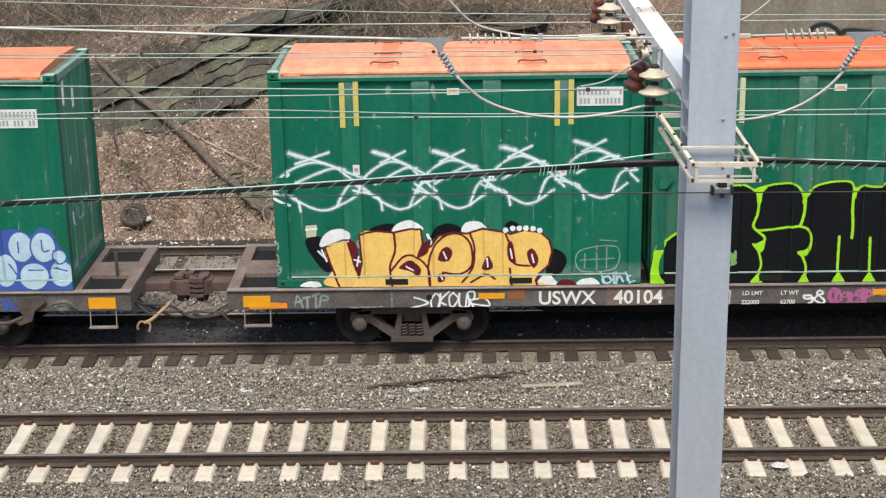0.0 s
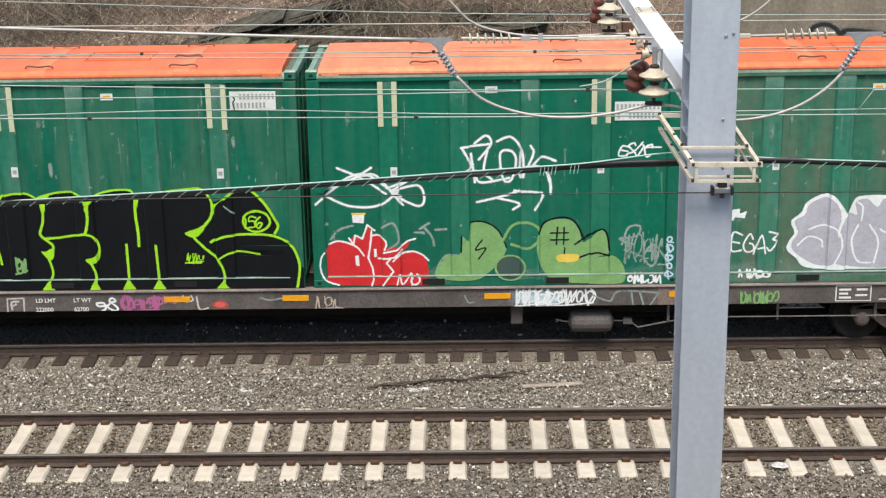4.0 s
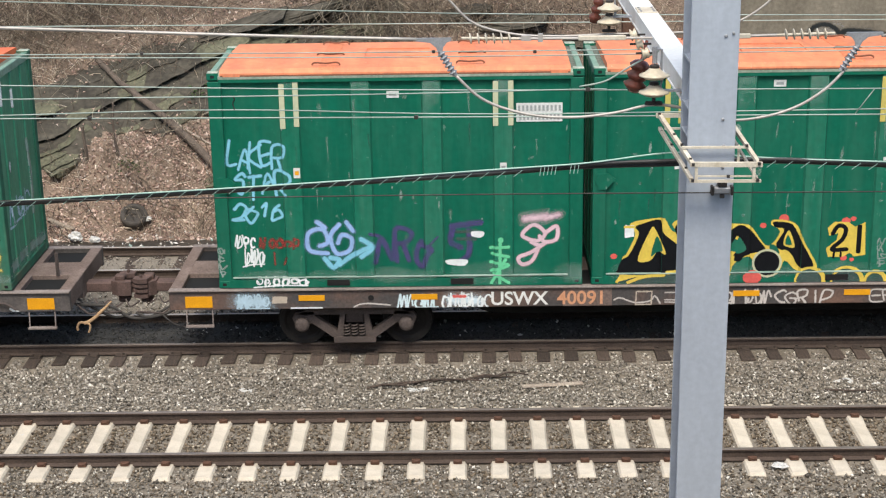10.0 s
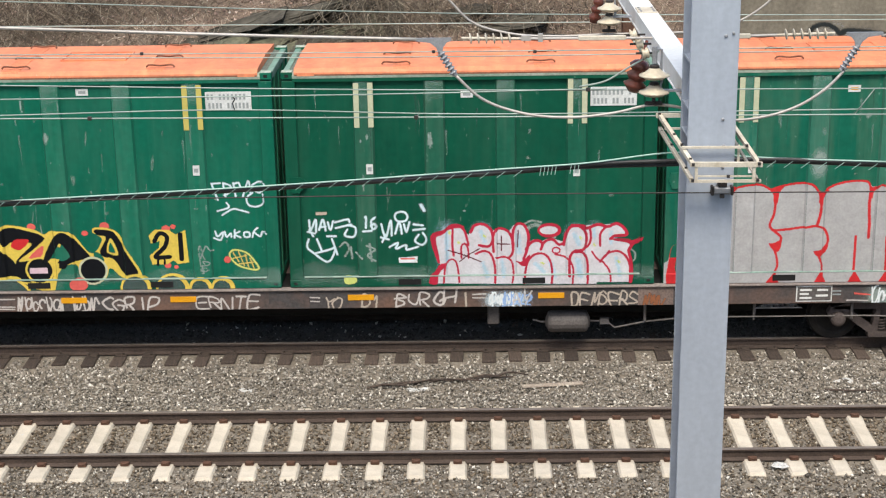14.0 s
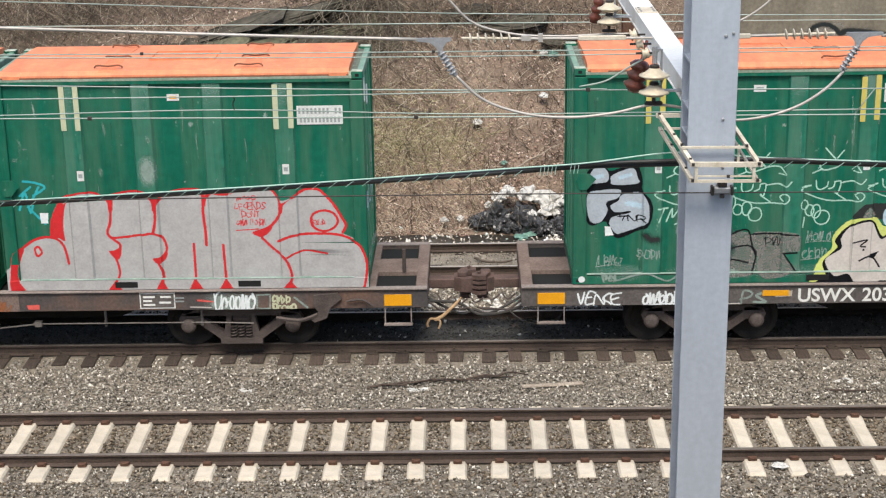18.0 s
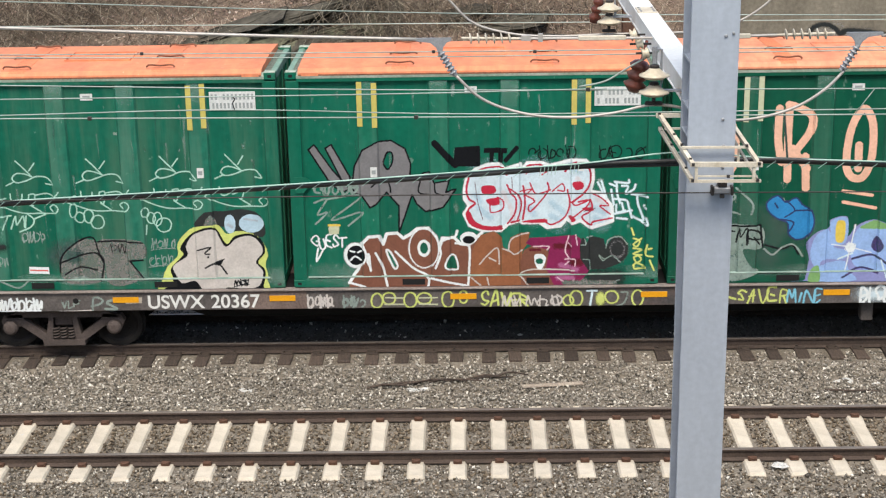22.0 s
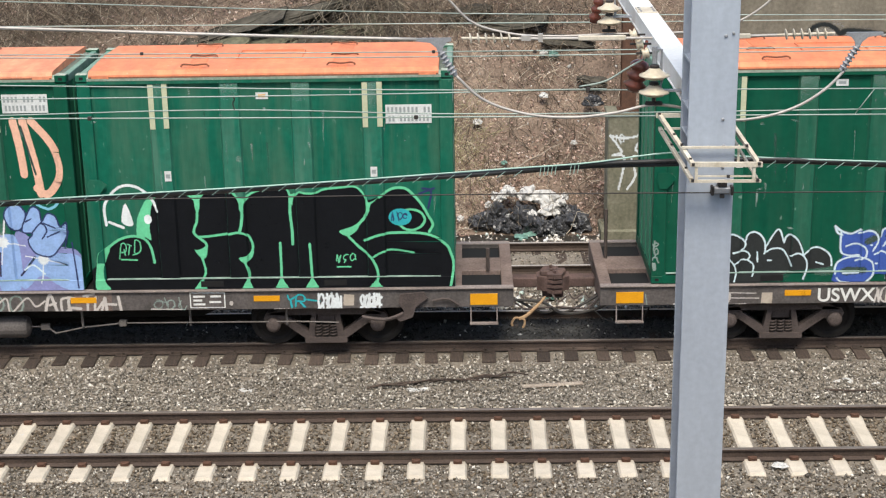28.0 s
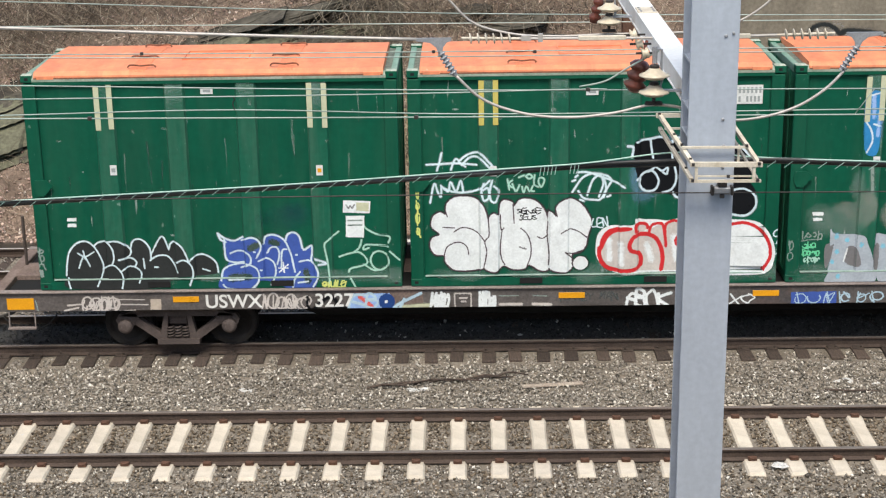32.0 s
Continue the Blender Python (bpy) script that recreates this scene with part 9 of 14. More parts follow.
s.tag("LEGENDS", 3.9, 1.37, 0.51, 0.1, "red", 0.016)
s.tag("DONT", 4.01, 1.23, 0.3, 0.09, "red", 0.016)
s.scrawl(7, 3.9, 1.08, 0.53, 0.11, "red", 0.016)
s.stroke([(3.91, 1), (4.29, 1.02)], 0.018, "red")
s.scrawl(3, 5.18, 1.09, 0.22, 0.09, "red", 0.016)
s.piece("aqua tag by the post")
s.stroke([(0.41, 1.89), (0.62, 1.86), (0.76, 1.78), (0.56, 1.64)], 0.037, "aqua")
s.stroke([(0.31, 1.4), (0.42, 1.69), (0.49, 1.35), (0.56, 1.59)], 0.037, "aqua")
s.stroke([(0.45, 1.45), (0.72, 1.15)], 0.037, "aqua")
s.stroke([(0.66, 1.79), (0.5, 1.5)], 0.037, "aqua")
s.stroke([(0.33, 1.64), (0.52, 1.79)], 0.037, "aqua")
s.disc(2.5, 2.05, 0.11, 0.183, "chalk", 0.9)
s.blob([(0.64, 1.34), (0.78, 1.34), (0.77, 1.16), (0.65, 1.16)], "white", False)
paint_box(BOXES[2, 3], s)

s = Spray(BOX_L, 3.6)
s.piece("silver throw-up with thick black outline")
s.blob([(0.13, 1.67), (0.18, 1.84), (0.28, 2), (0.39, 2.07), (0.5, 2.07), (0.6, 1.95), (0.78, 2), (0.96, 2.06), (1.07, 2.03), (1.14, 1.79), (1.14, 1.62), (1.28, 1.45), (1.32, 1.25), (1.25, 1), (1.04, 0.9), (0.77, 0.79), (0.64, 0.87), (0.54, 1.08), (0.33, 1.01), (0.22, 1.1), (0.15, 1.36)], "black")
s.blob([(0.22, 1.74), (0.26, 1.87), (0.35, 2), (0.48, 2.02), (0.57, 1.92), (0.58, 1.8), (0.5, 1.75)], "silver")
s.blob([(0.62, 1.78), (0.65, 1.88), (0.97, 1.99), (1.06, 1.83), (1.06, 1.73), (0.67, 1.71)], "silver")
s.blob([(0.24, 1.55), (0.46, 1.62), (0.76, 1.63), (0.78, 1.54), (0.71, 1.47), (0.55, 1.41), (0.57, 1.26), (0.47, 1.08), (0.33, 1.06), (0.25, 1.19)], "silver")
s.blob([(0.81, 1.54), (1.08, 1.58), (1.22, 1.45), (1.26, 1.25), (1.21, 1.04), (0.81, 0.88), (0.71, 0.88), (0.61, 1.02), (0.65, 1.15), (0.92, 1.22), (0.93, 1.26), (0.7, 1.24), (0.62, 1.35), (0.75, 1.44)], "silver")
s.stroke([(0.35, 1.84), (0.48, 1.87)], 0.1, "ice", fade=0.9)
s.stroke([(0.91, 1.39), (1.1, 1.35)], 0.14, "ice", fade=0.9)
s.stroke([(0.77, 1.83), (0.94, 1.88)], 0.1, "ice", fade=0.9)
s.tag("TNR", 0.77, 1.08, 0.42, 0.09, "black", 0.024)
s.stroke([(1.21, 0.84), (1.3, 0.77), (1.4, 0.77)], 0.09, "soot", fade=0.7)
s.blob([(0.53, 1), (0.62, 0.99), (0.68, 0.84), (0.54, 0.83)], "white", False)
s.piece("chalk-line face tags")
s.stroke([(1.73, 2.24), (1.83, 2.14), (1.98, 1.97)], 0.021, "minty", fade=0.35)
s.stroke([(2.04, 2.2), (1.94, 2.07)], 0.021, "minty", fade=0.35)
s.stroke([(1.98, 1.97), (1.85, 2.02), (1.72, 2.02), (1.65, 1.94), (1.72, 1.87), (1.88, 1.9), (2.05, 1.97), (2.21, 1.96), (2.28, 1.9)], 0.021, "minty", fade=0.35)
s.stroke([(2.28, 1.9), (2.32, 1.83), (2.2, 1.85)], 0.021, "minty", fade=0.35)
s.stroke([(1.54, 1.82), (1.69, 1.89)], 0.021, "minty", fade=0.35)
s.stroke([(1.59, 1.68), (1.6, 1.57), (1.67, 1.53), (1.77, 1.58), (1.79, 1.67)], 0.021, "minty", fade=0.35)
s.stroke([(1.8, 1.55), (1.88, 1.58), (1.9, 1.66)], 0.021, "minty", fade=0.35)
s.stroke([(1.9, 1.66), (2, 1.66), (1.96, 1.48), (1.91, 1.49)], 0.021, "minty", fade=0.35)
s.stroke([(2, 1.65), (2.2, 1.68), (2.33, 1.63), (2.41, 1.71)], 0.021, "minty", fade=0.35)
s.stroke([(1.36, 1.59), (1.51, 1.6), (1.34, 1.54), (1.56, 1.41), (1.82, 1.34), (2.08, 1.34), (2.31, 1.34), (2.38, 1.42), (2.32, 1.49), (2.24, 1.44), (2.28, 1.37)], 0.021, "minty", fade=0.35)
s.stroke([(1.91, 1.48), (2.09, 1.36)], 0.021, "minty", fade=0.35)
s.stroke([(2.9, 2.26), (3, 2.16), (3.15, 1.99)], 0.021, "minty", fade=0.35)
s.stroke([(3.21, 2.22), (3.11, 2.09)], 0.021, "minty", fade=0.35)
s.stroke([(3.15, 1.99), (3.02, 2.04), (2.89, 2.05), (2.82, 1.96), (2.89, 1.89), (3.05, 1.93), (3.22, 1.99), (3.38, 1.99), (3.45, 1.92)], 0.021, "minty", fade=0.35)
s.stroke([(3.45, 1.92), (3.49, 1.85), (3.38, 1.87)], 0.021, "minty", fade=0.35)
s.stroke([(2.71, 1.85), (2.86, 1.91)], 0.021, "minty", fade=0.35)
s.stroke([(2.77, 1.71), (2.78, 1.59), (2.84, 1.56), (2.94, 1.61), (2.96, 1.69)], 0.021, "minty", fade=0.35)
s.stroke([(2.98, 1.57), (3.06, 1.61), (3.08, 1.69)], 0.021, "minty", fade=0.35)
s.stroke([(3.08, 1.69), (3.17, 1.69), (3.14, 1.5), (3.09, 1.52)], 0.021, "minty", fade=0.35)
s.stroke([(3.17, 1.67), (3.37, 1.7), (3.5, 1.65), (3.58, 1.73)], 0.021, "minty", fade=0.35)
s.stroke([(2.54, 1.61), (2.68, 1.63), (2.52, 1.56), (2.74, 1.44), (3, 1.37), (3.26, 1.37), (3.49, 1.36), (3.56, 1.45), (3.5, 1.52), (3.41, 1.47), (3.46, 1.4)], 0.021, "minty", fade=0.35)
s.stroke([(3.09, 1.5), (3.26, 1.38)], 0.021, "minty", fade=0.35)
s.stroke([(4.12, 2.29), (4.21, 2.19), (4.37, 2.02)], 0.021, "minty", fade=0.35)
s.stroke([(4.42, 2.25), (4.32, 2.12)], 0.021, "minty", fade=0.35)
s.stroke([(4.37, 2.02), (4.24, 2.07), (4.11, 2.07), (4.04, 1.99), (4.11, 1.92), (4.27, 1.95), (4.44, 2.02), (4.6, 2.02), (4.67, 1.95)], 0.021, "minty", fade=0.35)
s.stroke([(4.67, 1.95), (4.71, 1.88), (4.6, 1.9)], 0.021, "minty", fade=0.35)
s.stroke([(3.93, 1.87), (4.08, 1.94)], 0.021, "minty", fade=0.35)
s.stroke([(3.99, 1.74), (4.01, 1.62), (4.07, 1.59), (4.17, 1.64), (4.19, 1.72)], 0.021, "minty", fade=0.35)
s.stroke([(4.2, 1.6), (4.28, 1.63), (4.3, 1.72)], 0.021, "minty", fade=0.35)
s.stroke([(4.3, 1.72), (4.4, 1.72), (4.36, 1.53), (4.31, 1.55)], 0.021, "minty", fade=0.35)
s.stroke([(4.4, 1.7), (4.59, 1.73), (4.72, 1.68), (4.8, 1.76)], 0.021, "minty", fade=0.35)
s.stroke([(3.76, 1.64), (3.91, 1.66), (3.75, 1.59), (3.97, 1.47), (4.23, 1.4), (4.49, 1.4), (4.72, 1.39), (4.79, 1.48), (4.72, 1.54), (4.64, 1.5), (4.69, 1.43)], 0.021, "minty", fade=0.35)
s.stroke([(4.31, 1.53), (4.49, 1.41)], 0.021, "minty", fade=0.35)
s.stroke([(5.2, 2.31), (5.29, 2.21), (5.45, 2.04)], 0.021, "minty", fade=0.35)
s.stroke([(5.5, 2.28), (5.41, 2.14)], 0.021, "minty", fade=0.35)
s.stroke([(5.45, 2.04), (5.33, 2.09), (5.2, 2.1), (5.12, 2.01), (5.2, 1.95), (5.36, 1.98), (5.52, 2.04), (5.68, 2.04), (5.75, 1.97)], 0.021, "minty", fade=0.35)
s.stroke([(5.75, 1.97), (5.79, 1.9), (5.68, 1.92)], 0.021, "minty", fade=0.35)
s.stroke([(5.02, 1.9), (5.16, 1.96)], 0.021, "minty", fade=0.35)
s.stroke([(5.08, 1.76), (5.1, 1.64), (5.16, 1.61), (5.26, 1.66), (5.28, 1.74)], 0.021, "minty", fade=0.35)
s.stroke([(5.29, 1.63), (5.37, 1.66), (5.39, 1.74)], 0.021, "minty", fade=0.35)
s.stroke([(5.39, 1.74), (5.49, 1.74), (5.45, 1.56), (5.4, 1.57)], 0.021, "minty", fade=0.35)
s.stroke([(5.49, 1.72), (5.68, 1.76), (5.81, 1.7), (5.89, 1.79)], 0.021, "minty", fade=0.35)
s.stroke([(4.85, 1.66), (5, 1.68), (4.84, 1.61), (5.06, 1.49), (5.32, 1.42), (5.58, 1.42), (5.81, 1.42), (5.88, 1.5), (5.81, 1.57), (5.73, 1.52), (5.78, 1.45)], 0.021, "minty", fade=0.35)
s.stroke([(5.4, 1.56), (5.58, 1.44)], 0.021, "minty", fade=0.35)
s.stroke([(1.41, 1.29), (1.57, 1.3)], 0.024, "minty", fade=0.35)
s.stroke([(1.51, 1.28), (1.42, 1.07)], 0.024, "minty", fade=0.35)
s.stroke([(1.55, 1.07), (1.64, 1.29), (1.65, 1.14), (1.77, 1.29), (1.78, 1.1)], 0.024, "minty", fade=0.35)
s.stroke([(1.82, 1.29), (1.79, 1.09)], 0.024, "minty", fade=0.35)
s.stroke([(1.85, 1.33), (1.95, 1.22), (1.88, 1.1), (1.69, 1.02)], 0.024, "minty", fade=0.35)
s.stroke([(1.95, 1.24), (2.15, 1.32)], 0.024, "minty", fade=0.35)
s.stroke([(2.68, 1.38), (2.66, 1.3), (2.62, 1.27), (2.58, 1.3), (2.57, 1.38), (2.59, 1.47), (2.63, 1.5), (2.67, 1.47), (2.68, 1.38)], 0.021, "minty", fade=0.3)
s.stroke([(2.8, 1.26), (2.77, 1.19), (2.72, 1.17), (2.66, 1.2), (2.64, 1.26), (2.67, 1.32), (2.72, 1.35), (2.78, 1.32), (2.8, 1.26)], 0.021, "minty", fade=0.3)
s.stroke([(2.95, 1.28), (2.92, 1.2), (2.86, 1.16), (2.81, 1.2), (2.79, 1.28), (2.81, 1.36), (2.87, 1.39), (2.93, 1.36), (2.95, 1.28)], 0.021, "minty", fade=0.3)
s.stroke([(3.12, 1.17), (3.09, 1.09), (3.01, 1.06), (2.93, 1.09), (2.9, 1.18), (2.94, 1.26), (3.02, 1.29), (3.09, 1.26), (3.12, 1.17)], 0.021, "minty", fade=0.3)
s.stroke([(3.88, 1.33), (3.86, 1.27), (3.82, 1.25), (3.78, 1.27), (3.76, 1.33), (3.78, 1.39), (3.82, 1.41), (3.86, 1.39), (3.88, 1.33)], 0.021, "minty", fade=0.3)
s.stroke([(3.98, 1.23), (3.96, 1.16), (3.91, 1.14), (3.86, 1.17), (3.84, 1.23), (3.86, 1.3), (3.91, 1.33), (3.96, 1.3), (3.98, 1.23)], 0.021, "minty", fade=0.3)
s.stroke([(4.09, 1.21), (4.06, 1.13), (4.01, 1.1), (3.96, 1.13), (3.94, 1.21), (3.97, 1.3), (4.02, 1.33), (4.07, 1.3), (4.09, 1.21)], 0.021, "minty", fade=0.3)
s.stroke([(4.24, 1.11), (4.2, 1.02), (4.11, 0.99), (4.03, 1.02), (3.99, 1.11), (4.03, 1.2), (4.12, 1.23), (4.21, 1.2), (4.24, 1.11)], 0.021, "minty", fade=0.3)
s.stroke([(3.81, 0.94), (3.83, 1.11)], 0.02, "minty", fade=0.4)
s.scrawl(4, 1.7, 0.83, 0.41, 0.18, "chalk", 0.016)
s.scrawl(4, 3.87, 0.69, 0.41, 0.18, "chalk", 0.016)
s.scrawl(4, 0.39, 0.31, 0.41, 0.18, "chalk", 0.016)
s.scrawl(4, 1.06, 0.42, 0.42, 0.17, "chalk", 0.016)
s.scrawl(4, 3.81, 0.39, 0.42, 0.18, "chalk", 0.016)
s.piece("smoky grey bubble letters")
s.blob([(2.31, 0.31), (2.33, 0.51), (2.53, 0.75), (2.71, 0.88), (2.95, 0.84), (3, 0.68), (3.06, 0.48), (3.02, 0.16), (2.54, 0.11), (2.37, 0.19)], "ash")
s.blob([(2.98, 0.83), (3.32, 0.87), (3.74, 0.83), (3.77, 0.55), (3.52, 0.5), (3.7, 0.21), (3.3, 0.06), (3.09, 0.18), (3.08, 0.43)], "ash")
s.disc(2.56, 0.59, 0.329, 0.22, "smoke", 0.9)
s.stroke([(2.32, 0.47), (2.65, 0.59), (2.94, 0.63), (3.05, 0.48)], 0.027, "black")
s.stroke([(2.4, 0.27), (2.64, 0.39), (2.93, 0.33)], 0.027, "black")
s.stroke([(2.71, 0.88), (2.91, 0.9), (2.99, 0.63), (3.06, 0.48), (3, 0.16)], 0.027, "black")
s.stroke([(2.32, 0.31), (2.37, 0.59), (2.57, 0.79), (2.74, 0.88)], 0.027, "black")
s.stroke([(2.98, 0.83), (3.32, 0.84), (3.74, 0.81)], 0.027, "black")
s.stroke([(3.5, 0.5), (3.73, 0.51)], 0.027, "black")
s.stroke([(3.52, 0.48), (3.72, 0.19)], 0.027, "black")
s.scrawl(2, 3.15, 0.62, 0.31, 0.16, "black", 0.016)
s.disc(2.64, 0.19, 0.238, 0.073, "chalk", 0.9)
s.piece("grey cloud letter edged in yellow")
s.blob([(4.63, 1.09), (4.77, 1.3), (4.9, 1.34), (5.16, 1.34), (5.42, 1.37), (5.68, 1.3), (5.8, 1.09), (5.75, 0.88), (5.35, 0.98), (5.03, 1.08)], "soot")
s.blob([(4.79, 1.09), (4.9, 1.28), (5, 1.1)], "ash")
s.disc(5.22, 1.11, 0.0929, 0.166, "ice")
s.disc(5.58, 1.12, 0.206, 0.159, "ice")
s.stroke([(5.47, 1.2), (5.68, 1.16)], 0.05, "silver", fade=0.8)
s.stroke([(5.19, 1.1), (5.25, 1.06)], 0.08, "silver", fade=0.8)
s.blob([(4.04, 0.17), (4.13, 0.38), (4.31, 0.57), (4.32, 0.77), (4.43, 0.93), (4.6, 1.06), (4.83, 1.1), (5.03, 1.09), (5.16, 0.94), (5.35, 0.99), (5.61, 0.93), (5.76, 0.78), (5.83, 0.57), (5.78, 0.4), (5.81, 0.16), (5.68, -0.07), (4.09, -0.05)], "citron")
s.blob([(4.18, 0.34), (4.4, 0.58), (4.36, 0.7), (4.5, 0.9), (4.73, 1.04), (4.97, 1.05), (5.14, 0.77), (5.29, 0.9), (5.55, 0.94), (5.74, 0.82), (5.78, 0.61), (5.66, 0.44), (5.77, 0.3), (5.74, 0.05), (5.61, -0.07), (4.12, -0.05), (4.22, 0.11)], "black")
s.blob([(4.22, 0.37), (4.47, 0.56), (4.46, 0.73), (4.57, 0.91), (4.76, 1.01), (4.96, 1.01), (5.12, 0.72), (5.32, 0.86), (5.55, 0.9), (5.7, 0.78), (5.74, 0.61), (5.62, 0.44), (5.73, 0.28), (5.68, 0.06), (5.48, -0.01), (5.15, 0.02), (5.02, -0.05), (4.75, -0.05), (4.59, 0.14), (4.36, 0.11)], "bone")
s.stroke([(4.65, 0.67), (4.88, 0.72), (4.78, 0.62), (4.86, 0.6)], 0.026, "black")
s.disc(4.83, 0.55, 0.0199, 0.0199, "black")
s.blob([(4.89, 0.44), (5.1, 0.51), (5.03, 0.4), (4.99, 0.38)], "black", False)
s.stroke([(4.77, 0.36), (4.92, 0.43), (5.02, 0.39), (5.12, 0.24)], 0.03, "black")
s.scrawl(3, 5.24, 0.05, 0.27, 0.12, "black", 0.022)
s.piece("white bits on the lower rail")
s.scrawl(3, 0.48, 0.05, 0.29, 0.12, "chalk", 0.031)
s.stroke([(0.72, 0.06), (1.21, 0.18), (1.58, 0.05), (1.78, 0.18)], 0.03, "chalk")
s.disc(0.15, 0.09, 0.055, 0.055, "white")
s.blob([(1.79, 0.4), (2.12, 0.39), (2.12, 0.27), (1.78, 0.28)], "white", False)
s.stroke([(1.81, 0.34), (2.09, 0.33)], 0.027, "coral", False)
paint_box(BOXES[3, 0], s)

s = Spray(BOX_L, 3.6)
s.piece("grey letters with black outline")
s.blob([(0.32, 2.37), (0.42, 2.45), (0.7, 2.03), (0.98, 1.69), (0.86, 1.64), (0.68, 1.77)], "slate", False)
s.stroke([(0.32, 2.37), (0.42, 2.45), (0.7, 2.03), (0.98, 1.69), (0.86, 1.64), (0.68, 1.77), (0.32, 2.37)], 0.027, "black", False)
s.blob([(0.6, 2.39), (0.7, 2.45), (0.99, 1.9), (1, 1.77), (0.87, 1.81)], "slate", False)
s.stroke([(0.6, 2.39), (0.7, 2.45), (0.99, 1.9), (1, 1.77), (0.87, 1.81), (0.6, 2.39)], 0.027, "black", False)
s.blob([(1.02, 1.74), (1.07, 2.08), (1.21, 2.36), (1.45, 2.49), (1.68, 2.51), (1.91, 2.37), (2, 2.11), (1.98, 1.89), (2.16, 1.86), (2.19, 1.95), (2.3, 1.97), (2.38, 1.79), (2.63, 1.83), (2.57, 1.63), (2.74, 1.67), (2.52, 1.37), (2.23, 1.29), (2.09, 1.42), (2.01, 1.58), (1.91, 1.29), (1.78, 0.92), (1.79, 1.39), (1.59, 1.63), (1.41, 1.43), (1.31, 1.38), (1.18, 1.59), (1.07, 1.61)], "slate", False)
s.stroke([(1.02, 1.74), (1.07, 2.08), (1.21, 2.36), (1.45, 2.49), (1.68, 2.51), (1.91, 2.37), (2, 2.11), (1.98, 1.89), (2.16, 1.86), (2.19, 1.95), (2.3, 1.97), (2.38, 1.79), (2.63, 1.83), (2.57, 1.63), (2.74, 1.67), (2.52, 1.37), (2.23, 1.29), (2.09, 1.42), (2.01, 1.58), (1.91, 1.29), (1.78, 0.92), (1.79, 1.39), (1.59, 1.63), (1.41, 1.43), (1.31, 1.38), (1.18, 1.59), (1.07, 1.61), (1.02, 1.74)], 0.027, "black", False)
s.blob([(1.55, 2.15), (1.61, 2.3), (1.69, 2.3), (1.7, 2.15), (1.62, 2.02), (1.55, 2.07)], None)
s.stroke([(1.55, 2.15), (1.61, 2.3), (1.69, 2.3), (1.7, 2.15), (1.62, 2.02), (1.55, 2.11)], 0.027, "black")
s.stroke([(1.34, 1.73), (1.46, 1.82), (1.62, 1.8), (1.66, 1.63)], 0.027, "black")
s.stroke([(2.16, 1.85), (2.12, 1.63), (2.28, 1.58)], 0.027, "black")
s.stroke([(2.39, 1.79), (2.4, 1.63), (2.53, 1.58)], 0.027, "black")
s.piece("black and dark scrawls")
s.stroke([(2.4, 2.46), (2.73, 2.08)], 0.11, "black", False)
s.blob([(2.73, 2.38), (3.14, 2.4), (3.15, 2.05), (2.7, 2.06)], "black", False)
s.blob([(3.21, 2.36), (3.59, 2.37), (3.58, 2.28), (3.52, 2.28), (3.51, 2.12), (3.44, 2.12), (3.44, 2.28), (3.37, 2.28), (3.36, 2.12), (3.29, 2.13), (3.3, 2.28), (3.2, 2.28)], "black", False)
s.stroke([(3.74, 2.37), (3.56, 2.16)], 0.073, "black", False)
s.scrawl(5, 3.9, 2.15, 0.78, 0.23, "black", 0.016)
s.scrawl(4, 5.05, 2.11, 0.79, 0.25, "black", 0.016)
s.piece("pale blue letters edged in red and white")
s.blob([(2.88, 1.66), (2.93, 1.89), (3.06, 2), (3.25, 2.08), (3.47, 2.09), (3.54, 2.01), (3.8, 2.09), (3.82, 1.99), (3.92, 2.1), (4.15, 2.1), (4.28, 2.05), (4.46, 2.09), (4.65, 2.15), (4.87, 2.14), (4.99, 2.01), (5, 1.8), (4.95, 1.6), (5.14, 1.57), (5.32, 1.34), (5.33, 1.09), (4.99, 0.98), (4.8, 1.12), (4.66, 1.07), (4.57, 1.14), (4.47, 1.02), (4.25, 0.99), (4.12, 1.08), (3.84, 1.08), (3.78, 1.13), (3.59, 1.07), (3.46, 0.95), (3.18, 0.95), (2.96, 1.04), (2.87, 1.24), (2.96, 1.38), (2.88, 1.5)], "frost", False)
s.stroke([(2.88, 1.66), (2.93, 1.89), (3.06, 2), (3.25, 2.08), (3.47, 2.09), (3.54, 2.01), (3.8, 2.09), (3.82, 1.99), (3.92, 2.1), (4.15, 2.1), (4.28, 2.05), (4.46, 2.09), (4.65, 2.15), (4.87, 2.14), (4.99, 2.01), (5, 1.8), (4.95, 1.6), (5.14, 1.57), (5.32, 1.34), (5.33, 1.09), (4.99, 0.98), (4.8, 1.12), (4.66, 1.07), (4.57, 1.14), (4.47, 1.02), (4.25, 0.99), (4.12, 1.08), (3.84, 1.08), (3.78, 1.13), (3.59, 1.07), (3.46, 0.95), (3.18, 0.95), (2.96, 1.04), (2.87, 1.24), (2.96, 1.38), (2.88, 1.5), (2.88, 1.66)], 0.06, "white", False, fade=0.25)
s.stroke([(3.13, 1.33), (3.31, 1.17)], 0.17, "ice", fade=1)
s.stroke([(3.07, 1.56), (3.13, 1.46)], 0.17, "ice", fade=1)
s.stroke([(3.94, 1.36), (4.03, 1.22)], 0.17, "ice", fade=1)
s.stroke([(4.32, 1.42), (4.51, 1.25)], 0.17, "ice", fade=1)
s.stroke([(4.32, 1.19), (4.44, 1.12)], 0.17, "ice", fade=1)
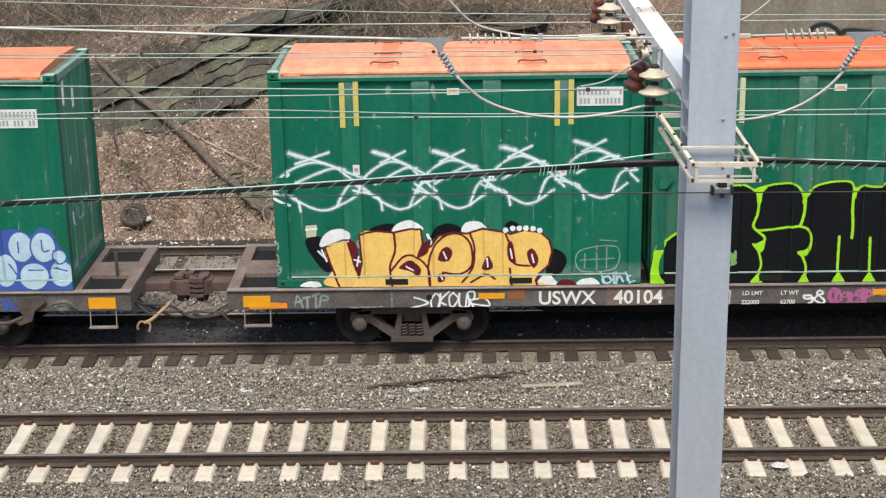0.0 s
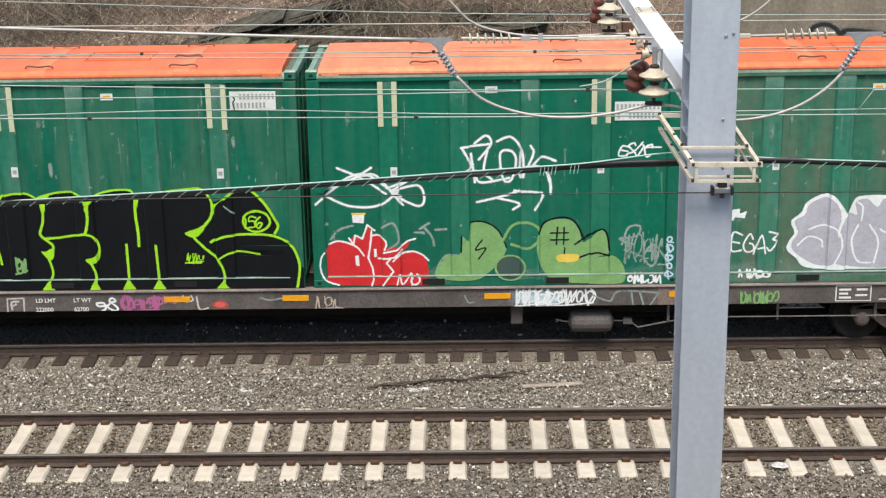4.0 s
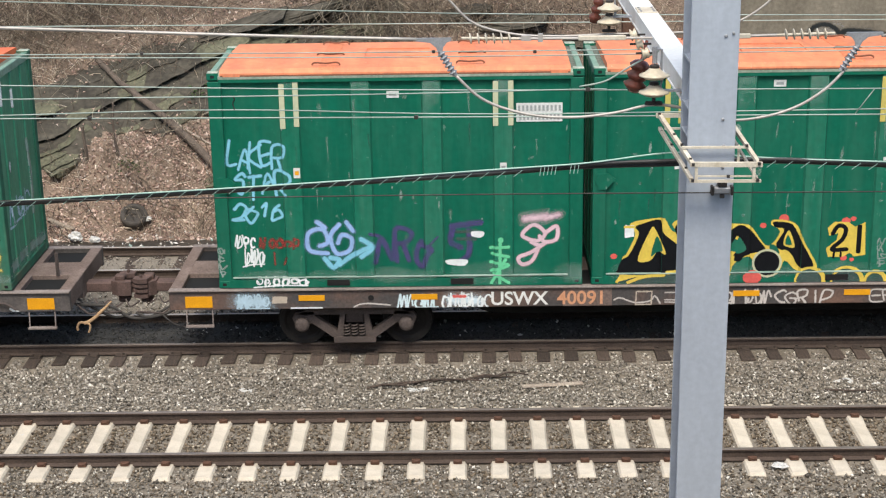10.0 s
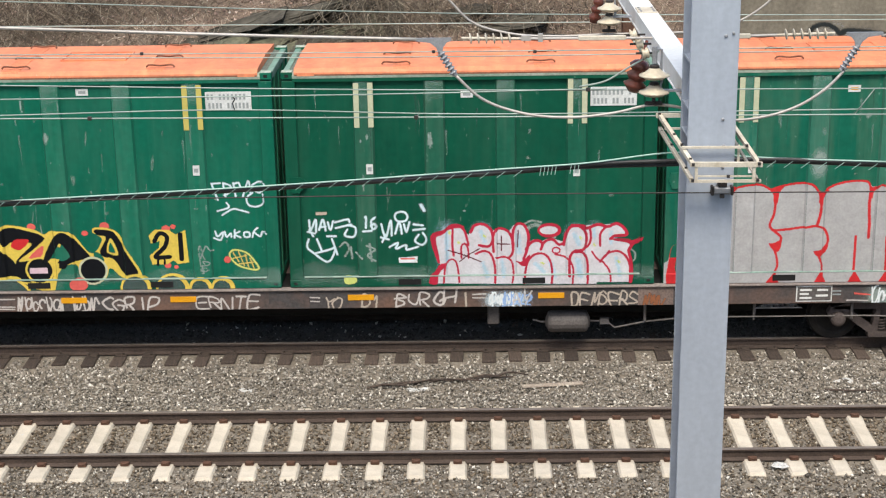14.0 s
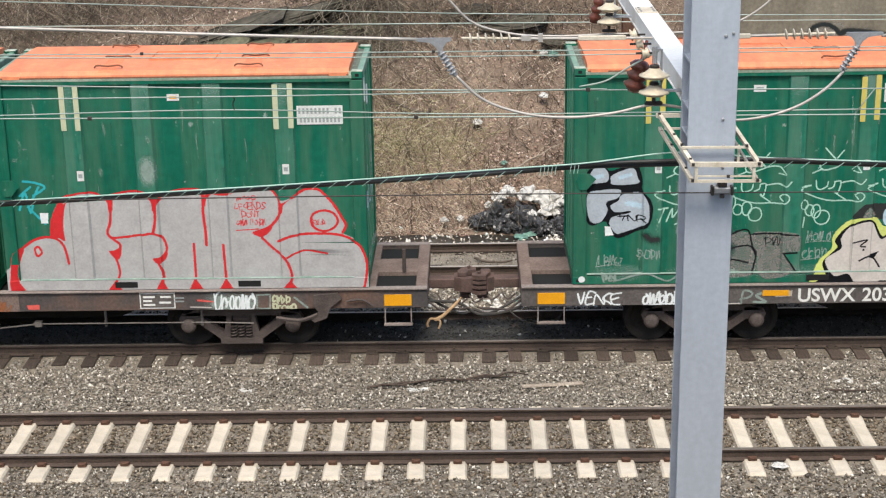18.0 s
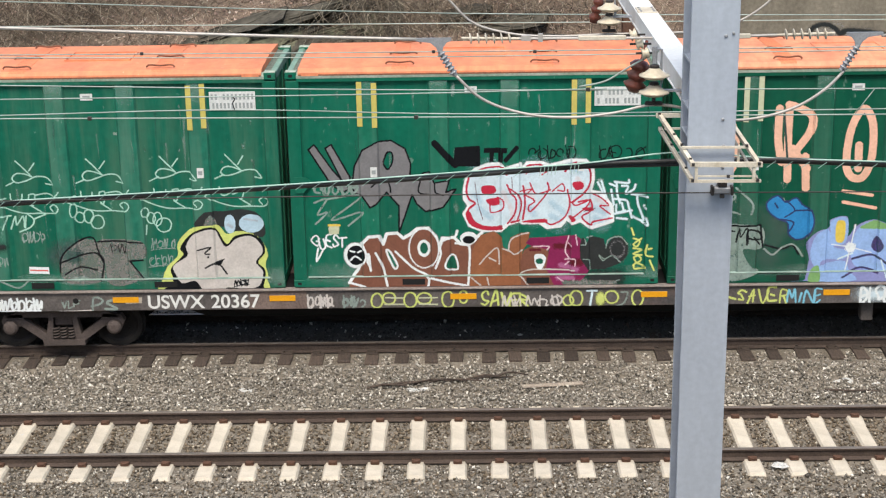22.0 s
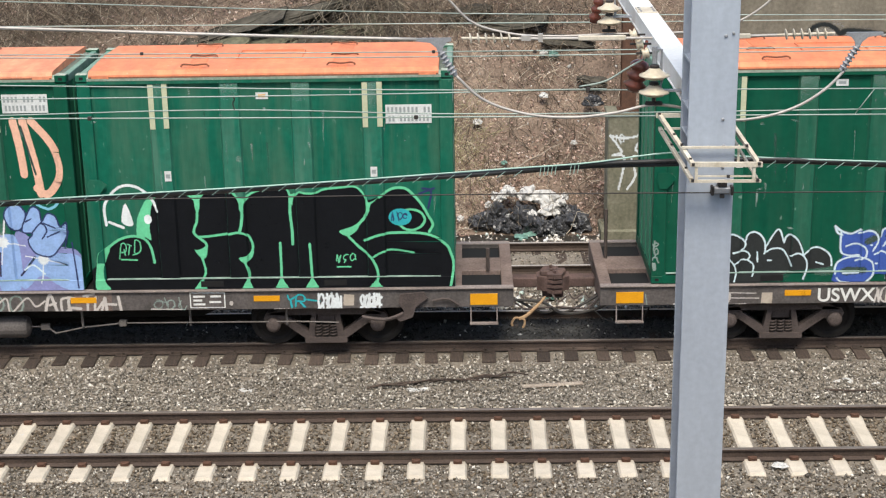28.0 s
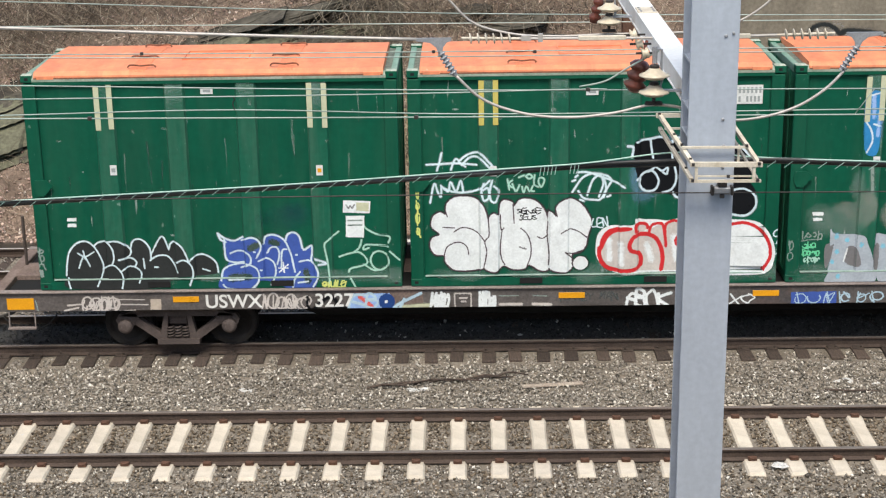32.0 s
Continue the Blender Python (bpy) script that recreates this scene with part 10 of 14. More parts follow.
s.stroke([(5.01, 1.31), (5.2, 1.24)], 0.17, "ice", fade=1)
s.stroke([(5.04, 1.15), (5.13, 1.11)], 0.17, "ice", fade=1)
s.stroke([(3.96, 1.97), (4.15, 2)], 0.17, "ice", fade=1)
s.stroke([(4.65, 2.03), (4.77, 1.96)], 0.17, "ice", fade=1)
s.stroke([(3.15, 1.95), (3.34, 1.98)], 0.17, "ice", fade=1)
s.stroke([(3.63, 1.39), (3.69, 1.2)], 0.13, "blush", fade=1)
s.stroke([(3.89, 1.65), (4.01, 1.52)], 0.13, "blush", fade=1)
s.stroke([(4.74, 1.83), (4.83, 1.73)], 0.13, "blush", fade=1)
s.stroke([(5.07, 1.47), (5.17, 1.41)], 0.13, "blush", fade=1)
s.stroke([(3.52, 1.62), (3.57, 1.46)], 0.13, "blush", fade=1)
s.blob([(2.89, 1.25), (2.97, 1.27), (3.03, 1.14), (3.18, 1.04), (3.4, 1.02), (3.49, 1.05), (3.48, 0.96), (3.18, 0.96), (2.96, 1.06)], "crimson")
s.blob([(3.17, 1.71), (3.36, 1.72), (3.4, 1.62), (3.31, 1.58), (3.18, 1.59)], "crimson")
s.blob([(3.24, 1.48), (3.42, 1.51), (3.46, 1.46), (3.44, 1.39), (3.3, 1.39)], "crimson")
s.blob([(4.67, 1.77), (4.77, 1.79), (4.84, 1.75), (4.83, 1.67), (4.73, 1.64), (4.67, 1.7)], "crimson")
s.blob([(3.86, 1.11), (4.19, 1.14), (4.25, 1.09), (4.12, 1.07), (3.86, 1.08)], "crimson")
s.blob([(4.6, 1.18), (4.66, 1.09), (4.72, 1.13), (4.65, 1.2)], "crimson")
s.blob([(4.82, 1.33), (4.95, 1.34), (5.02, 1.28), (4.9, 1.28)], "crimson")
s.stroke([(2.98, 1.89), (3.09, 1.97), (3.27, 2.03), (3.5, 2.04), (3.53, 1.98), (3.58, 1.91)], 0.03, "crimson", fade=0.2)
s.stroke([(2.95, 1.85), (2.91, 1.66), (2.95, 1.5), (3.05, 1.42), (2.96, 1.34), (2.91, 1.24)], 0.04, "crimson", fade=0.2)
s.stroke([(3.57, 1.93), (3.67, 2.01), (3.78, 2.03), (3.79, 1.94)], 0.028, "crimson", fade=0.2)
s.stroke([(3.9, 1.92), (3.92, 2.05), (4.15, 2.06), (4.12, 1.95)], 0.034, "crimson", fade=0.2)
s.stroke([(4.16, 1.9), (4.29, 1.98), (4.5, 2.05)], 0.03, "crimson", fade=0.2)
s.stroke([(4.54, 1.95), (4.62, 2.06), (4.74, 2.11), (4.9, 2.04), (4.96, 1.91), (4.94, 1.73), (4.83, 1.57), (4.65, 1.43)], 0.038, "crimson", fade=0.2)
s.stroke([(3.3, 1.39), (3.31, 1.27), (3.44, 1.28), (3.52, 1.36), (3.51, 1.48), (3.42, 1.52)], 0.026, "crimson", fade=0.2)
s.stroke([(3.58, 1.75), (3.65, 1.59), (3.73, 1.49), (3.71, 1.26), (3.59, 1.08)], 0.034, "crimson", fade=0.2)
s.stroke([(3.63, 1.67), (3.76, 1.57), (3.82, 1.39), (3.75, 1.13)], 0.03, "crimson", fade=0.2)
s.stroke([(3.85, 1.71), (3.88, 1.42), (3.84, 1.13)], 0.034, "crimson", fade=0.2)
s.stroke([(3.96, 1.76), (4.05, 1.58), (4.2, 1.6), (4.3, 1.64)], 0.028, "crimson", fade=0.2)
s.stroke([(3.8, 1.62), (3.99, 1.65), (3.86, 1.54)], 0.024, "crimson", fade=0.2)
s.stroke([(4.25, 1.76), (4.27, 1.64), (4.14, 1.45), (3.97, 1.27), (3.94, 1.36), (4.04, 1.45), (3.89, 1.55)], 0.03, "crimson", fade=0.2)
s.stroke([(4.33, 1.61), (4.49, 1.74), (4.53, 1.62), (4.42, 1.63)], 0.026, "crimson", fade=0.2)
s.stroke([(4.58, 1.64), (4.62, 1.41), (4.57, 1.22), (4.46, 1.1), (4.31, 1.04), (4.19, 1.11)], 0.032, "crimson", fade=0.2)
s.stroke([(4.65, 1.43), (4.73, 1.38), (4.95, 1.47), (4.88, 1.34), (4.65, 1.15)], 0.03, "crimson", fade=0.2)
s.stroke([(4.76, 1.44), (4.95, 1.46), (4.98, 1.29), (4.82, 1.18), (4.97, 1.03), (5.02, 1.08), (5.32, 1.14)], 0.032, "crimson", fade=0.2)
s.stroke([(4.98, 1.57), (5.14, 1.49), (5.26, 1.36), (5.12, 1.35), (5.29, 1.21)], 0.028, "crimson", fade=0.2)
s.stroke([(3.65, 1.1), (3.78, 1.13)], 0.04, "crimson", fade=0.2)
s.stroke([(3.05, 1.79), (3.1, 1.43), (3.18, 1.14)], 0.012, "maroon", fade=0.2)
s.stroke([(3.66, 1.88), (3.67, 1.65)], 0.012, "maroon", fade=0.2)
s.stroke([(4.85, 1.28), (5.04, 1.31)], 0.012, "maroon", fade=0.2)
s.piece("white vertical tag")
s.stroke([(5.08, 1.76), (5.17, 1.57)], 0.036, "mist", fade=0.45)
s.stroke([(5.14, 1.78), (5.23, 1.47)], 0.036, "mist", fade=0.45)
s.stroke([(5.28, 1.73), (5.39, 1.68)], 0.036, "mist", fade=0.45)
s.stroke([(5.3, 1.63), (5.35, 1.37)], 0.036, "mist", fade=0.45)
s.stroke([(5.36, 1.76), (5.58, 1.74), (5.59, 1.79)], 0.036, "mist", fade=0.45)
s.stroke([(5.39, 1.76), (5.4, 1.57), (5.45, 1.4)], 0.036, "mist", fade=0.45)
s.stroke([(5.48, 1.69), (5.58, 1.68), (5.54, 1.56), (5.67, 1.63), (5.7, 1.71)], 0.036, "mist", fade=0.45)
s.stroke([(5.36, 1.47), (5.54, 1.45)], 0.036, "mist", fade=0.45)
s.stroke([(5.39, 1.37), (5.4, 1.24), (5.54, 1.27)], 0.036, "mist", fade=0.45)
s.stroke([(5.48, 1.4), (5.52, 1.24)], 0.036, "mist", fade=0.45)
s.stroke([(5.35, 1.21), (5.65, 1.27)], 0.036, "mist", fade=0.45)
s.stroke([(5.57, 1.43), (5.65, 1.14)], 0.036, "mist", fade=0.45)
s.stroke([(5.4, 1.14), (5.57, 1.12)], 0.036, "mist", fade=0.45)
s.stroke([(5.64, 1.55), (5.9, 1.51)], 0.036, "mist", fade=0.45)
s.stroke([(5.73, 1.53), (5.75, 1.37), (5.84, 1.12), (5.79, 1.1), (5.67, 1.16)], 0.036, "mist", fade=0.45)
s.stroke([(5.85, 1.35), (5.87, 1.3)], 0.036, "mist", fade=0.45)
s.stroke([(5.82, 1.07), (5.91, 1.02), (5.88, 1.14)], 0.036, "mist", fade=0.45)
s.piece("chalk and white tags beside the post")
s.scrawl(5, 0.36, 1.59, 0.75, 0.2, "chalk", 0.039)
s.stroke([(0.38, 1.46), (0.59, 1.52), (0.43, 1.26), (0.59, 1.29), (0.39, 1.09)], 0.03, "chalk")
s.stroke([(0.59, 1.52), (1.16, 1.57), (0.66, 1.16), (1.19, 1.3), (0.94, 1.06)], 0.03, "chalk")
s.tag("GUEST", 0.32, 0.69, 0.54, 0.17, "white", 0.029)
s.stroke([(0.42, 0.67), (0.38, 0.44), (0.49, 0.62)], 0.03, "white")
s.blob([(0.6, 1.09), (0.79, 1.09), (0.77, 0.91), (0.61, 0.91)], "cream", False)
s.stroke([(0.61, 1.07), (0.79, 1.07)], 0.037, "yellow", False)
s.piece("brown letters outlined in white fading to magenta")
s.blob([(0.93, 0.08), (1.08, 0.3), (1.22, 0.57), (1.15, 0.75), (1.27, 0.87), (1.45, 0.88), (1.51, 0.73), (1.57, 0.91), (1.75, 0.92), (1.85, 0.83), (1.94, 0.88), (2.08, 0.99), (2.27, 1), (2.4, 0.84), (2.44, 0.63), (2.5, 0.84), (2.7, 0.83), (2.8, 0.72), (2.94, 0.7), (3.16, 0.91), (3.13, -0.04), (0.92, -0.01)], "brown", False)
s.stroke([(0.93, 0.08), (1.08, 0.3), (1.22, 0.57), (1.15, 0.75), (1.27, 0.87), (1.45, 0.88), (1.51, 0.73), (1.57, 0.91), (1.75, 0.92), (1.85, 0.83), (1.94, 0.88), (2.08, 0.99), (2.27, 1), (2.4, 0.84), (2.44, 0.63), (2.5, 0.84), (2.7, 0.83), (2.8, 0.72), (2.94, 0.7), (3.16, 0.91)], 0.055, "white", False, fade=0.2)
s.stroke([(1.26, 0.57), (1.29, 0.28)], 0.042, "white", fade=0.2)
s.stroke([(1.38, 0.59), (1.49, 0.35), (1.57, -0)], 0.042, "white", fade=0.2)
s.stroke([(1.71, 0.6), (2, 0.31), (2.25, 0.16), (2.25, -0.01)], 0.042, "white", fade=0.2)
s.stroke([(2.38, 0.31), (2.47, 0.56), (2.45, 0.74), (2.57, 0.82), (2.71, 0.85), (2.75, 0.95)], 0.042, "white", fade=0.2)
s.stroke([(2.72, 0.73), (2.94, 0.69), (2.94, 0.23), (2.92, 0.01)], 0.042, "white", fade=0.2)
s.stroke([(2.3, 0.14), (2.58, 0.07), (2.92, 0)], 0.042, "white", fade=0.2)
s.stroke([(0.93, 0.08), (1.19, 0)], 0.042, "white", fade=0.2)
s.blob([(1.56, 0.6), (1.62, 0.6), (1.74, 0.36), (1.68, 0.31)], None, False)
s.stroke([(1.56, 0.6), (1.62, 0.6), (1.74, 0.36), (1.68, 0.31), (1.56, 0.6)], 0.036, "white", fade=0.2)
s.blob([(1.22, 0.53), (1.29, 0.55), (1.31, 0.27), (1.22, 0.43)], "white", False)
s.disc(2.19, 0.65, 0.275, 0.371, "white", 0.1)
s.disc(2.19, 0.65, 0.237, 0.33, "brown")
s.disc(2.19, 0.65, 0.11, 0.151, "white")
s.disc(2.19, 0.65, 0.0653, 0.0963, "leafdark")
s.blob([(2.61, 0.51), (2.71, 0.51), (2.75, 0.28), (2.55, 0.32)], "leafdark", False)
s.stroke([(2.61, 0.51), (2.71, 0.51), (2.75, 0.28), (2.55, 0.32), (2.61, 0.51)], 0.034, "white", fade=0.2)
s.disc(2.94, 0.82, 0.144, 0.11, "white")
s.disc(2.94, 0.79, 0.103, 0.0688, "black")
s.disc(1.04, 0.54, 0.199, 0.227, "white", 0.1)
s.disc(1.05, 0.54, 0.151, 0.172, "black")
s.stroke([(0.95, 0.62), (1.02, 0.6)], 0.03, "white")
s.stroke([(1.08, 0.59), (1.14, 0.62)], 0.03, "white")
s.stroke([(0.95, 0.45), (1.03, 0.52), (1.13, 0.46)], 0.03, "white")
s.blob([(2.95, -0.02), (3, 0.61), (3.14, 0.87), (3.36, 0.94), (3.49, 0.84), (3.51, 0.67), (3.62, 0.6), (3.63, 0.83), (3.77, 0.9), (3.96, 0.91), (3.92, 0.7), (3.84, 0.6), (3.82, 0.4), (3.81, -0.03)], "rust", False)
s.blob([(3.81, -0.03), (3.8, 0.4), (3.86, 0.6), (3.99, 0.67), (4.24, 0.65), (4.28, 0.53), (4.25, 0.33), (4.42, 0.26), (4.41, -0.04)], "brown", False)
s.blob([(3.89, 0.72), (3.96, 0.81), (4.43, 0.83), (4.72, 0.87), (4.81, 0.79), (4.8, 0.52), (4.96, 0.25), (4.73, -0.04), (4.38, -0.04), (4.23, 0.28), (4.28, 0.6), (4.02, 0.66)], "magenta", False)
s.stroke([(4.4, 0.66), (4.59, 0.66)], 0.159155, "maroon", fade=0.9)
s.stroke([(3.97, 0.6), (4.13, 0.6)], 0.0636618, "maroon", fade=0.9)
s.stroke([(4.68, 0.39), (4.8, 0.39)], 0.190985, "maroon", fade=0.9)
s.stroke([(4.42, 0.13), (4.67, 0.12)], 0.13, "rose", fade=1)
s.stroke([(4.48, 0.33), (4.74, 0.26)], 0.13, "rose", fade=1)
s.blob([(4.79, 0.69), (4.83, 0.82), (4.89, 0.79), (4.9, 0.7), (4.95, 0.82), (5.06, 0.82), (5.19, 0.78), (5.22, 0.65), (5.35, 0.8), (5.5, 0.8), (5.6, 0.65), (5.59, 0.48), (5.47, 0.35), (5.21, 0.25), (4.93, 0.25), (4.8, 0.46)], "soot", False)
s.stroke([(5.02, 0.12), (5.43, 0.12)], 0.2, "soot", fade=0.9)
s.disc(5.42, 0.59, 0.159, 0.197, "slate", 0.5)
s.disc(5.42, 0.6, 0.127, 0.153, "soot", 0.3)
s.stroke([(3.12, 0.36), (3.25, 0.51), (3.42, 0.64), (3.45, 0.36)], 0.026, "bone", fade=0.25)
s.stroke([(3.28, 0.47), (3.39, 0.41)], 0.026, "bone", fade=0.25)
s.stroke([(3.51, 0.64), (3.62, 0.6), (3.7, 0.54), (3.83, 0.6)], 0.026, "bone", fade=0.25)
s.stroke([(3.6, 0.6), (3.63, 0.77), (3.72, 0.85), (3.93, 0.9)], 0.026, "bone", fade=0.25)
s.stroke([(3.78, 0.17), (3.88, 0.23), (4.1, 0.26), (4.7, 0.24)], 0.026, "bone", fade=0.25)
s.stroke([(2.98, 0.14), (3.17, -0.03)], 0.026, "bone", fade=0.25)
s.stroke([(3.8, 0.17), (3.93, -0)], 0.026, "bone", fade=0.25)
s.stroke([(3.24, 0.14), (3.27, 0.01)], 0.026, "bone", fade=0.25)
s.blob([(4.03, 0.47), (4.08, 0.53), (4.19, 0.51), (4.23, 0.43), (4.16, 0.26), (4.07, 0.3)], "white")
s.disc(4.12, 0.4, 0.0637, 0.0509, "leafdark")
s.stroke([(4.61, 0.84), (4.55, 0.59), (4.61, 0.46)], 0.024, "pink", fade=0.3)
s.stroke([(4.6, 0.72), (4.65, 0.67)], 0.024, "pink", fade=0.3)
s.stroke([(4.55, 0.43), (4.71, 0.44), (4.71, 0.32)], 0.024, "pink", fade=0.3)
s.stroke([(4.55, 0.33), (4.61, 0.39)], 0.024, "pink", fade=0.3)
s.stroke([(4.25, 0.6), (4.27, 0.66), (4.02, 0.66)], 0.024, "pink", fade=0.3)
s.stroke([(4.72, 0.87), (4.75, 0.69)], 0.024, "pink", fade=0.3)
s.stroke([(4.42, 0.13), (4.6, 0.02), (4.7, 0.09)], 0.024, "pink", fade=0.3)
s.stroke([(4.81, 0.69), (4.89, 0.7), (4.87, 0.79)], 0.022, "chalk", fade=0.25)
s.stroke([(5.23, 0.62), (5.28, 0.77), (5.47, 0.81), (5.58, 0.68)], 0.022, "chalk", fade=0.25)
s.stroke([(5.12, 0.49), (5.21, 0.43), (5.34, 0.48), (5.47, 0.37)], 0.022, "chalk", fade=0.25)
s.stroke([(5.12, 0.49), (5.18, 0.4), (5.25, 0.45)], 0.022, "chalk", fade=0.25)
s.stroke([(4.85, 0.44), (4.95, 0.42), (4.97, 0.25)], 0.022, "chalk", fade=0.25)
s.stroke([(4.91, 0.82), (5, 0.83)], 0.022, "chalk", fade=0.25)
s.stroke([(4.99, 0.05), (5.24, 0.02), (5.46, 0.08)], 0.022, "chalk", fade=0.25)
s.stroke([(4.54, 0.04), (5.37, 0.03)], 0.12, "ash", fade=0.8)
s.piece("yellow-green vertical tag")
s.stroke([(5.65, 0.96), (5.69, 0.84)], 0.03, "citron", fade=0.35)
s.stroke([(5.69, 0.78), (5.79, 0.74), (5.75, 0.64), (5.69, 0.68), (5.82, 0.78)], 0.03, "citron", fade=0.35)
s.stroke([(5.69, 0.61), (5.82, 0.58), (5.69, 0.51), (5.83, 0.49)], 0.03, "citron", fade=0.35)
s.stroke([(5.7, 0.45), (5.77, 0.48), (5.82, 0.41), (5.75, 0.36), (5.7, 0.43)], 0.03, "citron", fade=0.35)
s.stroke([(5.69, 0.31), (5.75, 0.35), (5.88, 0.28), (5.72, 0.25), (5.7, 0.3)], 0.03, "citron", fade=0.35)
s.stroke([(5.91, 0.68), (5.89, 0.51), (6.01, 0.48)], 0.03, "citron", fade=0.35)
s.stroke([(5.96, 0.41), (6.03, 0.24)], 0.03, "citron", fade=0.35)
s.stroke([(5.93, 0.61), (5.99, 0.62)], 0.03, "citron", fade=0.35)
paint_box(BOXES[3, 1], s)

s = Spray(BOX_L, 3.6)
s.piece("tall salmon letters")
s.stroke([(0.37, 3.02), (0.52, 2.47), (0.56, 1.98)], 0.128, "salmon")
s.stroke([(0.53, 3.04), (0.73, 2.45), (0.82, 1.92), (0.91, 1.83), (1.05, 2.07), (1.04, 2.54), (0.85, 2.97), (0.63, 3.07)], 0.128, "salmon")
s.stroke([(1.75, 2.96), (1.75, 2.44), (1.82, 2.06)], 0.128, "salmon")
s.stroke([(1.9, 3.02), (2.1, 2.95), (2.29, 2.81), (2.24, 2.53), (1.97, 2.15)], 0.128, "salmon")
s.stroke([(1.91, 3), (1.91, 2.44), (1.93, 1.77)], 0.128, "salmon")
s.stroke([(1.99, 2.29), (2.24, 1.95)], 0.128, "salmon")
s.stroke([(2.21, 2.15), (2.24, 1.62)], 0.128, "salmon")
s.stroke([(3.11, 2.94), (2.93, 2.61), (2.88, 2.04), (2.98, 1.8), (3.17, 1.8), (3.29, 2.13), (3.27, 2.7), (3.11, 2.94)], 0.128, "salmon")
s.stroke([(3.07, 2.33), (3.08, 1.94)], 0.128, "salmon")
s.stroke([(4.19, 2.83), (4.06, 2.22), (4.14, 1.59)], 0.128, "salmon")
s.stroke([(4.32, 2.83), (4.43, 2.41), (4.43, 2.02)], 0.128, "salmon")
s.stroke([(5.15, 2.91), (5.22, 2.49), (5.26, 2.01)], 0.128, "salmon")
s.stroke([(5.31, 2.91), (5.45, 2.2), (5.51, 1.67)], 0.128, "salmon")
s.stroke([(5.45, 2.91), (5.77, 2.48), (5.85, 2.01), (5.63, 1.67), (5.45, 1.77)], 0.128, "salmon")
s.disc(4.2, 3.18, 0.101, 0.165, "salmon")
s.blob([(4.07, 2.74), (4.39, 2.83), (4.47, 2.02), (4.42, 1.73), (4.28, 1.3), (3.95, 1.3), (3.91, 1.55), (4.03, 1.93)], "salmon")
s.stroke([(4.22, 2.52), (4.24, 2.03)], 0.073, "smoke")
s.stroke([(2.86, 1.56), (3.34, 1.48)], 0.055, "salmon")
s.stroke([(2.87, 1.37), (3.41, 1.26)], 0.055, "salmon")
s.stroke([(0.46, 3.02), (0.66, 2.07)], 0.037, "smoke")
s.stroke([(1.83, 2.86), (1.92, 2.06)], 0.037, "smoke")
s.stroke([(5.27, 2.82), (5.45, 2.01)], 0.037, "smoke")
s.stroke([(3.67, 1.6), (3.86, 1.65), (3.81, 1.35), (3.64, 1.36), (3.61, 1.53)], 0.027, "chalk")
s.piece("bright blue bubble tag")
s.blob([(1.65, 1.22), (1.62, 1.38), (1.79, 1.49), (1.93, 1.38), (2.09, 1.45), (2.21, 1.33), (2.36, 1.22), (2.4, 0.98), (2.29, 0.78), (2.13, 0.73), (2, 0.83), (1.97, 1.02), (1.81, 1.09)], "azure")
s.stroke([(1.65, 1.22), (1.62, 1.38), (1.79, 1.49), (1.93, 1.38), (2.09, 1.45), (2.21, 1.33), (2.36, 1.22), (2.4, 0.98), (2.29, 0.78), (2.13, 0.73), (2, 0.83), (1.97, 1.02), (1.81, 1.09), (1.65, 1.22)], 0.027, "navy")
s.stroke([(1.94, 1.4), (2.08, 1.24), (1.92, 1.12)], 0.027, "navy")
s.stroke([(2.08, 1.23), (2.36, 1.24)], 0.027, "navy")
s.stroke([(1.81, 1.09), (2.07, 1.03), (1.99, 0.85)], 0.027, "navy")
s.stroke([(1.75, 1.36), (1.8, 1.28)], 0.027, "navy")
s.piece("grey-green bubble letters")
s.blob([(0.18, 0.39), (0.14, 0.66), (0.26, 0.86), (0.37, 1.02), (0.71, 1.02), (0.83, 0.8), (0.77, 0.65), (0.91, 0.48), (0.89, 0.18), (0.27, 0.09)], "chalk")
s.blob([(0.83, 0.98), (1.53, 0.97), (1.56, 0.59), (1.25, 0.58), (1.37, 0.3), (1.52, 0.18), (1.11, 0.03), (0.93, 0.2), (0.94, 0.7)], "chalk")
s.stroke([(0.31, 0.89), (0.46, 1.02), (0.74, 1), (0.83, 0.78), (0.75, 0.66), (0.53, 0.65), (0.3, 0.56)], 0.032, "black")
s.stroke([(0.53, 0.61), (0.76, 0.62), (0.9, 0.4), (0.85, 0.18)], 0.032, "black")
s.stroke([(0.32, 0.39), (0.61, 0.46), (0.77, 0.36)], 0.032, "black")
s.stroke([(1.53, 0.97), (1.58, 0.61)], 0.032, "black")
s.stroke([(0.83, 0.98), (1.53, 0.99)], 0.032, "black")
s.stroke([(1.62, 0.64), (1.9, 0.57), (2.07, 0.63), (2.18, 0.47)], 0.032, "black")
s.tag("TMR", 0.91, 0.67, 0.6, 0.22, "black", 0.031)
s.stroke([(1.61, 0.57), (1.75, 0.47), (1.9, 0.59), (2.09, 0.64), (2.25, 0.44)], 0.03, "chalk", fade=0.4)
s.stroke([(0.35, 1.57), (0.73, 1.64), (1.09, 1.49), (0.9, 1.29), (1.17, 1.19)], 0.03, "chalk", fade=0.4)
s.stroke([(1.1, 1.63), (1.37, 1.38), (1.36, 1.19)], 0.03, "chalk", fade=0.4)
s.blob([(0.57, 1.22), (0.8, 1.22), (0.77, 1.1), (0.56, 1.1)], "white", False)
s.piece("grey overspray film", "overspray")
s.haze(1.35, 0.75, 1.3, 0.8, "slate")
s.piece("blue and violet mural letters")
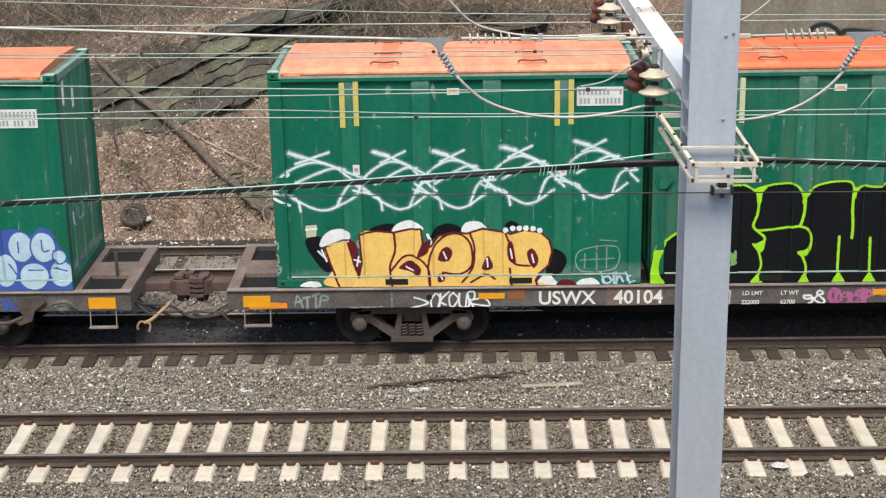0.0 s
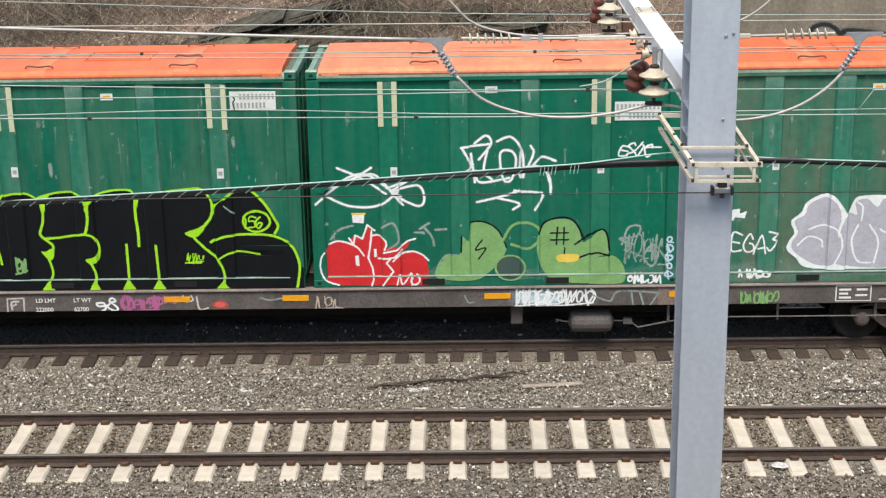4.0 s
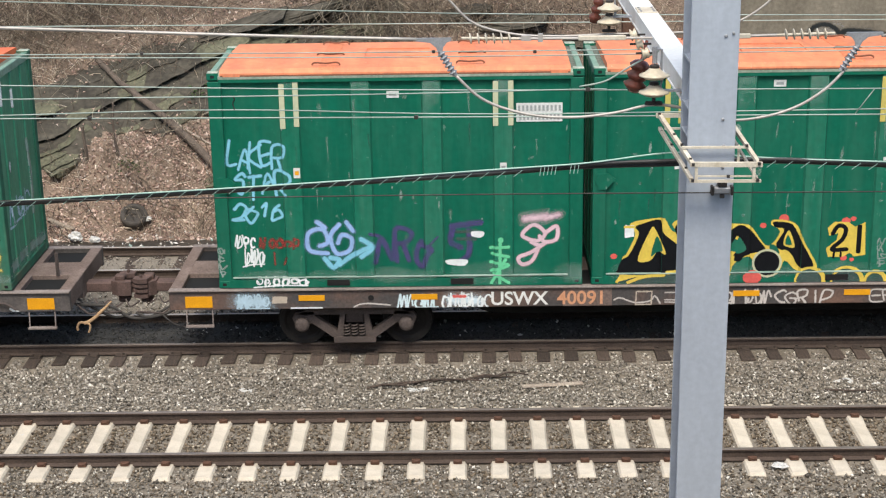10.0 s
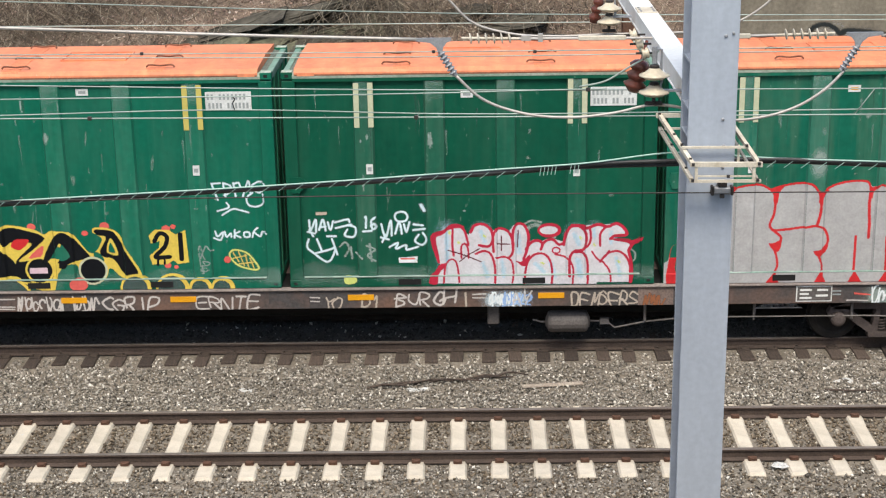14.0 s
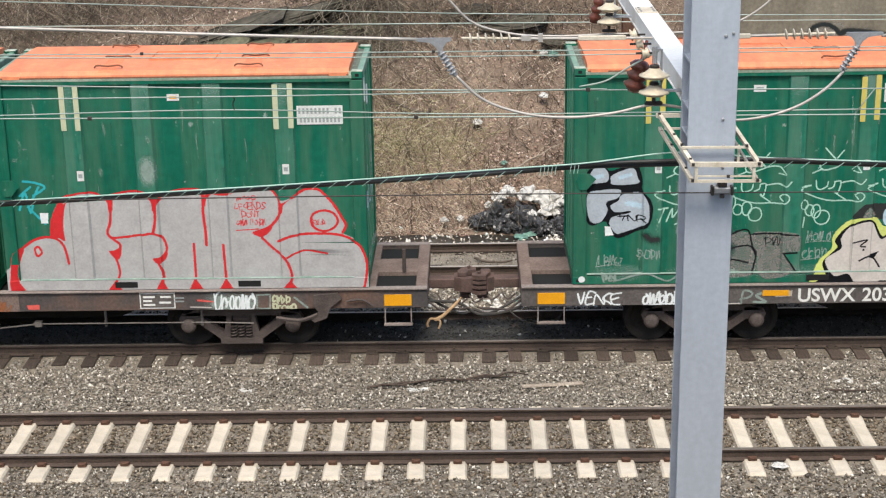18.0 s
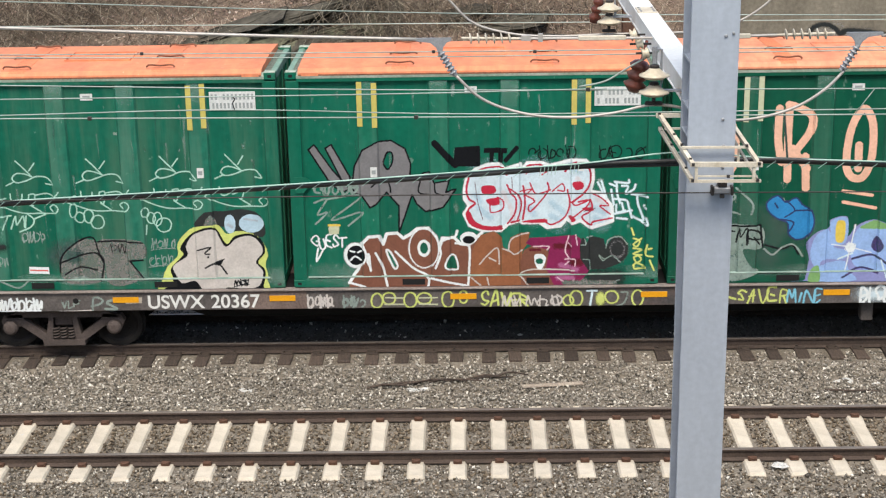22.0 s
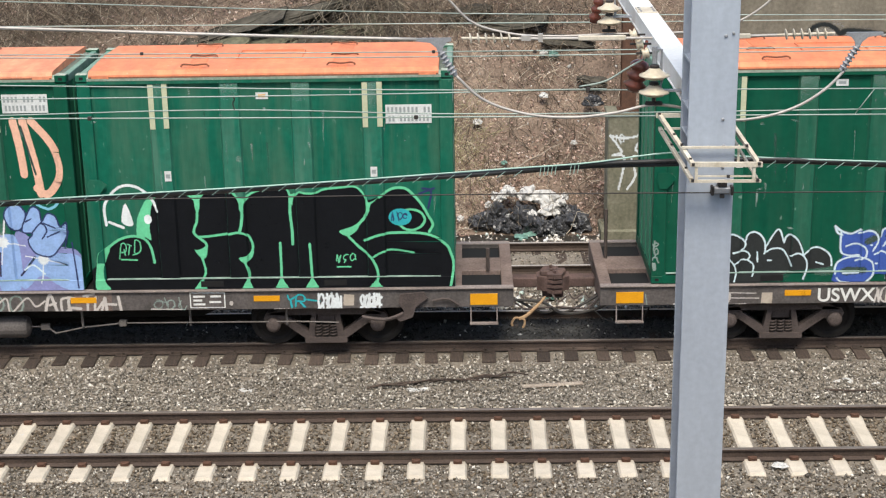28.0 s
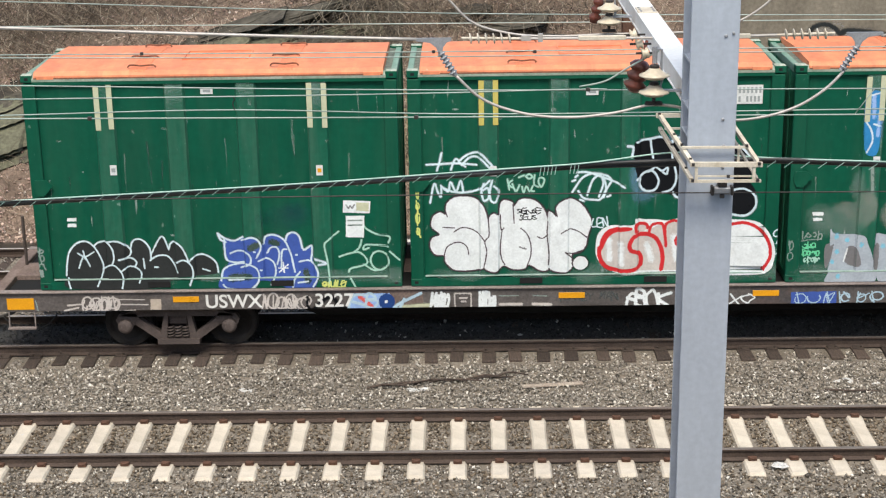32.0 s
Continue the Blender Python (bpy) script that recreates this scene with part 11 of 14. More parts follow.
s.blob([(2.3, 0.05), (2.35, 0.39), (2.3, 0.68), (2.48, 0.88), (2.67, 0.94), (2.69, 1.07), (2.96, 1.11), (2.98, 0.78), (3.14, 0.97), (3.43, 1.06), (3.72, 0.92), (3.85, 0.75), (3.9, 0.98), (4.09, 1.07), (4.37, 1.04), (4.6, 0.91), (4.7, 1.01), (4.93, 0.87), (5.04, 1.03), (5.23, 0.93), (5.4, 0.67), (5.77, 0.74), (6.08, 0.64), (6.09, -0.02), (2.35, 0.02)], "lilac")
s.blob([(2.37, 0.43), (2.43, 0.78), (2.62, 0.92), (2.69, 0.86), (2.7, 1.05), (2.96, 1.09), (2.96, 0.68), (2.75, 0.6), (3, 0.52), (2.93, 0.38), (2.57, 0.37), (2.53, 0.18)], "periwinkle")
s.blob([(2.45, 0.02), (2.41, 0.18), (2.57, 0.29), (2.93, 0.35), (3.04, 0.18), (3.13, 0.02)], "periwinkle")
s.blob([(3.04, 0.66), (3.19, 0.95), (3.43, 1.04), (3.67, 0.92), (3.78, 0.67), (3.75, 0.27), (3.5, 0.17), (3.12, 0.27)], "periwinkle")
s.blob([(3.83, 0.35), (3.9, 0.81), (4.08, 1.01), (4.37, 1.03), (4.58, 0.86), (4.63, 0.51), (4.45, 0.14), (4.11, 0.05), (3.93, 0.17)], "periwinkle")
s.blob([(4.69, 0.04), (4.73, 0.85), (4.93, 0.99), (5.05, 0.75), (5.03, 0.03)], "periwinkle")
s.blob([(5.03, 0.23), (5.3, 0.59), (5.68, 0.64), (6.08, 0.58), (6.09, 0.02), (5.78, 0.03), (5.4, 0.24), (5.11, 0.03)], "periwinkle")
s.blob([(2.79, 1.02), (2.93, 1.02), (2.92, 0.7), (2.79, 0.7)], "yellow")
s.blob([(3.17, 0.93), (3.43, 1.05), (3.67, 0.94), (3.55, 0.91), (3.33, 0.9)], "leaf")
s.blob([(3.38, 0.6), (3.46, 0.78), (3.58, 0.61), (3.49, 0.5)], "purple")
s.disc(4.34, 0.56, 0.165, 0.192, "purple")
s.disc(4.3, 0.56, 0.073, 0.119, "grey")
s.disc(4.51, 0.28, 0.055, 0.046, "yellow")
s.blob([(2.35, 0.02), (2.39, 0.21), (2.51, 0.28), (2.54, 0.02)], "leaf")
s.stroke([(3.84, 0.62), (4, 0.47), (4.09, 0.07)], 0.037, "purple")
s.stroke([(3.08, 0.38), (3.41, 0.45), (3.69, 0.27)], 0.037, "purple")
s.stroke([(2.92, 0.08), (3.21, 0.23), (3.5, 0.15)], 0.037, "purple")
s.stroke([(4.73, 0.66), (4.7, 0.26)], 0.037, "purple")
s.stroke([(5.3, 0.57), (5.04, 0.25)], 0.037, "purple")
s.stroke([(3.87, 0.59), (4.08, 0.56), (4.15, 0.26)], 0.027, "mist")
s.stroke([(3.08, 0.48), (2.84, 0.38)], 0.027, "mist")
s.stroke([(3.55, 0.37), (3.65, 0.07)], 0.027, "mist")
s.stroke([(5.11, 0.35), (5.26, 0.43), (5.44, 0.27)], 0.027, "mist")
s.stroke([(2.73, 0.64), (3.04, 0.58), (3.39, 0.49)], 0.026, "white", fade=0.8)
s.stroke([(3.1, 0.97), (3.04, 0.58), (2.97, 0.18)], 0.026, "white", fade=0.8)
s.disc(3.04, 0.58, 0.13, 0.13, "white", 0.6)
s.stroke([(4.5, 0.92), (4.8, 0.85), (5.15, 0.77)], 0.026, "white", fade=0.8)
s.stroke([(4.86, 1.24), (4.8, 0.85), (4.74, 0.46)], 0.026, "white", fade=0.8)
s.disc(4.8, 0.85, 0.13, 0.13, "white", 0.6)
s.stroke([(5.14, 0.59), (5.44, 0.53), (5.8, 0.44)], 0.026, "white", fade=0.8)
s.stroke([(5.5, 0.92), (5.44, 0.53), (5.39, 0.13)], 0.026, "white", fade=0.8)
s.disc(5.44, 0.53, 0.13, 0.13, "white", 0.6)
s.piece("light blue overlapping bubbles")
s.blob([(4.86, 1.29), (4.93, 1.46), (5.1, 1.49), (5.21, 1.32), (5.12, 1.08), (4.97, 1.06)], "periwinkle")
s.stroke([(4.86, 1.29), (4.93, 1.46), (5.1, 1.49), (5.21, 1.32), (5.12, 1.08), (4.97, 1.06), (4.86, 1.29)], 0.027, "navy")
s.blob([(5.12, 1.03), (5.23, 1.32), (5.33, 1.45), (5.44, 1.39), (5.47, 1.2), (5.57, 1.33), (5.7, 1.28), (5.77, 1.1), (5.89, 1.19), (5.87, 0.94), (5.74, 0.74), (5.57, 0.58), (5.32, 0.64), (5.21, 0.85), (5.29, 0.98)], "periwinkle")
s.stroke([(5.12, 1.03), (5.23, 1.32), (5.33, 1.45), (5.44, 1.39), (5.47, 1.2), (5.57, 1.33), (5.7, 1.28), (5.77, 1.1), (5.89, 1.19), (5.87, 0.94), (5.74, 0.74), (5.57, 0.58), (5.32, 0.64), (5.21, 0.85), (5.29, 0.98), (5.12, 1.03)], 0.027, "navy")
s.stroke([(5.29, 1), (5.45, 1.16), (5.54, 1.04), (5.45, 0.89)], 0.027, "navy")
s.stroke([(5.45, 1.18), (5.68, 1.08)], 0.027, "navy")
s.stroke([(5.54, 0.92), (5.76, 1.02)], 0.027, "navy")
s.stroke([(5.19, 1.19), (5.29, 1.24)], 0.027, "navy")
s.stroke([(5.42, 1.51), (5.59, 1.57), (5.76, 1.51), (5.61, 1.41), (5.42, 1.49)], 0.046, "sky")
s.stroke([(5.92, 1.04), (5.82, 0.74)], 0.027, "navy")
s.stroke([(5.96, 0.84), (6.01, 0.04)], 0.027, "navy")
paint_box(BOXES[3, 2], s)

s = Spray(BOX_L, 3.6)
s.piece("giant black throw-up outlined in mint")
s.dx = 0.0
throw_up(s, "black", "mint")
s.dx = 0
s.tag("RTd", 0.48, 0.57, 0.34, 0.22, "mint", 0.023)
s.stroke([(0.5, 0.51), (0.76, 0.5)], 0.027, "mint")
s.disc(5.2, 1.2, 0.192, 0.146, "aqua")
s.scrawl(3, 5.05, 1.14, 0.27, 0.14, "navy", 0.023)
s.scrawl(3, 4.1, 0.42, 0.32, 0.14, "mint", 0.023)
s.stroke([(4.13, 0.34), (4.35, 0.34)], 0.027, "mint")
s.piece("white eye-shaped outline")
s.stroke([(0.29, 1.12), (0.29, 1.47), (0.53, 1.76), (0.81, 1.78), (1.05, 1.6), (1.16, 1.36)], 0.046, "white")
s.stroke([(0.34, 1.17), (0.57, 1.07)], 0.046, "white")
s.blob([(0.55, 1.17), (0.63, 1.49), (0.74, 1.12)], "white")
s.disc(0.99, 1.21, 0.064, 0.082, "white")
s.stroke([(5.58, 1.69), (5.72, 1.64), (5.67, 1.35)], 0.037, "navy")
s.stroke([(5.53, 1.6), (5.77, 1.69)], 0.037, "navy")
paint_box(BOXES[3, 3], s)

s = Spray(BOX_L, 3.6)
s.piece("dark letters in white outline along the foot")
s.blob([(0.44, 0.24), (0.48, 0.57), (0.62, 0.77), (0.8, 0.84), (0.95, 0.78), (1.16, 0.84), (1.38, 0.84), (1.53, 0.74), (1.63, 0.87), (1.79, 0.85), (1.89, 0.67), (2.09, 0.91), (2.19, 0.71), (2.31, 0.82), (2.48, 0.68), (2.52, 0.51), (2.76, 0.59), (2.94, 0.47), (3, 0.26), (2.58, 0.21), (2.27, 0.18), (1.81, 0.01), (0.54, 0.03)], "soot")
s.stroke([(0.44, 0.24), (0.47, 0.47), (0.53, 0.67), (0.65, 0.8), (0.8, 0.84), (0.93, 0.76), (1.02, 0.6), (1.08, 0.41), (1.05, 0.26), (0.97, 0.06)], 0.03, "mist", fade=0.3)
s.stroke([(0.47, 0.2), (0.51, 0.03)], 0.03, "mist", fade=0.3)
s.stroke([(0.95, 0.76), (1.03, 0.82), (1.17, 0.83), (1.26, 0.69), (1.27, 0.53), (1.23, 0.43)], 0.03, "mist", fade=0.3)
s.stroke([(1.17, 0.83), (1.35, 0.84), (1.49, 0.76), (1.56, 0.67), (1.52, 0.57), (1.36, 0.51)], 0.03, "mist", fade=0.3)
s.stroke([(1.35, 0.52), (1.55, 0.54), (1.64, 0.46), (1.61, 0.39)], 0.03, "mist", fade=0.3)
s.stroke([(1.07, 0.35), (1.23, 0.43), (1.35, 0.34), (1.41, 0.19), (1.38, 0.02)], 0.03, "mist", fade=0.3)
s.stroke([(1.38, 0.31), (1.51, 0.39), (1.64, 0.36), (1.71, 0.26), (1.68, 0.12)], 0.03, "mist", fade=0.3)
s.stroke([(1.56, 0.72), (1.6, 0.83), (1.7, 0.87), (1.8, 0.82), (1.88, 0.69), (1.89, 0.52)], 0.03, "mist", fade=0.3)
s.stroke([(1.76, 0.52), (1.77, 0.35)], 0.03, "mist", fade=0.3)
s.stroke([(1.89, 0.59), (2.09, 0.91), (2.19, 0.7)], 0.03, "mist", fade=0.3)
s.stroke([(1.87, 0.49), (2, 0.57), (2.16, 0.57), (2.26, 0.45), (2.33, 0.28)], 0.03, "mist", fade=0.3)
s.stroke([(2.2, 0.68), (2.23, 0.78), (2.31, 0.82), (2.42, 0.73), (2.49, 0.58), (2.52, 0.48)], 0.03, "mist", fade=0.3)
s.stroke([(2.31, 0.45), (2.44, 0.5), (2.56, 0.41), (2.59, 0.25), (2.53, 0.06)], 0.03, "mist", fade=0.3)
s.stroke([(2.52, 0.46), (2.63, 0.56), (2.76, 0.59), (2.91, 0.52), (2.99, 0.41), (3.01, 0.27)], 0.03, "mist", fade=0.3)
s.stroke([(0.66, 0.63), (0.78, 0.57), (0.93, 0.65)], 0.03, "mist", fade=0.3)
s.stroke([(0.66, 0.37), (0.76, 0.57), (0.85, 0.4)], 0.03, "mist", fade=0.3)
s.stroke([(0.75, 0.67), (0.78, 0.53)], 0.03, "mist", fade=0.3)
s.stroke([(1.94, 0.37), (2, 0.37)], 0.03, "mist", fade=0.3)
s.stroke([(2.75, 0.33), (2.87, 0.29)], 0.03, "mist", fade=0.3)
s.piece("blue letters with pale outline")
s.blob([(3.03, 0.14), (3.13, 0.34), (3.19, 0.45), (3.12, 0.7), (3.14, 0.84), (3.3, 0.83), (3.46, 0.88), (3.65, 0.87), (3.77, 0.76), (3.87, 0.9), (4.03, 0.92), (4.15, 0.85), (4.28, 0.95), (4.4, 0.85), (4.46, 0.65), (4.61, 0.71), (4.61, 0.45), (4.69, 0.19), (4.61, -0.01), (4.29, -0.05), (3.98, 0.09), (3.72, 0.13), (3.47, -0.04), (3.05, -0)], "blue")
s.stroke([(3.58, 0.7), (3.71, 0.76)], 0.16, "smoke", fade=0.8)
s.stroke([(3.22, 0.17), (3.54, 0.2)], 0.16, "smoke", fade=0.8)
s.stroke([(4.49, 0.26), (4.52, 0.12)], 0.16, "smoke", fade=0.8)
s.stroke([(3.93, 0.79), (4.02, 0.76)], 0.16, "smoke", fade=0.8)
s.stroke([(3.04, 0.95), (3.14, 0.87), (3.3, 0.82), (3.46, 0.89)], 0.036, "frost", fade=0.45)
s.stroke([(3.04, 0.95), (3.08, 0.84), (3.16, 0.8)], 0.036, "frost", fade=0.45)
s.stroke([(3.14, 0.84), (3.14, 0.67), (3.16, 0.5), (3.29, 0.44), (3.46, 0.45)], 0.036, "frost", fade=0.45)
s.stroke([(3.23, 0.6), (3.39, 0.65), (3.55, 0.58), (3.56, 0.43), (3.4, 0.35)], 0.036, "frost", fade=0.45)
s.stroke([(3.43, 0.83), (3.59, 0.88), (3.71, 0.83), (3.75, 0.7), (3.67, 0.53)], 0.036, "frost", fade=0.45)
s.stroke([(3.06, 0.14), (3.1, 0.31), (3.26, 0.4), (3.48, 0.42), (3.67, 0.33), (3.69, 0.13), (3.56, -0.03)], 0.036, "frost", fade=0.45)
s.stroke([(3.09, 0.07), (3.18, 0), (3.47, -0.02)], 0.036, "frost", fade=0.45)
s.stroke([(3.8, 0.76), (3.84, 0.89), (3.99, 0.91), (4.15, 0.81), (4.24, 0.59), (4.28, 0.39), (4.3, 0.26)], 0.036, "frost", fade=0.45)
s.stroke([(3.7, 0.47), (3.83, 0.51), (3.95, 0.43), (3.98, 0.26), (3.91, 0.06)], 0.036, "frost", fade=0.45)
s.stroke([(3.85, 0.6), (3.91, 0.69), (4.02, 0.69), (4.05, 0.56), (4.01, 0.4)], 0.036, "frost", fade=0.45)
s.stroke([(4.08, 0.36), (4.1, 0.63), (4.18, 0.66)], 0.036, "frost", fade=0.45)
s.stroke([(4.17, 0.82), (4.21, 0.92), (4.31, 0.95), (4.4, 0.87), (4.46, 0.65), (4.6, 0.71), (4.58, 0.45)], 0.036, "frost", fade=0.45)
s.stroke([(4.39, 0.44), (4.55, 0.46), (4.66, 0.35), (4.69, 0.19), (4.61, 0.02)], 0.036, "frost", fade=0.45)
s.stroke([(4.26, -0.04), (4.29, 0.13), (4.39, 0.26)], 0.036, "frost", fade=0.45)
s.stroke([(3.63, 0.63), (3.65, 0.63)], 0.036, "frost", fade=0.45)
s.stroke([(3.73, 0.31), (3.75, 0.31)], 0.036, "frost", fade=0.45)
s.stroke([(4.33, 0.56), (4.35, 0.56)], 0.036, "frost", fade=0.45)
s.stroke([(4.65, 0.49), (4.84, 0.42), (4.71, 0.39)], 0.036, "frost", fade=0.45)
s.stroke([(3.19, 0.15), (3.44, 0.16)], 0.036, "frost", fade=0.45)
s.stroke([(4.36, 0.09), (4.52, 0.11)], 0.036, "frost", fade=0.45)
s.stroke([(4.03, 0.33), (4.19, 0.33)], 0.026, "white", fade=0.4)
s.stroke([(4.11, 0.43), (4.12, 0.25)], 0.026, "white", fade=0.4)
s.stroke([(4.04, 0.26), (4.19, 0.39)], 0.026, "white", fade=0.4)
s.haze(4.19, 1.23, 0.5, 0.28, "navy")
s.piece("chalk-drawn bubble")
s.stroke([(4.89, 0.03), (4.87, 0.39), (4.82, 0.72), (4.87, 0.81), (5.06, 0.96)], 0.03, "minty", fade=0.35)
s.stroke([(5.06, 0.52), (5.25, 0.58), (5.4, 0.59), (5.51, 0.48), (5.5, 0.38), (5.25, 0.31), (5.21, 0.25)], 0.03, "minty", fade=0.35)
s.stroke([(5.44, 0.81), (5.4, 0.68), (5.31, 0.6)], 0.03, "minty", fade=0.35)
s.stroke([(5.47, 1.09), (5.53, 1), (5.72, 0.9), (5.91, 0.88), (5.89, 0.77)], 0.03, "minty", fade=0.35)
s.stroke([(5.56, 0.67), (5.47, 0.64), (5.5, 0.72), (5.69, 0.72), (5.88, 0.7)], 0.03, "minty", fade=0.35)
s.stroke([(5.47, 0.38), (5.62, 0.28), (5.72, 0.28)], 0.03, "minty", fade=0.35)
s.stroke([(5.91, 0.62), (6.07, 0.47)], 0.03, "minty", fade=0.35)
s.stroke([(5.24, 0.16), (5.32, -0)], 0.03, "minty", fade=0.35)
s.stroke([(5.89, 0.45), (5.84, 0.33), (5.73, 0.28), (5.63, 0.33), (5.58, 0.45), (5.63, 0.57), (5.73, 0.61), (5.84, 0.56), (5.89, 0.45)], 0.032, "minty", fade=0.3)
s.scrawl(4, 4.74, -0.01, 0.41, 0.13, "citron", 0.025)
s.piece("white placard")
s.blob([(5.16, 1.5), (5.61, 1.48), (5.59, 1.27), (5.14, 1.29)], "white", False)
s.blob([(5.37, 1.46), (5.58, 1.45), (5.57, 1.3), (5.37, 1.32)], "cream", False)
s.blob([(5.19, 1.23), (5.5, 1.23), (5.48, 0.85), (5.18, 0.86)], "white", False)
s.stroke([(5.23, 1.15), (5.45, 1.15)], 0.027, "chalk", False)
s.stroke([(5.23, 1.07), (5.45, 1.07)], 0.027, "chalk", False)
s.stroke([(5.2, 1.42), (5.24, 1.36), (5.27, 1.41), (5.3, 1.36), (5.34, 1.42)], 0.022, "slate", False)
s.blob([(0.54, 1.25), (0.69, 1.25), (0.69, 1.19), (0.53, 1.19)], "white", False)
s.blob([(0.54, 1.15), (0.68, 1.15), (0.68, 1.09), (0.53, 1.09)], "white", False)
s.scrawl(4, 0.01, 0.24, 0.09, 0.52, "chalk", 0.023)
paint_box(BOXES[4, 0], s)

s = Spray(BOX_L, 3.6)
s.piece("white bubble letters outlined in black")
s.stroke([(0.35, 1.08), (0.39, 1.21), (0.51, 1.27), (0.59, 1.23), (0.61, 1.41), (0.73, 1.52), (0.89, 1.54), (1.08, 1.51), (1.22, 1.37), (1.29, 1.14), (1.31, 0.94), (1.24, 0.76), (1.27, 0.58), (1.24, 0.35), (1.1, 0.27), (0.75, 0.26), (0.59, 0.39), (0.56, 0.52), (0.41, 0.54), (0.33, 0.67), (0.36, 0.82), (0.49, 0.89), (0.38, 0.99), (0.35, 1.08)], 0.05, "umber", fade=0.5)
s.stroke([(1.31, 1.17), (1.39, 1.25), (1.48, 1.22), (1.5, 1.4), (1.57, 1.47), (1.7, 1.43), (1.73, 1.36), (1.82, 1.47), (1.95, 1.49), (2.1, 1.44), (2.23, 1.29), (2.29, 1.09), (2.28, 0.86), (2.31, 0.53), (2.3, 0.27), (2.17, 0.24), (1.98, 0.34), (1.89, 0.27), (1.7, 0.27), (1.55, 0.33), (1.41, 0.23), (1.22, 0.32), (1.27, 0.58), (1.24, 0.75), (1.31, 0.94), (1.31, 1.17)], 0.05, "umber", fade=0.5)
s.stroke([(2.29, 1.19), (2.35, 1.26), (2.43, 1.19), (2.43, 1.35), (2.54, 1.46), (2.69, 1.48), (2.85, 1.38), (2.98, 1.18), (3.01, 1.05), (2.95, 0.82), (2.92, 0.66), (2.83, 0.56), (2.69, 0.51), (2.71, 0.33), (2.64, 0.23), (2.49, 0.22), (2.34, 0.27), (2.3, 0.4), (2.29, 1.19)], 0.05, "umber", fade=0.5)
s.disc(2.84, 0.36, 0.137, 0.13, "umber", 0.3)
s.blob([(0.35, 1.08), (0.39, 1.21), (0.51, 1.27), (0.59, 1.23), (0.61, 1.41), (0.73, 1.52), (0.89, 1.54), (1.08, 1.51), (1.22, 1.37), (1.29, 1.14), (1.31, 0.94), (1.24, 0.76), (1.27, 0.58), (1.24, 0.35), (1.1, 0.27), (0.75, 0.26), (0.59, 0.39), (0.56, 0.52), (0.41, 0.54), (0.33, 0.67), (0.36, 0.82), (0.49, 0.89), (0.38, 0.99)], "white")
s.blob([(1.31, 1.17), (1.39, 1.25), (1.48, 1.22), (1.5, 1.4), (1.57, 1.47), (1.7, 1.43), (1.73, 1.36), (1.82, 1.47), (1.95, 1.49), (2.1, 1.44), (2.23, 1.29), (2.29, 1.09), (2.28, 0.86), (2.31, 0.53), (2.3, 0.27), (2.17, 0.24), (1.98, 0.34), (1.89, 0.27), (1.7, 0.27), (1.55, 0.33), (1.41, 0.23), (1.22, 0.32), (1.27, 0.58), (1.24, 0.75), (1.31, 0.94)], "white")
s.blob([(2.29, 1.19), (2.35, 1.26), (2.43, 1.19), (2.43, 1.35), (2.54, 1.46), (2.69, 1.48), (2.85, 1.38), (2.98, 1.18), (3.01, 1.05), (2.95, 0.82), (2.92, 0.66), (2.83, 0.56), (2.69, 0.51), (2.71, 0.33), (2.64, 0.23), (2.49, 0.22), (2.34, 0.27), (2.3, 0.4)], "white")
s.disc(2.84, 0.36, 0.124, 0.117, "white")
s.stroke([(0.54, 1.01), (0.73, 1)], 0.022, "umber", fade=0.2)
s.stroke([(0.73, 0.93), (0.85, 1), (1.01, 0.98), (1.16, 0.88), (1.24, 0.76)], 0.022, "umber", fade=0.2)
s.stroke([(0.56, 0.52), (0.61, 0.67), (0.79, 0.75), (0.93, 0.68), (0.97, 0.53)], 0.022, "umber", fade=0.2)
s.stroke([(0.59, 1.29), (0.62, 1.19)], 0.022, "umber", fade=0.2)
s.stroke([(1.3, 1.14), (1.31, 0.88), (1.24, 0.76), (1.27, 0.58), (1.22, 0.32)], 0.022, "umber", fade=0.2)
s.stroke([(1.5, 1.22), (1.51, 0.97), (1.56, 0.99)], 0.022, "umber", fade=0.2)
s.stroke([(1.53, 0.97), (1.5, 0.68), (1.51, 0.48), (1.57, 0.34)], 0.022, "umber", fade=0.2)
s.stroke([(1.71, 1.39), (1.73, 1.07)], 0.022, "umber", fade=0.2)
s.stroke([(1.84, 0.98), (1.95, 0.87), (2.01, 0.67), (2, 0.47), (1.95, 0.34)], 0.022, "umber", fade=0.2)
s.stroke([(2.12, 0.83), (2.2, 0.8), (2.29, 0.86)], 0.022, "umber", fade=0.2)
s.stroke([(2.29, 1.09), (2.28, 0.86), (2.31, 0.53), (2.3, 0.34)], 0.022, "umber", fade=0.2)
s.stroke([(2.42, 1.29), (2.44, 1.19)], 0.022, "umber", fade=0.2)
s.stroke([(2.51, 0.89), (2.64, 0.96), (2.79, 0.92), (2.94, 0.81)], 0.022, "umber", fade=0.2)
s.stroke([(2.58, 0.56), (2.7, 0.53), (2.86, 0.58)], 0.022, "umber", fade=0.2)
s.stroke([(2.58, 0.56), (2.69, 0.45), (2.7, 0.33)], 0.022, "umber", fade=0.2)
s.stroke([(1.82, 0.65), (1.92, 0.62)], 0.04, "slate", fade=0.8)
s.tag("SENSE", 1.78, 1.24, 0.39, 0.07, "black", 0.019)
s.tag("SEUS", 1.82, 1.13, 0.27, 0.07, "black", 0.019)
s.piece("silver letters ringed in red")
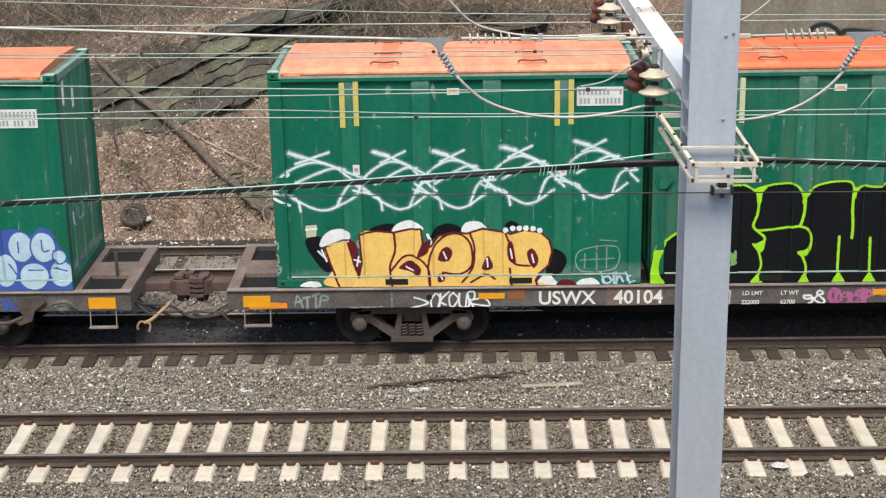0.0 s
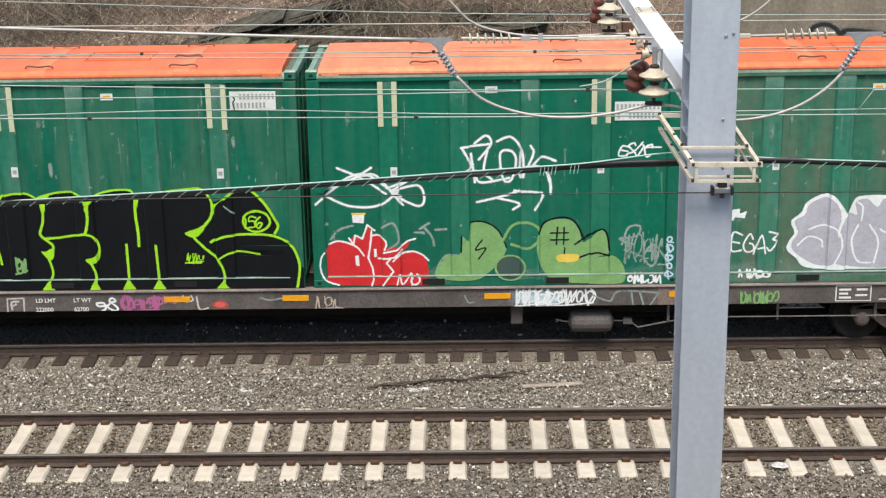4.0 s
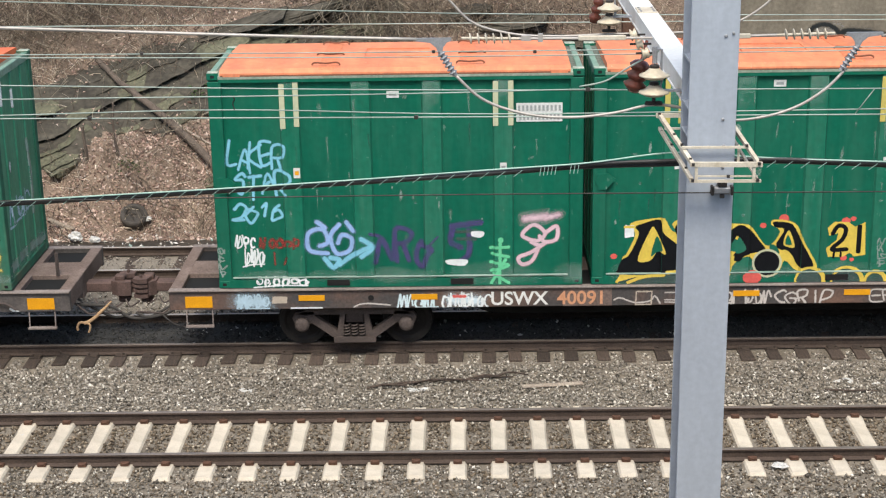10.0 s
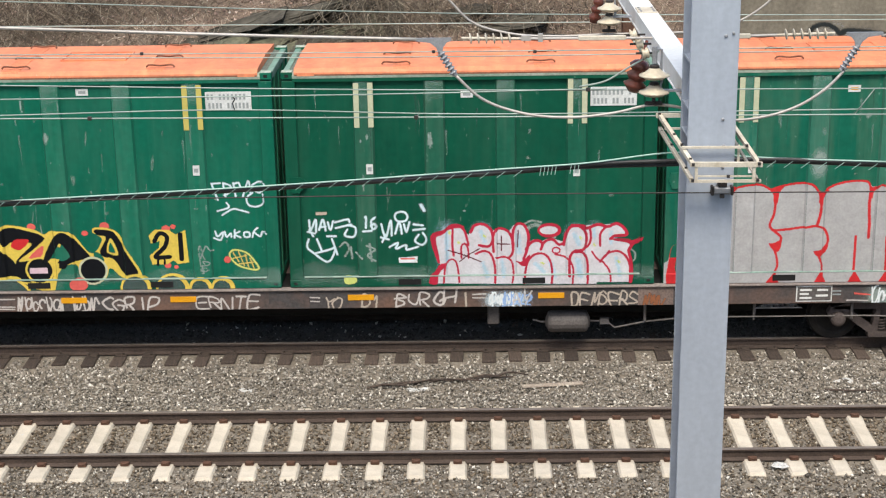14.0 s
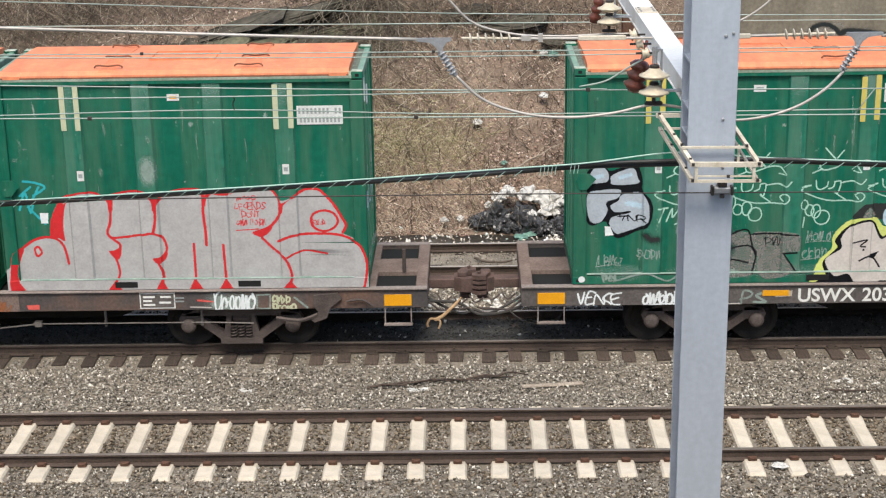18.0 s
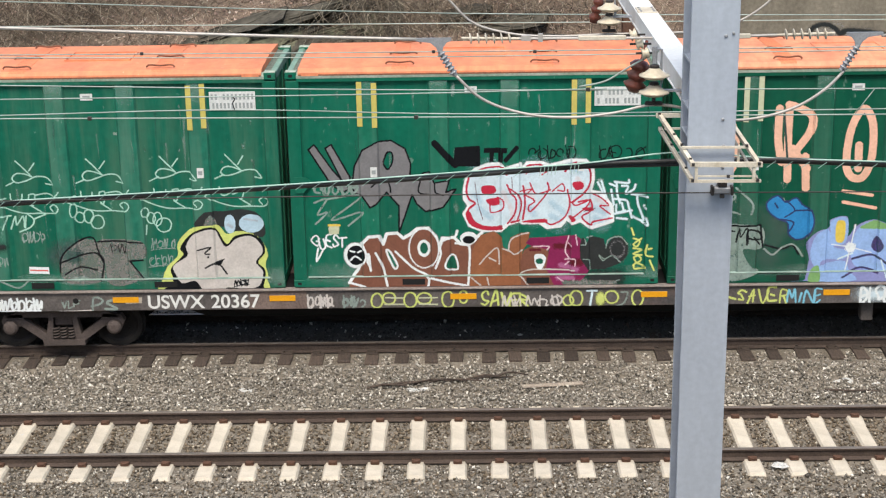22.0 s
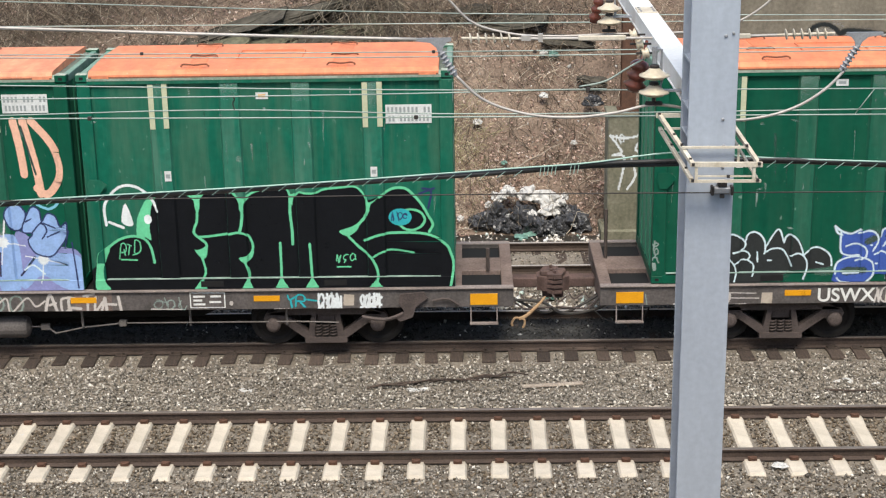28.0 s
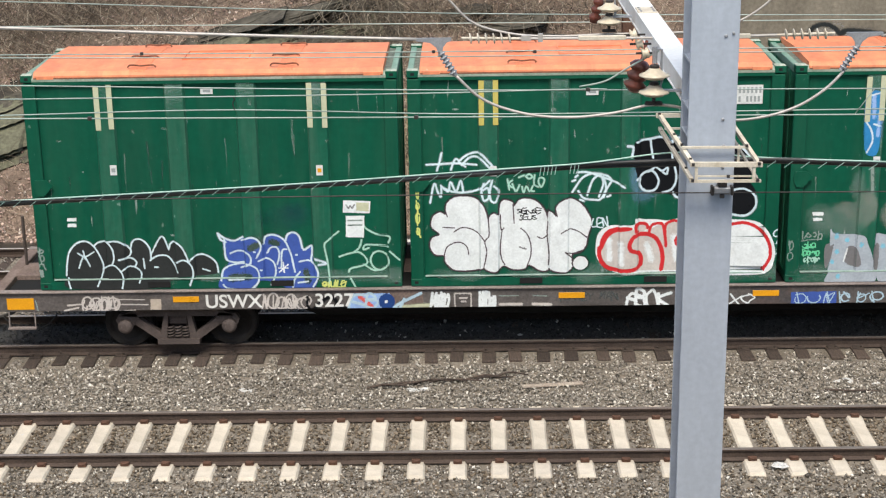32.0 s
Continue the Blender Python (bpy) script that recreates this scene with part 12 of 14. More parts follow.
s.blob([(3.11, 0.46), (3.09, 0.69), (3.14, 0.89), (3.29, 1), (3.52, 1.02), (3.72, 1.03), (3.75, 1.13), (3.92, 1.11), (4.08, 1.11), (4.27, 1.09), (4.46, 1.12), (4.58, 1.14), (4.78, 1.07), (4.89, 1.02), (4.92, 1.12), (5.28, 1.1), (5.72, 1.06), (5.92, 0.92), (6.05, 0.66), (6.06, 0.39), (5.92, 0.17), (5.35, 0.14), (4.96, 0.16), (4.51, 0.19), (4.03, 0.19), (3.56, 0.16), (3.26, 0.27)], "white")
s.blob([(3.19, 0.45), (3.21, 0.76), (3.36, 0.9), (3.65, 0.95), (3.9, 0.91), (4.21, 1.04), (4.59, 1.04), (4.85, 0.87), (4.93, 0.6), (4.96, 0.27), (4.83, 0.22), (4.19, 0.22), (3.49, 0.22), (3.3, 0.3)], "bone")
s.stroke([(3.31, 0.75), (3.32, 0.42)], 0.16, "white", fade=1)
s.stroke([(3.5, 0.69), (3.52, 0.35)], 0.16, "white", fade=1)
s.stroke([(3.94, 0.68), (4.02, 0.41)], 0.16, "white", fade=1)
s.stroke([(4.38, 0.81), (4.44, 0.41)], 0.16, "white", fade=1)
s.stroke([(4.74, 0.67), (4.79, 0.4)], 0.16, "white", fade=1)
s.blob([(3.15, 0.62), (3.18, 0.79), (3.3, 0.94), (3.52, 0.99), (3.68, 0.98), (3.66, 0.93), (3.43, 0.89), (3.29, 0.79), (3.2, 0.59)], "red")
s.blob([(3.74, 0.88), (3.74, 1.05), (3.92, 1.06), (3.98, 0.95), (3.87, 0.93)], "red")
s.blob([(4.46, 1.06), (4.59, 1.08), (4.78, 1), (4.92, 0.87), (4.92, 0.77), (4.79, 0.82), (4.72, 0.94), (4.53, 1.01)], "red")
s.disc(3.85, 0.96, 0.0775, 0.0581, "bone")
s.stroke([(3.15, 0.62), (3.16, 0.46), (3.26, 0.3), (3.46, 0.23), (3.68, 0.23), (3.82, 0.3), (3.85, 0.41), (3.81, 0.53), (3.68, 0.58), (3.65, 0.68), (3.73, 0.82), (3.9, 0.86), (4.07, 0.8), (4.17, 0.64), (4.21, 0.44), (4.19, 0.24)], 0.075, "red", fade=0.15)
s.stroke([(3.97, 0.88), (4.02, 1.01), (4.15, 1.04), (4.21, 0.98), (4.26, 0.64)], 0.05, "red", fade=0.15)
s.stroke([(4.26, 0.66), (4.24, 0.98), (4.33, 1.07), (4.46, 1.06), (4.47, 0.87), (4.42, 0.74), (4.44, 0.67), (4.55, 0.61), (4.6, 0.4), (4.57, 0.24)], 0.05, "red", fade=0.15)
s.stroke([(4.42, 0.74), (4.6, 0.82), (4.79, 0.8), (4.93, 0.7), (4.99, 0.5), (4.97, 0.3), (4.83, 0.22), (4.58, 0.22)], 0.06, "red", fade=0.15)
s.stroke([(4.92, 1), (5.09, 1.05), (5.29, 1.01), (5.57, 1.03), (5.8, 0.92), (5.95, 0.72), (5.99, 0.46), (5.88, 0.24)], 0.06, "red", fade=0.15)
s.stroke([(4.85, 0.87), (4.92, 0.97)], 0.05, "red", fade=0.15)
s.tag("JNS", 5.07, 0.73, 0.22, 0.23, "red", 0.025)
s.tag("OSE", 6.03, 0.82, 0.22, 0.13, "mist", 0.02)
s.scrawl(3, 6.07, 0.45, 0.18, 0.32, "mist", 0.02)
s.piece("white line tags")
s.stroke([(0.29, 2.09), (0.56, 2.1), (0.77, 2.11), (1.11, 2.08)], 0.034, "mist", fade=0.5)
s.stroke([(0.54, 2.29), (0.5, 2.12), (0.46, 1.99)], 0.034, "mist", fade=0.5)
s.stroke([(0.69, 2), (0.74, 2.14), (0.79, 2.18), (0.85, 2.11), (0.93, 2.05)], 0.034, "mist", fade=0.5)
s.stroke([(0.82, 2.14), (0.96, 2.25), (1.15, 2.29), (1.3, 2.15), (1.42, 2.01)], 0.034, "mist", fade=0.5)
s.stroke([(0.87, 2.08), (1.01, 2.21), (1.16, 2.2), (1.33, 2.03)], 0.034, "mist", fade=0.5)
s.stroke([(0.34, 1.44), (0.41, 1.76), (0.47, 1.62), (0.52, 1.54), (0.53, 1.7)], 0.034, "mist", fade=0.5)
s.stroke([(0.52, 1.73), (0.64, 1.63), (0.68, 1.79), (0.77, 1.63), (0.85, 1.81), (0.89, 1.63)], 0.034, "mist", fade=0.5)
s.stroke([(0.55, 1.7), (0.7, 1.63), (0.89, 1.61), (1.14, 1.66), (1.33, 1.82)], 0.034, "mist", fade=0.5)
s.stroke([(1.23, 1.77), (1.19, 1.63), (1.23, 1.48), (1.31, 1.53), (1.3, 1.69), (1.22, 1.66)], 0.034, "mist", fade=0.5)
s.stroke([(1.37, 1.82), (1.33, 1.66), (1.34, 1.49), (1.42, 1.45), (1.48, 1.62), (1.4, 1.72)], 0.034, "mist", fade=0.5)
s.stroke([(2.77, 1.93), (2.94, 1.93), (3.12, 1.87), (3.4, 1.76), (3.55, 1.67)], 0.034, "mist", fade=0.5)
s.stroke([(2.69, 1.59), (2.85, 1.83), (3.03, 1.91), (3.25, 1.87), (3.34, 1.79)], 0.034, "mist", fade=0.5)
s.stroke([(2.79, 1.61), (2.88, 1.49), (3.04, 1.46), (3.16, 1.47), (3.25, 1.63), (3.34, 1.78)], 0.034, "mist", fade=0.5)
s.stroke([(2.94, 1.54), (3.03, 1.8), (3.15, 1.87), (3.2, 1.73), (3.13, 1.51)], 0.034, "mist", fade=0.5)
s.stroke([(3.2, 1.86), (3.25, 1.66), (3.21, 1.5)], 0.034, "mist", fade=0.5)
s.stroke([(2.69, 1.78), (2.74, 1.8)], 0.034, "mist", fade=0.5)
s.stroke([(2.74, 1.85), (2.78, 1.88)], 0.034, "mist", fade=0.5)
s.stroke([(2.82, 1.46), (2.88, 1.44)], 0.034, "mist", fade=0.5)
s.stroke([(3.27, 1.51), (3.32, 1.53)], 0.034, "mist", fade=0.5)
s.stroke([(1.62, 1.83), (1.65, 1.65)], 0.03, "minty", fade=0.5)
s.stroke([(1.7, 1.81), (1.64, 1.74), (1.73, 1.67)], 0.03, "minty", fade=0.5)
s.stroke([(1.81, 1.86), (1.89, 1.89)], 0.03, "minty", fade=0.5)
s.stroke([(1.92, 1.87), (1.98, 1.91), (2.03, 1.86), (1.98, 1.83), (1.93, 1.86)], 0.03, "minty", fade=0.5)
s.stroke([(2.07, 1.89), (2.06, 1.74), (2.13, 1.69)], 0.03, "minty", fade=0.5)
s.stroke([(2.16, 1.85), (2.13, 1.78), (2.18, 1.69), (2.23, 1.81), (2.16, 1.85)], 0.03, "minty", fade=0.5)
s.stroke([(1.7, 1.75), (1.76, 1.62), (1.82, 1.73)], 0.03, "minty", fade=0.5)
s.stroke([(1.86, 1.7), (1.89, 1.6), (1.93, 1.7), (1.98, 1.62)], 0.03, "minty", fade=0.5)
s.stroke([(2.04, 1.71), (2.01, 1.63), (2.06, 1.62)], 0.03, "minty", fade=0.5)
s.tag("LEN", 3.02, 1, 0.26, 0.13, "mist", 0.021)
s.scrawl(4, 0.1, 0.86, 0.07, 0.88, "citron", 0.023)
s.piece("black letters outlined in white")
s.haze(3.89, 1.77, 0.31, 0.46, "periwinkle", 2, 1.3)
s.haze(4.44, 2.38, 0.46, 0.25, "periwinkle", 2, 1.3)
s.haze(4.74, 1.63, 0.38, 0.29, "periwinkle", 2, 1.3)
s.haze(5.1, 1.88, 0.29, 0.50, "periwinkle", 2, 1.3)
s.blob([(3.69, 2.19), (3.72, 2.45), (3.94, 2.49), (4.19, 2.51), (4.32, 2.41), (4.5, 2.49), (4.66, 2.39), (4.83, 2.39), (5.01, 2.3), (5.05, 2.11), (5.05, 1.75), (5.21, 1.62), (5.26, 1.39), (5.04, 1.3), (4.88, 1.45), (4.72, 1.43), (4.56, 1.48), (4.4, 1.5), (4.18, 1.57), (3.9, 1.59), (3.8, 1.71), (3.74, 1.9)], "black")
s.blob([(5.01, 2.34), (5.19, 2.35), (5.51, 2.27), (5.65, 2.04), (5.61, 1.75), (5.71, 1.58), (5.71, 1.29), (5.53, 1.16), (5.28, 1.2), (5.11, 1.33), (5.05, 1.72)], "black")
s.stroke([(3.59, 2.37), (3.68, 2.35), (3.66, 2.19)], 0.042, "frost", fade=0.45)
s.stroke([(3.74, 2.43), (3.82, 2.46), (3.96, 2.48), (4.12, 2.51), (4.24, 2.46), (4.31, 2.31), (4.33, 2.12)], 0.042, "frost", fade=0.45)
s.stroke([(3.96, 2.48), (3.98, 2.32), (4.01, 2.16)], 0.042, "frost", fade=0.45)
s.stroke([(4.31, 2.35), (4.34, 2.47), (4.5, 2.49), (4.63, 2.41), (4.68, 2.34), (4.68, 2.15)], 0.042, "frost", fade=0.45)
s.stroke([(4.69, 2.24), (4.74, 2.36), (4.89, 2.39), (5.01, 2.3), (5.05, 2.08), (5.06, 1.82), (4.95, 1.74)], 0.042, "frost", fade=0.45)
s.stroke([(3.76, 1.8), (3.88, 1.92), (4.02, 1.93), (4.11, 1.77), (4.05, 1.62), (3.89, 1.61), (3.8, 1.71), (3.81, 1.84)], 0.042, "frost", fade=0.45)
s.stroke([(3.94, 1.93), (4.06, 2.01)], 0.042, "frost", fade=0.45)
s.stroke([(4.06, 2.01), (4.16, 1.94), (4.25, 1.99), (4.24, 1.89), (4.18, 1.91)], 0.042, "frost", fade=0.45)
s.stroke([(4.37, 2.01), (4.4, 1.8), (4.33, 1.63), (4.18, 1.57)], 0.042, "frost", fade=0.45)
s.stroke([(4.45, 1.83), (4.5, 1.96), (4.63, 1.94), (4.72, 1.76), (4.68, 1.56), (4.53, 1.47), (4.4, 1.5), (4.35, 1.57)], 0.042, "frost", fade=0.45)
s.stroke([(4.73, 1.76), (4.84, 1.79), (4.92, 1.72), (4.95, 1.59)], 0.042, "frost", fade=0.45)
s.stroke([(4.65, 1.53), (4.72, 1.42), (4.85, 1.43), (4.9, 1.5)], 0.042, "frost", fade=0.45)
s.stroke([(4.93, 1.43), (5.05, 1.26), (5.07, 1.39)], 0.042, "frost", fade=0.45)
s.stroke([(4.47, 1.94), (4.65, 2)], 0.042, "frost", fade=0.45)
s.stroke([(4.83, 1.95), (4.9, 1.98)], 0.042, "frost", fade=0.45)
s.stroke([(5.05, 1.69), (5.24, 1.74)], 0.042, "frost", fade=0.45)
s.stroke([(5.08, 2.21), (5.13, 2.32), (5.28, 2.36), (5.47, 2.3), (5.61, 2.14)], 0.042, "frost", fade=0.45)
s.stroke([(5.65, 1.55), (5.49, 1.62), (5.25, 1.56), (5.11, 1.43), (5.14, 1.3), (5.28, 1.2), (5.56, 1.16), (5.71, 1.29), (5.72, 1.45), (5.65, 1.55)], 0.042, "frost", fade=0.45)
paint_box(BOXES[4, 1], s)

s = Spray(BOX_L, 3.6)
s.piece("blue smear on the rib")
s.blob([(1.18, 3.19), (1.41, 3.2), (1.42, 2.81), (1.4, 2.22), (1.2, 2.22), (1.15, 2.72)], "azure")
s.stroke([(1.28, 3.16), (1.3, 2.81)], 0.1, "periwinkle", fade=0.9)
s.stroke([(1.39, 2.87), (1.38, 2.5)], 0.08, "periwinkle", fade=0.9)
s.stroke([(1.17, 2.74), (1.27, 2.59), (1.3, 2.41), (1.22, 2.22)], 0.035, "frost", fade=0.4)
s.stroke([(1.31, 2.69), (1.4, 2.66)], 0.035, "frost", fade=0.4)
s.stroke([(1.22, 3.16), (1.42, 3.22)], 0.03, "frost", fade=0.4)
s.stroke([(1.33, 1.96), (1.36, 1.55)], 0.04, "chalk", fade=0.8)
s.piece("pale cream overspray and grey lettering")
s.haze(0.8, 1.04, 0.60, 0.35, "chalk", 2, 1)
s.haze(1.31, 1.26, 0.19, 0.35, "bone", 2, 1.6)
s.haze(0.93, 1.23, 0.25, 0.19, "bone", 2, 1.8)
s.haze(1.14, 1.11, 0.10, 0.13, "cream", 2, 2)
s.haze(1.78, 1.15, 0.29, 0.29, "bone", 2, 1.6)
s.haze(1.13, 1.68, 0.13, 0.32, "chalk", 2, 0.8)
s.blob([(0.65, 0.61), (0.79, 0.63), (0.72, 0.28), (0.66, 0.25)], "slate")
s.blob([(0.73, 0.63), (0.73, 0.91), (0.81, 0.82), (1.25, 0.8), (1.35, 0.64), (1.45, 0.37), (1.46, -0.03), (0.71, -0.02), (0.71, 0.18), (0.79, 0.61)], "silver")
s.blob([(1.03, 0.59), (1.17, 0.57), (1.25, 0.29), (1.1, 0.26), (0.98, 0.36)], "slate")
s.stroke([(1.02, 0.56), (0.97, 0.34)], 0.03, "white", fade=0.3)
s.disc(0.83, 0.77, 0.0571, 0.0698, "sky", 0.8)
s.disc(1.01, 0.71, 0.0571, 0.0698, "sky", 0.8)
s.disc(0.85, 0.51, 0.0571, 0.0698, "sky", 0.8)
s.disc(1.24, 0.64, 0.0571, 0.0698, "sky", 0.8)
s.disc(0.87, 0.1, 0.0571, 0.0698, "sky", 0.8)
s.disc(0.78, 0.33, 0.0571, 0.0698, "sky", 0.8)
s.blob([(1.48, 0.8), (1.64, 0.8), (2.12, 0.76), (2.18, -0.04), (1.59, -0.03), (1.49, 0.4)], "silver")
s.blob([(1.45, 0.57), (1.54, 0.63), (1.54, 0.2), (1.47, 0.24)], "slate")
s.disc(1.61, 0.6, 0.0571, 0.0698, "sky", 0.8)
s.disc(1.83, 0.56, 0.0571, 0.0698, "sky", 0.8)
s.disc(2.03, 0.36, 0.0571, 0.0698, "sky", 0.8)
s.haze(0.95, 0.05, 0.9, 0.12, "chalk", 2, 1.0)
s.piece("mint and white tags")
s.scrawl(4, 0.24, 0.72, 0.34, 0.14, "chalk", 0.02)
s.scrawl(3, 0.27, 0.57, 0.21, 0.11, "mint", 0.022)
s.scrawl(4, 0.27, 0.44, 0.29, 0.09, "mint", 0.022)
s.scrawl(4, 0.29, 0.32, 0.25, 0.1, "minty", 0.02)
s.scrawl(2, -0, 0.36, 0.12, 0.39, "chalk", 0.02)
s.blob([(0.4, 1.2), (0.59, 1.2), (0.59, 1.14), (0.42, 1.14)], "white", False)
s.blob([(0.42, 1.1), (0.57, 1.1), (0.58, 1.05), (0.43, 1.05)], "white", False)
paint_box(BOXES[4, 2], s)

s = Spray(26.5, 0.32)
s.piece("scrawled tags along the sill")
s.scrawl(3, 24.52, 0, 0.53, 0.23, "blue", 0.031)
s.disc(25.54, 0.11, 0.146, 0.082, "chalk", 0.8)
paint_sill(CARS[0], s)

s = Spray(26.5, 0.32)
s.piece("scrawled tags along the sill")
s.tag("ATTP", 1.15, 0.01, 0.53, 0.2, "chalk", 0.03)
s.stroke([(3.1, -0.01), (3.39, 0.08), (3.16, 0.18)], 0.03, "white", fade=0.3)
s.tag("OKOUR", 3.43, -0.01, 0.75, 0.23, "white", 0.034)
s.stroke([(4.15, 0.13), (4.34, 0.15), (4.42, 0.02), (4.09, 0.06)], 0.028, "white", fade=0.3)
s.blob([(4.76, 0.23), (5.03, 0.23), (5.02, 0.14), (4.76, 0.14)], "rust", False)
s.stroke([(2.08, 0.01), (2.62, 0.02)], 0.02, "chalk", fade=0.3)
s.stroke([(2.78, 0.26), (2.78, -0)], 0.02, "chalk", fade=0.3)
s.blob([(0.43, 0.14), (1.01, 0.1), (1.01, 0.01), (0.35, 0)], "orange", False)
s.blob([(4.74, 0.3), (5.02, 0.3), (5.01, 0.13), (4.74, 0.13)], "rust", False)
s.stroke([(8.18, 0.23), (8.46, 0.24), (8.45, -0.02), (8.17, -0.03), (8.18, 0.23)], 0.026, "bone", False)
s.tag("F", 8.25, 0.02, 0.1, 0.14, "bone", 0.03)
s.tag("98", 9.66, -0.01, 0.39, 0.21, "white", 0.036)
s.scrawl(6, 10.09, -0.02, 0.65, 0.26, "rose", 0.04)
s.scrawl(4, 10.53, 0.09, 0.54, 0.16, "rose", 0.04)
s.stroke([(10.31, 0.13), (10.28, 0.03), (10.2, -0), (10.13, 0.04), (10.1, 0.13), (10.13, 0.22), (10.21, 0.26), (10.28, 0.22), (10.31, 0.13)], 0.035, "rose", fade=0.3)
s.stroke([(11.16, 0.26), (11.19, 0.15), (11.32, 0.17), (11.3, 0.25)], 0.028, "bone", fade=0.3)
s.stroke([(11.39, 0.23), (11.43, 0.01), (11.57, 0.03)], 0.03, "bone", fade=0.3)
s.disc(11.78, 0.09, 0.122, 0.0716, "coral", 0.5)
s.stroke([(12.47, 0.2), (12.64, 0.16), (12.87, 0.2)], 0.026, "chalk", fade=0.4)
s.scrawl(3, 13.39, 0, 0.42, 0.21, "sand", 0.02)
s.stroke([(16.88, 0.15), (17.41, 0.12)], 0.2, "ice", fade=0.9)
s.scrawl(7, 16.76, 0.02, 0.73, 0.26, "white", 0.036)
s.scrawl(6, 17.09, 0.01, 0.98, 0.27, "white", 0.034)
s.stroke([(18.06, 0.19), (18.35, 0.08), (18.5, 0.25), (19.14, 0.22)], 0.026, "chalk", fade=0.4)
s.stroke([(18.71, 0.22), (18.74, -0)], 0.026, "chalk", fade=0.4)
s.stroke([(18.85, 0.22), (18.92, -0.01)], 0.026, "chalk", fade=0.4)
s.stroke([(19.16, 0.2), (19.02, -0.01)], 0.026, "chalk", fade=0.4)
s.scrawl(6, 20.51, -0.01, 0.67, 0.22, "leaf", 0.03)
s.stroke([(20.12, 0.06), (20.09, 0.02), (20.03, -0), (19.97, 0.02), (19.94, 0.07), (19.97, 0.11), (20.03, 0.13), (20.09, 0.11), (20.12, 0.06)], 0.024, "sand", fade=0.3)
s.stroke([(15.91, 0.2), (15.97, 0.08), (16.05, 0.08)], 0.022, "chalk", fade=0.3)
s.stroke([(24.5, 0.14), (24.86, 0.1)], 0.16, "ice", fade=0.9)
s.scrawl(6, 24.3, 0.01, 0.73, 0.23, "frost", 0.034)
s.stroke([(22.86, 0.06), (23.09, 0.06)], 0.028, "bone", fade=0.3)
s.stroke([(23.17, 0.07), (23.35, 0.07), (23.48, 0.02)], 0.026, "bone", fade=0.3)
s.blob([(23.01, 0.18), (23.24, 0.18), (23.23, 0.12), (23, 0.12)], "pale", False)
s.stroke([(25.7, 0.05), (25.82, -0.01)], 0.05, "white", fade=0.2)
paint_sill(CARS[1], s)

s = Spray(26.5, 0.32)
s.piece("scrawled tags along the sill")
s.stroke([(1.22, 0.14), (1.58, 0.12)], 0.2, "ice", fade=0.9)
s.scrawl(4, 1.14, -0.01, 0.55, 0.25, "ice", 0.03)
s.blob([(1.75, 0.22), (2, 0.22), (1.99, 0.1), (1.74, 0.1)], "sand", False)
s.stroke([(2.06, 0.01), (2.58, 0.01)], 0.03, "white", False, fade=0.3)
s.stroke([(3.12, 0.02), (3.3, 0.08), (3.73, 0.05)], 0.024, "bone", fade=0.3)
s.scrawl(5, 3.85, -0.02, 0.69, 0.24, "mist", 0.032)
s.stroke([(4.77, 0.14), (5.2, 0.1)], 0.15, "frost", fade=0.8)
s.scrawl(7, 4.59, -0.03, 0.83, 0.26, "white", 0.032)
s.stroke([(4.81, 0.19), (4.99, 0.19)], 0.07, "coral", fade=0.7)
s.stroke([(7.5, 0.1), (7.61, 0.13), (7.84, 0.05), (8.09, 0.07), (8.18, 0.16), (8.27, 0.03)], 0.026, "bone", fade=0.3)
s.stroke([(7.87, 0.24), (8.13, 0.24), (8.12, 0.01), (7.86, 0.01), (7.87, 0.24)], 0.024, "sand", False, fade=0.2)
s.stroke([(8.35, 0.22), (8.7, 0.22)], 0.022, "bone", False, fade=0.2)
s.stroke([(8.35, 0.09), (8.69, 0.08)], 0.022, "bone", False, fade=0.2)
s.stroke([(8.35, 0.05), (8.69, 0.04)], 0.022, "bone", False, fade=0.2)
s.scrawl(7, 8.73, -0.01, 0.84, 0.25, "bone", 0.028)
s.scrawl(3, 9.66, 0, 0.44, 0.24, "bone", 0.03)
s.tag("CGRIP", 10.15, 0.01, 0.99, 0.22, "bone", 0.034)
s.tag("ERN", 11.81, 0.02, 0.54, 0.21, "bone", 0.03)
s.tag("TE", 12.42, 0.02, 0.4, 0.22, "bone", 0.03)
s.stroke([(13.71, 0.2), (13.86, 0.19)], 0.022, "bone")
s.stroke([(13.71, 0.13), (13.86, 0.12)], 0.022, "bone")
s.tag("YO", 13.93, -0.01, 0.28, 0.22, "sand", 0.026)
s.tag("D1", 14.57, -0.01, 0.29, 0.21, "sand", 0.028)
s.tag("BURGH", 15.13, 0.04, 1, 0.21, "bone", 0.036)
s.stroke([(16.32, 0.25), (16.33, 0.02)], 0.034, "sand", fade=0.3)
s.stroke([(16.44, 0.22), (16.66, 0.23)], 0.022, "bone", fade=0.2)
s.stroke([(16.44, 0.16), (16.66, 0.16)], 0.022, "bone", fade=0.2)
s.stroke([(16.76, 0.12), (17.23, 0.14)], 0.18, "frost", fade=0.8)
s.scrawl(7, 16.69, 0.03, 0.47, 0.21, "white", 0.036)
s.scrawl(4, 16.94, 0.03, 0.47, 0.21, "periwinkle", 0.03)
s.tag("AY", 17.12, 0.02, 0.29, 0.22, "bone", 0.028)
s.tag("DEMSERS", 18.1, 0, 1.1, 0.21, "sand", 0.03)
s.scrawl(3, 19.3, -0.01, 0.35, 0.2, "rust", 0.03)
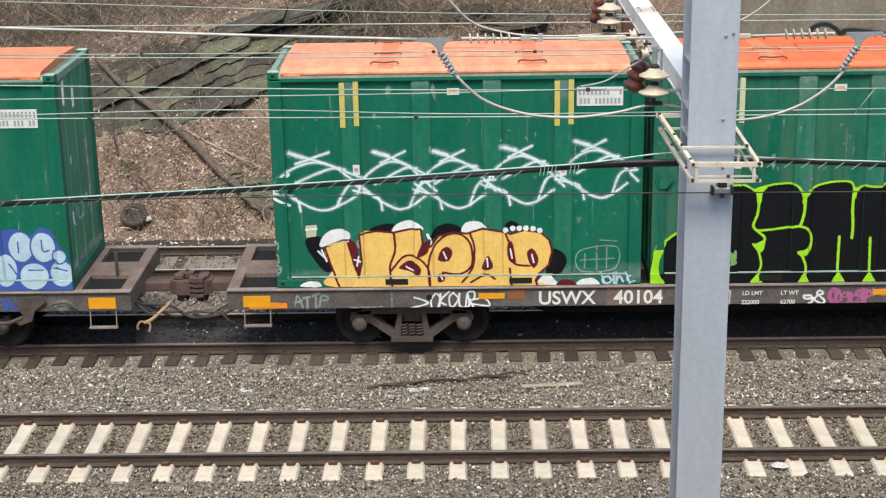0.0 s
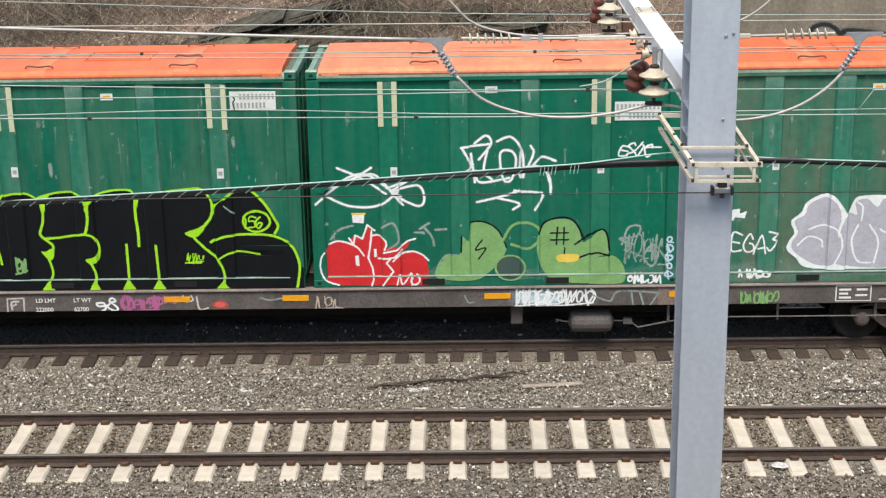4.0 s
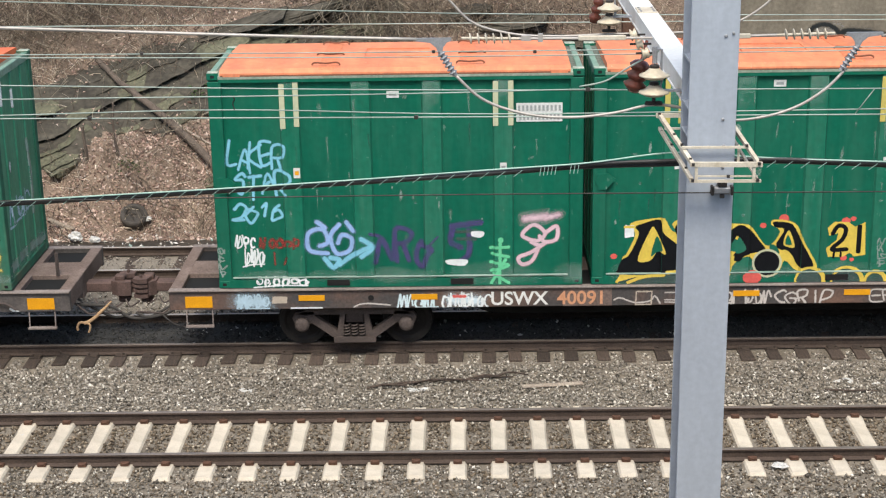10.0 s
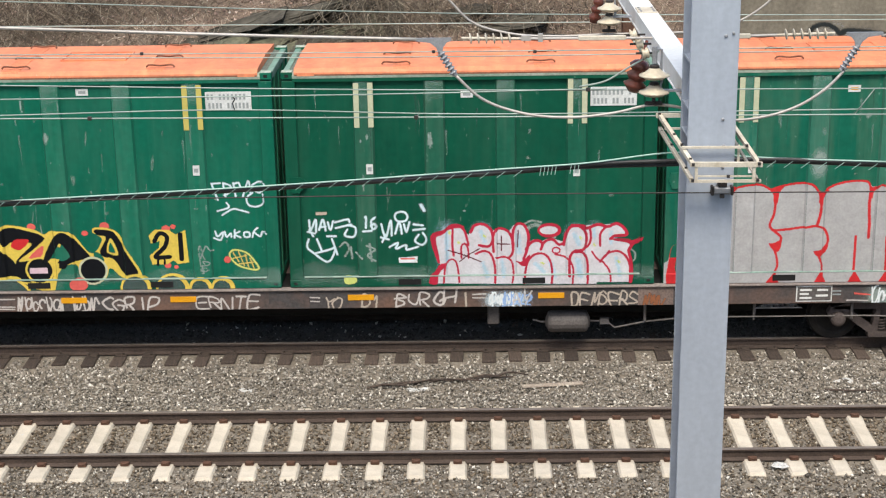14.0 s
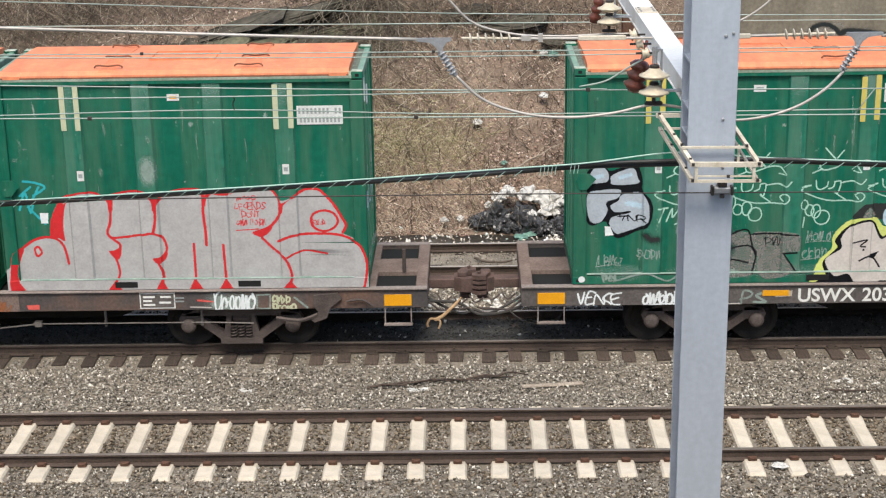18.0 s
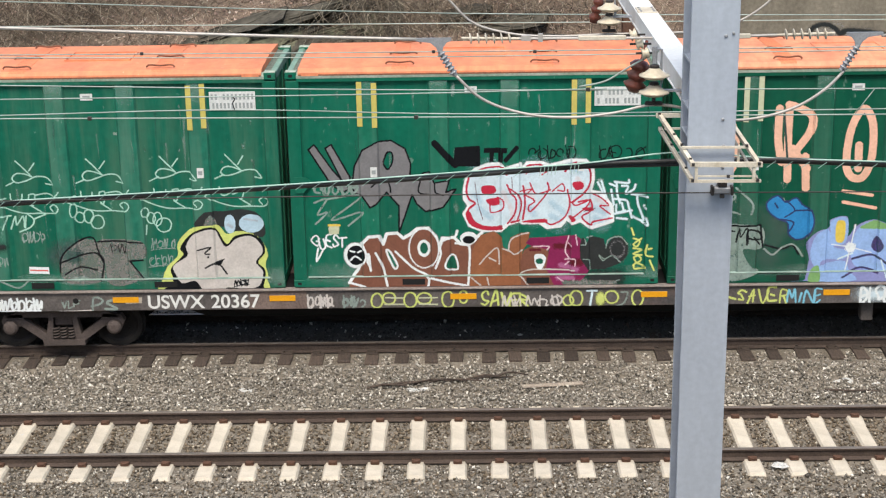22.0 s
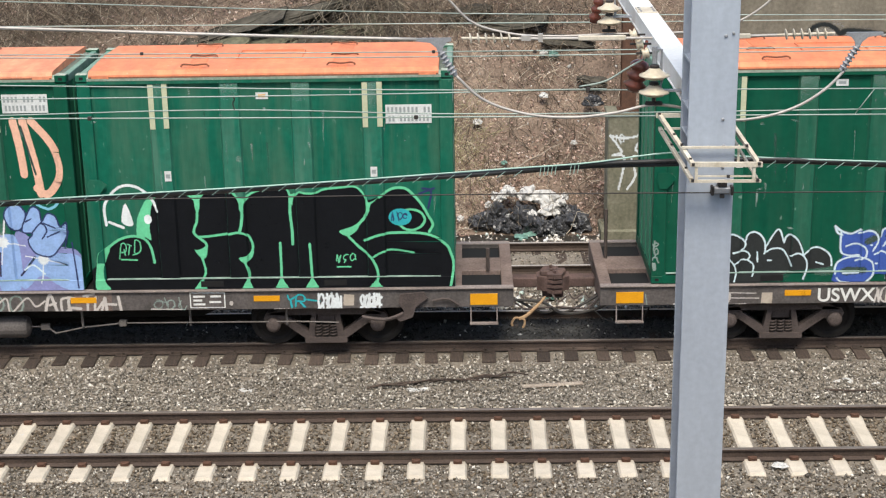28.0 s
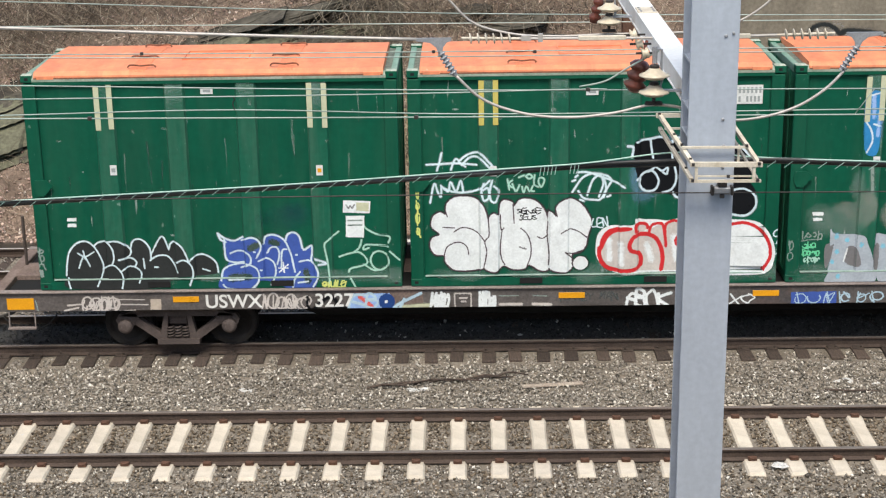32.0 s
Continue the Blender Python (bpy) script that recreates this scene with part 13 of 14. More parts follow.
s.blob([(19.94, 0.11), (20.15, 0.12), (20.15, 0.03), (19.96, 0.03)], "coral", False)
s.stroke([(23.84, 0.25), (24.07, 0.26), (24.06, 0.01), (23.84, 0.01), (23.84, 0.25)], 0.022, "chalk", False, fade=0.3)
s.scrawl(4, 24.09, 0.11, 0.3, 0.12, "cream", 0.03)
s.scrawl(5, 24.1, -0.03, 0.39, 0.12, "cream", 0.03)
s.stroke([(24.48, 0.2), (24.69, 0.02)], 0.03, "chalk", fade=0.6)
s.stroke([(23.18, 0.12), (23.67, 0.08)], 0.2, "chalk", fade=0.8)
s.scrawl(6, 23.11, -0.06, 0.67, 0.32, "white", 0.034)
s.stroke([(22.84, 0.17), (23.1, 0.14)], 0.03, "coral", fade=0.4)
s.stroke([(22.71, 0.05), (23.06, 0.04)], 0.02, "bone", fade=0.3)
paint_sill(CARS[2], s)

s = Spray(26.5, 0.32)
s.piece("scrawled tags along the sill")
s.tag("VENCE", 0.94, 0.02, 0.72, 0.18, "white", 0.028)
s.scrawl(6, 2.0, 0.0, 0.8, 0.22, "white", 0.035)
s.tag("VLF", 3.18, 0.07, 0.28, 0.11, "chalk", 0.024)
s.stroke([(3.05, -0.01), (3.66, 0.01)], 0.02, "bone", fade=0.4)
s.tag("PS", 3.66, -0.01, 0.47, 0.21, "chalk", 0.034)
s.blob([(4.26, 0.23), (4.54, 0.23), (4.53, 0.13), (4.25, 0.12)], "sand", False)
s.scrawl(4, 7.31, 0.01, 0.44, 0.22, "bone", 0.032)
s.scrawl(3, 7.9, 0, 0.4, 0.21, "chalk", 0.032)
s.stroke([(8.6, 0.13), (8.57, 0.04), (8.5, 0), (8.43, 0.04), (8.41, 0.13), (8.44, 0.22), (8.51, 0.26), (8.57, 0.22), (8.6, 0.13)], 0.03, "citron", fade=0.25)
s.stroke([(8.81, 0.16), (8.78, 0.09), (8.7, 0.06), (8.63, 0.09), (8.6, 0.17), (8.63, 0.24), (8.71, 0.27), (8.79, 0.24), (8.81, 0.16)], 0.03, "citron", fade=0.25)
s.stroke([(9.17, 0.13), (9.14, 0.04), (9.06, -0), (8.99, 0.04), (8.96, 0.13), (8.99, 0.23), (9.07, 0.27), (9.14, 0.23), (9.17, 0.13)], 0.03, "citron", fade=0.25)
s.stroke([(9.42, 0.16), (9.39, 0.09), (9.3, 0.06), (9.21, 0.09), (9.18, 0.16), (9.22, 0.23), (9.3, 0.26), (9.39, 0.23), (9.42, 0.16)], 0.03, "citron", fade=0.25)
s.stroke([(9.8, 0.14), (9.77, 0.03), (9.7, -0.01), (9.63, 0.04), (9.6, 0.14), (9.63, 0.24), (9.7, 0.28), (9.77, 0.24), (9.8, 0.14)], 0.03, "citron", fade=0.25)
s.stroke([(10.03, 0.18), (10.01, 0.1), (9.96, 0.07), (9.91, 0.1), (9.89, 0.18), (9.91, 0.26), (9.96, 0.29), (10.01, 0.26), (10.03, 0.18)], 0.03, "citron", fade=0.25)
s.stroke([(11.81, 0.09), (11.78, 0.03), (11.72, 0), (11.66, 0.03), (11.63, 0.1), (11.66, 0.16), (11.72, 0.19), (11.78, 0.16), (11.81, 0.09)], 0.03, "citron", fade=0.25)
s.stroke([(11.96, 0.13), (11.93, 0.03), (11.86, -0), (11.78, 0.04), (11.75, 0.13), (11.78, 0.23), (11.85, 0.27), (11.93, 0.23), (11.96, 0.13)], 0.03, "citron", fade=0.25)
s.stroke([(12.56, 0.15), (12.53, 0.07), (12.45, 0.04), (12.38, 0.07), (12.34, 0.15), (12.37, 0.23), (12.45, 0.26), (12.52, 0.23), (12.56, 0.15)], 0.03, "citron", fade=0.25)
s.stroke([(12.98, 0.13), (12.95, 0.03), (12.89, -0.02), (12.82, 0.03), (12.79, 0.13), (12.82, 0.23), (12.88, 0.27), (12.95, 0.23), (12.98, 0.13)], 0.03, "citron", fade=0.25)
s.stroke([(8.65, 0.18), (8.95, 0.17)], 0.026, "cream", False, fade=0.2)
s.stroke([(9.22, 0.17), (9.52, 0.17)], 0.026, "cream", False, fade=0.2)
s.stroke([(8.64, 0.06), (8.95, 0.06)], 0.026, "cream", False, fade=0.2)
s.stroke([(9.22, 0.06), (9.52, 0.05)], 0.026, "cream", False, fade=0.2)
s.tag("SAVER", 10.25, 0.01, 0.79, 0.22, "citron", 0.038)
s.scrawl(5, 10.59, -0.02, 1, 0.2, "bone", 0.028)
s.tag("T", 12.02, -0.01, 0.13, 0.23, "mist", 0.036)
s.disc(12.26, 0.12, 0.0788, 0.122, "citron", 0.4)
s.stroke([(12.38, -0.02), (12.63, 0.02), (12.72, 0.22), (12.61, 0.23)], 0.028, "chalk", fade=0.3)
s.tag("OJOS-SAVER", 13.67, 0.03, 1.72, 0.2, "citron", 0.034, gap=0.3)
s.tag("MINE", 15.39, 0.02, 0.57, 0.2, "sky", 0.031)
s.stroke([(16.67, 0.15), (17.21, 0.14)], 0.18, "frost", fade=0.8)
s.tag("BLOOB", 16.63, 0.01, 0.62, 0.26, "white", 0.045)
s.stroke([(17.73, 0.14), (17.69, 0.03), (17.6, -0.01), (17.51, 0.04), (17.47, 0.14), (17.51, 0.24), (17.6, 0.28), (17.69, 0.24), (17.73, 0.14)], 0.032, "chalk", fade=0.4)
s.stroke([(18.1, 0.14), (18.06, 0.04), (17.95, -0), (17.85, 0.04), (17.81, 0.14), (17.86, 0.24), (17.96, 0.28), (18.06, 0.24), (18.1, 0.14)], 0.032, "chalk", fade=0.4)
s.stroke([(18.43, 0.13), (18.39, 0.02), (18.31, -0.02), (18.23, 0.02), (18.2, 0.13), (18.24, 0.24), (18.32, 0.28), (18.4, 0.24), (18.43, 0.13)], 0.032, "chalk", fade=0.4)
s.stroke([(17.32, 0.2), (17.49, 0.06), (17.64, 0.27), (17.81, -0.02), (18.14, 0.24), (18.21, -0.02), (18.5, 0.24), (18.64, 0.09), (18.8, 0.18)], 0.03, "bone", fade=0.4)
s.tag("ACETWH", 18.82, -0.02, 1.2, 0.27, "bone", 0.046)
s.scrawl(3, 20.6, 0.01, 0.61, 0.2, "chalk", 0.02)
s.stroke([(20.6, 0.02), (21.12, 0.01)], 0.018, "bone", False, fade=0.2)
s.disc(21.96, 0.11, 0.0322, 0.043, "bone")
s.tag("YR", 22.88, 0.05, 0.31, 0.18, "aqua", 0.034)
s.stroke([(23.19, 0.17), (23.45, 0.13)], 0.026, "aqua", fade=0.3)
s.scrawl(5, 23.41, -0.03, 0.4, 0.28, "white", 0.036)
s.blob([(23.86, 0.25), (24.04, 0.24), (24.03, 0.05), (23.85, 0.05)], "sand", False)
s.scrawl(5, 24.11, -0.01, 0.4, 0.25, "white", 0.04)
s.stroke([(22.69, 0), (23.29, -0.01)], 0.014, "bone", False, fade=0.3)
paint_sill(CARS[3], s)

s = Spray(26.5, 0.32)
s.piece("scrawled tags along the sill")
s.stroke([(1.24, 0.01), (1.48, 0.06)], 0.03, "bone", fade=0.3)
s.stroke([(1.3, 0.1), (1.53, 0.12)], 0.028, "bone", fade=0.3)
s.stroke([(1.74, 0.14), (1.7, 0.06), (1.64, 0.03), (1.57, 0.07), (1.55, 0.14), (1.58, 0.22), (1.65, 0.25), (1.71, 0.21), (1.74, 0.14)], 0.028, "bone", fade=0.3)
s.stroke([(1.88, 0.12), (1.85, 0.04), (1.78, 0.01), (1.71, 0.04), (1.69, 0.12), (1.72, 0.2), (1.79, 0.23), (1.86, 0.2), (1.88, 0.12)], 0.028, "bone", fade=0.3)
s.stroke([(2.02, 0.12), (1.98, 0.03), (1.92, -0), (1.86, 0.03), (1.84, 0.12), (1.87, 0.2), (1.94, 0.24), (2, 0.2), (2.02, 0.12)], 0.028, "bone", fade=0.3)
s.stroke([(2.16, 0.13), (2.13, 0.06), (2.07, 0.04), (2.01, 0.07), (1.99, 0.14), (2.02, 0.21), (2.08, 0.23), (2.14, 0.2), (2.16, 0.13)], 0.028, "bone", fade=0.3)
s.scrawl(6, 1.52, -0.03, 0.65, 0.27, "bone", 0.03)
s.stroke([(2.17, 0.2), (2.61, 0.19)], 0.016, "bone", False, fade=0.2)
s.stroke([(2.2, 0.11), (2.66, 0.1)], 0.02, "bone", False, fade=0.2)
s.stroke([(2.01, -0.02), (2.44, -0)], 0.028, "bone", fade=0.3)
s.blob([(2.71, 0.2), (2.89, 0.2), (2.88, 0.01), (2.7, 0.01)], "sand", False)
s.stroke([(0.76, 0.19), (0.79, -0)], 0.016, "chalk", fade=0.4)
s.stroke([(4.88, 0.14), (4.84, 0.04), (4.78, 0.01), (4.71, 0.05), (4.69, 0.14), (4.72, 0.24), (4.79, 0.28), (4.85, 0.24), (4.88, 0.14)], 0.03, "bone", fade=0.3)
s.stroke([(5.01, 0.1), (4.98, 0.03), (4.92, -0), (4.86, 0.03), (4.84, 0.1), (4.87, 0.18), (4.93, 0.21), (4.99, 0.18), (5.01, 0.1)], 0.03, "bone", fade=0.3)
s.stroke([(5.18, 0.13), (5.15, 0.04), (5.08, 0), (5.02, 0.04), (4.99, 0.13), (5.02, 0.22), (5.09, 0.26), (5.15, 0.22), (5.18, 0.13)], 0.03, "bone", fade=0.3)
s.stroke([(5.38, 0.09), (5.35, 0.02), (5.28, -0.01), (5.21, 0.02), (5.18, 0.09), (5.21, 0.16), (5.28, 0.19), (5.35, 0.16), (5.38, 0.09)], 0.03, "bone", fade=0.3)
s.scrawl(5, 4.58, -0.02, 0.83, 0.27, "bone", 0.028)
s.stroke([(5.37, 0.21), (5.42, -0.02), (6.03, 0.01)], 0.05, "black", fade=0.5)
s.stroke([(5.46, -0.02), (5.75, 0.21), (5.92, -0.02)], 0.07, "black", fade=0.6)
s.blob([(6.07, 0.26), (6.75, 0.26), (6.84, -0.03), (6.07, -0.03)], "periwinkle", False)
s.stroke([(6.25, 0.2), (6.46, 0.01)], 0.1, "coral", fade=0.8)
s.tag("EB", 6.1, -0.01, 0.44, 0.25, "ice", 0.05)
s.disc(6.7, 0.11, 0.136, 0.143, "denim")
s.disc(6.69, 0.11, 0.0286, 0.0286, "white")
s.tag("K", 6.87, -0.02, 0.42, 0.25, "ice", 0.05)
s.stroke([(6.98, 0.02), (7.43, 0.04)], 0.06, "cream", fade=0.5)
s.scrawl(5, 7.43, -0.02, 0.3, 0.27, "white", 0.045)
s.stroke([(7.84, 0.24), (8.12, 0.24), (8.12, -0.02), (7.85, -0.03), (7.84, 0.24)], 0.024, "bone", False)
s.stroke([(7.93, 0.16), (8.05, 0.16)], 0.03, "bone", False)
s.stroke([(7.96, 0.1), (8.03, 0.1)], 0.03, "bone", False)
s.scrawl(5, 8.25, -0.02, 0.27, 0.27, "white", 0.042)
s.stroke([(8.61, 0.04), (8.97, 0.04)], 0.05, "bone", False, fade=0.3)
s.stroke([(8.6, 0.19), (8.91, 0.19)], 0.016, "chalk", False, fade=0.3)
s.stroke([(9.16, 0.04), (9.46, 0.03)], 0.05, "bone", False, fade=0.3)
s.stroke([(9.16, 0.19), (9.41, 0.18)], 0.016, "chalk", False, fade=0.3)
s.tag("TURKEY MAN", 9.57, 0.11, 1, 0.12, "smoke", 0.024)
s.tag("EBOK", 10.72, -0.02, 0.69, 0.25, "white", 0.05)
s.tag("XO", 12.45, 0.0, 0.38, 0.16, "white", 0.028)
s.blob([(13.48, 0.2), (14.24, 0.21), (14.25, -0.01), (13.49, -0.03)], "blue", False)
s.scrawl(6, 13.49, -0.02, 1.52, 0.21, "ice", 0.023)
paint_sill(CARS[4], s)

for words, x, z, size in (("LD LMT", 7.8, 0.97, 0.1), ("222000", 7.79, 0.81, 0.1), ("LT WT", 8.44, 0.97, 0.1), ("62700", 8.44, 0.81, 0.1)):
    lettering("load_stencil", words, size, M["stencil"], CARS[1], pose(x, -1.279, z, 90))

s = Spray(5.0, 5.0, 0.0125)
s.piece("violet bubble letters outlined in black")
s.blob([(0.7, 1.35), (0.64, 1.63), (0.8, 1.76), (0.94, 1.7), (1.03, 1.73), (1.21, 1.74), (1.44, 1.69), (1.63, 1.43), (1.71, 1.71), (1.81, 1.62), (1.87, 1.69), (1.99, 1.65), (2.17, 1.7), (2.36, 1.61), (2.49, 1.74), (2.69, 1.76), (2.86, 1.65), (2.92, 1.42), (3.01, 1.42), (3.13, 1.08), (3.1, 0.75), (2.97, 0.56), (2.74, 0.56), (2.56, 0.47), (2.37, 0.66), (2.23, 0.53), (2.05, 0.54), (1.91, 0.57), (1.77, 0.5), (1.54, 0.55), (1.33, 0.72), (1.22, 0.59), (0.94, 0.59), (0.75, 0.75)], "lilac")
s.blob([(3.06, 1.37), (3.13, 1.6), (3.34, 1.62), (3.51, 1.36), (3.49, 1.03)], "lilac")
s.stroke([(1.03, 1.58), (1.31, 1.53)], 0.22, "ice", fade=1)
s.stroke([(0.96, 1.06), (1.2, 0.91)], 0.22, "ice", fade=1)
s.stroke([(2.13, 1.57), (2.32, 1.49)], 0.22, "ice", fade=1)
s.stroke([(2.11, 1.05), (2.31, 0.85)], 0.22, "ice", fade=1)
s.stroke([(2.81, 0.94), (3.03, 1.13)], 0.22, "ice", fade=1)
s.stroke([(1.53, 0.77), (1.71, 0.86)], 0.22, "ice", fade=1)
s.stroke([(0.75, 0.73), (0.67, 1.06), (0.67, 1.59), (0.8, 1.76), (0.94, 1.7), (0.9, 1.44)], 0.04, "black", fade=0.25)
s.stroke([(0.94, 1.63), (1.05, 1.72), (1.23, 1.74), (1.44, 1.68), (1.58, 1.53), (1.61, 1.39)], 0.05, "black", fade=0.25)
s.stroke([(0.86, 1.28), (1.09, 1.29), (1.3, 1.18), (1.37, 0.96), (1.33, 0.72), (1.17, 0.59), (0.92, 0.59), (0.75, 0.75)], 0.05, "black", fade=0.25)
s.stroke([(1.48, 1.74), (1.61, 1.9), (1.79, 1.94), (1.98, 1.85), (2.08, 1.69)], 0.04, "black", fade=0.25)
s.stroke([(2.1, 1.76), (2.25, 1.94), (2.52, 1.99), (2.77, 1.94), (2.92, 1.75), (2.91, 1.51)], 0.045, "black", fade=0.25)
s.stroke([(1.71, 1.76), (1.77, 1.34), (1.82, 0.95)], 0.04, "black", fade=0.25)
s.stroke([(1.87, 1.69), (1.9, 1.24), (1.93, 0.57)], 0.05, "black", fade=0.25)
s.stroke([(1.78, 1.62), (1.87, 1.69), (2, 1.64), (2.01, 1.38)], 0.04, "black", fade=0.25)
s.stroke([(2, 1.65), (2.17, 1.7), (2.38, 1.64), (2.55, 1.49), (2.62, 1.33)], 0.05, "black", fade=0.25)
s.stroke([(2.38, 1.61), (2.53, 1.75), (2.71, 1.75), (2.86, 1.65), (2.92, 1.46)], 0.05, "black", fade=0.25)
s.stroke([(1.4, 1.15), (1.52, 1.1), (1.57, 0.98), (1.45, 0.91), (1.54, 0.77), (1.64, 0.86), (1.66, 1), (1.55, 1.29)], 0.035, "black", fade=0.25)
s.stroke([(1.37, 1.34), (1.42, 1.13), (1.39, 1.08)], 0.04, "black", fade=0.25)
s.stroke([(1.33, 0.72), (1.45, 0.58), (1.68, 0.5), (1.82, 0.55), (1.88, 0.67)], 0.05, "black", fade=0.25)
s.stroke([(1.91, 0.59), (2.07, 0.53), (2.26, 0.54), (2.41, 0.71), (2.48, 0.99), (2.42, 1.23), (2.28, 1.31)], 0.05, "black", fade=0.25)
s.stroke([(1.98, 1.05), (2, 0.86), (2.1, 0.86), (2.1, 1.05)], 0.035, "black", fade=0.25)
s.stroke([(2.14, 1.02), (2.21, 0.93), (2.17, 0.81), (2.1, 0.82)], 0.03, "black", fade=0.25)
s.stroke([(2.36, 0.71), (2.51, 0.51), (2.65, 0.56), (2.73, 0.75), (2.73, 1.04), (2.65, 1.3)], 0.045, "black", fade=0.25)
s.stroke([(2.65, 0.85), (2.71, 0.99), (2.83, 0.89), (2.8, 1.04), (2.86, 1.18)], 0.035, "black", fade=0.25)
s.stroke([(2.56, 0.47), (2.74, 0.56), (2.97, 0.55), (3.12, 0.75), (3.15, 1.03), (3.06, 1.32)], 0.05, "black", fade=0.25)
s.stroke([(2.93, 1.89), (3.11, 1.93), (3.29, 1.92)], 0.05, "black", fade=0.25)
s.stroke([(3.01, 1.82), (3.09, 1.84), (3.04, 1.65)], 0.03, "black", fade=0.25)
s.stroke([(3.01, 1.42), (3.13, 1.6), (3.31, 1.62)], 0.04, "black", fade=0.25)
s.stroke([(2.3, 1.75), (2.37, 1.8)], 0.03, "black", fade=0.25)
s.stroke([(2.44, 1.82), (2.52, 1.85), (2.55, 1.74)], 0.03, "black", fade=0.25)
s.stroke([(2.67, 1.77), (2.82, 1.79)], 0.03, "black", fade=0.25)
s.stroke([(0.52, 0.73), (0.46, 0.92), (0.6, 0.97)], 0.03, "black", fade=0.25)
s.stroke([(0.65, 0.63), (0.68, 0.27)], 0.045, "slate", fade=0.3)
s.stroke([(1.24, 0.63), (1.23, 0.17)], 0.045, "slate", fade=0.3)
s.stroke([(1.52, 0.53), (1.53, 0.09)], 0.045, "slate", fade=0.3)
s.stroke([(1.93, 0.55), (1.94, -0.03)], 0.045, "slate", fade=0.3)
s.stroke([(2.3, 0.57), (2.29, 0.18)], 0.045, "slate", fade=0.3)
s.stroke([(2.55, 0.47), (2.54, 0.27)], 0.045, "slate", fade=0.3)
s.stroke([(2.98, 0.53), (2.98, 0.17)], 0.045, "slate", fade=0.3)
s.piece("worn dark outline lettering high on the wall")
s.haze(1.33, 3.13, 0.40, 0.69, "pale", 4, 1.6)
s.haze(2.24, 3.87, 0.45, 0.49, "pale", 4, 1.6)
s.haze(2.12, 3.1, 0.37, 0.46, "pale", 4, 1.6)
s.haze(2.93, 3.96, 0.43, 0.24, "pale", 4, 1.6)
s.stroke([(0.93, 3.76), (1.04, 3.35), (1.17, 2.98), (1.33, 2.56)], 0.05, "soot", fade=0.5)
s.stroke([(1.46, 3.48), (1.84, 3.5)], 0.1, "soot", fade=0.5)
s.stroke([(1.88, 3.65), (1.86, 3.29), (1.81, 3.04)], 0.07, "soot", fade=0.5)
s.stroke([(1.8, 3.02), (1.55, 3), (1.61, 2.7)], 0.06, "soot", fade=0.5)
s.stroke([(1.33, 2.56), (1.62, 2.66)], 0.05, "soot", fade=0.5)
s.stroke([(1.88, 4.06), (1.98, 4.22), (2.22, 4.28), (2.45, 4.17), (2.6, 3.96)], 0.09, "soot", fade=0.5)
s.stroke([(1.93, 3.56), (2.2, 3.45), (2.43, 3.49), (2.6, 3.62)], 0.06, "soot", fade=0.5)
s.stroke([(2.43, 3.44), (2.46, 3.24), (2.38, 2.8), (1.82, 2.68)], 0.06, "soot", fade=0.5)
s.stroke([(2.57, 4.1), (2.7, 4.14), (3.06, 4.11), (3.44, 4.04)], 0.11, "soot", fade=0.5)
s.stroke([(2.45, 3.15), (2.54, 2.73), (2.73, 2.87), (3.23, 2.9)], 0.06, "soot", fade=0.5)
s.stroke([(3.45, 3.93), (3.21, 3.86), (3.08, 3.73)], 0.06, "soot", fade=0.5)
s.disc(2.93, 3.23, 0.051, 0.0788, "black")
s.emit(abutment, lambda u, v: np.stack([5.35 + u, np.where((v > 0.25) & (v < 2.5), 10.478, 10.486), v], 1))

s = Spray(0.88, 2.5, 0.02)
s.piece("white spray-painted figure")
s.stroke([(0.04, 2.05), (0.19, 1.85), (0.29, 1.68), (0.11, 1.62), (0.35, 1.56), (0.24, 0.88)], 0.047, "white")
s.stroke([(0.04, 2.05), (0.28, 1.99), (0.58, 2.02), (0.84, 2.19)], 0.047, "white")
s.stroke([(0.84, 2.19), (0.7, 1.98), (0.58, 1.74), (0.76, 1.62), (0.5, 1.56), (0.59, 1.19), (0.42, 0.88)], 0.047, "white")
s.tag("NB", 0.17, 1.9, 0.17, 0.15, "white", 0.018)
s.tag("17", 0.63, 1.09, 0.14, 0.22, "smoke", 0.02)
s.emit(pier, lambda u, v: np.stack([3.12 + u - 3.56, np.full(len(u), -0.386), v + 0.25], 1))



# ---- hillside: rocks, logs, brush, litter ----
def on_hill(x, z):
    """The depth at which the slope reaches height z."""
    return TOE + 1.0 + (z - GROUND - 0.17) / SLOPE


def rock_slab(x, z, w, d, h, dip, material="rock", seed=0, lift=0.0, yaw=0):
    """A rough layered slab standing out of the slope, its beds dipping along x."""
    bm = bmesh.new()
    box(bm, -w / 2, w / 2, -d / 2, d / 2, -h / 2, h / 2)
    bmesh.ops.subdivide_edges(bm, edges=bm.edges[:], cuts=7, use_grid_fill=True)
    for v in bm.verts:
        q = Vector((v.co.x * 1.1 + seed * 7.7, v.co.y * 1.5, v.co.z * 3.2))
        taper = 1 - 0.35 * (abs(v.co.x) / (w / 2)) ** 3
        v.co.z *= taper
        v.co += Vector((0.10, 0.22, 0.08)) * noise.noise(q) + Vector((0.03, 0.08, 0.05)) * noise.noise(q * 3.1)
        v.co.y += 0.05 * math.floor(v.co.z / h * 5 + noise.noise(q * 0.6))
    ob = new("rock_ledge", mesh_of(bm, M[material]))
    ob.matrix_basis = pose(x, on_hill(x, z) + lift, z, -8, -dip, yaw)
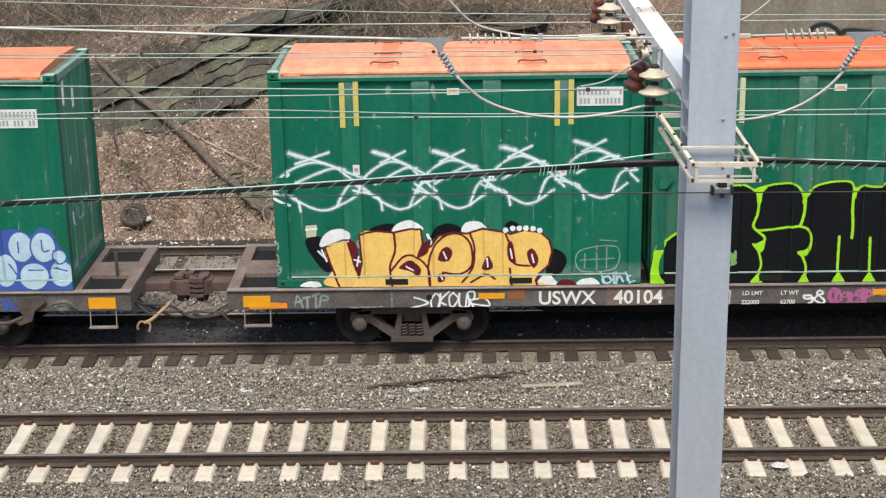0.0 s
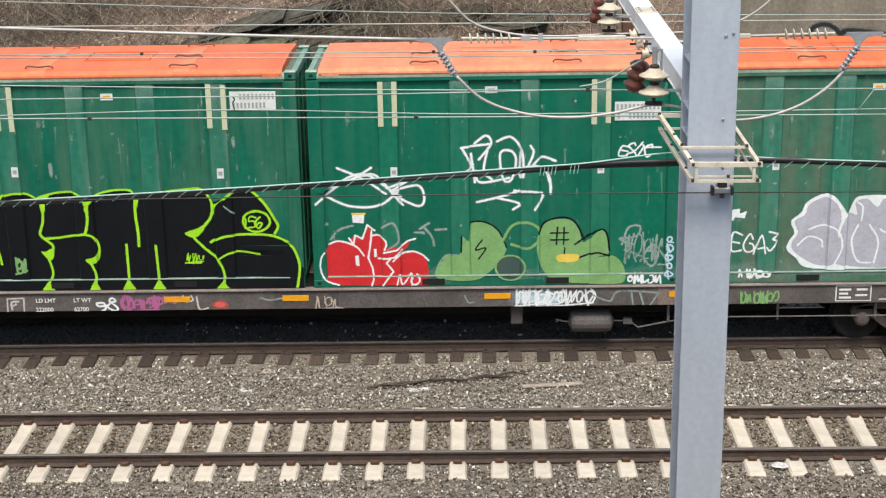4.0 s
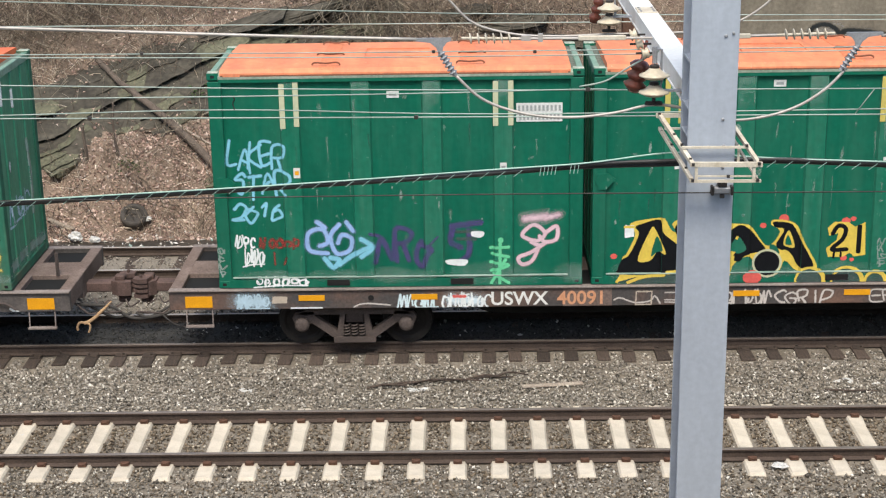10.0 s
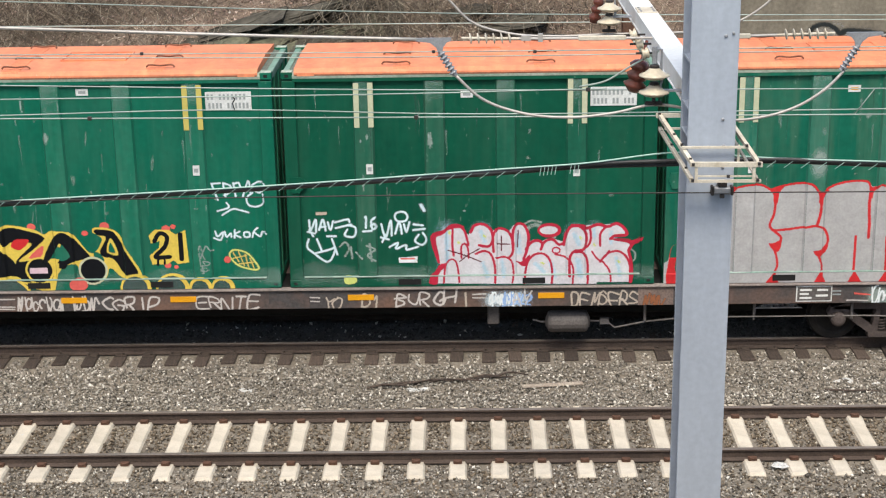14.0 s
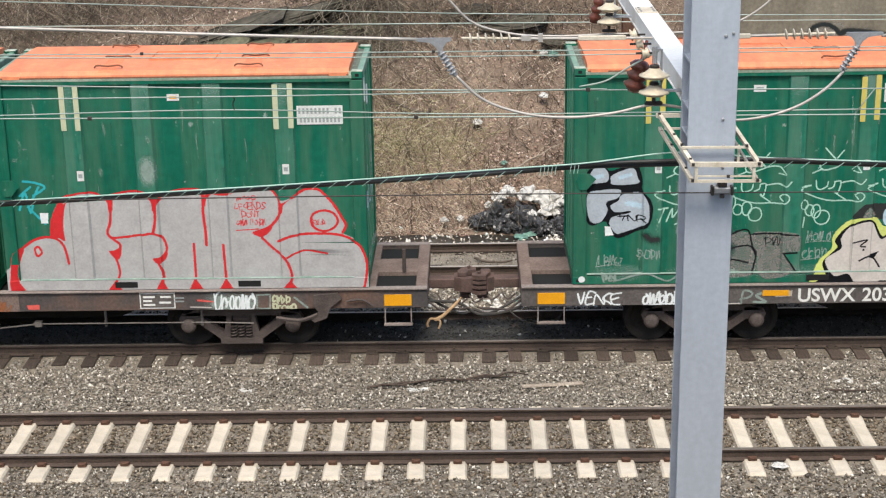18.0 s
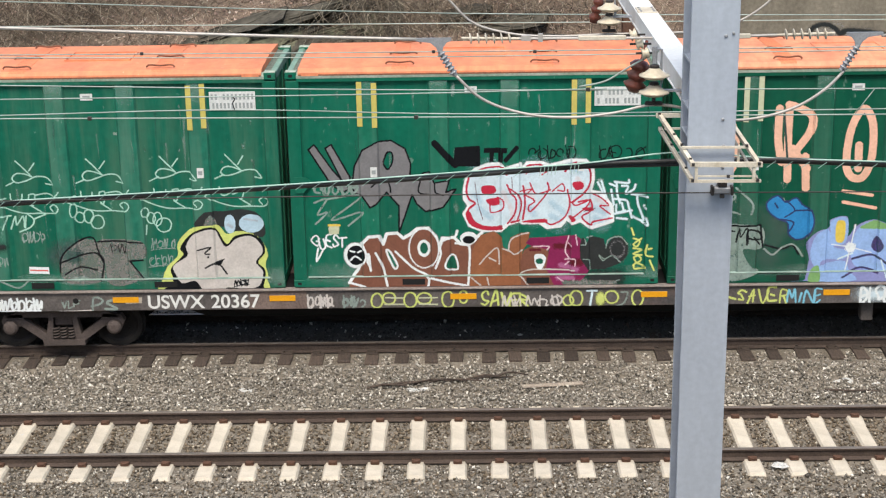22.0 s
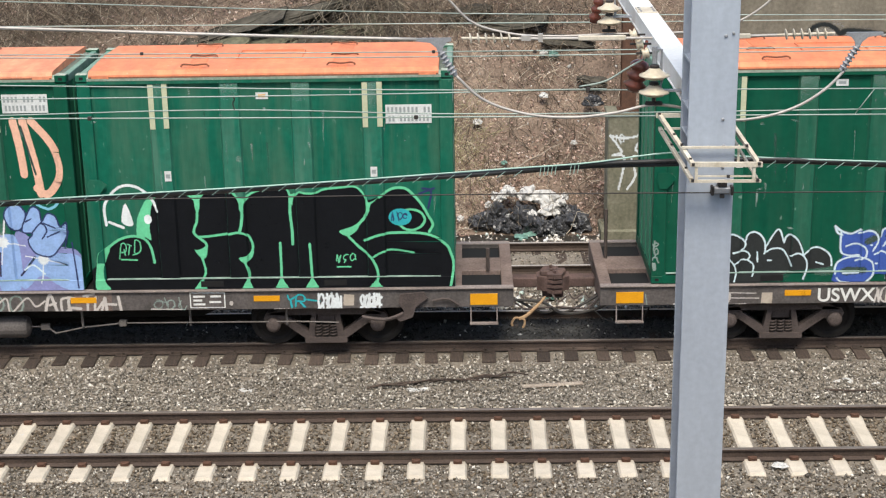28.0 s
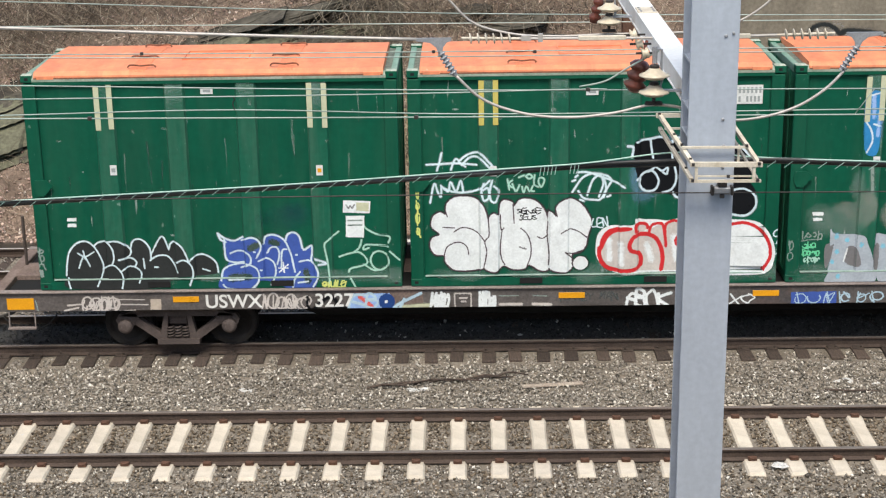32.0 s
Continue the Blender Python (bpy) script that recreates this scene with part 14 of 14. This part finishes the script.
    return tagged(ob, "mossy layered rock ledge in the hillside" if material == "moss" else "dark layered rock ledge in the hillside", "rock", "rock ledges")


for a in ((-3.35, 0.92, 1.0, 0.6, 0.20, 14, "rock", 11, -0.1),
 (-4.25, 0.35, 1.1, 0.8, 0.6, -20, "moss", 12, 0.15), (-3.35, 0.12, 1.0, 0.6, 0.40, -8, "rock", 13, 0.05), (-5.3, 0.62, 0.8, 0.5, 0.35, 10, "moss", 17, 0.05),
 (-3.9, 3.75, 2.6, 0.7, 0.32, 14, "rock", 21, -0.2, 0), (-5.2, 3.55, 2.2, 0.6, 0.26, 16, "rock", 22, -0.1, 0), (-2.9, 3.35, 1.5, 0.5, 0.30, 10, "moss", 23, 0.0, 0),
 (1.3, 3.55, 1.7, 0.6, 0.30, 6, "rock", 24, -0.05, 0), (2.6, 3.15, 1.2, 0.5, 0.28, -8, "rock", 25, 0.0, 0), (0.2, 3.75, 1.2, 0.5, 0.26, 8, "rock", 26, -0.1, 0), (3.1, 2.35, 0.7, 0.4, 0.22, -6, "rock", 27, 0.05, 0), (-3.3, 2.75, 1.0, 0.4, 0.22, 18, "moss", 28, 0.0, 0)):
    rock_slab(*a)


def build_outcrop():
    """The layered rock face that climbs to the right: broken beds that jut out and undercut."""
    bed_rng = random.Random(17)
    beds, q0 = [], -2.6
    while q0 < 5.2:
        t = bed_rng.uniform(0.16, 0.55)
        beds.append((q0, t))
        q0 += t
    nx = 200
    rows = [(k, f) for k in range(len(beds)) for f in (0.0, 0.10, 0.14, 0.35, 0.6, 0.85, 0.99)]
    verts = []
    for k, f in rows:
        for i in range(nx):
            x = -11.6 + 9.8 * i / (nx - 1)
            q = beds[k][0] + beds[k][1] * f
            warp = 0.28 * noise.noise((x * 0.5, q * 0.8, 5)) + 0.07 * noise.noise((x * 2.1, q * 1.6, 15)) + 0.025 * noise.noise((x * 7, q * 6, 25))
            rise = (q + (x + 11.0) * 0.36 + warp) / 0.93
            share = rock_share(x, rise)
            blk = math.floor(x * (0.6 + 0.35 * noise.noise((k * 5.1, 1, 1))) + 3.7 * k + 0.2 * noise.noise((x * 3, k, 2)))
            jut = max(0.02, 0.16 + 0.60 * noise.noise((k * 3.3 + 0.5, blk * 2.7 + 0.5, 9)))
            out = jut * (1 - 0.7 * f) + 0.12 * noise.noise((x * 1.6, q * 2.4, 6)) + 0.05 * noise.noise((x * 6, q * 7, 6))
            if f < 0.12:
                out -= 0.60 * max(0.0, 0.35 + noise.noise((x * 0.9, k * 2.2, 41)))
            base = TOE + 1.0 + (rise - 0.22) / SLOPE
            verts.append((x, base + 0.12 - share * (out + 0.25) + 0.25 * (1 - share), GROUND - 0.05 + rise))
    rock = thing("rock_outcrop", pose(0, 0, 0), "dark layered rock outcrop with mossy green beds", "rock outcrop")
    per = len(rows) // len(beds)
    for k in range(len(beds)):
        part_of = verts[k * per * nx:min(len(rows), (k + 1) * per + 1) * nx]
        nz = len(part_of) // nx
        me = bpy.data.meshes.new("rock_bed")
        me.from_pydata(part_of, [], [(j * nx + i, j * nx + i + 1, (j + 1) * nx + i + 1, (j + 1) * nx + i) for j in range(nz - 1) for i in range(nx - 1)])
        me.materials.append(M["rock"])
        me.materials.append(M["moss"])
        at = [part_of[j * nx + i] for j in range(nz - 1) for i in range(nx - 1)]
        me.polygons.foreach_set("material_index", [1 if noise.noise((v[0] * 0.8, v[2] * 1.4, 12)) > (-0.30 if v[0] < -7.4 else 0.12) else 0 for v in at])
        part("rock_bed", me, None, rock)


build_outcrop()


def scatter_hill():
    rng = np.random.default_rng(9)
    n = 70000
    x = rng.uniform(-12, 10.5, n)
    y = TOE + 0.12 + 7.0 * rng.random(n) ** 0.9
    keep = ~((x > 5.2) & (y > 10.3)) & ~((x > 0.2) & (x < 2.8) & (y < 11.45))
    keep &= ~((x > -4.2) & (x < 0.4) & (y > 11) & (rng.random(n) < 0.3))
    x, y = x[keep], y[keep]
    patch = np.array([noise.noise((a * 0.55, b * 0.7, 31)) + 0.5 * noise.noise((a * 1.7, b * 1.9, 33)) for a, b in zip(x, y)])
    keep = rng.random(len(x)) < np.clip(0.62 + 1.3 * patch + 0.3 * (x < -3.5), 0.12, 1.0)
    x, y = x[keep], y[keep]
    bare = np.array([rock_share(a, 0.22 + (b - TOE - 1.0) * SLOPE) for a, b in zip(x, y)]) > 0.5
    keep = (~bare | (rng.random(len(x)) < 0.10)) & ((y < TOE + 3.2) | (rng.random(len(x)) < 0.3))
    x, y = x[keep], y[keep]
    z = np.array([hill_height(a, b) for a, b in zip(x, y)]) + 0.015
    shards("leaf_litter", np.stack([x, y, z], 1), 0.020 + 0.034 * rng.random(len(x)) ** 2, M["leaves"], None, "brown dead leaves strewn over the slope", "leaf litter", 0.14, 4, Matrix.Rotation(radians(32), 4, "X"))
    lines, rad = [], []
    for _ in range(13000):
        a, b = rng.uniform(-12, 5.2), TOE + 0.2 + 5.6 * rng.random() ** 1.25
        if 0.2 < a < 2.8 and b < 11.7:
            continue
        thick = -4.6 < a < 0.6 or noise.noise((a * 0.5, b * 0.5, 21)) > 0.2
        if not thick and rng.random() < 0.8:
            continue
        if rock_share(a, 0.22 + (b - TOE - 1.0) * SLOPE) > 0.3 and rng.random() < 0.93:
            continue
        h = hill_height(a, b)
        L = 0.18 + 0.4 * rng.random()
        dv = np.array([rng.normal() * 0.6, -0.5 + rng.normal() * 0.4, 0.55 + rng.random() * 0.6])
        dv *= L / np.linalg.norm(dv)
        p0 = np.array([a, b, h - 0.02])
        bend = np.array([rng.normal() * 0.12, -0.1, -0.12]) * L
        lines.append([p0, p0 + dv * 0.5, p0 + dv + bend])
        rad.append(0.003 + 0.003 * rng.random())
    strands("dry_grass", lines, rad, M["straw"], "dry straw-coloured grass on the slope", "dry grass")
    lines, rad = [], []
    for _ in range(3000):
        a, b = -1.3 + 1.25 * rng.normal(), 13.0 + 0.62 * rng.normal()
        if not -4.6 < a < 1.0 or b < 11.4:
            continue
        if noise.noise((a * 0.9, b * 0.9, 51)) < -0.25:
            continue
        h = hill_height(a, b)
        L = 0.14 + 0.3 * rng.random()
        dv = np.array([rng.normal() * 0.7, -0.5 + rng.normal() * 0.4, 0.5 + rng.random() * 0.6])
        dv *= L / np.linalg.norm(dv)
        p0 = np.array([a, b, h - 0.02])
        lines.append([p0, p0 + dv * 0.5, p0 + dv + np.array([rng.normal() * 0.14, -0.1, -0.15]) * L])
        rad.append(0.003 + 0.003 * rng.random())
    strands("olive_grass", lines, rad, M["olive"], "olive-green winter grass on the middle of the slope", "grass")
    lines, rad = [], []
    for _ in range(2200):
        a, b = rng.uniform(-12, 5.2), TOE + 0.2 + 6.4 * rng.random()
        if rock_share(a, 0.22 + (b - TOE - 1.0) * SLOPE) > 0.3 and rng.random() < 0.8:
            continue
        h = hill_height(a, b)
        L = 0.4 + 1.1 * rng.random()
        th = rng.uniform(-0.9, 0.9)
        dv = np.array([math.sin(th) * L, -0.2 * L * rng.random(), L * math.cos(th) * 0.8])
        p0 = np.array([a, b, h + 0.02])
        pts = [p0]
        for k in range(1, 6):
            q = p0 + dv * k / 5 + rng.normal(size=3) * 0.05 * L
            pts.append(np.array([q[0], min(q[1], b + 0.1), max(q[2], hill_height(q[0], q[1]) + 0.02)]))
        lines.append(pts)
        rad.append(0.004 + 0.007 * rng.random())
    strands("twigs", lines, rad, M["twig"], "bare grey-brown twigs and stems on the slope", "twigs")
    # vine curtains and brush on the upper slope
    lines, rad = [], []
    for cx, zc, wx, hh, n in ((-10.4, 3.7, 1.0, 1.5, 420), (-8.6, 4.1, 1.0, 0.9, 300), (-6.2, 4.3, 0.9, 0.6, 90), (-2.2, 3.7, 0.55, 1.7, 240), (-1.0, 4.0, 0.8, 0.9, 260), (1.4, 4.0, 1.0, 0.8, 160), (-10.9, 2.9, 0.5, 1.0, 120), (-7.3, 3.2, 0.5, 1.0, 70), (-1.8, 2.7, 0.4, 1.6, 90), (3.0, 4.0, 1.0, 0.8, 160), (-4.2, 4.3, 0.8, 0.5, 70)):
        for _ in range(n):
            a = cx + rng.normal() * wx
            z1 = zc + rng.normal() * 0.25 * hh
            L = hh * (0.4 + 0.8 * rng.random())
            y0 = on_hill(a, z1) - 0.35 - 0.3 * rng.random()
            pts, q = [], np.array([a, y0, z1 + L / 2])
            side = rng.normal() * 0.7
            for k in range(7):
                pts.append(q.copy())
                q = q + np.array([side * L / 6 + rng.normal() * 0.07, rng.normal() * 0.05 - 0.04, -L / 6 * (0.5 + 0.9 * rng.random())])
                side += rng.normal() * 0.6
            lines.append(pts)
            rad.append(0.003 + 0.006 * rng.random())
    strands("bare_brush", lines, rad, M["twig"], "tangled bare vines and brush on the upper slope", "brush")


scatter_hill()


# ---- logs, rubbish and small litter ----
def crumpled(name, x, y, z, sx, sy, sz, material, label, category, seed, group=""):
    """A lumpy, creased bag or rag."""
    bm = bmesh.new()
    bmesh.ops.create_icosphere(bm, subdivisions=4 if material == "bag" else 3, radius=1.0)
    for v in bm.verts:
        q = v.co * 1.6 + Vector((seed * 3.1, seed, 0))
        k = 1 + 0.50 * noise.noise(q) + 0.34 * abs(noise.noise(q * 2.7)) - 0.30 * abs(noise.noise(q * 1.9 + Vector((7, 3, 1)))) + 0.12 * noise.noise(q * 6) - 0.10 * abs(noise.noise(q * 4.3 + Vector((2, 9, 4)))) - 0.05 * abs(noise.noise(q * 9))
        v.co *= k
        v.co = Vector((v.co.x * sx, v.co.y * sy, max(v.co.z, -0.45) * sz))
    ob = new(name, mesh_of(bm, M[material]))
    ob.matrix_basis = pose(x, y, z + 0.42 * sz, 0, 0, seed * 47 % 360)
    return tagged(ob, label, category, group)


bag_rng = random.Random(8)
for x, y, s in ((0.46, 10.92, 0.27), (0.82, 11.05, 0.36), (0.95, 10.85, 0.22), (1.42, 11.12, 0.44), (1.25, 10.85, 0.26), (2.32, 11.15, 0.42), (1.72, 10.82, 0.30), (2.12, 10.82, 0.27), (2.62, 10.95, 0.26)):
    crumpled("garbage_bag", x, y, hill_height(x, y), s, s * 0.8, s * 0.85, "bag", "dumped black plastic garbage bag at the slope's foot", "garbage bag", bag_rng.randint(1, 99), "dumped garbage bags")
for x, y, z, s in ((1.50, 11.42, 0.48, 0.24), (1.86, 11.30, 0.42, 0.27), (1.95, 11.05, 0.22, 0.22), (1.08, 11.55, 0.52, 0.19), (0.84, 11.45, 0.44, 0.17), (2.05, 11.35, 0.25, 0.18), (0.62, 11.4, 0.30, 0.10), (1.30, 11.6, 0.45, 0.10), (2.3, 11.5, 0.42, 0.12), (0.80, 11.5, 0.30, 0.08), (1.6, 11.6, 0.36, 0.12), (1.0, 11.0, 0.16, 0.11), (1.55, 10.95, 0.20, 0.12), (2.2, 11.15, 0.40, 0.13), (0.9, 10.8, 0.0, 0.08), (2.45, 10.8, 0.02, 0.09)):
    crumpled("white_bag", x, y, z - 0.1, s * 1.15, s * 0.8, s * 0.75, "white_trash", "torn white plastic bag on the rubbish pile", "plastic bag", bag_rng.randint(1, 99), "white plastic bags")
for x, y, s in ((1.42, 10.7, 0.16), (1.30, 10.45, 0.13)):
    crumpled("plastic_sheet", x, y, hill_height(x, y), s * 1.3, s, s * 0.4, "teal_trash", "crumpled teal plastic sheet beside the bags", "plastic sheet", bag_rng.randint(1, 99))
crumpled("plastic_sheet", 1.75, 6.35, GROUND + 0.05, 0.16, 0.14, 0.14, "teal_trash", "crumpled teal plastic beside the rail", "plastic sheet", 5)
for x, y, z, s, nm, mt in ((-2.93, 11.2, 0.0, 0.12, "white_bag", "white_trash"), (0.0, 11.05, 0.0, 0.10, "white_bag", "white_trash"), (-0.35, 10.95, 0.0, 0.10, "white_bag", "white_trash"), (0.42, 13.4, 1.60, 0.12, "white_bag", "white_trash"), (1.96, 14.0, 2.08, 0.11, "white_bag", "white_trash"),
                            (3.05, 13.7, 1.95, 0.22, "garbage_bag", "bag"), (1.76, 15.6, 3.4, 0.28, "garbage_bag", "bag"), (-6.9, 11.3, 0.0, 0.09, "white_bag", "white_trash"), (-8.35, 10.6, -0.2, 0.16, "white_bag", "white_trash"), (-7.9, 10.45, -0.22, 0.12, "white_bag", "white_trash"),
                            (2.24, 15.0, 2.85, 0.13, "plastic_sheet", "teal_trash"), (1.0, 12.6, 0.85, 0.08, "plastic_sheet", "teal_trash"), (2.0, 15.0, 2.9, 0.10, "white_bag", "white_trash"), (2.6, 13.0, 1.2, 0.08, "white_bag", "white_trash")):
    crumpled(nm, x, y, z, s, s * 0.8, s * 0.7, mt, {"white_trash": "scrap of white plastic on the slope", "bag": "black plastic bag caught on the slope", "teal_trash": "scrap of teal plastic on the slope"}[mt], "litter", bag_rng.randint(1, 99), "scattered litter")
for x, y, s in ((-0.76, 1.98, 0.09), (-3.54, 2.05, 0.075), (6.37, 2.23, 0.08), (6.79, 2.08, 0.06), (-0.58, 2.02, 0.07), (-3.42, 2.02, 0.05), (6.2, 2.2, 0.05), (-6.7, 0.35, 0.07)):
    crumpled("plastic_scrap", x, y, GROUND, s * 1.3, s * 0.7, s * 0.35, "white_trash", "crumpled white plastic scrap on the ballast", "litter", bag_rng.randint(1, 99), "scattered litter")
crumpled("plastic_scrap", 4.62, -1.05, TIE_TOP, 0.11, 0.06, 0.04, "white_trash", "white plastic scrap on a concrete tie", "litter", 61, "scattered litter")


def bits():
    rng = np.random.default_rng(12)

    def strew(n, x, y, size, power, material, label, seed, z=None):
        px, py = x(n), y(n)
        pz = np.array([hill_height(a, b) for a, b in zip(px, py)]) + 0.02 if z is None else np.full(n, z)
        shards("litter_bits", np.stack([px, py, pz], 1), size[0] + size[1] * rng.random(n) ** power, M[material], None, label, "litter", 0.3, seed)

    strew(520, lambda n: rng.uniform(-9, 5.2, n), lambda n: TOE - 0.55 + 1.1 * rng.random(n) ** 1.3, (0.015, 0.06), 3, "scraps", "scattered scraps of pale litter along the ditch", 3)
    strew(150, lambda n: rng.uniform(-1.8, 3.2, n), lambda n: TOE - 0.6 + 0.8 * rng.random(n), (0.02, 0.07), 2.5, "scraps", "thick litter at the foot of the rubbish pile", 23)
    strew(90, lambda n: rng.uniform(-5, 4, n), lambda n: rng.uniform(3.8, 5.1, n), (0.015, 0.035), 2.5, "white_trash", "white litter between the rails of the train track", 13, GROUND + 0.075)
    strew(540, lambda n: 0.6 + 1.7 * rng.normal(size=n), lambda n: rng.uniform(5.7, 7.35, n), (0.018, 0.085), 2.5, "scraps", "white and tan litter dumped between the tracks", 15, GROUND + 0.035)
    strew(160, lambda n: rng.uniform(0.3, 5.0, n), lambda n: rng.uniform(11.2, 15.5, n), (0.015, 0.04), 3, "white_trash", "small pale litter on the dirt slope", 14)


bits()


def log_of(name, pts, radii, material, label, category):
    bm = bmesh.new()
    tube(bm, smooth_line(pts, 8), [radii[0] + (radii[1] - radii[0]) * i / (8 * (len(pts) - 1)) for i in range(8 * (len(pts) - 1) + 1)], 9)
    for v in bm.verts:
        v.co += 0.03 * noise.noise_vector(v.co * 3.0)
    return tagged(new(name, mesh_of(bm, M[material], True)), label, category)


log_of("fallen_log", [(-8.6, 14.9, 2.95), (-7.9, 14.2, 2.50), (-6.6, 13.2, 1.75), (-5.2, 12.05, 0.75), (-4.3, 11.35, 0.15), (-4.0, 11.1, -0.15)], (0.06, 0.12), "bark", "long grey fallen trunk lying down the slope", "log")
log_of("fallen_branch", [(-6.75, 13.5, 1.85), (-6.2, 13.2, 1.55), (-5.5, 12.85, 1.25), (-4.9, 12.5, 1.05), (-4.55, 12.4, 0.92)], (0.035, 0.02), "plank", "pale bare branch on the slope", "branch")
log_of("fallen_branch", [(-3.3, 14.6, 2.75), (-2.9, 15.0, 3.1), (-2.5, 15.3, 3.35)], (0.03, 0.02), "bark", "dark bare branch on the slope", "branch")
log_of("fallen_branch", [(-1.8, 13.9, 2.2), (-1.2, 13.6, 1.95), (-0.75, 13.5, 1.85), (-0.65, 13.5, 1.95)], (0.035, 0.03), "bark", "dark bare branch on the slope", "branch")
log_of("fallen_branch", [(0.9, 12.2, 0.65), (1.5, 12.4, 0.95), (2.3, 12.7, 1.3)], (0.03, 0.015), "plank", "pale bare branch behind the bags", "branch")
log_of("sapling", [(-8.5, 12.65, 0.95), (-8.48, 12.6, 1.4), (-8.5, 12.6, 1.85)], (0.05, 0.035), "bark", "thin bare sapling before the rock", "sapling")
log_of("sapling", [(-7.75, 12.7, 1.0), (-7.8, 12.6, 1.6), (-7.78, 12.6, 2.4)], (0.04, 0.02), "bark", "thin bare sapling before the rock", "sapling")
br = random.Random(5)
for k in range(12):
    a = -4.5 + 1.4 * br.random()
    log_of("dead_branch", [(a, 11.0, -0.15), (a + br.uniform(-0.2, 0.35), 11.1, 0.12 + 0.2 * br.random()), (a + br.uniform(-0.3, 0.6), 11.25, 0.35 + 0.35 * br.random()), (a + br.uniform(-0.3, 0.8), 11.4, 0.45 + 0.5 * br.random())], (0.018, 0.008), "plank", "pale dead branch heaped at the slope's foot", "branch")
for k in range(9):
    a = -1.5 + 0.25 * k
    log_of("stick", [(a, 2.05 + 0.05 * k, -0.17), (a + 0.3, 2.10 + 0.05 * k + br.uniform(-0.05, 0.05), -0.13), (a + 0.65, 2.15 + 0.05 * k + br.uniform(-0.1, 0.1), -0.16)], (0.022, 0.010), "wood_tie", "dark dead stick on the ballast", "stick")
log_of("stick", [(5.9, 1.75, -0.17), (6.4, 1.7, -0.16), (6.8, 1.68, -0.17)], (0.024, 0.014), "wood_tie", "dark dead stick on the ballast", "stick")
log_of("stick", [(0.30, 8.75, -0.12), (0.55, 8.45, -0.10), (0.80, 8.35, -0.10), (1.05, 8.50, -0.12)], (0.03, 0.018), "bark", "dark dead stick lying across the siding", "stick")
plank = thing("plank", pose(1.53, 2.09, GROUND + 0.02, 0, 0, 7), "weathered pale plank lying on the ballast", "plank")
part("board", boxed(-0.5, 0.5, -0.05, 0.05, 0, 0.03, bevel=0.006), M["plank"], plank)

tyre = thing("tyre", pose(-7.2, 11.3, 0.10, 38, 6, 8), "old muddy tyre leaning at the slope's foot", "tyre")
bm = bmesh.new()
lathe(bm, [(0.17, -0.07), (0.24, -0.10), (0.29, -0.08), (0.305, 0.0), (0.29, 0.08), (0.24, 0.10), (0.17, 0.07), (0.18, 0.0)], 28)
part("casing", bm, M["tyre"], tyre, smooth=True)
bm = bmesh.new()
lathe(bm, [(0.165, -0.05), (0.165, 0.02), (0.06, 0.02), (0.05, -0.05)], 20)
part("rim", bm, M["tyre"], tyre, "muddy wheel rim")
fr = thing("broken_frame", pose(-8.75, 11.0, 0.02, 70, 25, 10), "broken wooden frame lying at the slope's foot", "frame")
for nm, a in (("rail", (-0.28, 0.28, -0.03, 0.03, 0.24, 0.29)), ("rail", (-0.28, 0.28, -0.03, 0.03, -0.29, -0.24)), ("stile", (-0.30, -0.25, -0.03, 0.03, -0.24, 0.24)), ("stile", (0.25, 0.30, -0.03, 0.03, -0.24, 0.24))):
    part(nm, boxed(*a, bevel=0.005), M["plank"], fr)

weeds_rng = np.random.default_rng(4)
for cx, cz, n in ((-7.4, 0.85, 120), (-6.1, 2.15, 60)):
    cy = on_hill(cx, cz)
    pts = np.stack([cx + weeds_rng.normal(size=n) * 0.16, cy - 0.1 + weeds_rng.normal(size=n) * 0.08, cz + np.abs(weeds_rng.normal(size=n)) * 0.12], 1)
    shards("green_weeds", pts, 0.02 + 0.02 * weeds_rng.random(n), M["green_leaf"], None, "small green weed on the slope", "weeds", 0.15, 21)


# ---- what moves: the train rolls to the left, slowly losing speed ----
def travelled(t):
    i = min(int(t // 2), len(TRAVEL) - 2)
    p = [TRAVEL[max(0, min(len(TRAVEL) - 1, k))] for k in (i - 1, i, i + 1, i + 2)]
    if i == 0:
        p[0] = 2 * p[1] - p[2]
    if i == len(TRAVEL) - 2:
        p[3] = 2 * p[2] - p[1]
    u = t / 2 - i
    return 0.5 * (2 * p[1] + (p[2] - p[0]) * u + (2 * p[0] - 5 * p[1] + 4 * p[2] - p[3]) * u * u + (3 * p[1] - p[0] - 3 * p[2] + p[3]) * u ** 3)


def motions():
    for ob, x in MOVERS:
        z = ob.location.z
        walk(ob, [(t, pose(x + travelled(t), TRACK_TRAIN, z)) for t in range(0, 33)])
    steps = [k * 0.16 for k in range(201)]
    for ws, x in WHEELS:
        walk(ws, [(t, pose(x, 0, 0.42) @ Matrix.Rotation(travelled(t) / 0.42, 4, "Y")) for t in steps])


motions()
